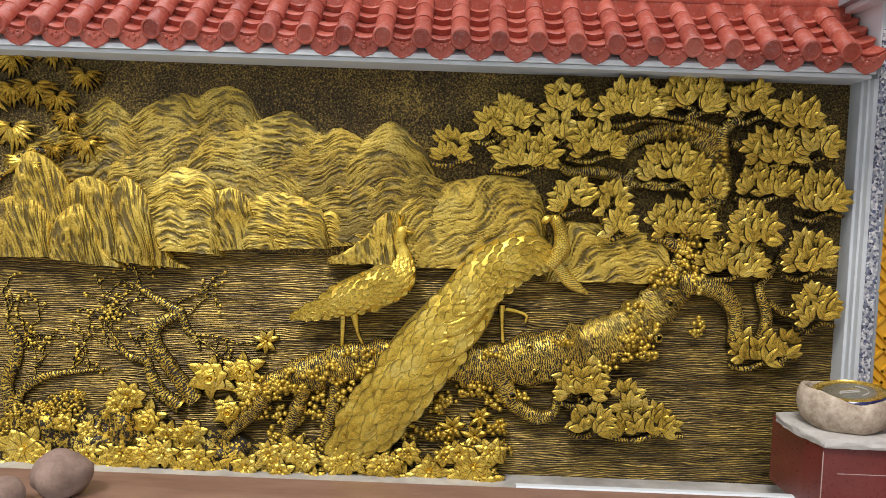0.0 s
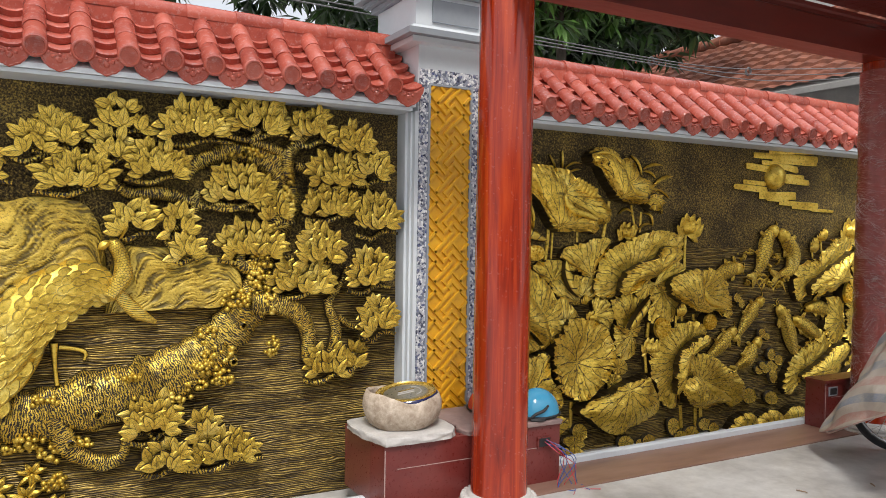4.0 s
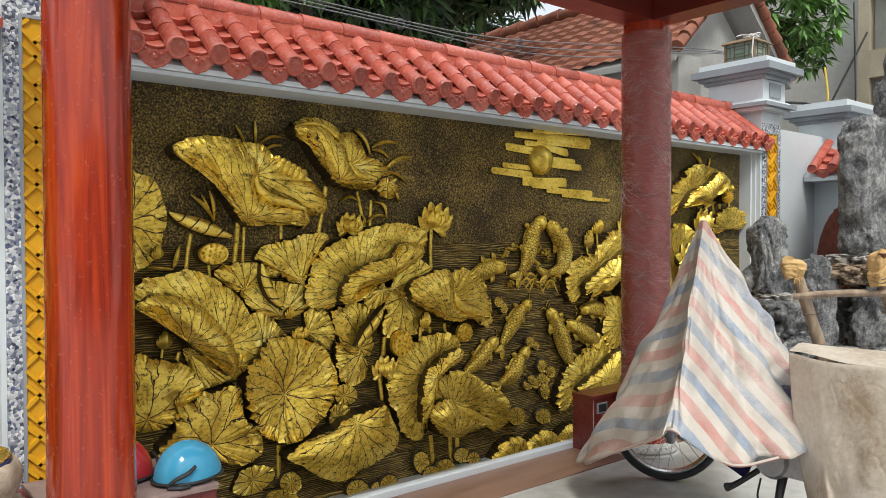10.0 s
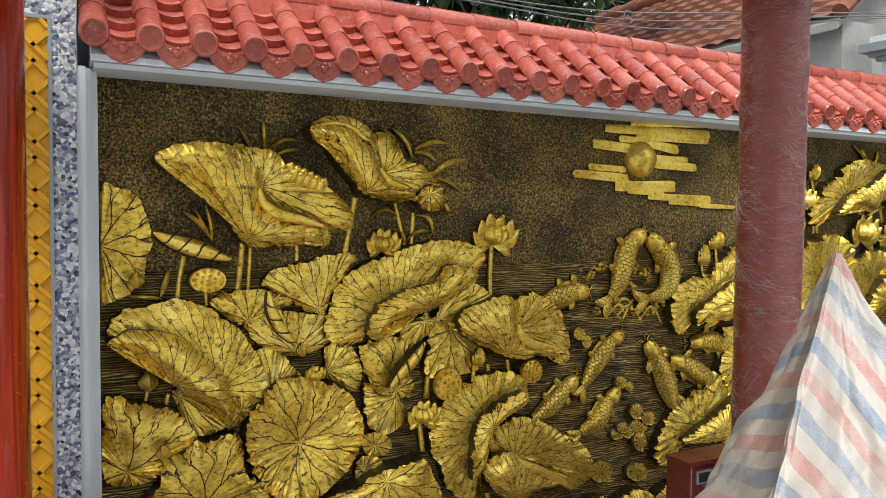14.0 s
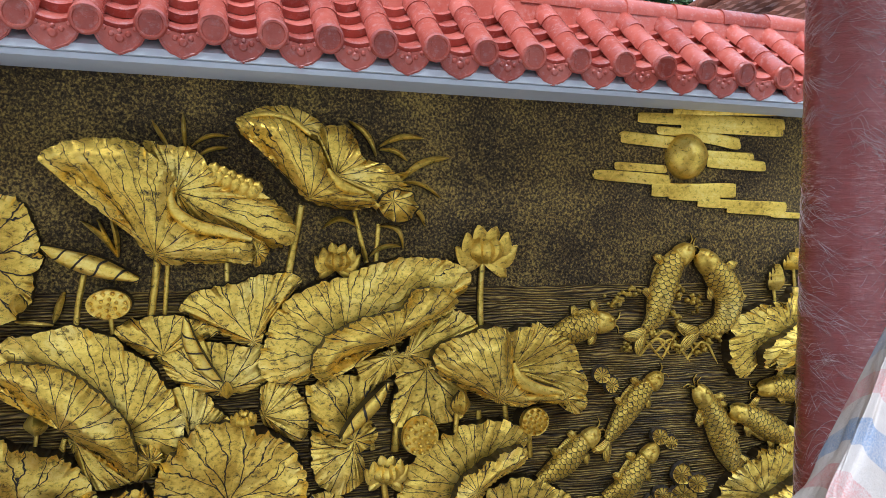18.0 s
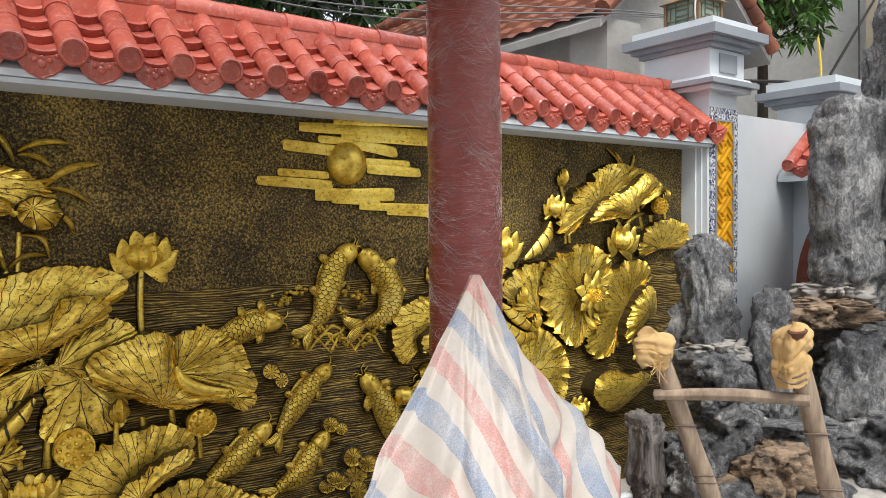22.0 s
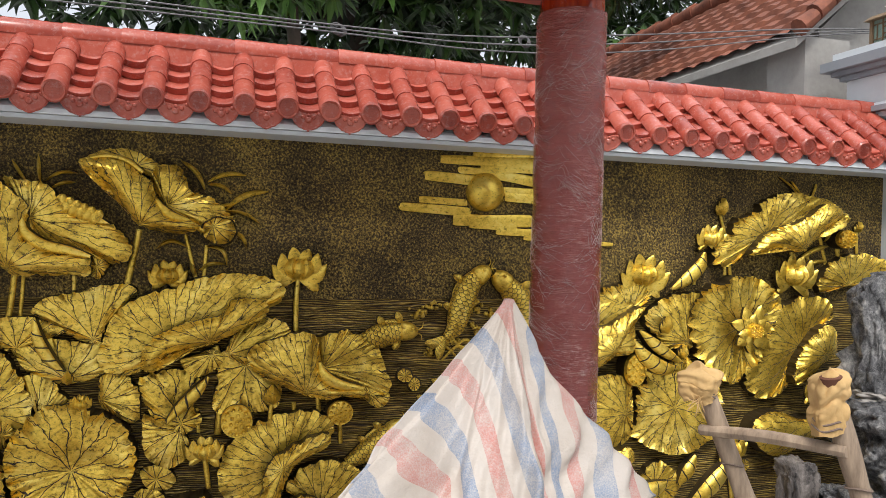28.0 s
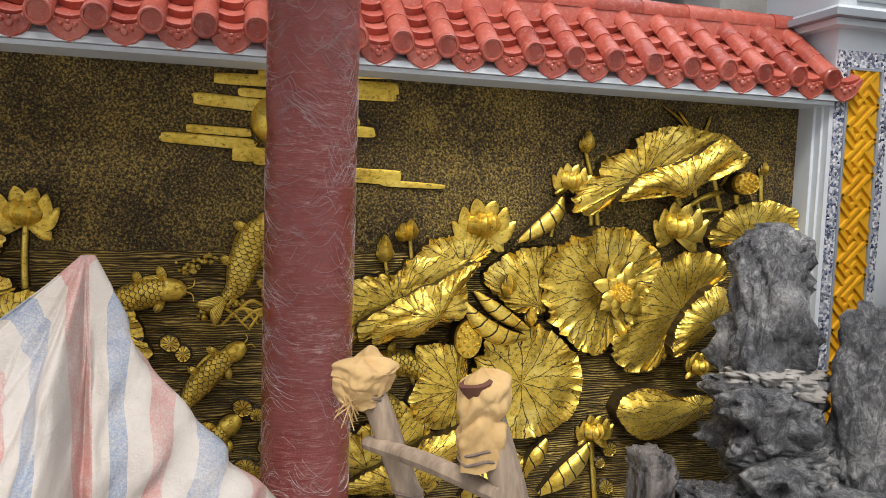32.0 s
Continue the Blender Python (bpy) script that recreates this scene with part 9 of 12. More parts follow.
berries(b, (-0.833, 0.179), 0.078, 0.048, 10, 6, 0.0125, 0.030)
tagged(b.make("berry_mass", peacock_mural), kind="stuff")
b = Build()
berries(b, (0.153, 0.445), 0.133, 0.046, 18, 7, 0.0125, 0.030)
tagged(b.make("berry_mass", peacock_mural), kind="stuff")
b = Build()
berries(b, (0.341, 0.418), 0.115, 0.040, 14, 8, 0.0125, 0.030)
tagged(b.make("berry_mass", peacock_mural), kind="stuff")
b = Build()
berries(b, (0.599, 0.717), 0.133, 0.029, 14, 9, 0.0125, 0.075)
tagged(b.make("berry_mass", peacock_mural), kind="stuff")
b = Build()
berries(b, (0.781, 0.600), 0.090, 0.054, 12, 10, 0.0125, 0.075)
tagged(b.make("berry_mass", peacock_mural), kind="stuff")
b = Build()
berries(b, (0.402, 0.652), 0.060, 0.036, 8, 11, 0.0125, 0.075)
tagged(b.make("berry_mass", peacock_mural), kind="stuff")
b = Build()
berries(b, (1.066, 1.041), 0.088, 0.082, 22, 12, 0.0125, 0.075)
tagged(b.make("berry_mass", peacock_mural), kind="stuff")
b = Build()
berries(b, (1.221, 1.033), 0.078, 0.066, 14, 13, 0.0125, 0.075)
tagged(b.make("berry_mass", peacock_mural), kind="stuff")
b = Build()
berries(b, (1.254, 0.805), 0.052, 0.063, 12, 14, 0.0125, 0.030)
tagged(b.make("berry_mass", peacock_mural), kind="stuff")
b = Build()
berries(b, (1.000, 0.675), 0.075, 0.046, 10, 15, 0.0125, 0.075)
tagged(b.make("berry_mass", peacock_mural), kind="stuff")
b = Build()
berries(b, (0.887, 0.653), 0.086, 0.034, 9, 16, 0.0125, 0.075)
tagged(b.make("berry_mass", peacock_mural), kind="stuff")
b = Build()
berries(b, (-0.183, 0.198), 0.066, 0.083, 14, 17, 0.0125, 0.030)
tagged(b.make("berry_mass", peacock_mural), kind="stuff")
b = Build()
berries(b, (-0.270, 0.195), 0.060, 0.066, 9, 18, 0.0125, 0.030)
tagged(b.make("berry_mass", peacock_mural), kind="stuff")
b = Build()
berries(b, (0.932, 0.893), 0.066, 0.055, 9, 19, 0.0125, 0.075)
tagged(b.make("berry_mass", peacock_mural), kind="stuff")
b = Build()
berries(b, (0.633, 0.609), 0.086, 0.046, 9, 20, 0.0125, 0.075)
tagged(b.make("berry_mass", peacock_mural), kind="stuff")
b = Build()
berries(b, (1.317, 1.572), 0.039, 0.166, 16, 21, 0.0125, 0.075)
tagged(b.make("berry_mass", peacock_mural), kind="stuff")
b = Build()
berries(b, (1.110, 1.774), 0.110, 0.028, 9, 22, 0.0125, 0.075)
tagged(b.make("berry_mass", peacock_mural), kind="stuff")
b = Build()
berries(b, (0.232, 0.637), 0.069, 0.040, 8, 23, 0.0125, 0.075)
tagged(b.make("berry_mass", peacock_mural), kind="stuff")
b = Build()
berries(b, (1.022, 0.796), 0.055, 0.055, 8, 24, 0.0125, 0.075)
tagged(b.make("berry_mass", peacock_mural), kind="stuff")
b = Build()
berries(b, (-0.426, 0.612), 0.115, 0.034, 10, 25, 0.0125, 0.075)
tagged(b.make("berry_mass", peacock_mural), kind="stuff")
b = Build()
b.lathe([(0.022, 0.0), (0.022, 0.105), (0.015, 0.112), (0.010, 0.085)], (0.995, WALL_Y, 0.657), M_BARK, 12, axis="y")
b.make("knot", peacock_mural)
b = Build()
b.lathe([(0.022, 0.0), (0.022, 0.105), (0.015, 0.112), (0.010, 0.085)], (1.088, WALL_Y, 1.768), M_BARK, 12, axis="y")
b.make("knot", peacock_mural)
b = Build()
b.lathe([(0.022, 0.0), (0.022, 0.105), (0.015, 0.112), (0.010, 0.085)], (1.053, WALL_Y, 0.754), M_BARK, 12, axis="y")
b.make("knot", peacock_mural)
b = Build()
b.lathe([(0.022, 0.0), (0.022, 0.105), (0.015, 0.112), (0.010, 0.085)], (1.005, WALL_Y, 0.839), M_BARK, 12, axis="y")
b.make("knot", peacock_mural)
b = Build()
b.lathe([(0.022, 0.0), (0.022, 0.105), (0.015, 0.112), (0.010, 0.085)], (0.415, WALL_Y, 0.681), M_BARK, 12, axis="y")
b.make("knot", peacock_mural)
b = Build()
b.lathe([(0.022, 0.0), (0.022, 0.105), (0.015, 0.112), (0.010, 0.085)], (0.449, WALL_Y, 0.558), M_BARK, 12, axis="y")
b.make("knot", peacock_mural)
b = Build()
b.lathe([(0.022, 0.0), (0.022, 0.105), (0.015, 0.112), (0.010, 0.085)], (0.340, WALL_Y, 0.438), M_BARK, 12, axis="y")
b.make("knot", peacock_mural)
b = Build()
b.lathe([(0.022, 0.0), (0.022, 0.105), (0.015, 0.112), (0.010, 0.085)], (1.100, WALL_Y, 0.928), M_BARK, 12, axis="y")
b.make("knot", peacock_mural)
b = Build()
tube(b, [(-0.758, 0.793, 0.0115, 0.065), (-0.661, 0.825, 0.0440, 0.070), (-0.520, 0.888, 0.0865, 0.075), (-0.350, 0.952, 0.1034, 0.075), (-0.244, 1.013, 0.0862, 0.075), (-0.224, 1.108, 0.0402, 0.075), (-0.249, 1.184, 0.0259, 0.075), (-0.240, 1.235, 0.0316, 0.075), (-0.212, 1.259, 0.0115, 0.075)], M_GOLD, 0.80, 44, 11, 60.0, 8.0, 0.030)
plumage(b, [(-0.758, 0.793, 0.0115, 0.065), (-0.661, 0.825, 0.0440, 0.070), (-0.520, 0.888, 0.0865, 0.075), (-0.350, 0.952, 0.1034, 0.075), (-0.244, 1.013, 0.0862, 0.075), (-0.224, 1.108, 0.0402, 0.075)], 0.80, 30, lambda f: 0.050 + (-0.024) * f, 2.0, 1)
petal(b, (-0.223, 1.241), (-0.177, 1.232), 0.0103, 0.085, 0.085, 0.010, M_GOLD, 0.0000)
petal(b, (-0.252, 1.257), (-0.231, 1.326), 0.0072, 0.080, 0.080, 0.010, M_GOLD, 0.0000)
petal(b, (-0.252, 1.257), (-0.260, 1.325), 0.0072, 0.080, 0.080, 0.010, M_GOLD, 0.0000)
tube(b, [(-0.529, 0.807, 0.0138), (-0.529, 0.709, 0.0110), (-0.530, 0.628, 0.0086)], M_GOLD, 0.90, 12, 11, 60.0, 1.0, 0.010)
tube(b, [(-0.472, 0.804, 0.0210), (-0.452, 0.712, 0.0085), (-0.421, 0.644, 0.0086)], M_GOLD, 0.90, 12, 11, 60.0, 1.0, 0.010)
petal(b, (-0.421, 0.650), (-0.364, 0.629), 0.0108, 0.012, 0.020, 0.010, M_GOLD, 0.0000)
petal(b, (-0.530, 0.634), (-0.569, 0.609), 0.0103, 0.012, 0.020, 0.010, M_GOLD, 0.0000)
b.split("peahen", peacock_mural, "", "feather")
b = Build()
tube(b, [(-0.553, -0.008, 0.0385, 0.030), (-0.484, 0.113, 0.0977, 0.035), (-0.359, 0.280, 0.1560, 0.040), (-0.234, 0.445, 0.1666, 0.045), (-0.084, 0.654, 0.1740, 0.050), (0.066, 0.861, 0.1430, 0.055), (0.215, 1.053, 0.1321, 0.060), (0.381, 1.144, 0.1149, 0.060), (0.490, 1.114, 0.0689, 0.055), (0.539, 1.093, 0.0287, 0.040)], M_GOLD, 0.62, 80, 11, 28.0, 7.0, 0.040)
PEACOCK_BODY = [(-0.553, -0.008, 0.0385, 0.030), (-0.484, 0.113, 0.0977, 0.035), (-0.359, 0.280, 0.1560, 0.040), (-0.234, 0.445, 0.1666, 0.045), (-0.084, 0.654, 0.1740, 0.050), (0.066, 0.861, 0.1430, 0.055), (0.215, 1.053, 0.1321, 0.060), (0.381, 1.144, 0.1149, 0.060), (0.490, 1.114, 0.0689, 0.055)]
plumage(b, PEACOCK_BODY, 0.62, 46, lambda f: 0.105 + (-0.066) * f, 2.0, 2, 0.52)
for line, width in (([(-0.198, 0.665), (-0.094, 0.621), (0.023, 0.631), (0.127, 0.706), (0.204, 0.821), (0.243, 0.944)], 0.022), ([(-0.191, 0.703), (-0.082, 0.686), (0.034, 0.718), (0.138, 0.794), (0.217, 0.914)], 0.018), ([(-0.097, 0.751), (0.020, 0.745), (0.119, 0.799), (0.196, 0.903), (0.241, 1.007)], 0.022), ([(-0.085, 0.788), (0.032, 0.794), (0.128, 0.854), (0.200, 0.957)], 0.017), ([(0.013, 0.837), (0.110, 0.853), (0.179, 0.925), (0.230, 1.034)], 0.020), ([(0.017, 0.888), (0.108, 0.913), (0.172, 0.984)], 0.015)):
    wing_feather(b, PEACOCK_BODY, 0.62, line, width)
tube(b, [(0.497, 1.091, 0.0330, 0.085), (0.550, 1.179, 0.0431, 0.090), (0.543, 1.263, 0.0330, 0.090), (0.515, 1.324, 0.0303, 0.090), (0.491, 1.346, 0.0144, 0.085)], M_SCALE, 0.95, 24, 11, 90.0, 8.0, 0.050)
petal(b, (0.492, 1.341), (0.448, 1.305), 0.0180, 0.105, 0.105, 0.010, M_GOLD, 0.0000)
petal(b, (0.513, 1.358), (0.505, 1.426), 0.0072, 0.100, 0.100, 0.010, M_GOLD, 0.0000)
petal(b, (0.525, 1.359), (0.544, 1.427), 0.0072, 0.100, 0.100, 0.010, M_GOLD, 0.0000)
petal(b, (0.536, 1.353), (0.573, 1.411), 0.0069, 0.100, 0.100, 0.010, M_GOLD, 0.0000)
tube(b, [(0.539, 1.093, 0.0287, 0.050), (0.614, 1.010, 0.0331, 0.040), (0.702, 0.956, 0.0110, 0.030)], M_RIB, 0.60, 16, 11, 30.0, 1.0, 0.050)
tube(b, [(0.273, 0.883, 0.0165), (0.277, 0.783, 0.0085), (0.286, 0.694, 0.009)], M_GOLD, 0.90, 12, 11, 60.0, 1.0, 0.040)
tube(b, [(0.294, 0.861, 0.0110), (0.351, 0.852, 0.009), (0.400, 0.831, 0.0090), (0.396, 0.796, 0.0060)], M_GOLD, 0.90, 14, 11, 60.0, 1.0, 0.020)
b.split("peacock", peacock_mural, "", "feather")
b = Build()
mound(b, -2.626, -1.362, 0.292, -0.188, 0.050, 0.00, 51, 1.8, 0.010, 0.05, M_BARK)
b.make("hill", peacock_mural)
b = Build()
mound(b, -2.122, -0.582, 0.185, -0.180, 0.050, 0.00, 52, 2.2, 0.010, 0.06, M_BARK)
b.make("hill", peacock_mural)
b = Build()
mound(b, -1.493, 0.272, 0.170, -0.167, 0.040, 0.00, 53, 2.4, 0.010, 0.06, M_BARK)
b.make("hill", peacock_mural)
b = Build()
mound(b, -0.607, 0.468, 0.044, -0.143, 0.030, 0.00, 54, 2.0, 0.010, 0.06, M_BARK)
b.make("hill", peacock_mural)
b = Build()
mound(b, -1.841, -1.492, 0.305, 0.134, 0.050, 0.00, 55, 2.6, 0.030, 0.05, M_BARK)
b.make("hill", peacock_mural)
b = Build()
rosette(b, (-2.268, -0.028), 0.073, 6, 0.102, 0.9, 140, 0.27, 2)
b.split("flower_rosette", peacock_mural, "", "petal")
b = Build()
rosette(b, (-2.230, -0.057), 0.104, 7, 0.087, 0.9, 141, 0.27, 2)
b.split("flower_rosette", peacock_mural, "", "petal")
b = Build()
rosette(b, (-2.123, -0.079), 0.068, 8, 0.093, 0.9, 142, 0.27, 2)
b.split("flower_rosette", peacock_mural, "", "petal")
b = Build()
rosette(b, (-2.044, -0.038), 0.101, 6, 0.088, 0.9, 143, 0.27, 2)
b.split("flower_rosette", peacock_mural, "", "petal")
b = Build()
rosette(b, (-2.007, 0.042), 0.086, 7, 0.103, 0.9, 144, 0.27, 2)
b.split("flower_rosette", peacock_mural, "", "petal")
b = Build()
rosette(b, (-1.913, -0.107), 0.084, 8, 0.100, 0.9, 145, 0.27, 2)
b.split("flower_rosette", peacock_mural, "", "petal")
b = Build()
rosette(b, (-1.878, 0.006), 0.098, 6, 0.100, 0.9, 146, 0.27, 2)
b.split("flower_rosette", peacock_mural, "", "petal")
b = Build()
rosette(b, (-1.787, 0.056), 0.075, 7, 0.089, 0.9, 147, 0.27, 2)
b.split("flower_rosette", peacock_mural, "", "petal")
b = Build()
rosette(b, (-1.727, -0.108), 0.076, 8, 0.103, 0.9, 148, 0.27, 2)
b.split("flower_rosette", peacock_mural, "", "petal")
b = Build()
rosette(b, (-1.618, 0.071), 0.084, 6, 0.095, 0.9, 149, 0.27, 2)
b.split("flower_rosette", peacock_mural, "", "petal")
b = Build()
rosette(b, (-1.607, -0.014), 0.110, 7, 0.087, 0.9, 150, 0.27, 2)
b.split("flower_rosette", peacock_mural, "", "petal")
b = Build()
rosette(b, (-1.499, 0.060), 0.090, 8, 0.103, 0.9, 151, 0.27, 2)
b.split("flower_rosette", peacock_mural, "", "petal")
b = Build()
rosette(b, (-1.458, 0.088), 0.070, 6, 0.096, 0.9, 152, 0.27, 2)
b.split("flower_rosette", peacock_mural, "", "petal")
b = Build()
rosette(b, (-1.402, 0.072), 0.090, 7, 0.103, 0.9, 153, 0.27, 2)
b.split("flower_rosette", peacock_mural, "", "petal")
b = Build()
rosette(b, (-1.304, 0.004), 0.093, 8, 0.087, 0.9, 154, 0.27, 2)
b.split("flower_rosette", peacock_mural, "", "petal")
b = Build()
rosette(b, (-1.225, 0.059), 0.095, 6, 0.104, 0.9, 155, 0.27, 2)
b.split("flower_rosette", peacock_mural, "", "petal")
b = Build()
rosette(b, (-1.191, -0.028), 0.095, 7, 0.088, 0.9, 156, 0.27, 2)
b.split("flower_rosette", peacock_mural, "", "petal")
b = Build()
rosette(b, (-1.106, -0.126), 0.114, 8, 0.087, 0.9, 157, 0.27, 2)
b.split("flower_rosette", peacock_mural, "", "petal")
b = Build()
rosette(b, (-1.007, -0.112), 0.077, 6, 0.097, 0.9, 158, 0.27, 2)
b.split("flower_rosette", peacock_mural, "", "petal")
b = Build()
rosette(b, (-0.986, 0.024), 0.094, 7, 0.097, 0.9, 159, 0.27, 2)
b.split("flower_rosette", peacock_mural, "", "petal")
b = Build()
rosette(b, (-0.869, 0.093), 0.083, 8, 0.102, 0.9, 160, 0.27, 2)
b.split("flower_rosette", peacock_mural, "", "petal")
b = Build()
rosette(b, (-0.811, 0.011), 0.082, 6, 0.105, 0.9, 161, 0.27, 2)
b.split("flower_rosette", peacock_mural, "", "petal")
b = Build()
rosette(b, (-0.746, 0.113), 0.100, 7, 0.092, 0.9, 162, 0.27, 2)
b.split("flower_rosette", peacock_mural, "", "petal")
b = Build()
rosette(b, (-0.686, 0.071), 0.087, 8, 0.091, 0.9, 163, 0.27, 2)
b.split("flower_rosette", peacock_mural, "", "petal")
b = Build()
rosette(b, (-0.638, -0.023), 0.068, 6, 0.101, 0.9, 164, 0.27, 2)
b.split("flower_rosette", peacock_mural, "", "petal")
b = Build()
rosette(b, (-0.573, -0.056), 0.096, 7, 0.095, 0.9, 165, 0.27, 2)
b.split("flower_rosette", peacock_mural, "", "petal")
b = Build()
rosette(b, (-0.461, 0.072), 0.101, 8, 0.094, 0.9, 166, 0.27, 2)
b.split("flower_rosette", peacock_mural, "", "petal")
b = Build()
rosette(b, (-0.421, -0.092), 0.086, 6, 0.092, 0.9, 167, 0.27, 2)
b.split("flower_rosette", peacock_mural, "", "petal")
b = Build()
rosette(b, (-0.313, 0.050), 0.098, 7, 0.088, 0.9, 168, 0.27, 2)
b.split("flower_rosette", peacock_mural, "", "petal")
b = Build()
rosette(b, (-0.246, 0.078), 0.066, 8, 0.105, 0.9, 169, 0.27, 2)
b.split("flower_rosette", peacock_mural, "", "petal")
b = Build()
rosette(b, (-0.219, -0.080), 0.114, 6, 0.097, 0.9, 170, 0.27, 2)
b.split("flower_rosette", peacock_mural, "", "petal")
b = Build()
rosette(b, (-0.168, 0.126), 0.073, 7, 0.093, 0.9, 171, 0.27, 2)
b.split("flower_rosette", peacock_mural, "", "petal")
b = Build()
rosette(b, (-0.052, -0.078), 0.080, 8, 0.088, 0.9, 172, 0.27, 2)
b.split("flower_rosette", peacock_mural, "", "petal")
b = Build()
rosette(b, (0.007, 0.116), 0.067, 6, 0.096, 0.9, 173, 0.27, 2)
b.split("flower_rosette", peacock_mural, "", "petal")
b = Build()
rosette(b, (0.084, 0.135), 0.084, 7, 0.099, 0.9, 174, 0.27, 2)
b.split("flower_rosette", peacock_mural, "", "petal")
b = Build()
rosette(b, (0.159, 0.065), 0.109, 8, 0.088, 0.9, 175, 0.27, 2)
b.split("flower_rosette", peacock_mural, "", "petal")
b = Build()
rosette(b, (0.228, -0.022), 0.099, 6, 0.095, 0.9, 176, 0.27, 2)
b.split("flower_rosette", peacock_mural, "", "petal")
b = Build()
rosette(b, (0.247, 0.145), 0.088, 7, 0.088, 0.9, 177, 0.27, 2)
b.split("flower_rosette", peacock_mural, "", "petal")
b = Build()
berries(b, (1.190, 1.244), 0.078, 0.048, 10, 60, 0.012, 0.068)
tagged(b.make("berry_mass", peacock_mural), kind="stuff")
b = Build()
berries(b, (-0.972, 0.335), 0.078, 0.048, 13, 61, 0.012, 0.057)
tagged(b.make("berry_mass", peacock_mural), kind="stuff")
b = Build()
berries(b, (-0.842, 0.433), 0.075, 0.046, 11, 62, 0.012, 0.070)
tagged(b.make("berry_mass", peacock_mural), kind="stuff")
b = Build()
berries(b, (0.909, 0.736), 0.075, 0.046, 13, 63, 0.012, 0.091)
tagged(b.make("berry_mass", peacock_mural), kind="stuff")
b = Build()
berries(b, (0.947, 0.798), 0.072, 0.044, 8, 64, 0.012, 0.092)
tagged(b.make("berry_mass", peacock_mural), kind="stuff")
b = Build()
berries(b, (1.183, 1.087), 0.075, 0.046, 8, 65, 0.012, 0.050)
tagged(b.make("berry_mass", peacock_mural), kind="stuff")
b = Build()
berries(b, (1.212, 1.298), 0.078, 0.048, 8, 66, 0.012, 0.054)
tagged(b.make("berry_mass", peacock_mural), kind="stuff")
b = Build()
berries(b, (1.227, 1.344), 0.072, 0.044, 7, 67, 0.012, 0.047)
tagged(b.make("berry_mass", peacock_mural), kind="stuff")
b = Build()
berries(b, (1.180, 1.176), 0.072, 0.044, 14, 68, 0.012, 0.071)
tagged(b.make("berry_mass", peacock_mural), kind="stuff")
b = Build()
berries(b, (-0.295, 0.501), 0.075, 0.046, 14, 69, 0.012, 0.051)
tagged(b.make("berry_mass", peacock_mural), kind="stuff")
b = Build()
berries(b, (-0.412, 0.550), 0.075, 0.046, 7, 70, 0.012, 0.076)
tagged(b.make("berry_mass", peacock_mural), kind="stuff")
b = Build()
berries(b, (1.172, 1.112), 0.071, 0.044, 8, 71, 0.012, 0.070)
tagged(b.make("berry_mass", peacock_mural), kind="stuff")
b = Build()
berries(b, (-0.412, 0.525), 0.071, 0.044, 8, 72, 0.012, 0.068)
tagged(b.make("berry_mass", peacock_mural), kind="stuff")
b = Build()
berries(b, (-0.874, 0.401), 0.078, 0.048, 14, 73, 0.012, 0.070)
tagged(b.make("berry_mass", peacock_mural), kind="stuff")
b = Build()
berries(b, (-0.916, 0.428), 0.078, 0.048, 8, 74, 0.012, 0.048)
tagged(b.make("berry_mass", peacock_mural), kind="stuff")
b = Build()
berries(b, (0.183, 0.467), 0.075, 0.046, 9, 75, 0.012, 0.061)
tagged(b.make("berry_mass", peacock_mural), kind="stuff")
b = Build()
berries(b, (0.305, 0.134), 0.060, 0.048, 12, 90, 0.012, 0.03)
tagged(b.make("berry_mass", peacock_mural), kind="stuff")
b = Build()
berries(b, (-0.857, 0.115), 0.057, 0.046, 11, 91, 0.012, 0.03)
tagged(b.make("berry_mass", peacock_mural), kind="stuff")
b = Build()
berries(b, (-0.728, 0.154), 0.057, 0.046, 7, 92, 0.012, 0.03)
tagged(b.make("berry_mass", peacock_mural), kind="stuff")
b = Build()
berries(b, (0.284, 0.390), 0.060, 0.048, 6, 93, 0.012, 0.03)
tagged(b.make("berry_mass", peacock_mural), kind="stuff")
b = Build()
berries(b, (-0.882, 0.101), 0.060, 0.048, 6, 94, 0.012, 0.03)
tagged(b.make("berry_mass", peacock_mural), kind="stuff")
b = Build()
berries(b, (-0.533, 0.173), 0.060, 0.048, 9, 95, 0.012, 0.03)
tagged(b.make("berry_mass", peacock_mural), kind="stuff")
b = Build()
berries(b, (-0.186, 0.345), 0.060, 0.048, 12, 96, 0.012, 0.03)
tagged(b.make("berry_mass", peacock_mural), kind="stuff")
b = Build()
berries(b, (-0.174, 0.335), 0.057, 0.046, 8, 97, 0.012, 0.03)
tagged(b.make("berry_mass", peacock_mural), kind="stuff")
b = Build()
berries(b, (0.008, 0.211), 0.057, 0.046, 6, 98, 0.012, 0.03)
tagged(b.make("berry_mass", peacock_mural), kind="stuff")
b = Build()
berries(b, (-0.438, 0.117), 0.057, 0.046, 6, 99, 0.012, 0.03)
tagged(b.make("berry_mass", peacock_mural), kind="stuff")
b = Build()
berries(b, (0.278, 0.269), 0.058, 0.046, 9, 100, 0.012, 0.03)
tagged(b.make("berry_mass", peacock_mural), kind="stuff")
b = Build()
berries(b, (-0.972, 0.299), 0.055, 0.044, 12, 101, 0.012, 0.03)
tagged(b.make("berry_mass", peacock_mural), kind="stuff")
b = Build()
berries(b, (-0.611, 0.130), 0.055, 0.044, 11, 102, 0.012, 0.03)
tagged(b.make("berry_mass", peacock_mural), kind="stuff")
b = Build()
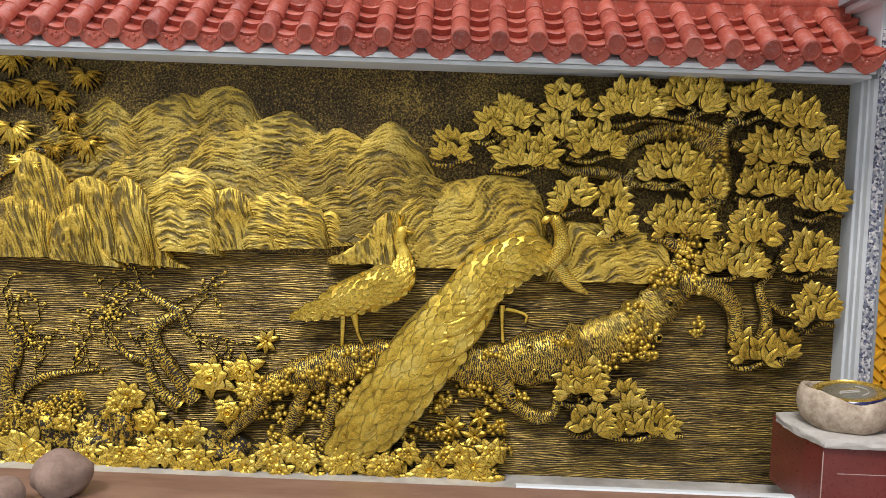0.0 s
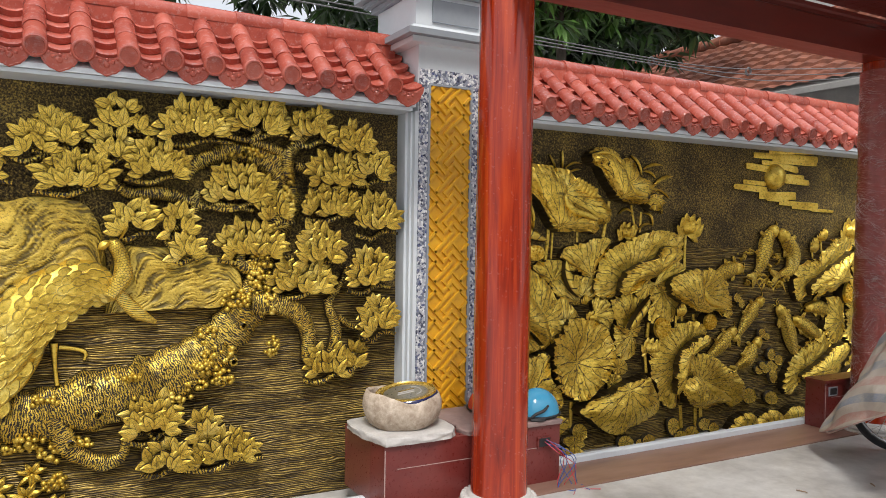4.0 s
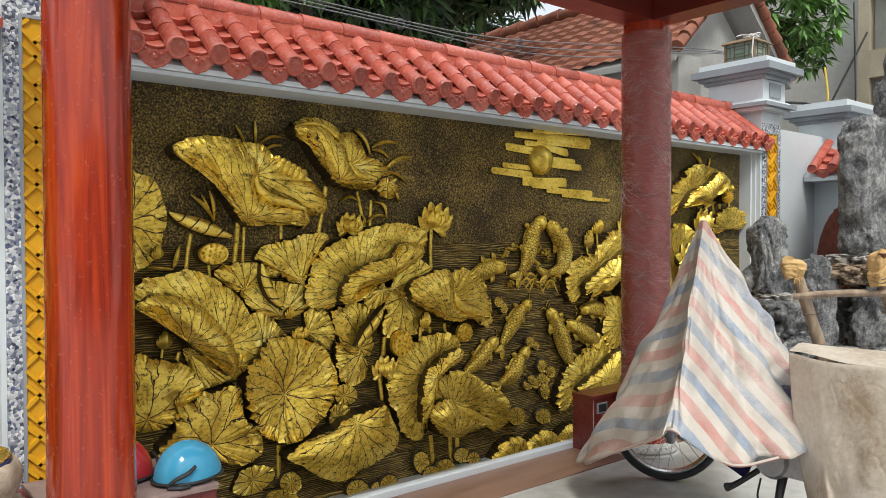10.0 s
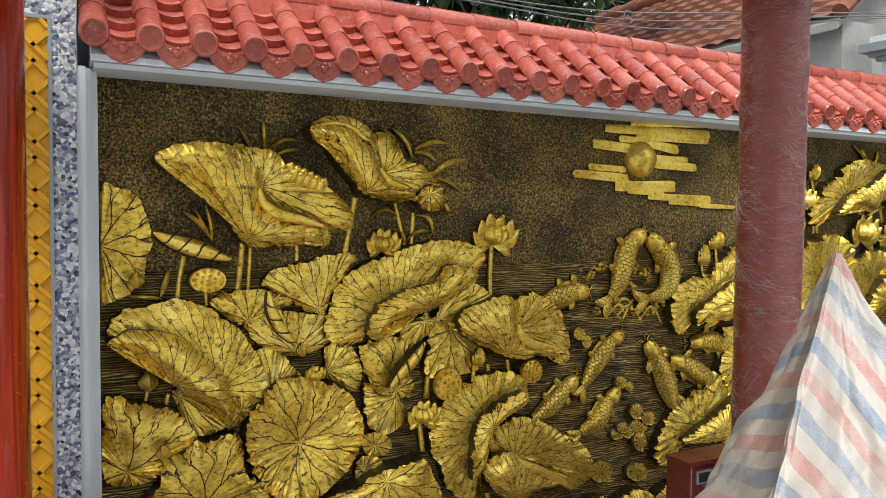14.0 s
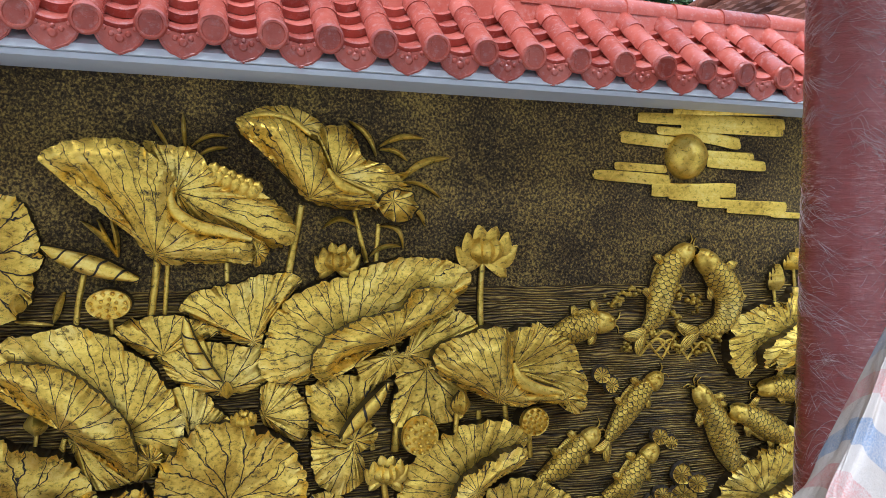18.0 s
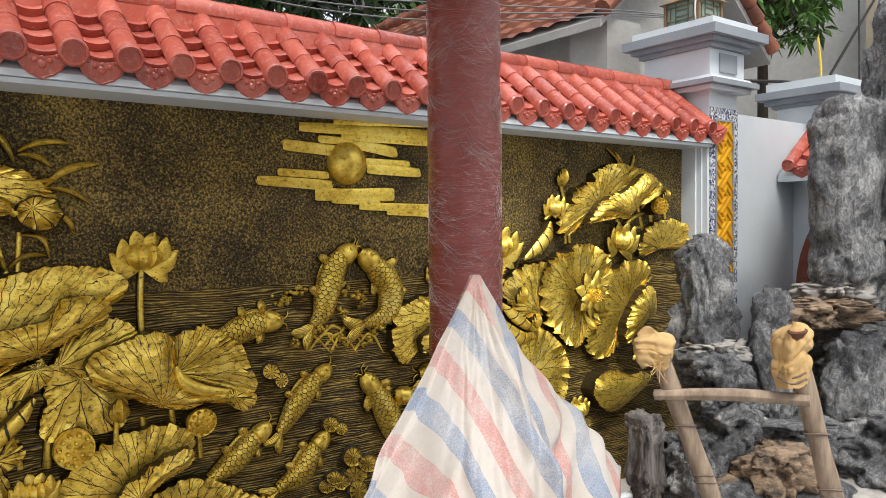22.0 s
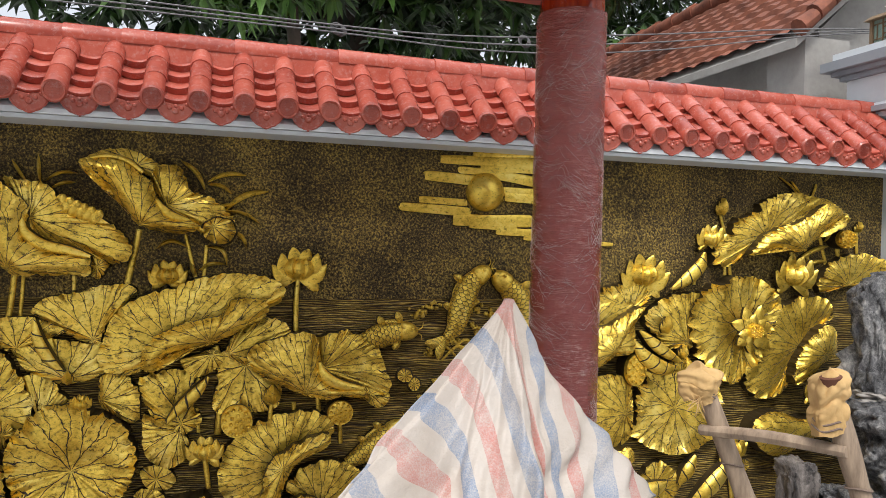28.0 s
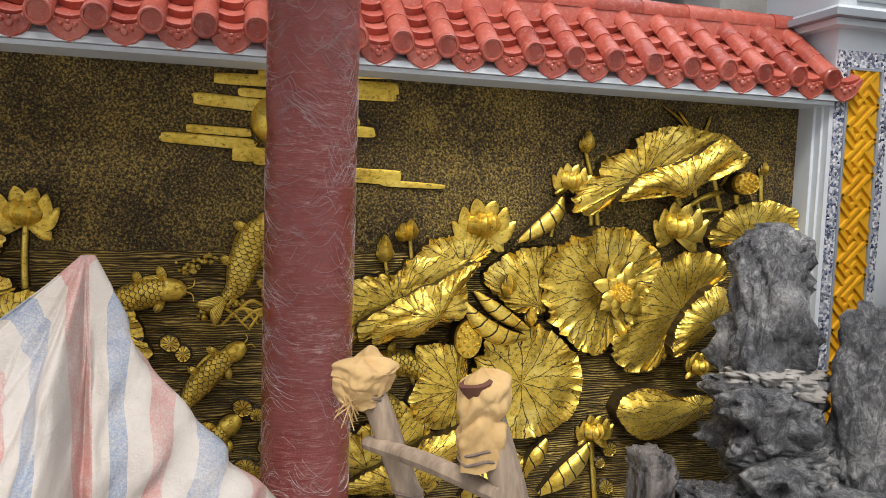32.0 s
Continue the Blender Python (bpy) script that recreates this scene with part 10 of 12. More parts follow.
berries(b, (-0.971, 0.292), 0.057, 0.046, 8, 103, 0.012, 0.03)
tagged(b.make("berry_mass", peacock_mural), kind="stuff")
b = Build()
berries(b, (-0.999, 0.317), 0.058, 0.046, 8, 104, 0.012, 0.03)
tagged(b.make("berry_mass", peacock_mural), kind="stuff")
b = Build()
berries(b, (0.042, 0.148), 0.057, 0.046, 6, 105, 0.012, 0.03)
tagged(b.make("berry_mass", peacock_mural), kind="stuff")
b = Build()
berries(b, (0.167, 0.148), 0.057, 0.046, 12, 106, 0.012, 0.03)
tagged(b.make("berry_mass", peacock_mural), kind="stuff")
b = Build()
berries(b, (-0.921, 0.282), 0.060, 0.048, 7, 107, 0.012, 0.03)
tagged(b.make("berry_mass", peacock_mural), kind="stuff")
b = Build()
berries(b, (-0.475, 0.298), 0.060, 0.048, 10, 108, 0.012, 0.03)
tagged(b.make("berry_mass", peacock_mural), kind="stuff")
b = Build()
berries(b, (-0.567, 0.143), 0.057, 0.046, 9, 109, 0.012, 0.03)
tagged(b.make("berry_mass", peacock_mural), kind="stuff")
b = Build()
berries(b, (-0.458, 0.370), 0.057, 0.046, 8, 110, 0.012, 0.03)
tagged(b.make("berry_mass", peacock_mural), kind="stuff")
b = Build()
berries(b, (-0.410, 0.216), 0.060, 0.048, 10, 111, 0.012, 0.03)
tagged(b.make("berry_mass", peacock_mural), kind="stuff")
b = Build()
berries(b, (-0.420, 0.282), 0.060, 0.048, 8, 112, 0.012, 0.03)
tagged(b.make("berry_mass", peacock_mural), kind="stuff")
b = Build()
berries(b, (-0.495, 0.296), 0.058, 0.046, 7, 113, 0.012, 0.03)
tagged(b.make("berry_mass", peacock_mural), kind="stuff")
b = Build()
berries(b, (-0.614, 0.379), 0.057, 0.046, 7, 114, 0.012, 0.03)
tagged(b.make("berry_mass", peacock_mural), kind="stuff")
b = Build()
berries(b, (-0.064, 0.215), 0.060, 0.048, 7, 115, 0.012, 0.03)
tagged(b.make("berry_mass", peacock_mural), kind="stuff")
b = Build()
berries(b, (0.250, 0.395), 0.057, 0.046, 9, 116, 0.012, 0.03)
tagged(b.make("berry_mass", peacock_mural), kind="stuff")
b = Build()
berries(b, (0.281, 0.246), 0.060, 0.048, 11, 117, 0.012, 0.03)
tagged(b.make("berry_mass", peacock_mural), kind="stuff")
b = Build()
berries(b, (-0.038, 0.347), 0.055, 0.044, 10, 118, 0.012, 0.03)
tagged(b.make("berry_mass", peacock_mural), kind="stuff")
b = Build()
berries(b, (0.012, 0.389), 0.060, 0.048, 11, 119, 0.012, 0.03)
tagged(b.make("berry_mass", peacock_mural), kind="stuff")
b = Build()
rosette(b, (-1.185, 0.458), 0.090, 7, 0.05, 0.9, 0, 0.42, 3, M_GOLD)
b.split("rose", peacock_mural, "", "petal")
b = Build()
rosette(b, (-1.185, 0.458), 0.140, 6, 0.03, 0.9, 9, 0.24, 1)
b.split("leaf_tuft", peacock_mural, "", "leaf")
b = Build()
rosette(b, (-1.027, 0.499), 0.075, 7, 0.05, 0.9, 1, 0.42, 3, M_GOLD)
b.split("rose", peacock_mural, "", "petal")
b = Build()
rosette(b, (-1.027, 0.499), 0.116, 6, 0.03, 0.9, 10, 0.24, 1)
b.split("leaf_tuft", peacock_mural, "", "leaf")
b = Build()
rosette(b, (-1.509, 0.220), 0.078, 7, 0.05, 0.9, 2, 0.42, 3, M_GOLD)
b.split("rose", peacock_mural, "", "petal")
b = Build()
rosette(b, (-1.509, 0.220), 0.121, 6, 0.03, 0.9, 11, 0.24, 1)
b.split("leaf_tuft", peacock_mural, "", "leaf")
b = Build()
rosette(b, (-1.090, 0.286), 0.069, 7, 0.05, 0.9, 3, 0.42, 3, M_GOLD)
b.split("rose", peacock_mural, "", "petal")
b = Build()
rosette(b, (-1.090, 0.286), 0.107, 6, 0.03, 0.9, 12, 0.24, 1)
b.split("leaf_tuft", peacock_mural, "", "leaf")
b = Build()
rosette(b, (-2.125, 0.063), 0.142, 7, 0.070, 0.9, 40, 0.34, 2)
b.split("flower_rosette", peacock_mural, "", "petal")
b = Build()
rosette(b, (-2.008, -0.110), 0.114, 8, 0.070, 0.9, 41, 0.26, 2)
b.split("flower_rosette", peacock_mural, "", "petal")
b = Build()
rosette(b, (-2.183, -0.117), 0.114, 9, 0.070, 0.9, 42, 0.26, 2)
b.split("flower_rosette", peacock_mural, "", "petal")
b = Build()
rosette(b, (-1.687, -0.008), 0.131, 7, 0.070, 0.9, 43, 0.34, 2)
b.split("flower_rosette", peacock_mural, "", "petal")
b = Build()
rosette(b, (-1.541, -0.062), 0.114, 8, 0.070, 0.9, 44, 0.26, 2)
b.split("flower_rosette", peacock_mural, "", "petal")
b = Build()
rosette(b, (-1.395, -0.071), 0.114, 9, 0.070, 0.9, 45, 0.26, 2)
b.split("flower_rosette", peacock_mural, "", "petal")
b = Build()
rosette(b, (-1.279, -0.022), 0.089, 7, 0.070, 0.9, 46, 0.34, 2)
b.split("flower_rosette", peacock_mural, "", "petal")
b = Build()
rosette(b, (-1.163, -0.032), 0.126, 8, 0.070, 0.9, 47, 0.26, 2)
b.split("flower_rosette", peacock_mural, "", "petal")
b = Build()
rosette(b, (-1.017, -0.056), 0.137, 9, 0.070, 0.9, 48, 0.26, 2)
b.split("flower_rosette", peacock_mural, "", "petal")
b = Build()
rosette(b, (-0.872, -0.035), 0.103, 7, 0.070, 0.9, 49, 0.34, 2)
b.split("flower_rosette", peacock_mural, "", "petal")
b = Build()
rosette(b, (-0.756, -0.031), 0.109, 8, 0.070, 0.9, 50, 0.26, 2)
b.split("flower_rosette", peacock_mural, "", "petal")
b = Build()
rosette(b, (-0.639, -0.055), 0.103, 9, 0.070, 0.9, 51, 0.26, 2)
b.split("flower_rosette", peacock_mural, "", "petal")
b = Build()
rosette(b, (-0.494, -0.065), 0.099, 7, 0.070, 0.9, 52, 0.34, 2)
b.split("flower_rosette", peacock_mural, "", "petal")
b = Build()
rosette(b, (-0.378, -0.045), 0.093, 8, 0.070, 0.9, 53, 0.26, 2)
b.split("flower_rosette", peacock_mural, "", "petal")
b = Build()
rosette(b, (-0.234, -0.039), 0.120, 9, 0.070, 0.9, 54, 0.26, 2)
b.split("flower_rosette", peacock_mural, "", "petal")
b = Build()
rosette(b, (-0.265, 0.048), 0.082, 7, 0.070, 0.9, 55, 0.34, 2)
b.split("flower_rosette", peacock_mural, "", "petal")
b = Build()
rosette(b, (-0.062, 0.027), 0.114, 8, 0.070, 0.9, 56, 0.26, 2)
b.split("flower_rosette", peacock_mural, "", "petal")
b = Build()
rosette(b, (0.113, -0.011), 0.120, 9, 0.070, 0.9, 57, 0.26, 2)
b.split("flower_rosette", peacock_mural, "", "petal")
b = Build()
rosette(b, (-0.117, -0.064), 0.097, 7, 0.070, 0.9, 58, 0.34, 2)
b.split("flower_rosette", peacock_mural, "", "petal")
b = Build()
rosette(b, (-0.411, 0.101), 0.082, 8, 0.070, 0.9, 59, 0.26, 2)
b.split("flower_rosette", peacock_mural, "", "petal")
b = Build()
rosette(b, (-0.555, 0.051), 0.082, 9, 0.070, 0.9, 60, 0.26, 2)
b.split("flower_rosette", peacock_mural, "", "petal")
b = Build()
rosette(b, (-1.603, 0.349), 0.097, 7, 0.060, 0.9, 61, 0.34, 2)
b.split("flower_rosette", peacock_mural, "", "petal")
b = Build()
rosette(b, (-1.660, 0.302), 0.073, 8, 0.060, 0.9, 62, 0.26, 2)
b.split("flower_rosette", peacock_mural, "", "petal")
b = Build()
rosette(b, (-1.398, 0.151), 0.097, 9, 0.060, 0.9, 63, 0.26, 2)
b.split("flower_rosette", peacock_mural, "", "petal")
b = Build()
rosette(b, (-1.282, 0.170), 0.097, 7, 0.060, 0.9, 64, 0.34, 2)
b.split("flower_rosette", peacock_mural, "", "petal")
b = Build()
rosette(b, (-1.484, 0.089), 0.093, 8, 0.070, 0.9, 65, 0.26, 2)
b.split("flower_rosette", peacock_mural, "", "petal")
b = Build()
rosette(b, (-0.816, 0.071), 0.093, 9, 0.070, 0.9, 66, 0.26, 2)
b.split("flower_rosette", peacock_mural, "", "petal")
b = Build()
rosette(b, (-0.686, 0.090), 0.078, 7, 0.070, 0.9, 67, 0.34, 2)
b.split("flower_rosette", peacock_mural, "", "petal")
b = Build()
rosette(b, (0.227, 0.023), 0.069, 8, 0.070, 0.9, 68, 0.26, 2)
b.split("flower_rosette", peacock_mural, "", "petal")
b = Build()
rosette(b, (-1.805, 0.165), 0.074, 9, 0.060, 0.9, 69, 0.26, 2)
b.split("flower_rosette", peacock_mural, "", "petal")
b = Build()
rosette(b, (-1.921, 0.204), 0.068, 7, 0.060, 0.9, 70, 0.34, 2)
b.split("flower_rosette", peacock_mural, "", "petal")
b = Build()
rosette(b, (-0.996, 0.401), 0.078, 8, 0.060, 0.9, 71, 0.26, 2)
b.split("flower_rosette", peacock_mural, "", "petal")
b = Build()
rosette(b, (-1.339, 0.065), 0.086, 9, 0.070, 0.9, 72, 0.26, 2)
b.split("flower_rosette", peacock_mural, "", "petal")
b = Build()
rosette(b, (-1.615, 0.142), 0.078, 7, 0.060, 0.9, 73, 0.34, 2)
b.split("flower_rosette", peacock_mural, "", "petal")
b = Build()
berries(b, (-2.096, 0.242), 0.180, 0.060, 60, 60, 0.008, 0.03)
berries(b, (-1.950, 0.277), 0.144, 0.069, 60, 110, 0.008, 0.03)
berries(b, (-1.893, 0.337), 0.086, 0.040, 30, 130, 0.008, 0.03)
berries(b, (-2.212, 0.119), 0.120, 0.090, 50, 20, 0.008, 0.03)
berries(b, (-1.746, 0.108), 0.120, 0.090, 40, 180, 0.008, 0.03)
tagged(b.make("moss", peacock_mural), kind="stuff")


# ---- loose things on and before the plinths ----
FLOOR = 0.11
M_CLAY = mottled("unglazed_clay", (0.27, 0.20, 0.14), (0.58, 0.49, 0.39), 16.0, 0.85, 0, 70, 0.009, 0.8, 8.0, None, 0.36, 0.62)
M_GLOSSBLUE = mottled("dark_blue_glaze", (0.010, 0.014, 0.07), (0.025, 0.035, 0.14), 8.0, 0.15)
M_TINGREY = mottled("worn_tin_panel", (0.16, 0.15, 0.12), (0.34, 0.30, 0.20), 18.0, 0.3, 0.5)
M_MAUVE = mottled("dull_red_stone", (0.20, 0.13, 0.12), (0.33, 0.24, 0.22), 10.0, 0.7, 0, 60, 0.003, 0.4)
M_TINGOLD = mottled("gold_tin_lid", (0.46, 0.30, 0.05), (0.62, 0.44, 0.10), 12.0, 0.25, 0.7)
M_BLACK = mottled("black_rubber", (0.010, 0.010, 0.011), (0.030, 0.030, 0.032), 20.0, 0.6)
M_CHROME = mottled("worn_chrome", (0.45, 0.45, 0.46), (0.68, 0.68, 0.70), 30.0, 0.22, 1.0)
M_ENGINE = mottled("dull_aluminium", (0.26, 0.26, 0.27), (0.45, 0.45, 0.46), 18.0, 0.4, 0.8)
M_BLUEPLASTIC = mottled("sky_blue_plastic", (0.055, 0.30, 0.50), (0.075, 0.36, 0.58), 4.0, 0.12)
M_REDPLASTIC = mottled("red_plastic", (0.45, 0.02, 0.03), (0.55, 0.04, 0.05), 4.0, 0.15)
M_BLUEPAINT = mottled("dark_blue_enamel", (0.006, 0.008, 0.05), (0.012, 0.016, 0.08), 4.0, 0.15)


def uneven(build, amount, scale, seed=0):
    """Pushes a build's points about by noise, to make cloth, clay or stone uneven."""
    for k, v in enumerate(build.v):
        for i in range(len(v)):
            n = noise.noise_vector(Vector(v[i]) * scale + Vector((seed, seed * 2.0, 0)))
            build.v[k][i] = v[i] + amount * np.array(n)
    return build


def stone_slab(name, label, outline, z0, z1, seed, material, chip=0.008):
    """A slab with a flat top and a broken, chipped edge all round."""
    cx, cy = (sum(p[i] for p in outline) / len(outline) for i in (0, 1))
    pts = []
    for i, p in enumerate(outline):
        q = outline[(i + 1) % len(outline)]
        pts += [(p[0] + (q[0] - p[0]) * k / 9, p[1] + (q[1] - p[1]) * k / 9) for k in range(9)]
    n, levels = len(pts), 7
    P = np.zeros((n, levels + 3, 3))
    for i, (x, y) in enumerate(pts):
        d = Vector((x - cx, y - cy)).normalized()
        P[i, 0] = (cx, cy, z0)
        for j in range(levels):
            f = j / (levels - 1)
            cell = noise.noise(Vector((x * 15, y * 15, f * 1.5 + seed))) + 0.5
            g = chip * (cell - 0.5 + 0.8 * noise.noise((x * 25, y * 25, f * 2 + seed))) - (0.5 * chip if j == levels - 1 else 0.35 * chip * (1 - f))
            P[i, j + 1] = (x + d.x * g, y + d.y * g, z0 + (z1 - z0) * f)
        P[i, levels + 1] = (x - d.x * 1.6 * chip, y - d.y * 1.6 * chip, z1 + 0.0015)
        P[i, levels + 2] = (cx, cy, z1 + 0.002)
    b = Build()
    b.grid(P, np.zeros((n, levels + 3, 2)), material, True)
    return tagged(b.make(name, None, "", True, 22), label, "stone slab")


stone_slab("stone_slab", "rough pale grey stone slab with broken edges on the tiled plinth", [(1.575, 3.535), (1.562, 3.42), (1.572, 3.27), (1.612, 3.128), (1.70, 3.118), (1.86, 3.122), (1.965, 3.13), (2.012, 3.19), (2.026, 3.30), (2.01, 3.43), (1.93, 3.53), (1.75, 3.59)], 0.4135, 0.450, 3.0, M_STONE)
stone_slab("stone_slab", "dull red stone slab with a broken pale edge on the plinth", [(2.042, 3.60), (2.046, 3.40), (2.060, 3.27), (2.030, 3.215), (2.055, 3.132), (2.62, 3.130), (2.62, 3.60)], 0.4135, 0.434, 5.0, M_MAUVE, 0.005)
bowl = thing("clay_bowl", "rough clay bowl with a blue and gold tin resting in it", "bowl", at=(1.80, 3.35, 0.451))
b = Build().lathe([(0.0, 0.0), (0.148, 0.0), (0.172, 0.012), (0.192, 0.045), (0.203, 0.085), (0.200, 0.125), (0.187, 0.155), (0.178, 0.160), (0.168, 0.152), (0.17, 0.11), (0.13, 0.06), (0.0, 0.05)], (0, 0, 0), M_CLAY, 60, 0.92)
for k, v in enumerate(b.v):
    for i in range(len(v)):
        x, y, z = v[i]
        lift = 0.10 * max(0, -x / 0.2) - 0.16 * max(0, 1 - abs(math.atan2(y, x) + 1.75) / 0.9)
        b.v[k][i] = (0.955 * x + 0.07 * z * (x > 0) - 0.004, y, z * (1 + lift))
uneven(uneven(b, 0.011, 8, 2.0), 0.003, 42, 4.0).make("body", bowl)
tin = thing("round_tin", "dark blue round tin with gold lid in a clay bowl", "tin", at=(1.818, 3.342, 0.566))
tin.rotation_euler = (radians(3), radians(-7), 0)
Build().lathe([(0.0, 0.0), (0.150, 0.0), (0.156, 0.01), (0.156, 0.032), (0.154, 0.036), (0.156, 0.041), (0.152, 0.046)], (0, 0, 0), M_GLOSSBLUE, 56).make("body", tin)
Build().lathe([(0.152, 0.044), (0.152, 0.050), (0.144, 0.053), (0.139, 0.046), (0.134, 0.044), (0.112, 0.044)], (0, 0, 0), M_TINGOLD, 56).make("lid", tin, "gold printed lid")
Build().lathe([(0.112, 0.0442), (0.106, 0.047), (0.098, 0.0455), (0.0, 0.0455)], (0, 0, 0), M_TINGREY, 48).make("lid_panel", tin, "worn grey middle of the lid")
for k in range(3):
    Build().box(-0.055 + 0.012 * k, -0.026 + k * 0.021, 0.0462, 0.035 + 0.008 * k, -0.013 + k * 0.021, 0.0475, M_STONE if k < 2 else M_TINGOLD).make("lettering", tin, "pale worn lettering bars", False)
b = Build()
pipe(b, [(0.075 * math.cos(w), 0.075 * math.sin(w), 0.0462, 0.003) for w in [radians(-75 + 15 * k) for k in range(9)]], M_STONE, 24, 5)
b.make("emblem", tin, "pale curved emblem")


def helmet(x, y, z, material, turn, label):
    h = thing("helmet", label, "helmet", "helmets on the plinth", (x, y, z))
    h.rotation_euler = (0, 0, radians(turn))
    P, UV = np.zeros((36, 12, 3)), np.zeros((36, 12, 2))
    for i in range(36):
        a = 2 * math.pi * i / 36
        for j in range(12):
            e = (math.pi / 2) * j / 11
            f = 1 + 0.12 * max(0, math.cos(a)) * math.cos(e) ** 2
            P[i, j] = (0.125 * f * math.cos(a) * math.cos(e), 0.105 * math.sin(a) * math.cos(e), 0.012 + 0.135 * math.sin(e))
    Build().grid(P, UV, material, True).make("shell", h)
    rim = Build()
    pipe(rim, [(0.128 * (1 + 0.12 * max(0, math.cos(a))) * math.cos(a), 0.108 * math.sin(a), 0.012, 0.006) for a in [2 * math.pi * k / 24 for k in range(25)]], M_BLACK, 60, 6)
    rim.make("rim", h, "black rubber rim")
    s = Build()
    pipe(s, [(-0.025, -0.108, 0.075, 0.006), (-0.06, -0.110, 0.055, 0.008), (-0.10, -0.09, 0.035, 0.008), (-0.118, -0.075, 0.010, 0.008), (-0.085, -0.105, 0.007, 0.008), (-0.05, -0.112, 0.006, 0.006)], M_BLACK, 30, 6)
    s.make("strap", h, "black chin strap")
    return h


helmet(2.54, 3.25, 0.437, M_BLUEPLASTIC, 10, "glossy sky blue helmet with a black strap on the plinth")
helmet(2.36, 3.43, 0.437, M_REDPLASTIC, 100, "glossy red and white helmet on the plinth")


def socket_box(x, y, z, plate, label):
    s = thing("wall_socket", label, "socket", "sockets in the plinths", (x, y, z))
    Build().box(-0.045, -0.006, -0.03, 0.045, 0.0, 0.03, plate).make("plate", s, "", False)
    # flat black panel on the plate paints the hole's shade; nothing is cut
    Build().box(-0.034, -0.008, -0.022, 0.034, -0.0062, 0.022, M_BLACK).make("recess", s, "black panel standing in for the shaded hole", False)
    return s


socket_box(2.515, 3.144, 0.325, M_REDTILE, "open socket recess in the red plinth with loose wires")
socket_box(4.95, 3.19, 0.36, M_GREY, "small metal socket plate set in the red plinth")
M_WIRE_R = mottled("red_wire", (0.45, 0.03, 0.05), (0.6, 0.06, 0.09), 8.0, 0.4)
M_WIRE_B = mottled("blue_wire", (0.03, 0.06, 0.25), (0.06, 0.12, 0.4), 8.0, 0.4)
for k in range(7):
    b = Build()
    r = random.uniform
    pipe(b, [(2.515 + r(-0.02, 0.02), 3.135, 0.325 + r(-0.015, 0.015), 0.0022), (2.56 + r(-0.03, 0.04), 3.08 + r(-0.02, 0.01), 0.29 + r(-0.02, 0.02), 0.0022), (2.60 + r(-0.04, 0.06), 3.06 + r(-0.03, 0.03), 0.22 + r(-0.03, 0.03), 0.0022), (2.60 + r(-0.1, 0.08), 3.02 + r(-0.04, 0.05), FLOOR + 0.003, 0.0022), (2.62 + r(-0.14, 0.12), 2.98 + r(-0.05, 0.05), FLOOR + 0.004, 0.0022)], M_WIRE_R if k % 2 else M_WIRE_B, 22, 6)
    tagged(b.make("loose_wire"), "thin loose electric wire trailing from the socket", "wire", "loose wires")


def boulder(x, y, z, sx, sy, sz, seed, material, name, label, rough=0.22, group="", sub=4, block=1.0, taper=0.0):
    """A weathered stone: a blocky, noisy mass with ridges and pits, narrower at the top by taper."""
    bm = bmesh.new()
    bmesh.ops.create_icosphere(bm, subdivisions=sub, radius=1.0)
    for v in bm.verts:
        p = v.co.copy()
        if block < 1:
            p = Vector([math.copysign(abs(c) ** block, c) for c in p]) * 0.9
        q = Vector((p.x * sx, p.y * sy, p.z * sz)) * (1.0 / max(0.6, min(1.6, (sx * sy * sz) ** (1 / 3) / 0.18))) + Vector((seed * 3.1, seed, seed * 1.7))
        n1 = noise.noise(q * 5.5)
        n2 = noise.turbulence(q * 10.0, 4, True) - 0.7
        n3 = 0.5 - abs(noise.noise(q * 15.0))
        n4 = 0.5 - abs(noise.noise(q * 38.0 + Vector((0, 0, q.x * 9))))
        far = noise.voronoi(Vector((q.x, q.y, q.z * 0.6)) * 7.0 + Vector((n1, n1, n2)) * 0.4)[0]
        chip = noise.voronoi(q * 19.0 + Vector((n2, n1, 0)) * 0.5)[0]
        crag = min(far[1] - far[0], 0.4) - 0.2
        k = 1 + rough * (1.1 * n1 + 0.7 * n2 + 0.7 * n3 + 0.34 * n4 + 1.8 * crag + 0.9 * (min(chip[1] - chip[0], 0.3) - 0.15) + 0.16 * noise.noise(q * 75.0))
        k *= 1 - taper * (0.5 + 0.5 * p.z)
        v.co = Vector((p.x * k * sx, p.y * k * sy, p.z * (1 + (0.35 if taper == 0 else 0.05) * (k - 1)) * sz))
    bm.normal_update()
    me = bpy.data.meshes.new(name)
    bm.to_mesh(me)
    bm.free()
    me.materials.append(material)
    me.shade_smooth()
    ob = new(name, me)
    ob.location = (x, y, z)
    return tagged(ob, label, "rock", group)


M_PINKSTONE = mottled("pinkish_brown_stone", (0.17, 0.105, 0.08), (0.36, 0.25, 0.20), 12.0, 0.85, 0, 70, 0.01, 0.7)
boulder(-1.585, 3.05, 0.205, 0.115, 0.10, 0.105, 4.0, M_PINKSTONE, "boulder", "rounded pinkish brown stone by the mural foot", 0.14, "stones by the mural", 3)
boulder(-1.74, 2.92, 0.165, 0.07, 0.07, 0.07, 6.0, M_PINKSTONE, "boulder", "small rounded pinkish stone by the mural foot", 0.08, "stones by the mural", 3)

# ---- motorbike under its covers ----
bike = thing("motorbike", "parked motorbike with spoked wheel, mostly under covers", "motorbike")
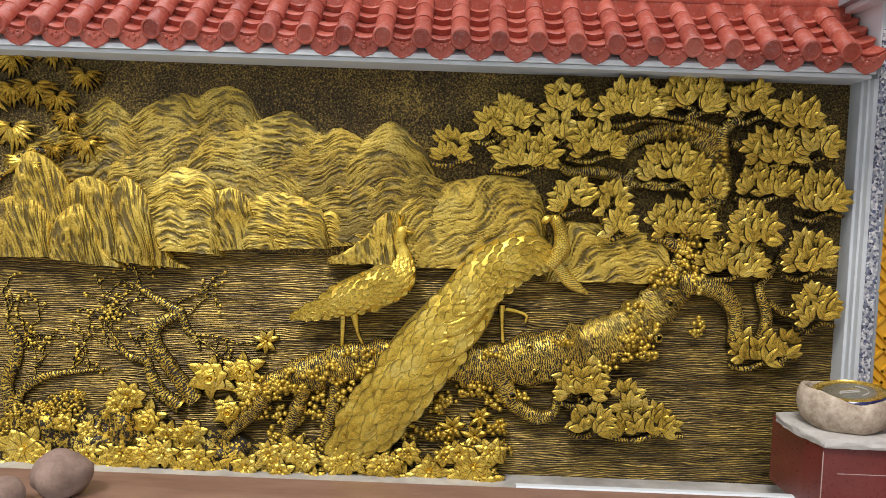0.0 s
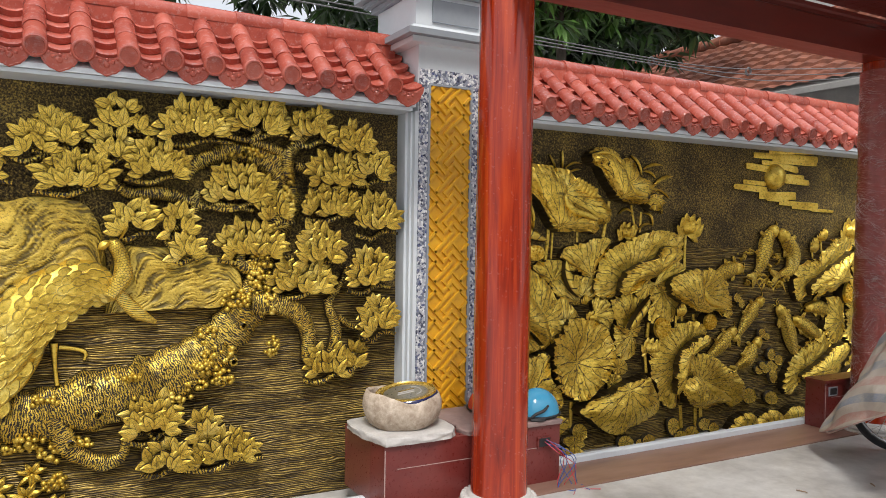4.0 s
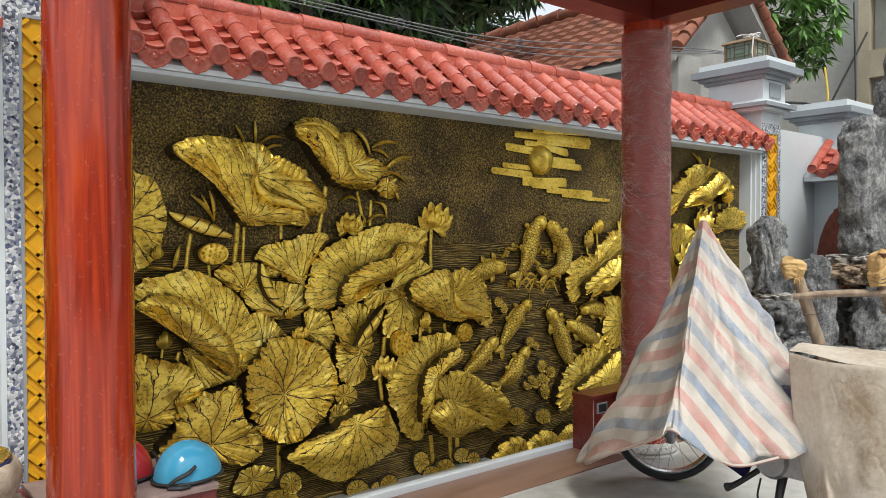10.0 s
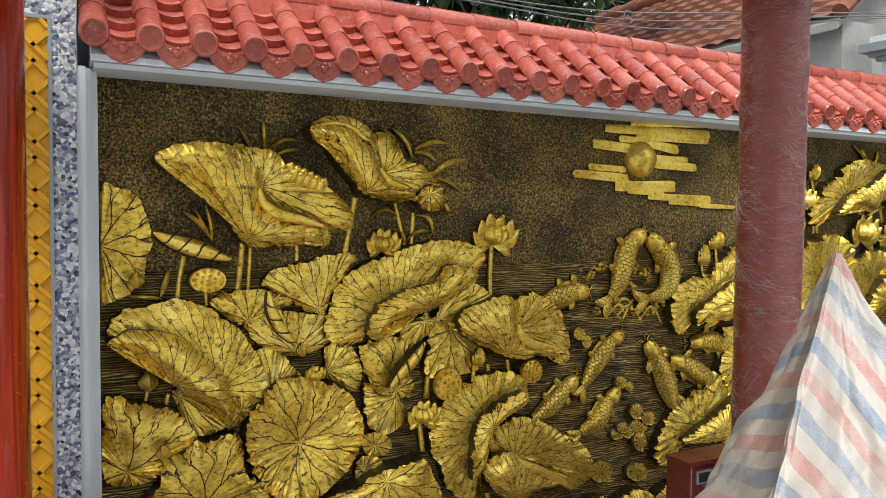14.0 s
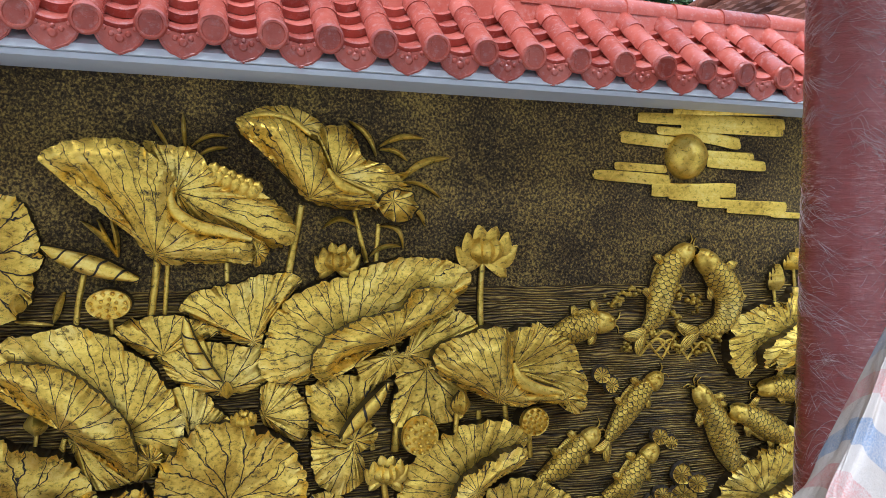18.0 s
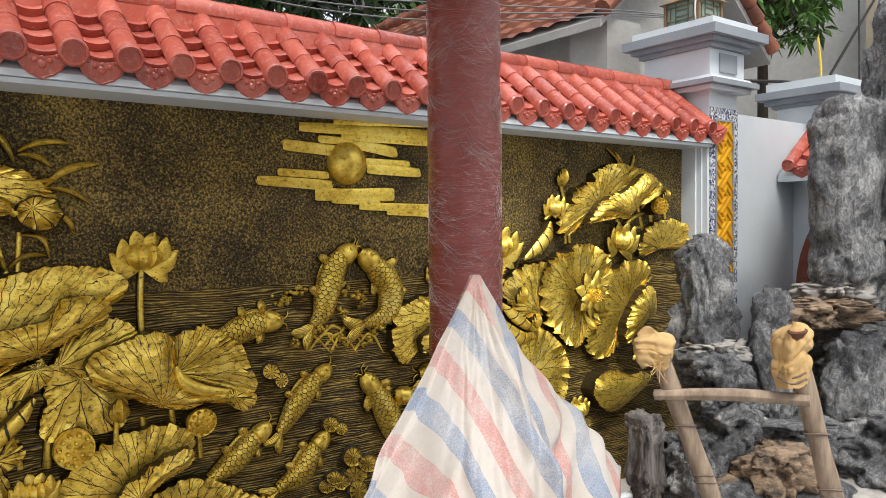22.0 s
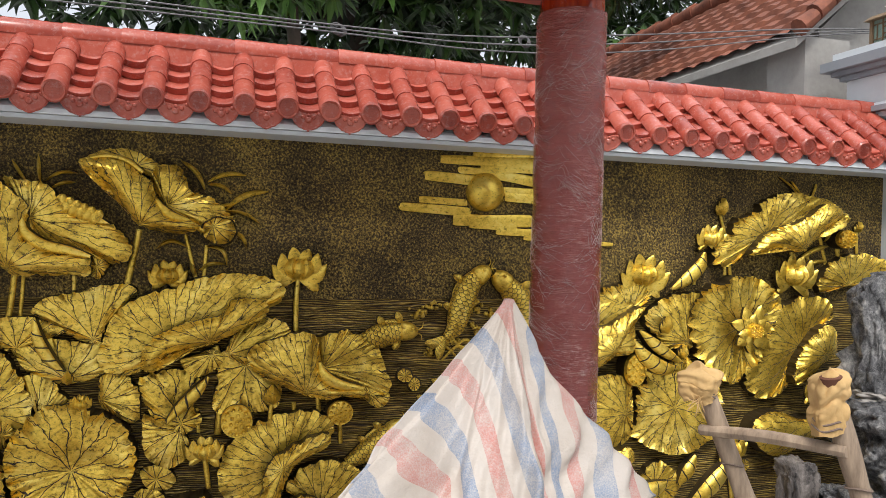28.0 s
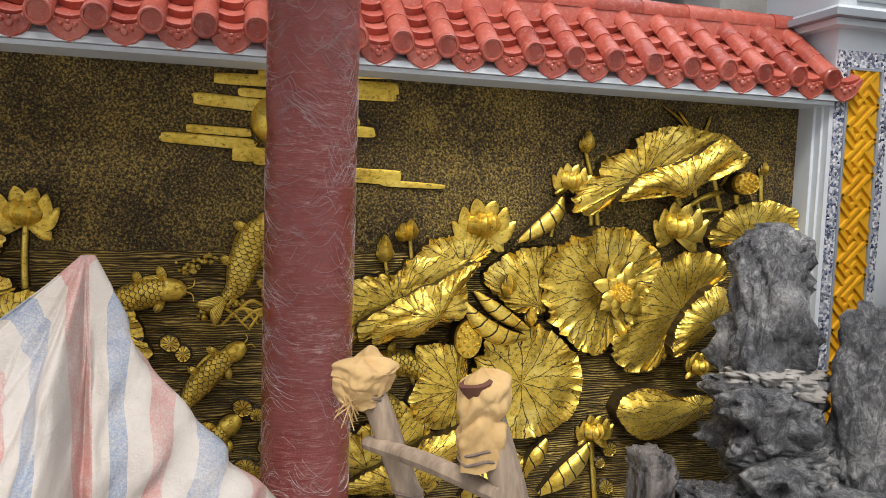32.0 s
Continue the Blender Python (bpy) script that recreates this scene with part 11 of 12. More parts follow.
AX, RX = Vector((4.79, 2.64, FLOOR + 0.275)), Vector((4.40, 1.47, FLOOR + 0.275))


def wheel(centre, turn, parent):
    w = Build().lathe([(0.232, -0.02), (0.240, -0.031), (0.262, -0.030), (0.272, -0.014), (0.275, 0.0), (0.272, 0.014), (0.262, 0.030), (0.240, 0.031), (0.232, 0.02)], (0, 0, 0), M_BLACK, 56, axis="x").make("wheel", parent, "spoked wheel with a black tyre")
    w.matrix_basis = pose(*centre, 0, 0, turn)
    Build().lathe([(0.236, -0.022), (0.226, -0.024), (0.219, -0.010), (0.219, 0.010), (0.226, 0.024), (0.236, 0.022)], (0, 0, 0), M_CHROME, 56, axis="x").make("rim", w, "chrome rim")
    Build().lathe([(0.0, -0.055), (0.018, -0.055), (0.02, -0.04), (0.052, -0.036), (0.055, 0.03), (0.02, 0.04), (0.018, 0.055), (0.0, 0.055)], (0, 0, 0), M_ENGINE, 24, axis="x").make("hub", w)
    s = Build()
    for k in range(32):
        a, c = 2 * math.pi * k / 32, 2 * math.pi * (k + (3 if k % 2 else -3)) / 32
        side = 0.03 if (k // 2) % 2 else -0.03
        pipe(s, [(side, 0.05 * math.cos(c), 0.05 * math.sin(c), 0.0018), (0.0, 0.222 * math.cos(a), 0.222 * math.sin(a), 0.0018)], M_CHROME, 2, 5)
    tagged(s.make("spokes", w, "thin chrome spokes"), kind="stuff")
    return w


wheel(AX, 38, bike)
wheel(RX, -18, bike)
b = Build()
for s in (-1, 1):
    pipe(b, [(AX.x + 0.05 * s, AX.y - 0.05, AX.z - 0.06, 0.022), (AX.x + 0.06 * s - 0.03, AX.y - 0.09, AX.z + 0.22, 0.024), (AX.x + 0.07 * s - 0.08, AX.y - 0.22, AX.z + 0.55, 0.022)], M_ENGINE, 12, 10)
b.make("front_fork", bike, "grey fork legs")
b = Build()
pipe(b, [(4.66, 2.40, 1.10, 0.018), (4.5, 2.0, 0.75, 0.04), (4.46, 1.75, 0.72, 0.05), (4.40, 1.4, 0.78, 0.04)], M_BLUEPAINT, 20, 10)
pipe(b, [(4.54, 2.42, 1.10, 0.012), (4.60, 2.40, 1.13, 0.014), (4.68, 2.36, 1.13, 0.014), (4.72, 2.30, 1.08, 0.012)], M_CHROME, 16, 8)
pipe(b, [(4.66, 2.37, 1.14, 0.006), (4.64, 2.35, 1.30, 0.006), (4.636, 2.347, 1.375, 0.02)], M_BLACK, 10, 8)
b.make("frame", bike, "dark frame and handlebar")
b = Build()
shield = np.zeros((8, 6, 3))
for i in range(8):
    for j in range(6):
        f, g = i / 7, j / 5
        shield[i, j] = (4.57 - 0.18 * f + 0.03 * math.sin(3 * g), 2.36 - 0.36 * f - 0.08 * g, 0.36 + 0.26 * g + 0.05 * (1 - f))
b.grid(shield, np.zeros((8, 6, 2)), M_BLUEPAINT)
b.make("leg_shield", bike, "dark blue leg shield")
b = Build()
b.lathe([(0.0, -0.09), (0.06, -0.09), (0.075, -0.07), (0.075, 0.06), (0.06, 0.09), (0.0, 0.09)], (4.44, 1.88, 0.47), M_ENGINE, 24, axis="x")
b.lathe([(0.0, -0.08), (0.05, -0.08), (0.06, 0.08), (0.0, 0.08)], (4.47, 2.02, 0.46), M_ENGINE, 20, axis="x")
b.box(4.36, 1.72, 0.42, 4.52, 1.86, 0.52, M_ENGINE, 0.01)
b.make("engine", bike, "dull aluminium engine casing")
b = Build()
pipe(b, [(4.42, 1.86, 0.40, 0.02), (4.36, 1.85, 0.30, 0.015), (4.27, 1.83, FLOOR + 0.02, 0.013)], M_BLACK, 10, 8)
pipe(b, [(4.36, 1.93, 0.42, 0.012), (4.28, 1.98, 0.37, 0.012), (4.24, 2.0, 0.36, 0.018)], M_BLACK, 10, 8)
pipe(b, [(4.36, 1.92, 0.39, 0.004), (4.30, 1.90, 0.33, 0.004), (4.33, 1.87, 0.30, 0.004)], M_BLACK, 10, 6)
b.make("side_stand", bike, "black side stand and pedal")


def striped_cloth():
    m, n, links, b = shader("striped_woven_plastic_sheet", 0.5)
    u, v = uv_of(n, links)
    f = math_node(n, links, 'FRACT', math_node(n, links, 'MULTIPLY_ADD', noise_of(n, links, 3.0, 2.0), 0.06, u))
    white, red, blue = (0.56, 0.50, 0.44), (0.52, 0.22, 0.19), (0.19, 0.26, 0.38)
    r = n.new("ShaderNodeValToRGB")
    r.color_ramp.interpolation = 'CONSTANT'
    e = r.color_ramp.elements
    stops = [(0.0, red), (0.25, white), (0.5, blue), (0.75, white)]
    while len(e) < 4:
        e.new(0.5)
    for i, (at, c) in enumerate(stops):
        e[i].position, e[i].color = at, (*c, 1)
    links.new(f, r.inputs[0])
    fade = noise_of(n, links, 9.0, 6.0, 0.7)
    weave = noise_of(n, links, 260.0, 2.0, 0.6)
    mix = n.new("ShaderNodeMixRGB")
    mix.inputs["Color2"].default_value = (0.54, 0.50, 0.46, 1)
    links.new(math_node(n, links, 'MULTIPLY', ramp(n, links, math_node(n, links, 'ADD', math_node(n, links, 'ADD', math_node(n, links, 'MULTIPLY', fade, 0.35), math_node(n, links, 'MULTIPLY', noise_of(n, links, 2.6, 3.0, 0.6), 0.30)), math_node(n, links, 'MULTIPLY', weave, 0.35)), [(0.40, (0, 0, 0)), (0.60, (1, 1, 1))]), 0.9), mix.inputs["Fac"])
    links.new(r.outputs[0], mix.inputs["Color1"])
    dirt = n.new("ShaderNodeMixRGB")
    dirt.blend_type = 'MULTIPLY'
    dirt.inputs["Fac"].default_value = 0.35
    links.new(mix.outputs[0], dirt.inputs["Color1"])
    links.new(ramp(n, links, noise_of(n, links, 4.0, 6.0, 0.7), [(0.35, (0.55, 0.48, 0.40)), (0.6, (1, 1, 1))]), dirt.inputs["Color2"])
    links.new(dirt.outputs[0], b.inputs["Base Color"])
    crumple = math_node(n, links, 'ADD', noise_of(n, links, 14.0, 5.0, 0.6), math_node(n, links, 'MULTIPLY', weave, 0.12))
    bump(n, links, b, crumple, 0.5, 0.02)
    return m


M_STRIPES = striped_cloth()


def canvas_cloth():
    """Beige sheet with stains and sharp, thin wrinkles at two scales."""
    m, n, links, b = shader("stained_beige_canvas", 0.65)
    stain = noise_of(n, links, 3.2, 7.0, 0.65)
    fibre = noise_of(n, links, 60.0, 4.0, 0.7)
    tone = math_node(n, links, 'ADD', math_node(n, links, 'MULTIPLY', stain, 0.75), math_node(n, links, 'MULTIPLY', fibre, 0.25))

    def wrinkle(scale, sharp):
        f = noise_of(n, links, scale, 2.0, 0.5, None, None, 0.8)
        d = math_node(n, links, 'ABSOLUTE', math_node(n, links, 'SUBTRACT', f, 0.5))
        return math_node(n, links, 'MINIMUM', math_node(n, links, 'MULTIPLY', d, sharp), 1.0)
    folds = math_node(n, links, 'MULTIPLY', wrinkle(2.6, 14.0), wrinkle(5.5, 10.0))
    base = ramp(n, links, tone, [(0.36, (0.33, 0.25, 0.17)), (0.47, (0.52, 0.44, 0.35)), (0.62, (0.66, 0.60, 0.52))])
    mix = n.new("ShaderNodeMixRGB")
    mix.inputs["Color1"].default_value = (0.34, 0.27, 0.20, 1)
    links.new(base, mix.inputs["Color2"])
    links.new(math_node(n, links, 'MULTIPLY_ADD', folds, 0.10, 0.90), mix.inputs["Fac"])
    links.new(mix.outputs[0], b.inputs["Base Color"])
    bump(n, links, b, math_node(n, links, 'ADD', folds, math_node(n, links, 'MULTIPLY', stain, 1.2)), 0.35, 0.006)
    return m


M_CANVAS = canvas_cloth()


def drape(name, label, category, apex_line, hem, material, seed, folds, parent=None, rows=34, cols=120, stripe=0.0, limp=0.03):
    """Cloth hung from a top line to a hem: both are control points; folds deepen towards the hem."""
    top, low = curve_points(apex_line, cols), curve_points(hem, cols)
    P, UV = np.zeros((cols, rows, 3)), np.zeros((cols, rows, 2))
    for i in range(cols):
        for j in range(rows):
            f = j / (rows - 1)
            p = top[i] * (1 - f) + low[i] * f
            sag = limp * math.sin(math.pi * f)
            out = low[i] - top[i]
            out[2] = 0
            out = out / (np.linalg.norm(out) + 1e-6)
            ends = min(1.0, 12.0 * i / cols, 12.0 * (cols - 1 - i) / cols)
            wave = folds * ends * min(1.0, 1.6 * f) * (math.sin(i * 25.0 / cols + 2 * noise.noise((i * 6.0 / cols, f * 2, seed))) * 0.6 + noise.noise((i * 11.0 / cols, f * 1.5, seed + 3)) + 0.5 * noise.noise((i * 36.0 / cols, f * 9, seed + 8)) + 0.3 * (abs(noise.noise((i * 22.0 / cols, f * 7, seed + 2))) - 0.25) + 0.5 * noise.noise((i * 16.0 / cols, f * 5, seed + 5)))
            p = p + out * (wave - sag) + np.array((0, 0, -0.5 * sag))
            P[i, j] = p
            turn = math.atan2(low[i][1] - top[i][1], low[i][0] - top[i][0]) % (2 * math.pi) - radians(168)
            turn *= 0.8
            UV[i, j] = (stripe * f * np.linalg.norm(low[i] - top[i]) * math.cos(turn) + 0.04 * noise.noise((i * 9.0 / cols, f * 3, seed)), f)
    ob = Build().grid(P, UV, material).make(name, None, "", True, 0)
    thick = ob.modifiers.new("thickness", 'SOLIDIFY')
    thick.thickness = 0.003
    return tagged(ob, label, category)


HEM = [(4.62, 2.90, 0.30), (4.36, 2.82, 0.24), (4.08, 2.45, 0.42), (3.82, 2.04, 0.62), (3.77, 1.95, 0.68), (3.80, 1.91, 0.66), (3.98, 1.84, 0.54), (4.18, 1.79, 0.53), (4.38, 1.73, 0.56), (4.54, 1.72, 0.62), (4.66, 1.88, 0.62), (4.76, 1.98, 0.66), (5.00, 2.20, 0.87), (4.97, 2.45, 0.66), (4.80, 2.72, 0.42), (4.62, 2.90, 0.30)]
drape("striped_cover", "faded red, white and blue striped sheet draped over the motorbike", "cover sheet",
      [(4.634 + 0.014 * math.cos(a), 2.345 + 0.014 * math.sin(a), 1.43) for a in [math.atan2(h[1] - 2.345, h[0] - 4.634) for h in HEM]],
      HEM, M_STRIPES, 2.0, 0.075, rows=64, cols=260, stripe=4.6, limp=0.03)
cover = bpy.data.objects["striped_cover"]
b = Build()
pipe(b, [(x, y, z, 0.006) for x, y, z in HEM], M_STRIPES, 120, 6)
b.make("hem", cover, "rolled edge of the sheet")
drape("canvas_cover", "stained beige canvas hung over the motorbike's rear", "cover sheet",
      [(4.38, 1.82, 0.905), (4.30, 1.62, 0.90), (4.26, 1.30, 0.92), (4.30, 1.0, 0.90), (4.50, 0.95, 0.90), (4.62, 1.30, 0.92), (4.60, 1.78, 0.91)],
      [(4.33, 1.68, 0.22), (4.10, 1.49, 0.20), (3.96, 1.18, 0.20), (4.06, 0.92, 0.22), (4.52, 0.88, 0.22), (4.80, 1.30, 0.25), (4.72, 1.76, 0.3)],
      M_CANVAS, 7.0, 0.022, rows=44, cols=160)
b = Build()
top = np.zeros((14, 6, 3))
for i in range(14):
    for j in range(6):
        f, g = i / 13, j / 5
        top[i, j] = (4.40 - 0.12 * math.sin(math.pi * f) + g * (0.20 + 0.16 * math.sin(math.pi * f)), 1.83 - 0.86 * f, 0.908 + 0.02 * math.sin(math.pi * g) + 0.01 * noise.noise((f * 5, g * 3, 0)))
Build().grid(top, np.zeros((14, 6, 2)), M_CANVAS).make("canvas_top", bpy.data.objects["canvas_cover"], "", True, 0)

# things on the floor by the bike
pad = thing("rubber_mat", "folded black rubber step mat lying on the floor", "mat", at=(4.42, 2.02, FLOOR))
b = Build().box(-0.05, -0.04, 0.0, 0.05, 0.04, 0.016, M_BLACK, 0.003).box(-0.045, 0.02, 0.016, 0.05, 0.04, 0.07, M_BLACK, 0.002)
for k in range(6):
    b.box(-0.045, -0.036 + k * 0.012, 0.016, 0.045, -0.031 + k * 0.012, 0.02, M_BLACK)
b.make("body", pad, "", False)
card = thing("cardboard", "torn brown cardboard under the stand foot", "cardboard", at=(4.27, 1.82, FLOOR))
M_CARD = mottled("brown_cardboard", (0.27, 0.19, 0.13), (0.40, 0.29, 0.20), 12.0, 0.9)
for k in range(3):
    Build().prism([(0.08 * math.cos(a) * (1 + 0.25 * math.sin(3 * a + k)), 0.06 * math.sin(a) * (1 + 0.2 * math.cos(5 * a + k))) for a in [2 * math.pi * i / 11 for i in range(11)]], 0.001 + 0.004 * k, 0.004 + 0.004 * k, M_CARD, "z").make("layer", card, "", False)
for k, (x, y) in enumerate([(3.92, 2.05), (4.05, 2.35), (3.3, 2.1), (4.15, 1.75), (4.6, 2.2), (3.62, 2.45)]):
    b = Build()
    petal_pts = np.zeros((5, 3, 3))
    for i in range(5):
        for j in range(3):
            petal_pts[i, j] = (0.014 * (i - 2), 0.006 * (j - 1) * math.sin(math.pi * (i + 0.4) / 4.8), 0.003 + 0.005 * abs(j - 1) + 0.002 * (i % 2))
    lf = b.grid(petal_pts, np.zeros((5, 3, 2)), M_CARD).make("dry_leaf")
    lf.matrix_basis = pose(x, y, FLOOR, 0, 0, 57 * k)
    tagged(lf, "small dry brown leaf on the floor", "leaf", "dry leaves")

# ---- bamboo trestle with cloth-wrapped heads ----
M_POLE = mottled("dry_bamboo", (0.15, 0.105, 0.072), (0.46, 0.35, 0.25), 16.0, 0.75, 0, 60, 0.006, 0.7, 7.0, (1, 1, 0.16), 0.36, 0.62)
M_RAG = mottled("yellow_ochre_cloth", (0.46, 0.28, 0.10), (0.68, 0.46, 0.21), 9.0, 0.85, 0, 70, 0.006, 0.6)
M_RAGDARK = mottled("brown_lining", (0.10, 0.035, 0.02), (0.17, 0.07, 0.04), 9.0, 0.9)
M_TWINE = mottled("twine", (0.14, 0.10, 0.08), (0.24, 0.18, 0.14), 30.0, 0.9)
trestle = thing("bamboo_ladder", "dry bamboo ladder with yellow cloth tied round both heads", "ladder")
LEGS = [((5.19, 2.19, 1.205), (5.58, 2.01, FLOOR)), ((5.335, 1.85, 1.235), (5.66, 1.73, FLOOR))]
for k, (a, e) in enumerate(LEGS):
    b = Build()
    n = 9
    pts = []
    for i in range(n):
        f = i / (n - 1)
        pts.append((a[0] * (1 - f) + e[0] * f, a[1] * (1 - f) + e[1] * f, a[2] * (1 - f) + e[2] * f, 0.026 + 0.004 * (i % 2) + 0.003 * noise.noise((i * 1.7, k * 5.0, 0))))
    pipe(b, pts, M_POLE, 50, 14)
    b.make("leg", trestle)
    for q in (0.22, 0.36, 0.38):
        b = Build()
        c = [a[i] * (1 - q) + e[i] * q for i in range(3)]
        pipe(b, [(c[0] + 0.031 * math.cos(w), c[1] + 0.031 * math.sin(w), c[2] + 0.004 * math.sin(2 * w), 0.003) for w in [2 * math.pi * i / 10 for i in range(11)]], M_TWINE, 26, 5)
        b.make("binding", trestle, "wound twine")
for q in (0.135, 0.62):
    a, e = ([LEGS[k][0][i] * (1 - q) + LEGS[k][1][i] * q for i in range(3)] for k in (0, 1))
    d = [e[i] - a[i] for i in range(3)]
    b = Build()
    pipe(b, [(a[0] - 0.1 * d[0] - 0.03, a[1] - 0.1 * d[1], a[2] - 0.1 * d[2], 0.016), (a[0] + 0.5 * d[0] - 0.03, a[1] + 0.5 * d[1], a[2] + 0.5 * d[2] + 0.008, 0.018), (e[0] + 0.06 * d[0] - 0.03, e[1] + 0.06 * d[1], e[2] + 0.06 * d[2], 0.016)], M_POLE, 20, 10)
    b.make("rung", trestle)


def rag(parent, x, y, z, r, tall, seed, open_):
    b = Build()
    n, m = 84, 48
    P = np.zeros((n, m, 3))
    for i in range(n):
        a = 2 * math.pi * i / n
        for j in range(m):
            f = j / (m - 1)
            square = 1 / (abs(math.cos(a + seed)) ** 5 + abs(math.sin(a + seed)) ** 8) ** 0.125
            prof = r * square * (0.70 + 0.26 * min(1, f * 2.2) - (0.20 * math.exp(-((f - 0.5) / 0.07) ** 2) if tall > 0.15 else 0.0)) * (1 if f < 0.84 else math.sqrt(max(0.0, 1 - ((f - 0.84) / 0.16) ** 2)))
            k = 1 + 0.18 * noise.noise((math.cos(a) * 1.3, math.sin(a) * 1.3 + seed, f * 2)) + 0.18 * (abs(noise.noise((math.cos(a) * 2.4 + seed, math.sin(a) * 2.4, f * 5))) - 0.25) + 0.04 * (abs(noise.noise((math.cos(a) * 5, math.sin(a) * 5 + seed, f * 10 + 2 * math.cos(a)))) - 0.25) + 0.05 * (abs(math.sin(f * 11 + 3 * math.sin(a + seed))) - 0.6)
            P[i, j] = (x + prof * k * math.cos(a), y + prof * k * math.sin(a), z + tall * (f - 0.35) + 0.018 * noise.noise((math.cos(a), math.sin(a), f * 3 + seed)) + 0.22 * prof * math.cos(a - seed))
    b.grid(P, np.zeros((n, m, 2)), M_RAG, True)
    b.make("cloth_wrap", parent, "yellow cloth tied over the head")
    s = Build()
    for q in (0.1, 0.2):
        pipe(s, [(x + r * 0.80 * math.cos(w), y + r * 0.80 * math.sin(w), z + tall * (q - 0.33) + 0.006 * math.sin(3 * w), 0.003) for w in [2 * math.pi * i / 12 for i in range(13)]], M_TWINE, 30, 5)
    s.make("cord", parent, "thin cord round the cloth")
    if open_:
        c = Build().lathe([(0.014, 0.0), (0.026, 0.03), (0.020, 0.036), (0.0, 0.012)], (x - 0.020, y - 0.024, z + tall * 0.40), M_RAGDARK, 14)
        uneven(c, 0.01, 20, seed).make("cloth_lining", parent, "dark brown lining")
    return b


rag(trestle, 5.185, 2.19, 1.180, 0.056, 0.090, 1.0, False)
rag(trestle, 5.33, 1.852, 1.178, 0.046, 0.17, 5.0, True)
for k in range(9):
    b = Build()
    r = random.uniform
    pipe(b, [(5.16 + r(-0.02, 0.02), 2.15 + r(-0.02, 0.02), 1.17, 0.0015), (5.15 + r(-0.03, 0.02), 2.14 + r(-0.02, 0.02), 1.12 + r(-0.02, 0.02), 0.0012)], M_RAG, 4, 4)
    b.make("frayed_thread", trestle)


# ---- rockery ----
def rock_material():
    m, n, links, b = shader("grey_limestone", 0.72)
    big = noise_of(n, links, 4.0, 6.0, 0.65)
    fine = noise_of(n, links, 30.0, 9.0, 0.8, None, (1, 1, 0.8), 0.8)
    vor = node(n, "TexVoronoi", Scale=8.0)
    vor.feature = 'DISTANCE_TO_EDGE'
    mp = n.new("ShaderNodeVectorMath")
    mp.operation = 'ADD'
    links.new(n.new("ShaderNodeNewGeometry").outputs["Position"], mp.inputs[0])
    nz = node(n, "TexNoise", Scale=6.0, Detail=4.0)
    links.new(nz.outputs["Color"], mp.inputs[1])
    links.new(mp.outputs[0], vor.inputs["Vector"])
    v = math_node(n, links, 'ADD', math_node(n, links, 'MULTIPLY', big, 0.42), math_node(n, links, 'MULTIPLY', fine, 0.58))
    base = ramp(n, links, v, [(0.37, (0.026, 0.026, 0.028)), (0.44, (0.085, 0.086, 0.092)), (0.50, (0.18, 0.18, 0.185)), (0.55, (0.36, 0.355, 0.35)), (0.62, (0.62, 0.60, 0.58))])
    mix = n.new("ShaderNodeMixRGB")
    mix.inputs["Color2"].default_value = (0.55, 0.54, 0.52, 1)
    links.new(base, mix.inputs["Color1"])
    links.new(ramp(n, links, vor.outputs["Distance"], [(0.0, (0.7, 0.7, 0.7)), (0.014, (0, 0, 0))]), mix.inputs["Fac"])
    links.new(mix.outputs[0], b.inputs["Base Color"])
    bump(n, links, b, math_node(n, links, 'ADD', v, math_node(n, links, 'MULTIPLY', math_node(n, links, 'MINIMUM', vor.outputs["Distance"], 0.1), 2.0)), 1.0, 0.035)
    return m


M_ROCK = rock_material()
M_MORTAR = mottled("pale_mortar", (0.18, 0.165, 0.15), (0.46, 0.43, 0.39), 9.0, 0.9, 0, 50, 0.02, 0.9)
M_BROWNROCK = mottled("rusty_stone", (0.05, 0.036, 0.028), (0.40, 0.28, 0.18), 9.0, 0.85, 0, 45, 0.05, 1.0, 8.0, (1, 1, 2.2), 0.38, 0.62)
M_DARKWOOD = mottled("petrified_wood", (0.02, 0.018, 0.018), (0.26, 0.23, 0.21), 14.0, 0.8, 0, 70, 0.04, 1.0, 6.0, (1, 1, 0.12), 0.38, 0.64)
G = "rockery stones"
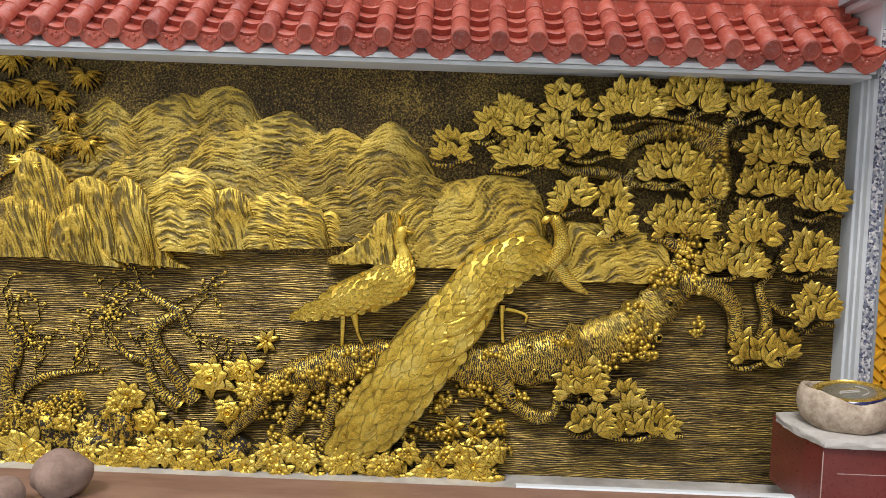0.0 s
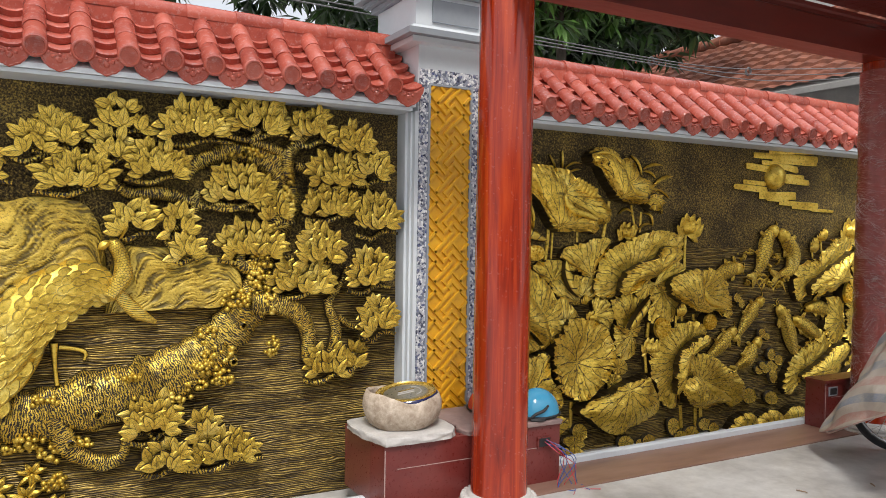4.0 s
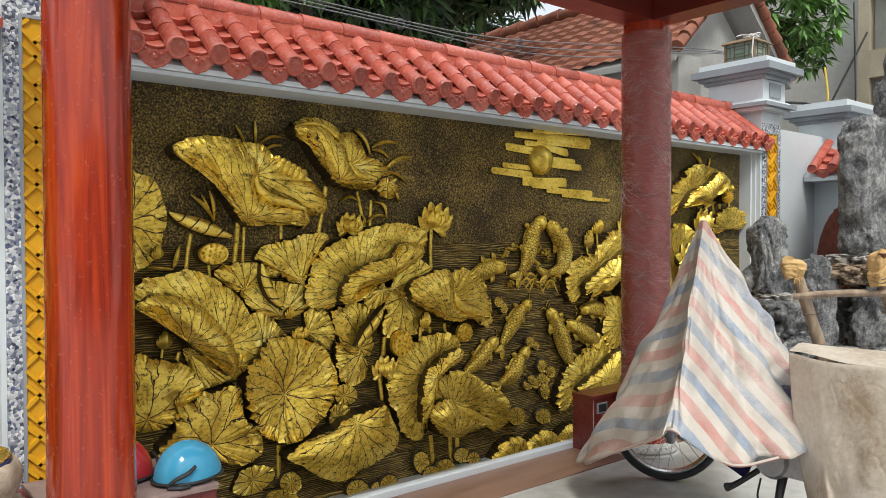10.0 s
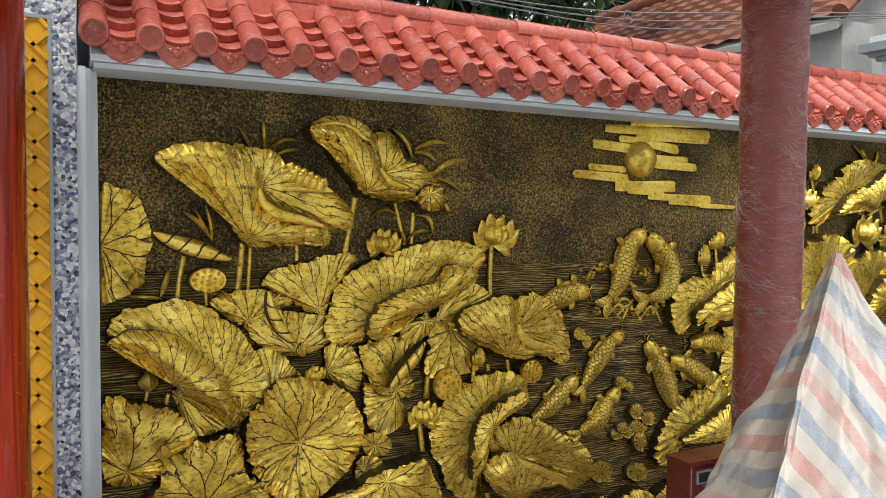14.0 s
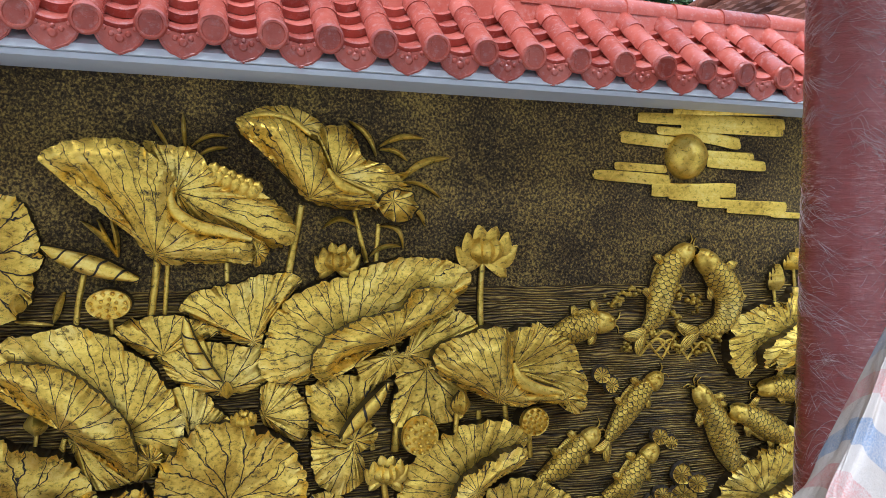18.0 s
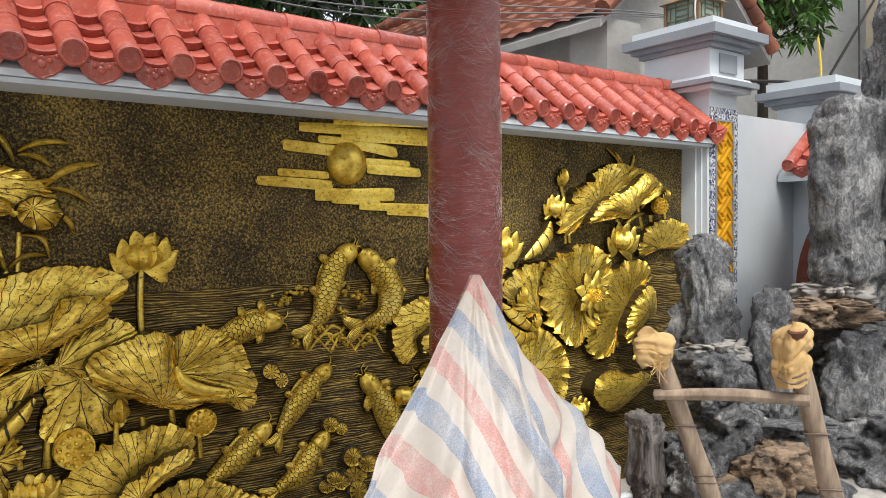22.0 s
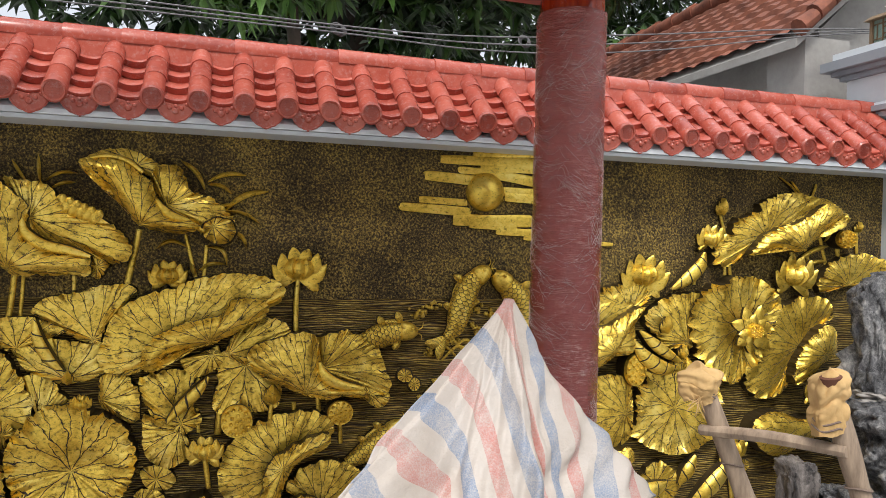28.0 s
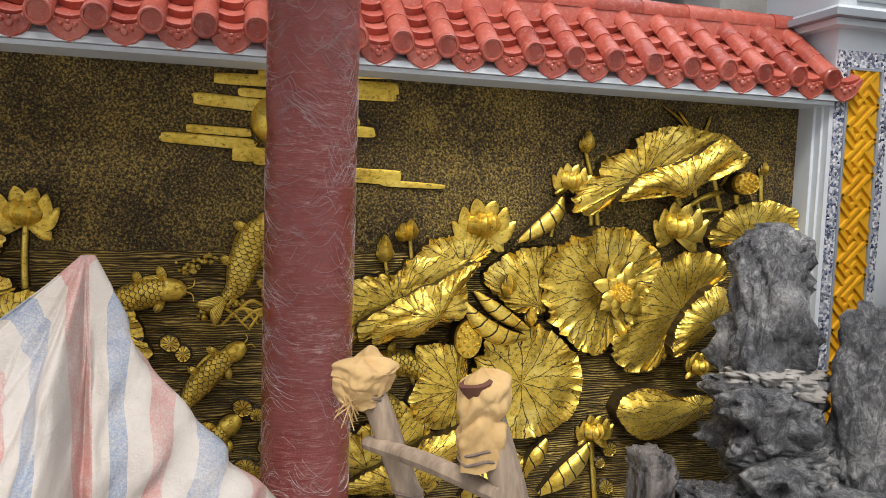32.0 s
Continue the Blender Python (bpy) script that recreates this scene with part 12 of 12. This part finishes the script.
STONES = [
    (7.035, 3.27, 1.135, 0.245, 0.15, 0.415, 1.0, 0.30, "jagged dark grey limestone standing on the rockery"),
    (7.00, 3.20, 0.72, 0.23, 0.16, 0.17, 2.0, 0.28, "pitted grey limestone boulder with white veins"),
    (7.08, 3.14, 0.48, 0.26, 0.20, 0.16, 22.0, 0.28, "pale grey limestone boulder full of hollows"),
    (7.33, 3.03, 0.80, 0.13, 0.12, 0.43, 3.0, 0.16, "upright dark grey limestone pillar"),
    (7.98, 2.95, 1.68, 0.30, 0.17, 0.68, 4.0, 0.14, "tall standing slab of dark grey limestone"),
    (8.42, 2.80, 1.95, 0.32, 0.22, 1.10, 5.0, 0.22, "towering jagged dark grey limestone"),
    (7.95, 2.85, 0.66, 0.40, 0.28, 0.28, 7.0, 0.26, "dark grey limestone under the ledge"),
    (7.62, 2.72, 0.60, 0.16, 0.16, 0.40, 23.0, 0.18, "upright fissured grey limestone"),
    (7.38, 2.86, 0.42, 0.30, 0.24, 0.10, 8.0, 0.22, "flat pale-topped limestone slab"),
    (7.62, 2.58, 0.36, 0.34, 0.24, 0.22, 9.0, 0.28, "dark grey limestone at the rockery foot"),
    (6.80, 3.14, 0.30, 0.20, 0.17, 0.20, 11.0, 0.28, "grey limestone by the mural foot"),
    (8.30, 2.50, 0.62, 0.45, 0.32, 0.45, 12.0, 0.26, "broad dark limestone boulder"),
    (8.60, 2.20, 1.00, 0.40, 0.30, 0.80, 13.0, 0.26, "broad dark limestone mass"),
]
for x, y, z, sx, sy, sz, seed, rough, label in STONES:
    boulder(x, y, z, sx, sy, sz, seed, M_ROCK, "rock", label, rough * 1.7, G, 5, 0.65, 0.30 if seed < 2 else 0.0)
boulder(7.74, 2.96, 1.04, 0.34, 0.20, 0.09, 6.0, M_BROWNROCK, "rock", "rusty brown layered ledge stone", 0.5, G, 5, 0.7)
boulder(7.05, 2.85, 0.28, 0.22, 0.18, 0.16, 10.0, M_BROWNROCK, "rock", "rusty orange stone at the rockery foot", 0.45, G, 5, 0.7)
rnd_stone = random.Random(12)
for k in range(14):
    u = rnd_stone.random()
    size = rnd_stone.uniform(0.07, 0.13)
    boulder(6.75 + 1.0 * u, 2.98 - 0.55 * u + rnd_stone.uniform(-0.14, 0.08), 0.10 + size * 0.6, size * 1.2, size, size * 0.75, 30.0 + k, M_BROWNROCK if k % 4 == 1 else M_ROCK, "rock", "small rusty stone at the rockery foot" if k % 4 == 1 else "small broken limestone at the rockery foot", 0.3, G, 3, 0.7)
boulder(7.02, 3.20, 0.86, 0.17, 0.13, 0.07, 14.0, M_MORTAR, "mortar_bed", "pale mortar smeared between the rockery stones", 0.6, "", 5, 0.7)
boulder(7.9, 2.98, 1.14, 0.24, 0.18, 0.08, 15.0, M_MORTAR, "mortar_bed", "pale mortar under the standing slab", 0.6, "", 5, 0.7)
boulder(7.9, 2.7, 0.16, 0.95, 0.50, 0.10, 16.0, M_MORTAR, "mortar_bed", "rough mortar base of the rockery", 0.15, "", 4)
boulder(6.55, 3.30, 0.34, 0.095, 0.085, 0.26, 17.0, M_DARKWOOD, "petrified_log", "short upright petrified log, dark and fissured", 0.30, G, 5, 0.45)
tagged(bpy.data.objects["petrified_log"], category="rock")


# ---- beyond the mural wall ----
def lantern(x, y, z):
    l = thing("lantern", "small green-grey fretwork lantern on the pilaster cap", "lantern", at=(x, y, z))
    glass = mottled("dusty_green_glass", (0.16, 0.24, 0.20), (0.28, 0.38, 0.33), 12.0, 0.3)
    wood = mottled("weathered_brown_wood", (0.13, 0.085, 0.045), (0.24, 0.16, 0.09), 12.0, 0.7)
    Build().box(-0.12, -0.12, 0.02, 0.12, 0.12, 0.17, glass).make("pane_box", l, "", False)
    Build().box(-0.15, -0.15, 0.0, 0.15, 0.15, 0.022, wood).make("base", l, "", False)
    Build().box(-0.16, -0.16, 0.172, 0.16, 0.16, 0.20, wood, 0.03).make("lid", l, "", False)
    for sx, sy in ((-1, -1), (1, -1), (-1, 1), (1, 1)):
        Build().box(sx * 0.125 - 0.01, sy * 0.125 - 0.01, 0.022, sx * 0.125 + 0.01, sy * 0.125 + 0.01, 0.172, wood).make("post", l, "", False)
    for face in (0, 1):
        b = Build()
        for u0, w0, u1, w1 in [(-0.115, 0.05, 0.115, 0.056), (-0.115, 0.14, 0.115, 0.146), (-0.05, 0.03, -0.044, 0.17), (0.044, 0.03, 0.05, 0.17), (-0.09, 0.05, -0.084, 0.146), (0.084, 0.05, 0.09, 0.146), (-0.045, 0.075, 0.045, 0.081), (-0.045, 0.115, 0.045, 0.121)]:
            if face:
                b.box(-0.127, u0, w0, -0.121, u1, w1, wood)
            else:
                b.box(u0, -0.127, w0, u1, -0.121, w1, wood)
        b.make("fretwork", l, "", False)
    return l


lantern(7.74, 3.84, 2.841)

corner = Build().box(7.92, 3.80, -0.1, 9.32, 3.98, 2.32, M_WHITE).make("wall_corner", None, "", False)
tagged(corner, "plain pale blue-grey wall past the pilaster", "wall", kind="structure")
M_BRICK = mottled("red_brick", (0.20, 0.055, 0.035), (0.34, 0.11, 0.07), 12.0, 0.85, 0, 50, 0.004, 0.5)
side = Build().box(8.95, 0.2, -0.1, 9.15, 3.798, 1.92, M_WHITE).make("wall_east", None, "", False)
tagged(side, "low pale blue-grey side wall with a tiled coping", "wall", kind="structure")
arch = thing("brick_arch", "round brick arch panel set on the side wall", "arch", at=(8.95, 3.42, 1.04))
b = Build()
b.prism([(0.35 * math.cos(a), 0.64 * math.sin(a)) for a in [2 * math.pi * i / 28 for i in range(28)]], -0.012, -0.002, M_BRICK, "x")
b.make("panel", arch, "", False)
for r in range(19):
    z = -0.594 + r * 0.066
    half = 0.34 * math.sqrt(max(0.0, 1 - (z / 0.64) ** 2))
    k = -half
    while k < half - 0.05:
        e = min(half, k + 0.13 - (0.065 if r % 2 and k == -half else 0))
        Build().box(-0.022, k, z - 0.029, -0.013, e - 0.008, z + 0.029, M_BRICK).make("brick", arch, "", False)
        k = e


def side_coping():
    c = thing("wall_coping", "short red glazed tile coping on the side wall", "coping", "tiled copings of the wall")
    t = tile_meshes()
    Build().prism([(8.72, 1.86), (8.72, 1.90), (9.05, 2.16), (9.38, 1.90), (9.38, 1.86)], 0.2, 3.795, M_WHITE, "y").make("fascia", c, "", False)
    for i in range(19):
        y = 3.70 - i * PITCH
        for s in range(3):
            o = new("barrel_tile", t["barrel_tile"].data)
            o.parent, o.matrix_basis = c, pose(8.70 + 0.113 * s, y, 1.975 + 0.088 * s, 0, 0, -90) @ pose(0, 0, 0, math.degrees(SLOPE))
        o = new("barrel_end", t["barrel_end"].data)
        o.parent, o.matrix_basis = c, pose(8.698, y, 1.978, 0, 0, -90)
        for s in range(3):
            o = new("pan_tile", t["pan_tile"].data)
            o.parent, o.matrix_basis = c, pose(8.71 + 0.1 * s, y - PITCH / 2, 1.98 + 0.078 * s, 0, 0, -90) @ pose(0, 0, 0, math.degrees(SLOPE) - 4)
        o = new("drip_tile", t["drip_tile"].data)
        o.parent, o.matrix_basis = c, pose(8.70, y - PITCH / 2, 1.985, 0, 0, -90) @ pose(0, 0, 0, 14)
    for ob in t.values():
        bpy.data.objects.remove(ob)


side_coping()
p = thing("corner_pillar", "pale pillar with grey stepped cap at the wall corner", "pillar")
Build().box(9.16, 3.62, -0.1, 9.66, 4.05, 2.46, M_WHITE).make("shaft", p, "", False)
for g, z0, z1, m in ((0.03, 2.462, 2.49, M_GREY), (0.07, 2.492, 2.53, M_GREY), (0.12, 2.532, 2.59, M_GREY), (0.06, 2.592, 2.66, M_WHITE)):
    Build().box(9.16 - g, 3.62 - g, z0, 9.66 + g, 4.05 + g, z1, m).make("cap_step", p, "", False)


def house():
    h = thing("house", "small grey rendered house with weathered orange tile roof", "house")
    render_m = mottled("grey_cement_render", (0.28, 0.27, 0.255), (0.44, 0.43, 0.41), 2.5, 0.85, 0, 30, 0.004, 0.4, 6.0)
    xe, xr, xf, ze, zr, y0, y1 = 7.35, 8.42, 9.50, 2.98, 3.95, 4.28, 9.5
    Build().prism([(xe + 0.42, 0.0), (xe + 0.42, ze + 0.15), (xr, zr - 0.2), (xf - 0.35, ze + 0.15), (xf - 0.35, 0.0)], y0 + 0.28, y1 - 0.2, render_m).make("wall", h, "", False)
    Build().box(xe + 0.10, y0 + 0.05, ze - 0.42, xe + 0.46, y0 + 0.40, ze + 0.02, render_m).make("eaves_block", h, "cement block under the eaves", False)
    for xa, xb in ((xe, xr), (xf, xr)):
        n, m = 150, 121
        P = np.zeros((n, m, 3))
        for i in range(n):
            y = y0 + (y1 - y0) * i / (n - 1)
            for j in range(m):
                f = j / (m - 1)
                course = f * 11
                step = 0.035 * (1 - (course - math.floor(course)))
                roll = 0.022 * abs(math.sin(math.pi * y / 0.2 + 0.4 * math.floor(course)))
                w = 0.012 * noise.noise((y * 2, f * 6, 1.0))
                P[i, j] = (xa + (xb - xa) * f, y, ze + (zr - ze) * f + step + roll + w)
        Build().grid(P, np.zeros((n, m, 2)), M_OLDTILE).make("roof_slope", h, "rows of weathered orange tiles", True, 30)
        s = 1 if xb > xa else -1
        Build().prism([(xa, ze - 0.07), (xa, ze - 0.01), (xb, zr - 0.01), (xb, zr - 0.13)][::s], y0 + 0.02, y1 - 0.02, render_m).make("roof_slab", h, "cement roof slab", False)
        b = Build()
        for k in range(9):
            f0, f1 = k / 9, (k + 1) / 9
            pipe(b, [(xa + (xb - xa) * f0, y0, ze + (zr - ze) * f0 + 0.05, 0.062), (xa + (xb - xa) * f1, y0, ze + (zr - ze) * f1 + 0.035, 0.05)], M_OLDTILE, 4, 10)
        b.make("verge_tiles", h, "half-round tiles along the verge")
    b = Build()
    for k in range(16):
        pipe(b, [(xr, y0 + k * 0.33, zr + 0.06, 0.085), (xr, y0 + k * 0.33 + 0.34, zr + 0.045, 0.07)], M_OLDTILE, 4, 10)
    b.make("ridge_tiles", h)
    return h


house()
conc = mottled("stained_concrete", (0.33, 0.32, 0.30), (0.56, 0.55, 0.52), 0.9, 0.85, 0, 12, 0.004, 0.4, 7.0)
bld = thing("concrete_building", "tall stained grey concrete building with slotted pillar", "building")
Build().box(12.0, -2.0, 0.0, 18.0, 9.5, 7.5, conc).make("wall", bld, "", False)
tan = mottled("tan_render", (0.30, 0.25, 0.18), (0.45, 0.39, 0.29), 3.0, 0.9)
for z0 in (0.0, 1.5, 2.6, 3.7, 4.8, 5.9):
    for y0, y1, low in ((4.05, 4.20, 0.0), (4.42, 4.56, 0.0), (4.202, 4.418, 0.75)):
        Build().box(11.82, y0, z0 + low, 11.998, y1, z0 + 1.098, tan).make("pillar_block", bld, "tan rendered block of a slotted pillar", False)
for z0 in (3.0, 5.2):
    Build().box(11.9, 2.0, z0, 11.998, 3.1, z0 + 0.12, conc).make("ledge", bld, "", False)


def leaf_material(name, dark, light):
    m, n, links, b = shader(name, 0.45)
    rnd = n.new("ShaderNodeNewGeometry").outputs["Random Per Island"]
    links.new(ramp(n, links, rnd, [(0.0, dark), (0.7, light), (1.0, tuple(min(1, c * 1.7) for c in light))]), b.inputs["Base Color"])
    b.inputs["Transmission Weight"].default_value = 0.0
    b.inputs["Subsurface Weight"].default_value = 0.0
    return m


M_BARKTREE = mottled("dark_tree_bark", (0.03, 0.024, 0.018), (0.10, 0.08, 0.06), 8.0, 0.9, 0, 40, 0.02, 0.7)


def tree(x, y, crown, count, size, material, label, seed, trunk_r=0.16):
    """Trunk and limbs, and a crown of drooping pointed leaves in sprays at the limb ends."""
    rnd = random.Random(seed)
    t = thing("tree", label, "tree", "", (0, 0, 0))
    cx, cy, cz, rx, ry, rz = crown
    b = Build()
    pipe(b, [(x, y, -0.1, trunk_r), (x + 0.1, y, 1.4, trunk_r * 0.85), (x * 0.5 + cx * 0.5, y * 0.5 + cy * 0.5, cz - rz * 0.75, trunk_r * 0.7), (cx, cy, cz, trunk_r * 0.4)], M_BARKTREE, 24, 12)
    b.make("trunk", t)
    tips = []
    for k in range(12):
        a = 2 * math.pi * k / 12 + rnd.uniform(-0.3, 0.3)
        e = rnd.uniform(-0.5, 0.8)
        tip = np.array((cx + rx * 0.85 * math.cos(a) * math.cos(e), cy + ry * 0.85 * math.sin(a) * math.cos(e), cz + rz * 0.85 * math.sin(e)))
        root = np.array((x * 0.5 + cx * 0.5, y * 0.5 + cy * 0.5, cz - rz * rnd.uniform(0.3, 0.8)))
        mid = (root + tip) / 2 + np.array([rnd.uniform(-0.25, 0.25) for _ in range(3)])
        b = Build()
        pipe(b, [(*root, trunk_r * 0.42), (*mid, trunk_r * 0.28), (*tip, trunk_r * 0.08)], M_BARKTREE, 16, 8)
        b.make("limb", t)
        tips.append((root, mid, tip))
    sprays = []
    while len(sprays) < count // 13:
        p = np.array([rnd.uniform(-1, 1) for _ in range(3)])
        q = np.linalg.norm(p)
        if 0.35 < q < 1.0 and noise.noise((p[0] * 2.1 + seed, p[1] * 2.1, p[2] * 2.1)) > -0.18:
            sprays.append((cx + rx * p[0], cy + ry * p[1], cz + rz * p[2]))
    V, F = [], []
    for s in sprays:
        lean = rnd.uniform(0, 6.28)
        for k in range(13):
            a = lean + k * 2.4
            droop = rnd.uniform(-1.1, 0.25)
            d = np.array((math.cos(a) * math.cos(droop), math.sin(a) * math.cos(droop), math.sin(droop)))
            side_v = np.array((-math.sin(a), math.cos(a), rnd.uniform(-0.3, 0.3)))
            up = np.cross(d, side_v)
            l, w = size * rnd.uniform(0.7, 1.25), size * rnd.uniform(0.13, 0.2)
            r0 = np.array(s) + d * 0.03
            n0 = len(V)
            V += [tuple(r0), tuple(r0 + d * l * 0.45 + side_v * w), tuple(r0 + d * l * 0.45 - up * w * 0.35), tuple(r0 + d * l * 0.45 - side_v * w), tuple(r0 + d * l + np.array((0, 0, -0.18 * l)))]
            F += [(n0, n0 + 1, n0 + 2), (n0, n0 + 2, n0 + 3), (n0 + 1, n0 + 4, n0 + 2), (n0 + 2, n0 + 4, n0 + 3)]
    b = Build()
    b.points(V, [(0, 0)] * len(V), F, material)
    b.make("crown", t, "many drooping pointed green leaves", False)
    return t


M_LEAFDARK = leaf_material("dark_green_leaves", (0.010, 0.028, 0.008), (0.040, 0.085, 0.018))
M_LEAFLIGHT = leaf_material("fresh_green_leaves", (0.035, 0.085, 0.014), (0.11, 0.23, 0.045))
tree(5.4, 7.2, (4.4, 6.6, 4.75, 3.6, 1.5, 1.75), 17000, 0.22, M_LEAFDARK, "broad dark green tree overhanging the wall", 3)
tree(1.0, 7.0, (0.4, 6.8, 4.7, 3.0, 1.4, 1.7), 11000, 0.22, M_LEAFDARK, "broad dark green tree behind the wall", 5)
tree(4.3, 5.4, (4.15, 5.3, 3.72, 1.0, 0.5, 0.66), 2800, 0.17, M_LEAFLIGHT, "fresh green bough of a young tree behind the wall", 8, 0.06)
tree(11.0, 5.3, (10.5, 4.9, 3.95, 0.95, 0.6, 0.62), 2200, 0.17, M_LEAFLIGHT, "fresh green young tree by the corner", 9, 0.07)
tree(9.0, 11.0, (8.2, 10.6, 4.6, 4.5, 1.4, 2.2), 11000, 0.28, M_LEAFDARK, "far dark green tree behind the house", 11)

# cables strung behind the coping
M_CABLE = mottled("grey_cable", (0.09, 0.09, 0.095), (0.22, 0.22, 0.225), 30.0, 0.5)
M_CABLEBLACK = mottled("black_cable", (0.012, 0.012, 0.013), (0.03, 0.03, 0.03), 30.0, 0.5)


def cable(points, r, material, label):
    b = Build()
    pipe(b, [(*p, r) for p in points], material, 60, 6)
    return tagged(b.make("cable"), label, "cable", "overhead cables")


for k in range(3):
    cable([(-3.0, 4.42, 2.86 + 0.03 * k), (0.0, 4.40, 2.80 + 0.025 * k), (2.5, 4.40, 2.74 + 0.03 * k), (4.4, 4.39, 2.72 + 0.02 * k), (5.3, 4.36, 2.70 + 0.04 * k), (6.2, 4.30, 2.77 + 0.05 * k), (7.9, 4.16, 3.02 + 0.01 * k), (9.5, 4.3, 3.05)], 0.0042, M_CABLE, "thin grey cable strung behind the coping")
for x, z in ((1.2, 2.80), (2.6, 2.77), (4.4, 2.745), (5.5, 2.79)):
    b = Build()
    for i in range(5):
        pipe(b, [(x + 0.03 * math.cos(w) + 0.008 * i, 4.40 + 0.01 * i, z + 0.03 * math.sin(w), 0.004) for w in [2 * math.pi * j / 10 for j in range(11)]], M_CABLE, 22, 5)
    tagged(b.make("cable_tie"), "knotted wire tie round the cables", "wire tie", "cable ties")
cable([(9.0, 4.3, 2.72), (9.9, 4.2, 2.76), (10.4, 4.0, 2.55), (10.9, 3.8, 2.1)], 0.014, M_CABLEBLACK, "sagging black power cable by the corner")
cable([(9.6, 4.2, 2.2), (10.6, 4.3, 3.0), (11.7, 4.4, 3.9)], 0.014, M_CABLEBLACK, "slanting black power cable by the corner")
cable([(10.9, 4.2, 1.8), (11.0, 4.25, 3.0), (11.3, 4.4, 4.2)], 0.010, M_CABLEBLACK, "upright black power cable by the corner")
rope = mottled("yellow_rope", (0.50, 0.34, 0.03), (0.70, 0.50, 0.06), 20.0, 0.7)
cable([(10.1, 4.2, 2.72), (10.2, 4.22, 2.9), (10.3, 4.3, 3.25)], 0.012, rope, "yellow rope tied to the black cables")
cloth_white = mottled("white_string", (0.60, 0.58, 0.55), (0.75, 0.73, 0.70), 20.0, 0.8)
b = Build()
for i in range(9):
    r = random.uniform
    pipe(b, [(7.72 + r(-0.12, 0.12), 3.80 + r(-0.08, 0.08), 3.05 + r(0, 0.03), 0.005), (7.72 + r(-0.1, 0.1), 3.80 + r(-0.08, 0.08), 3.08 + r(0, 0.04), 0.005), (7.70 + r(-0.15, 0.12), 3.78 + r(-0.08, 0.08), 3.05 + r(-0.01, 0.03), 0.005)], cloth_white, 12, 5)
pipe(b, [(7.60, 3.70, 3.06, 0.006), (7.52, 3.66, 3.02, 0.006), (7.50, 3.66, 2.90, 0.006), (7.51, 3.66, 2.84, 0.004)], cloth_white, 14, 5)
tagged(b.make("string_tangle"), "tangle of pale string lying on the lantern", "string")
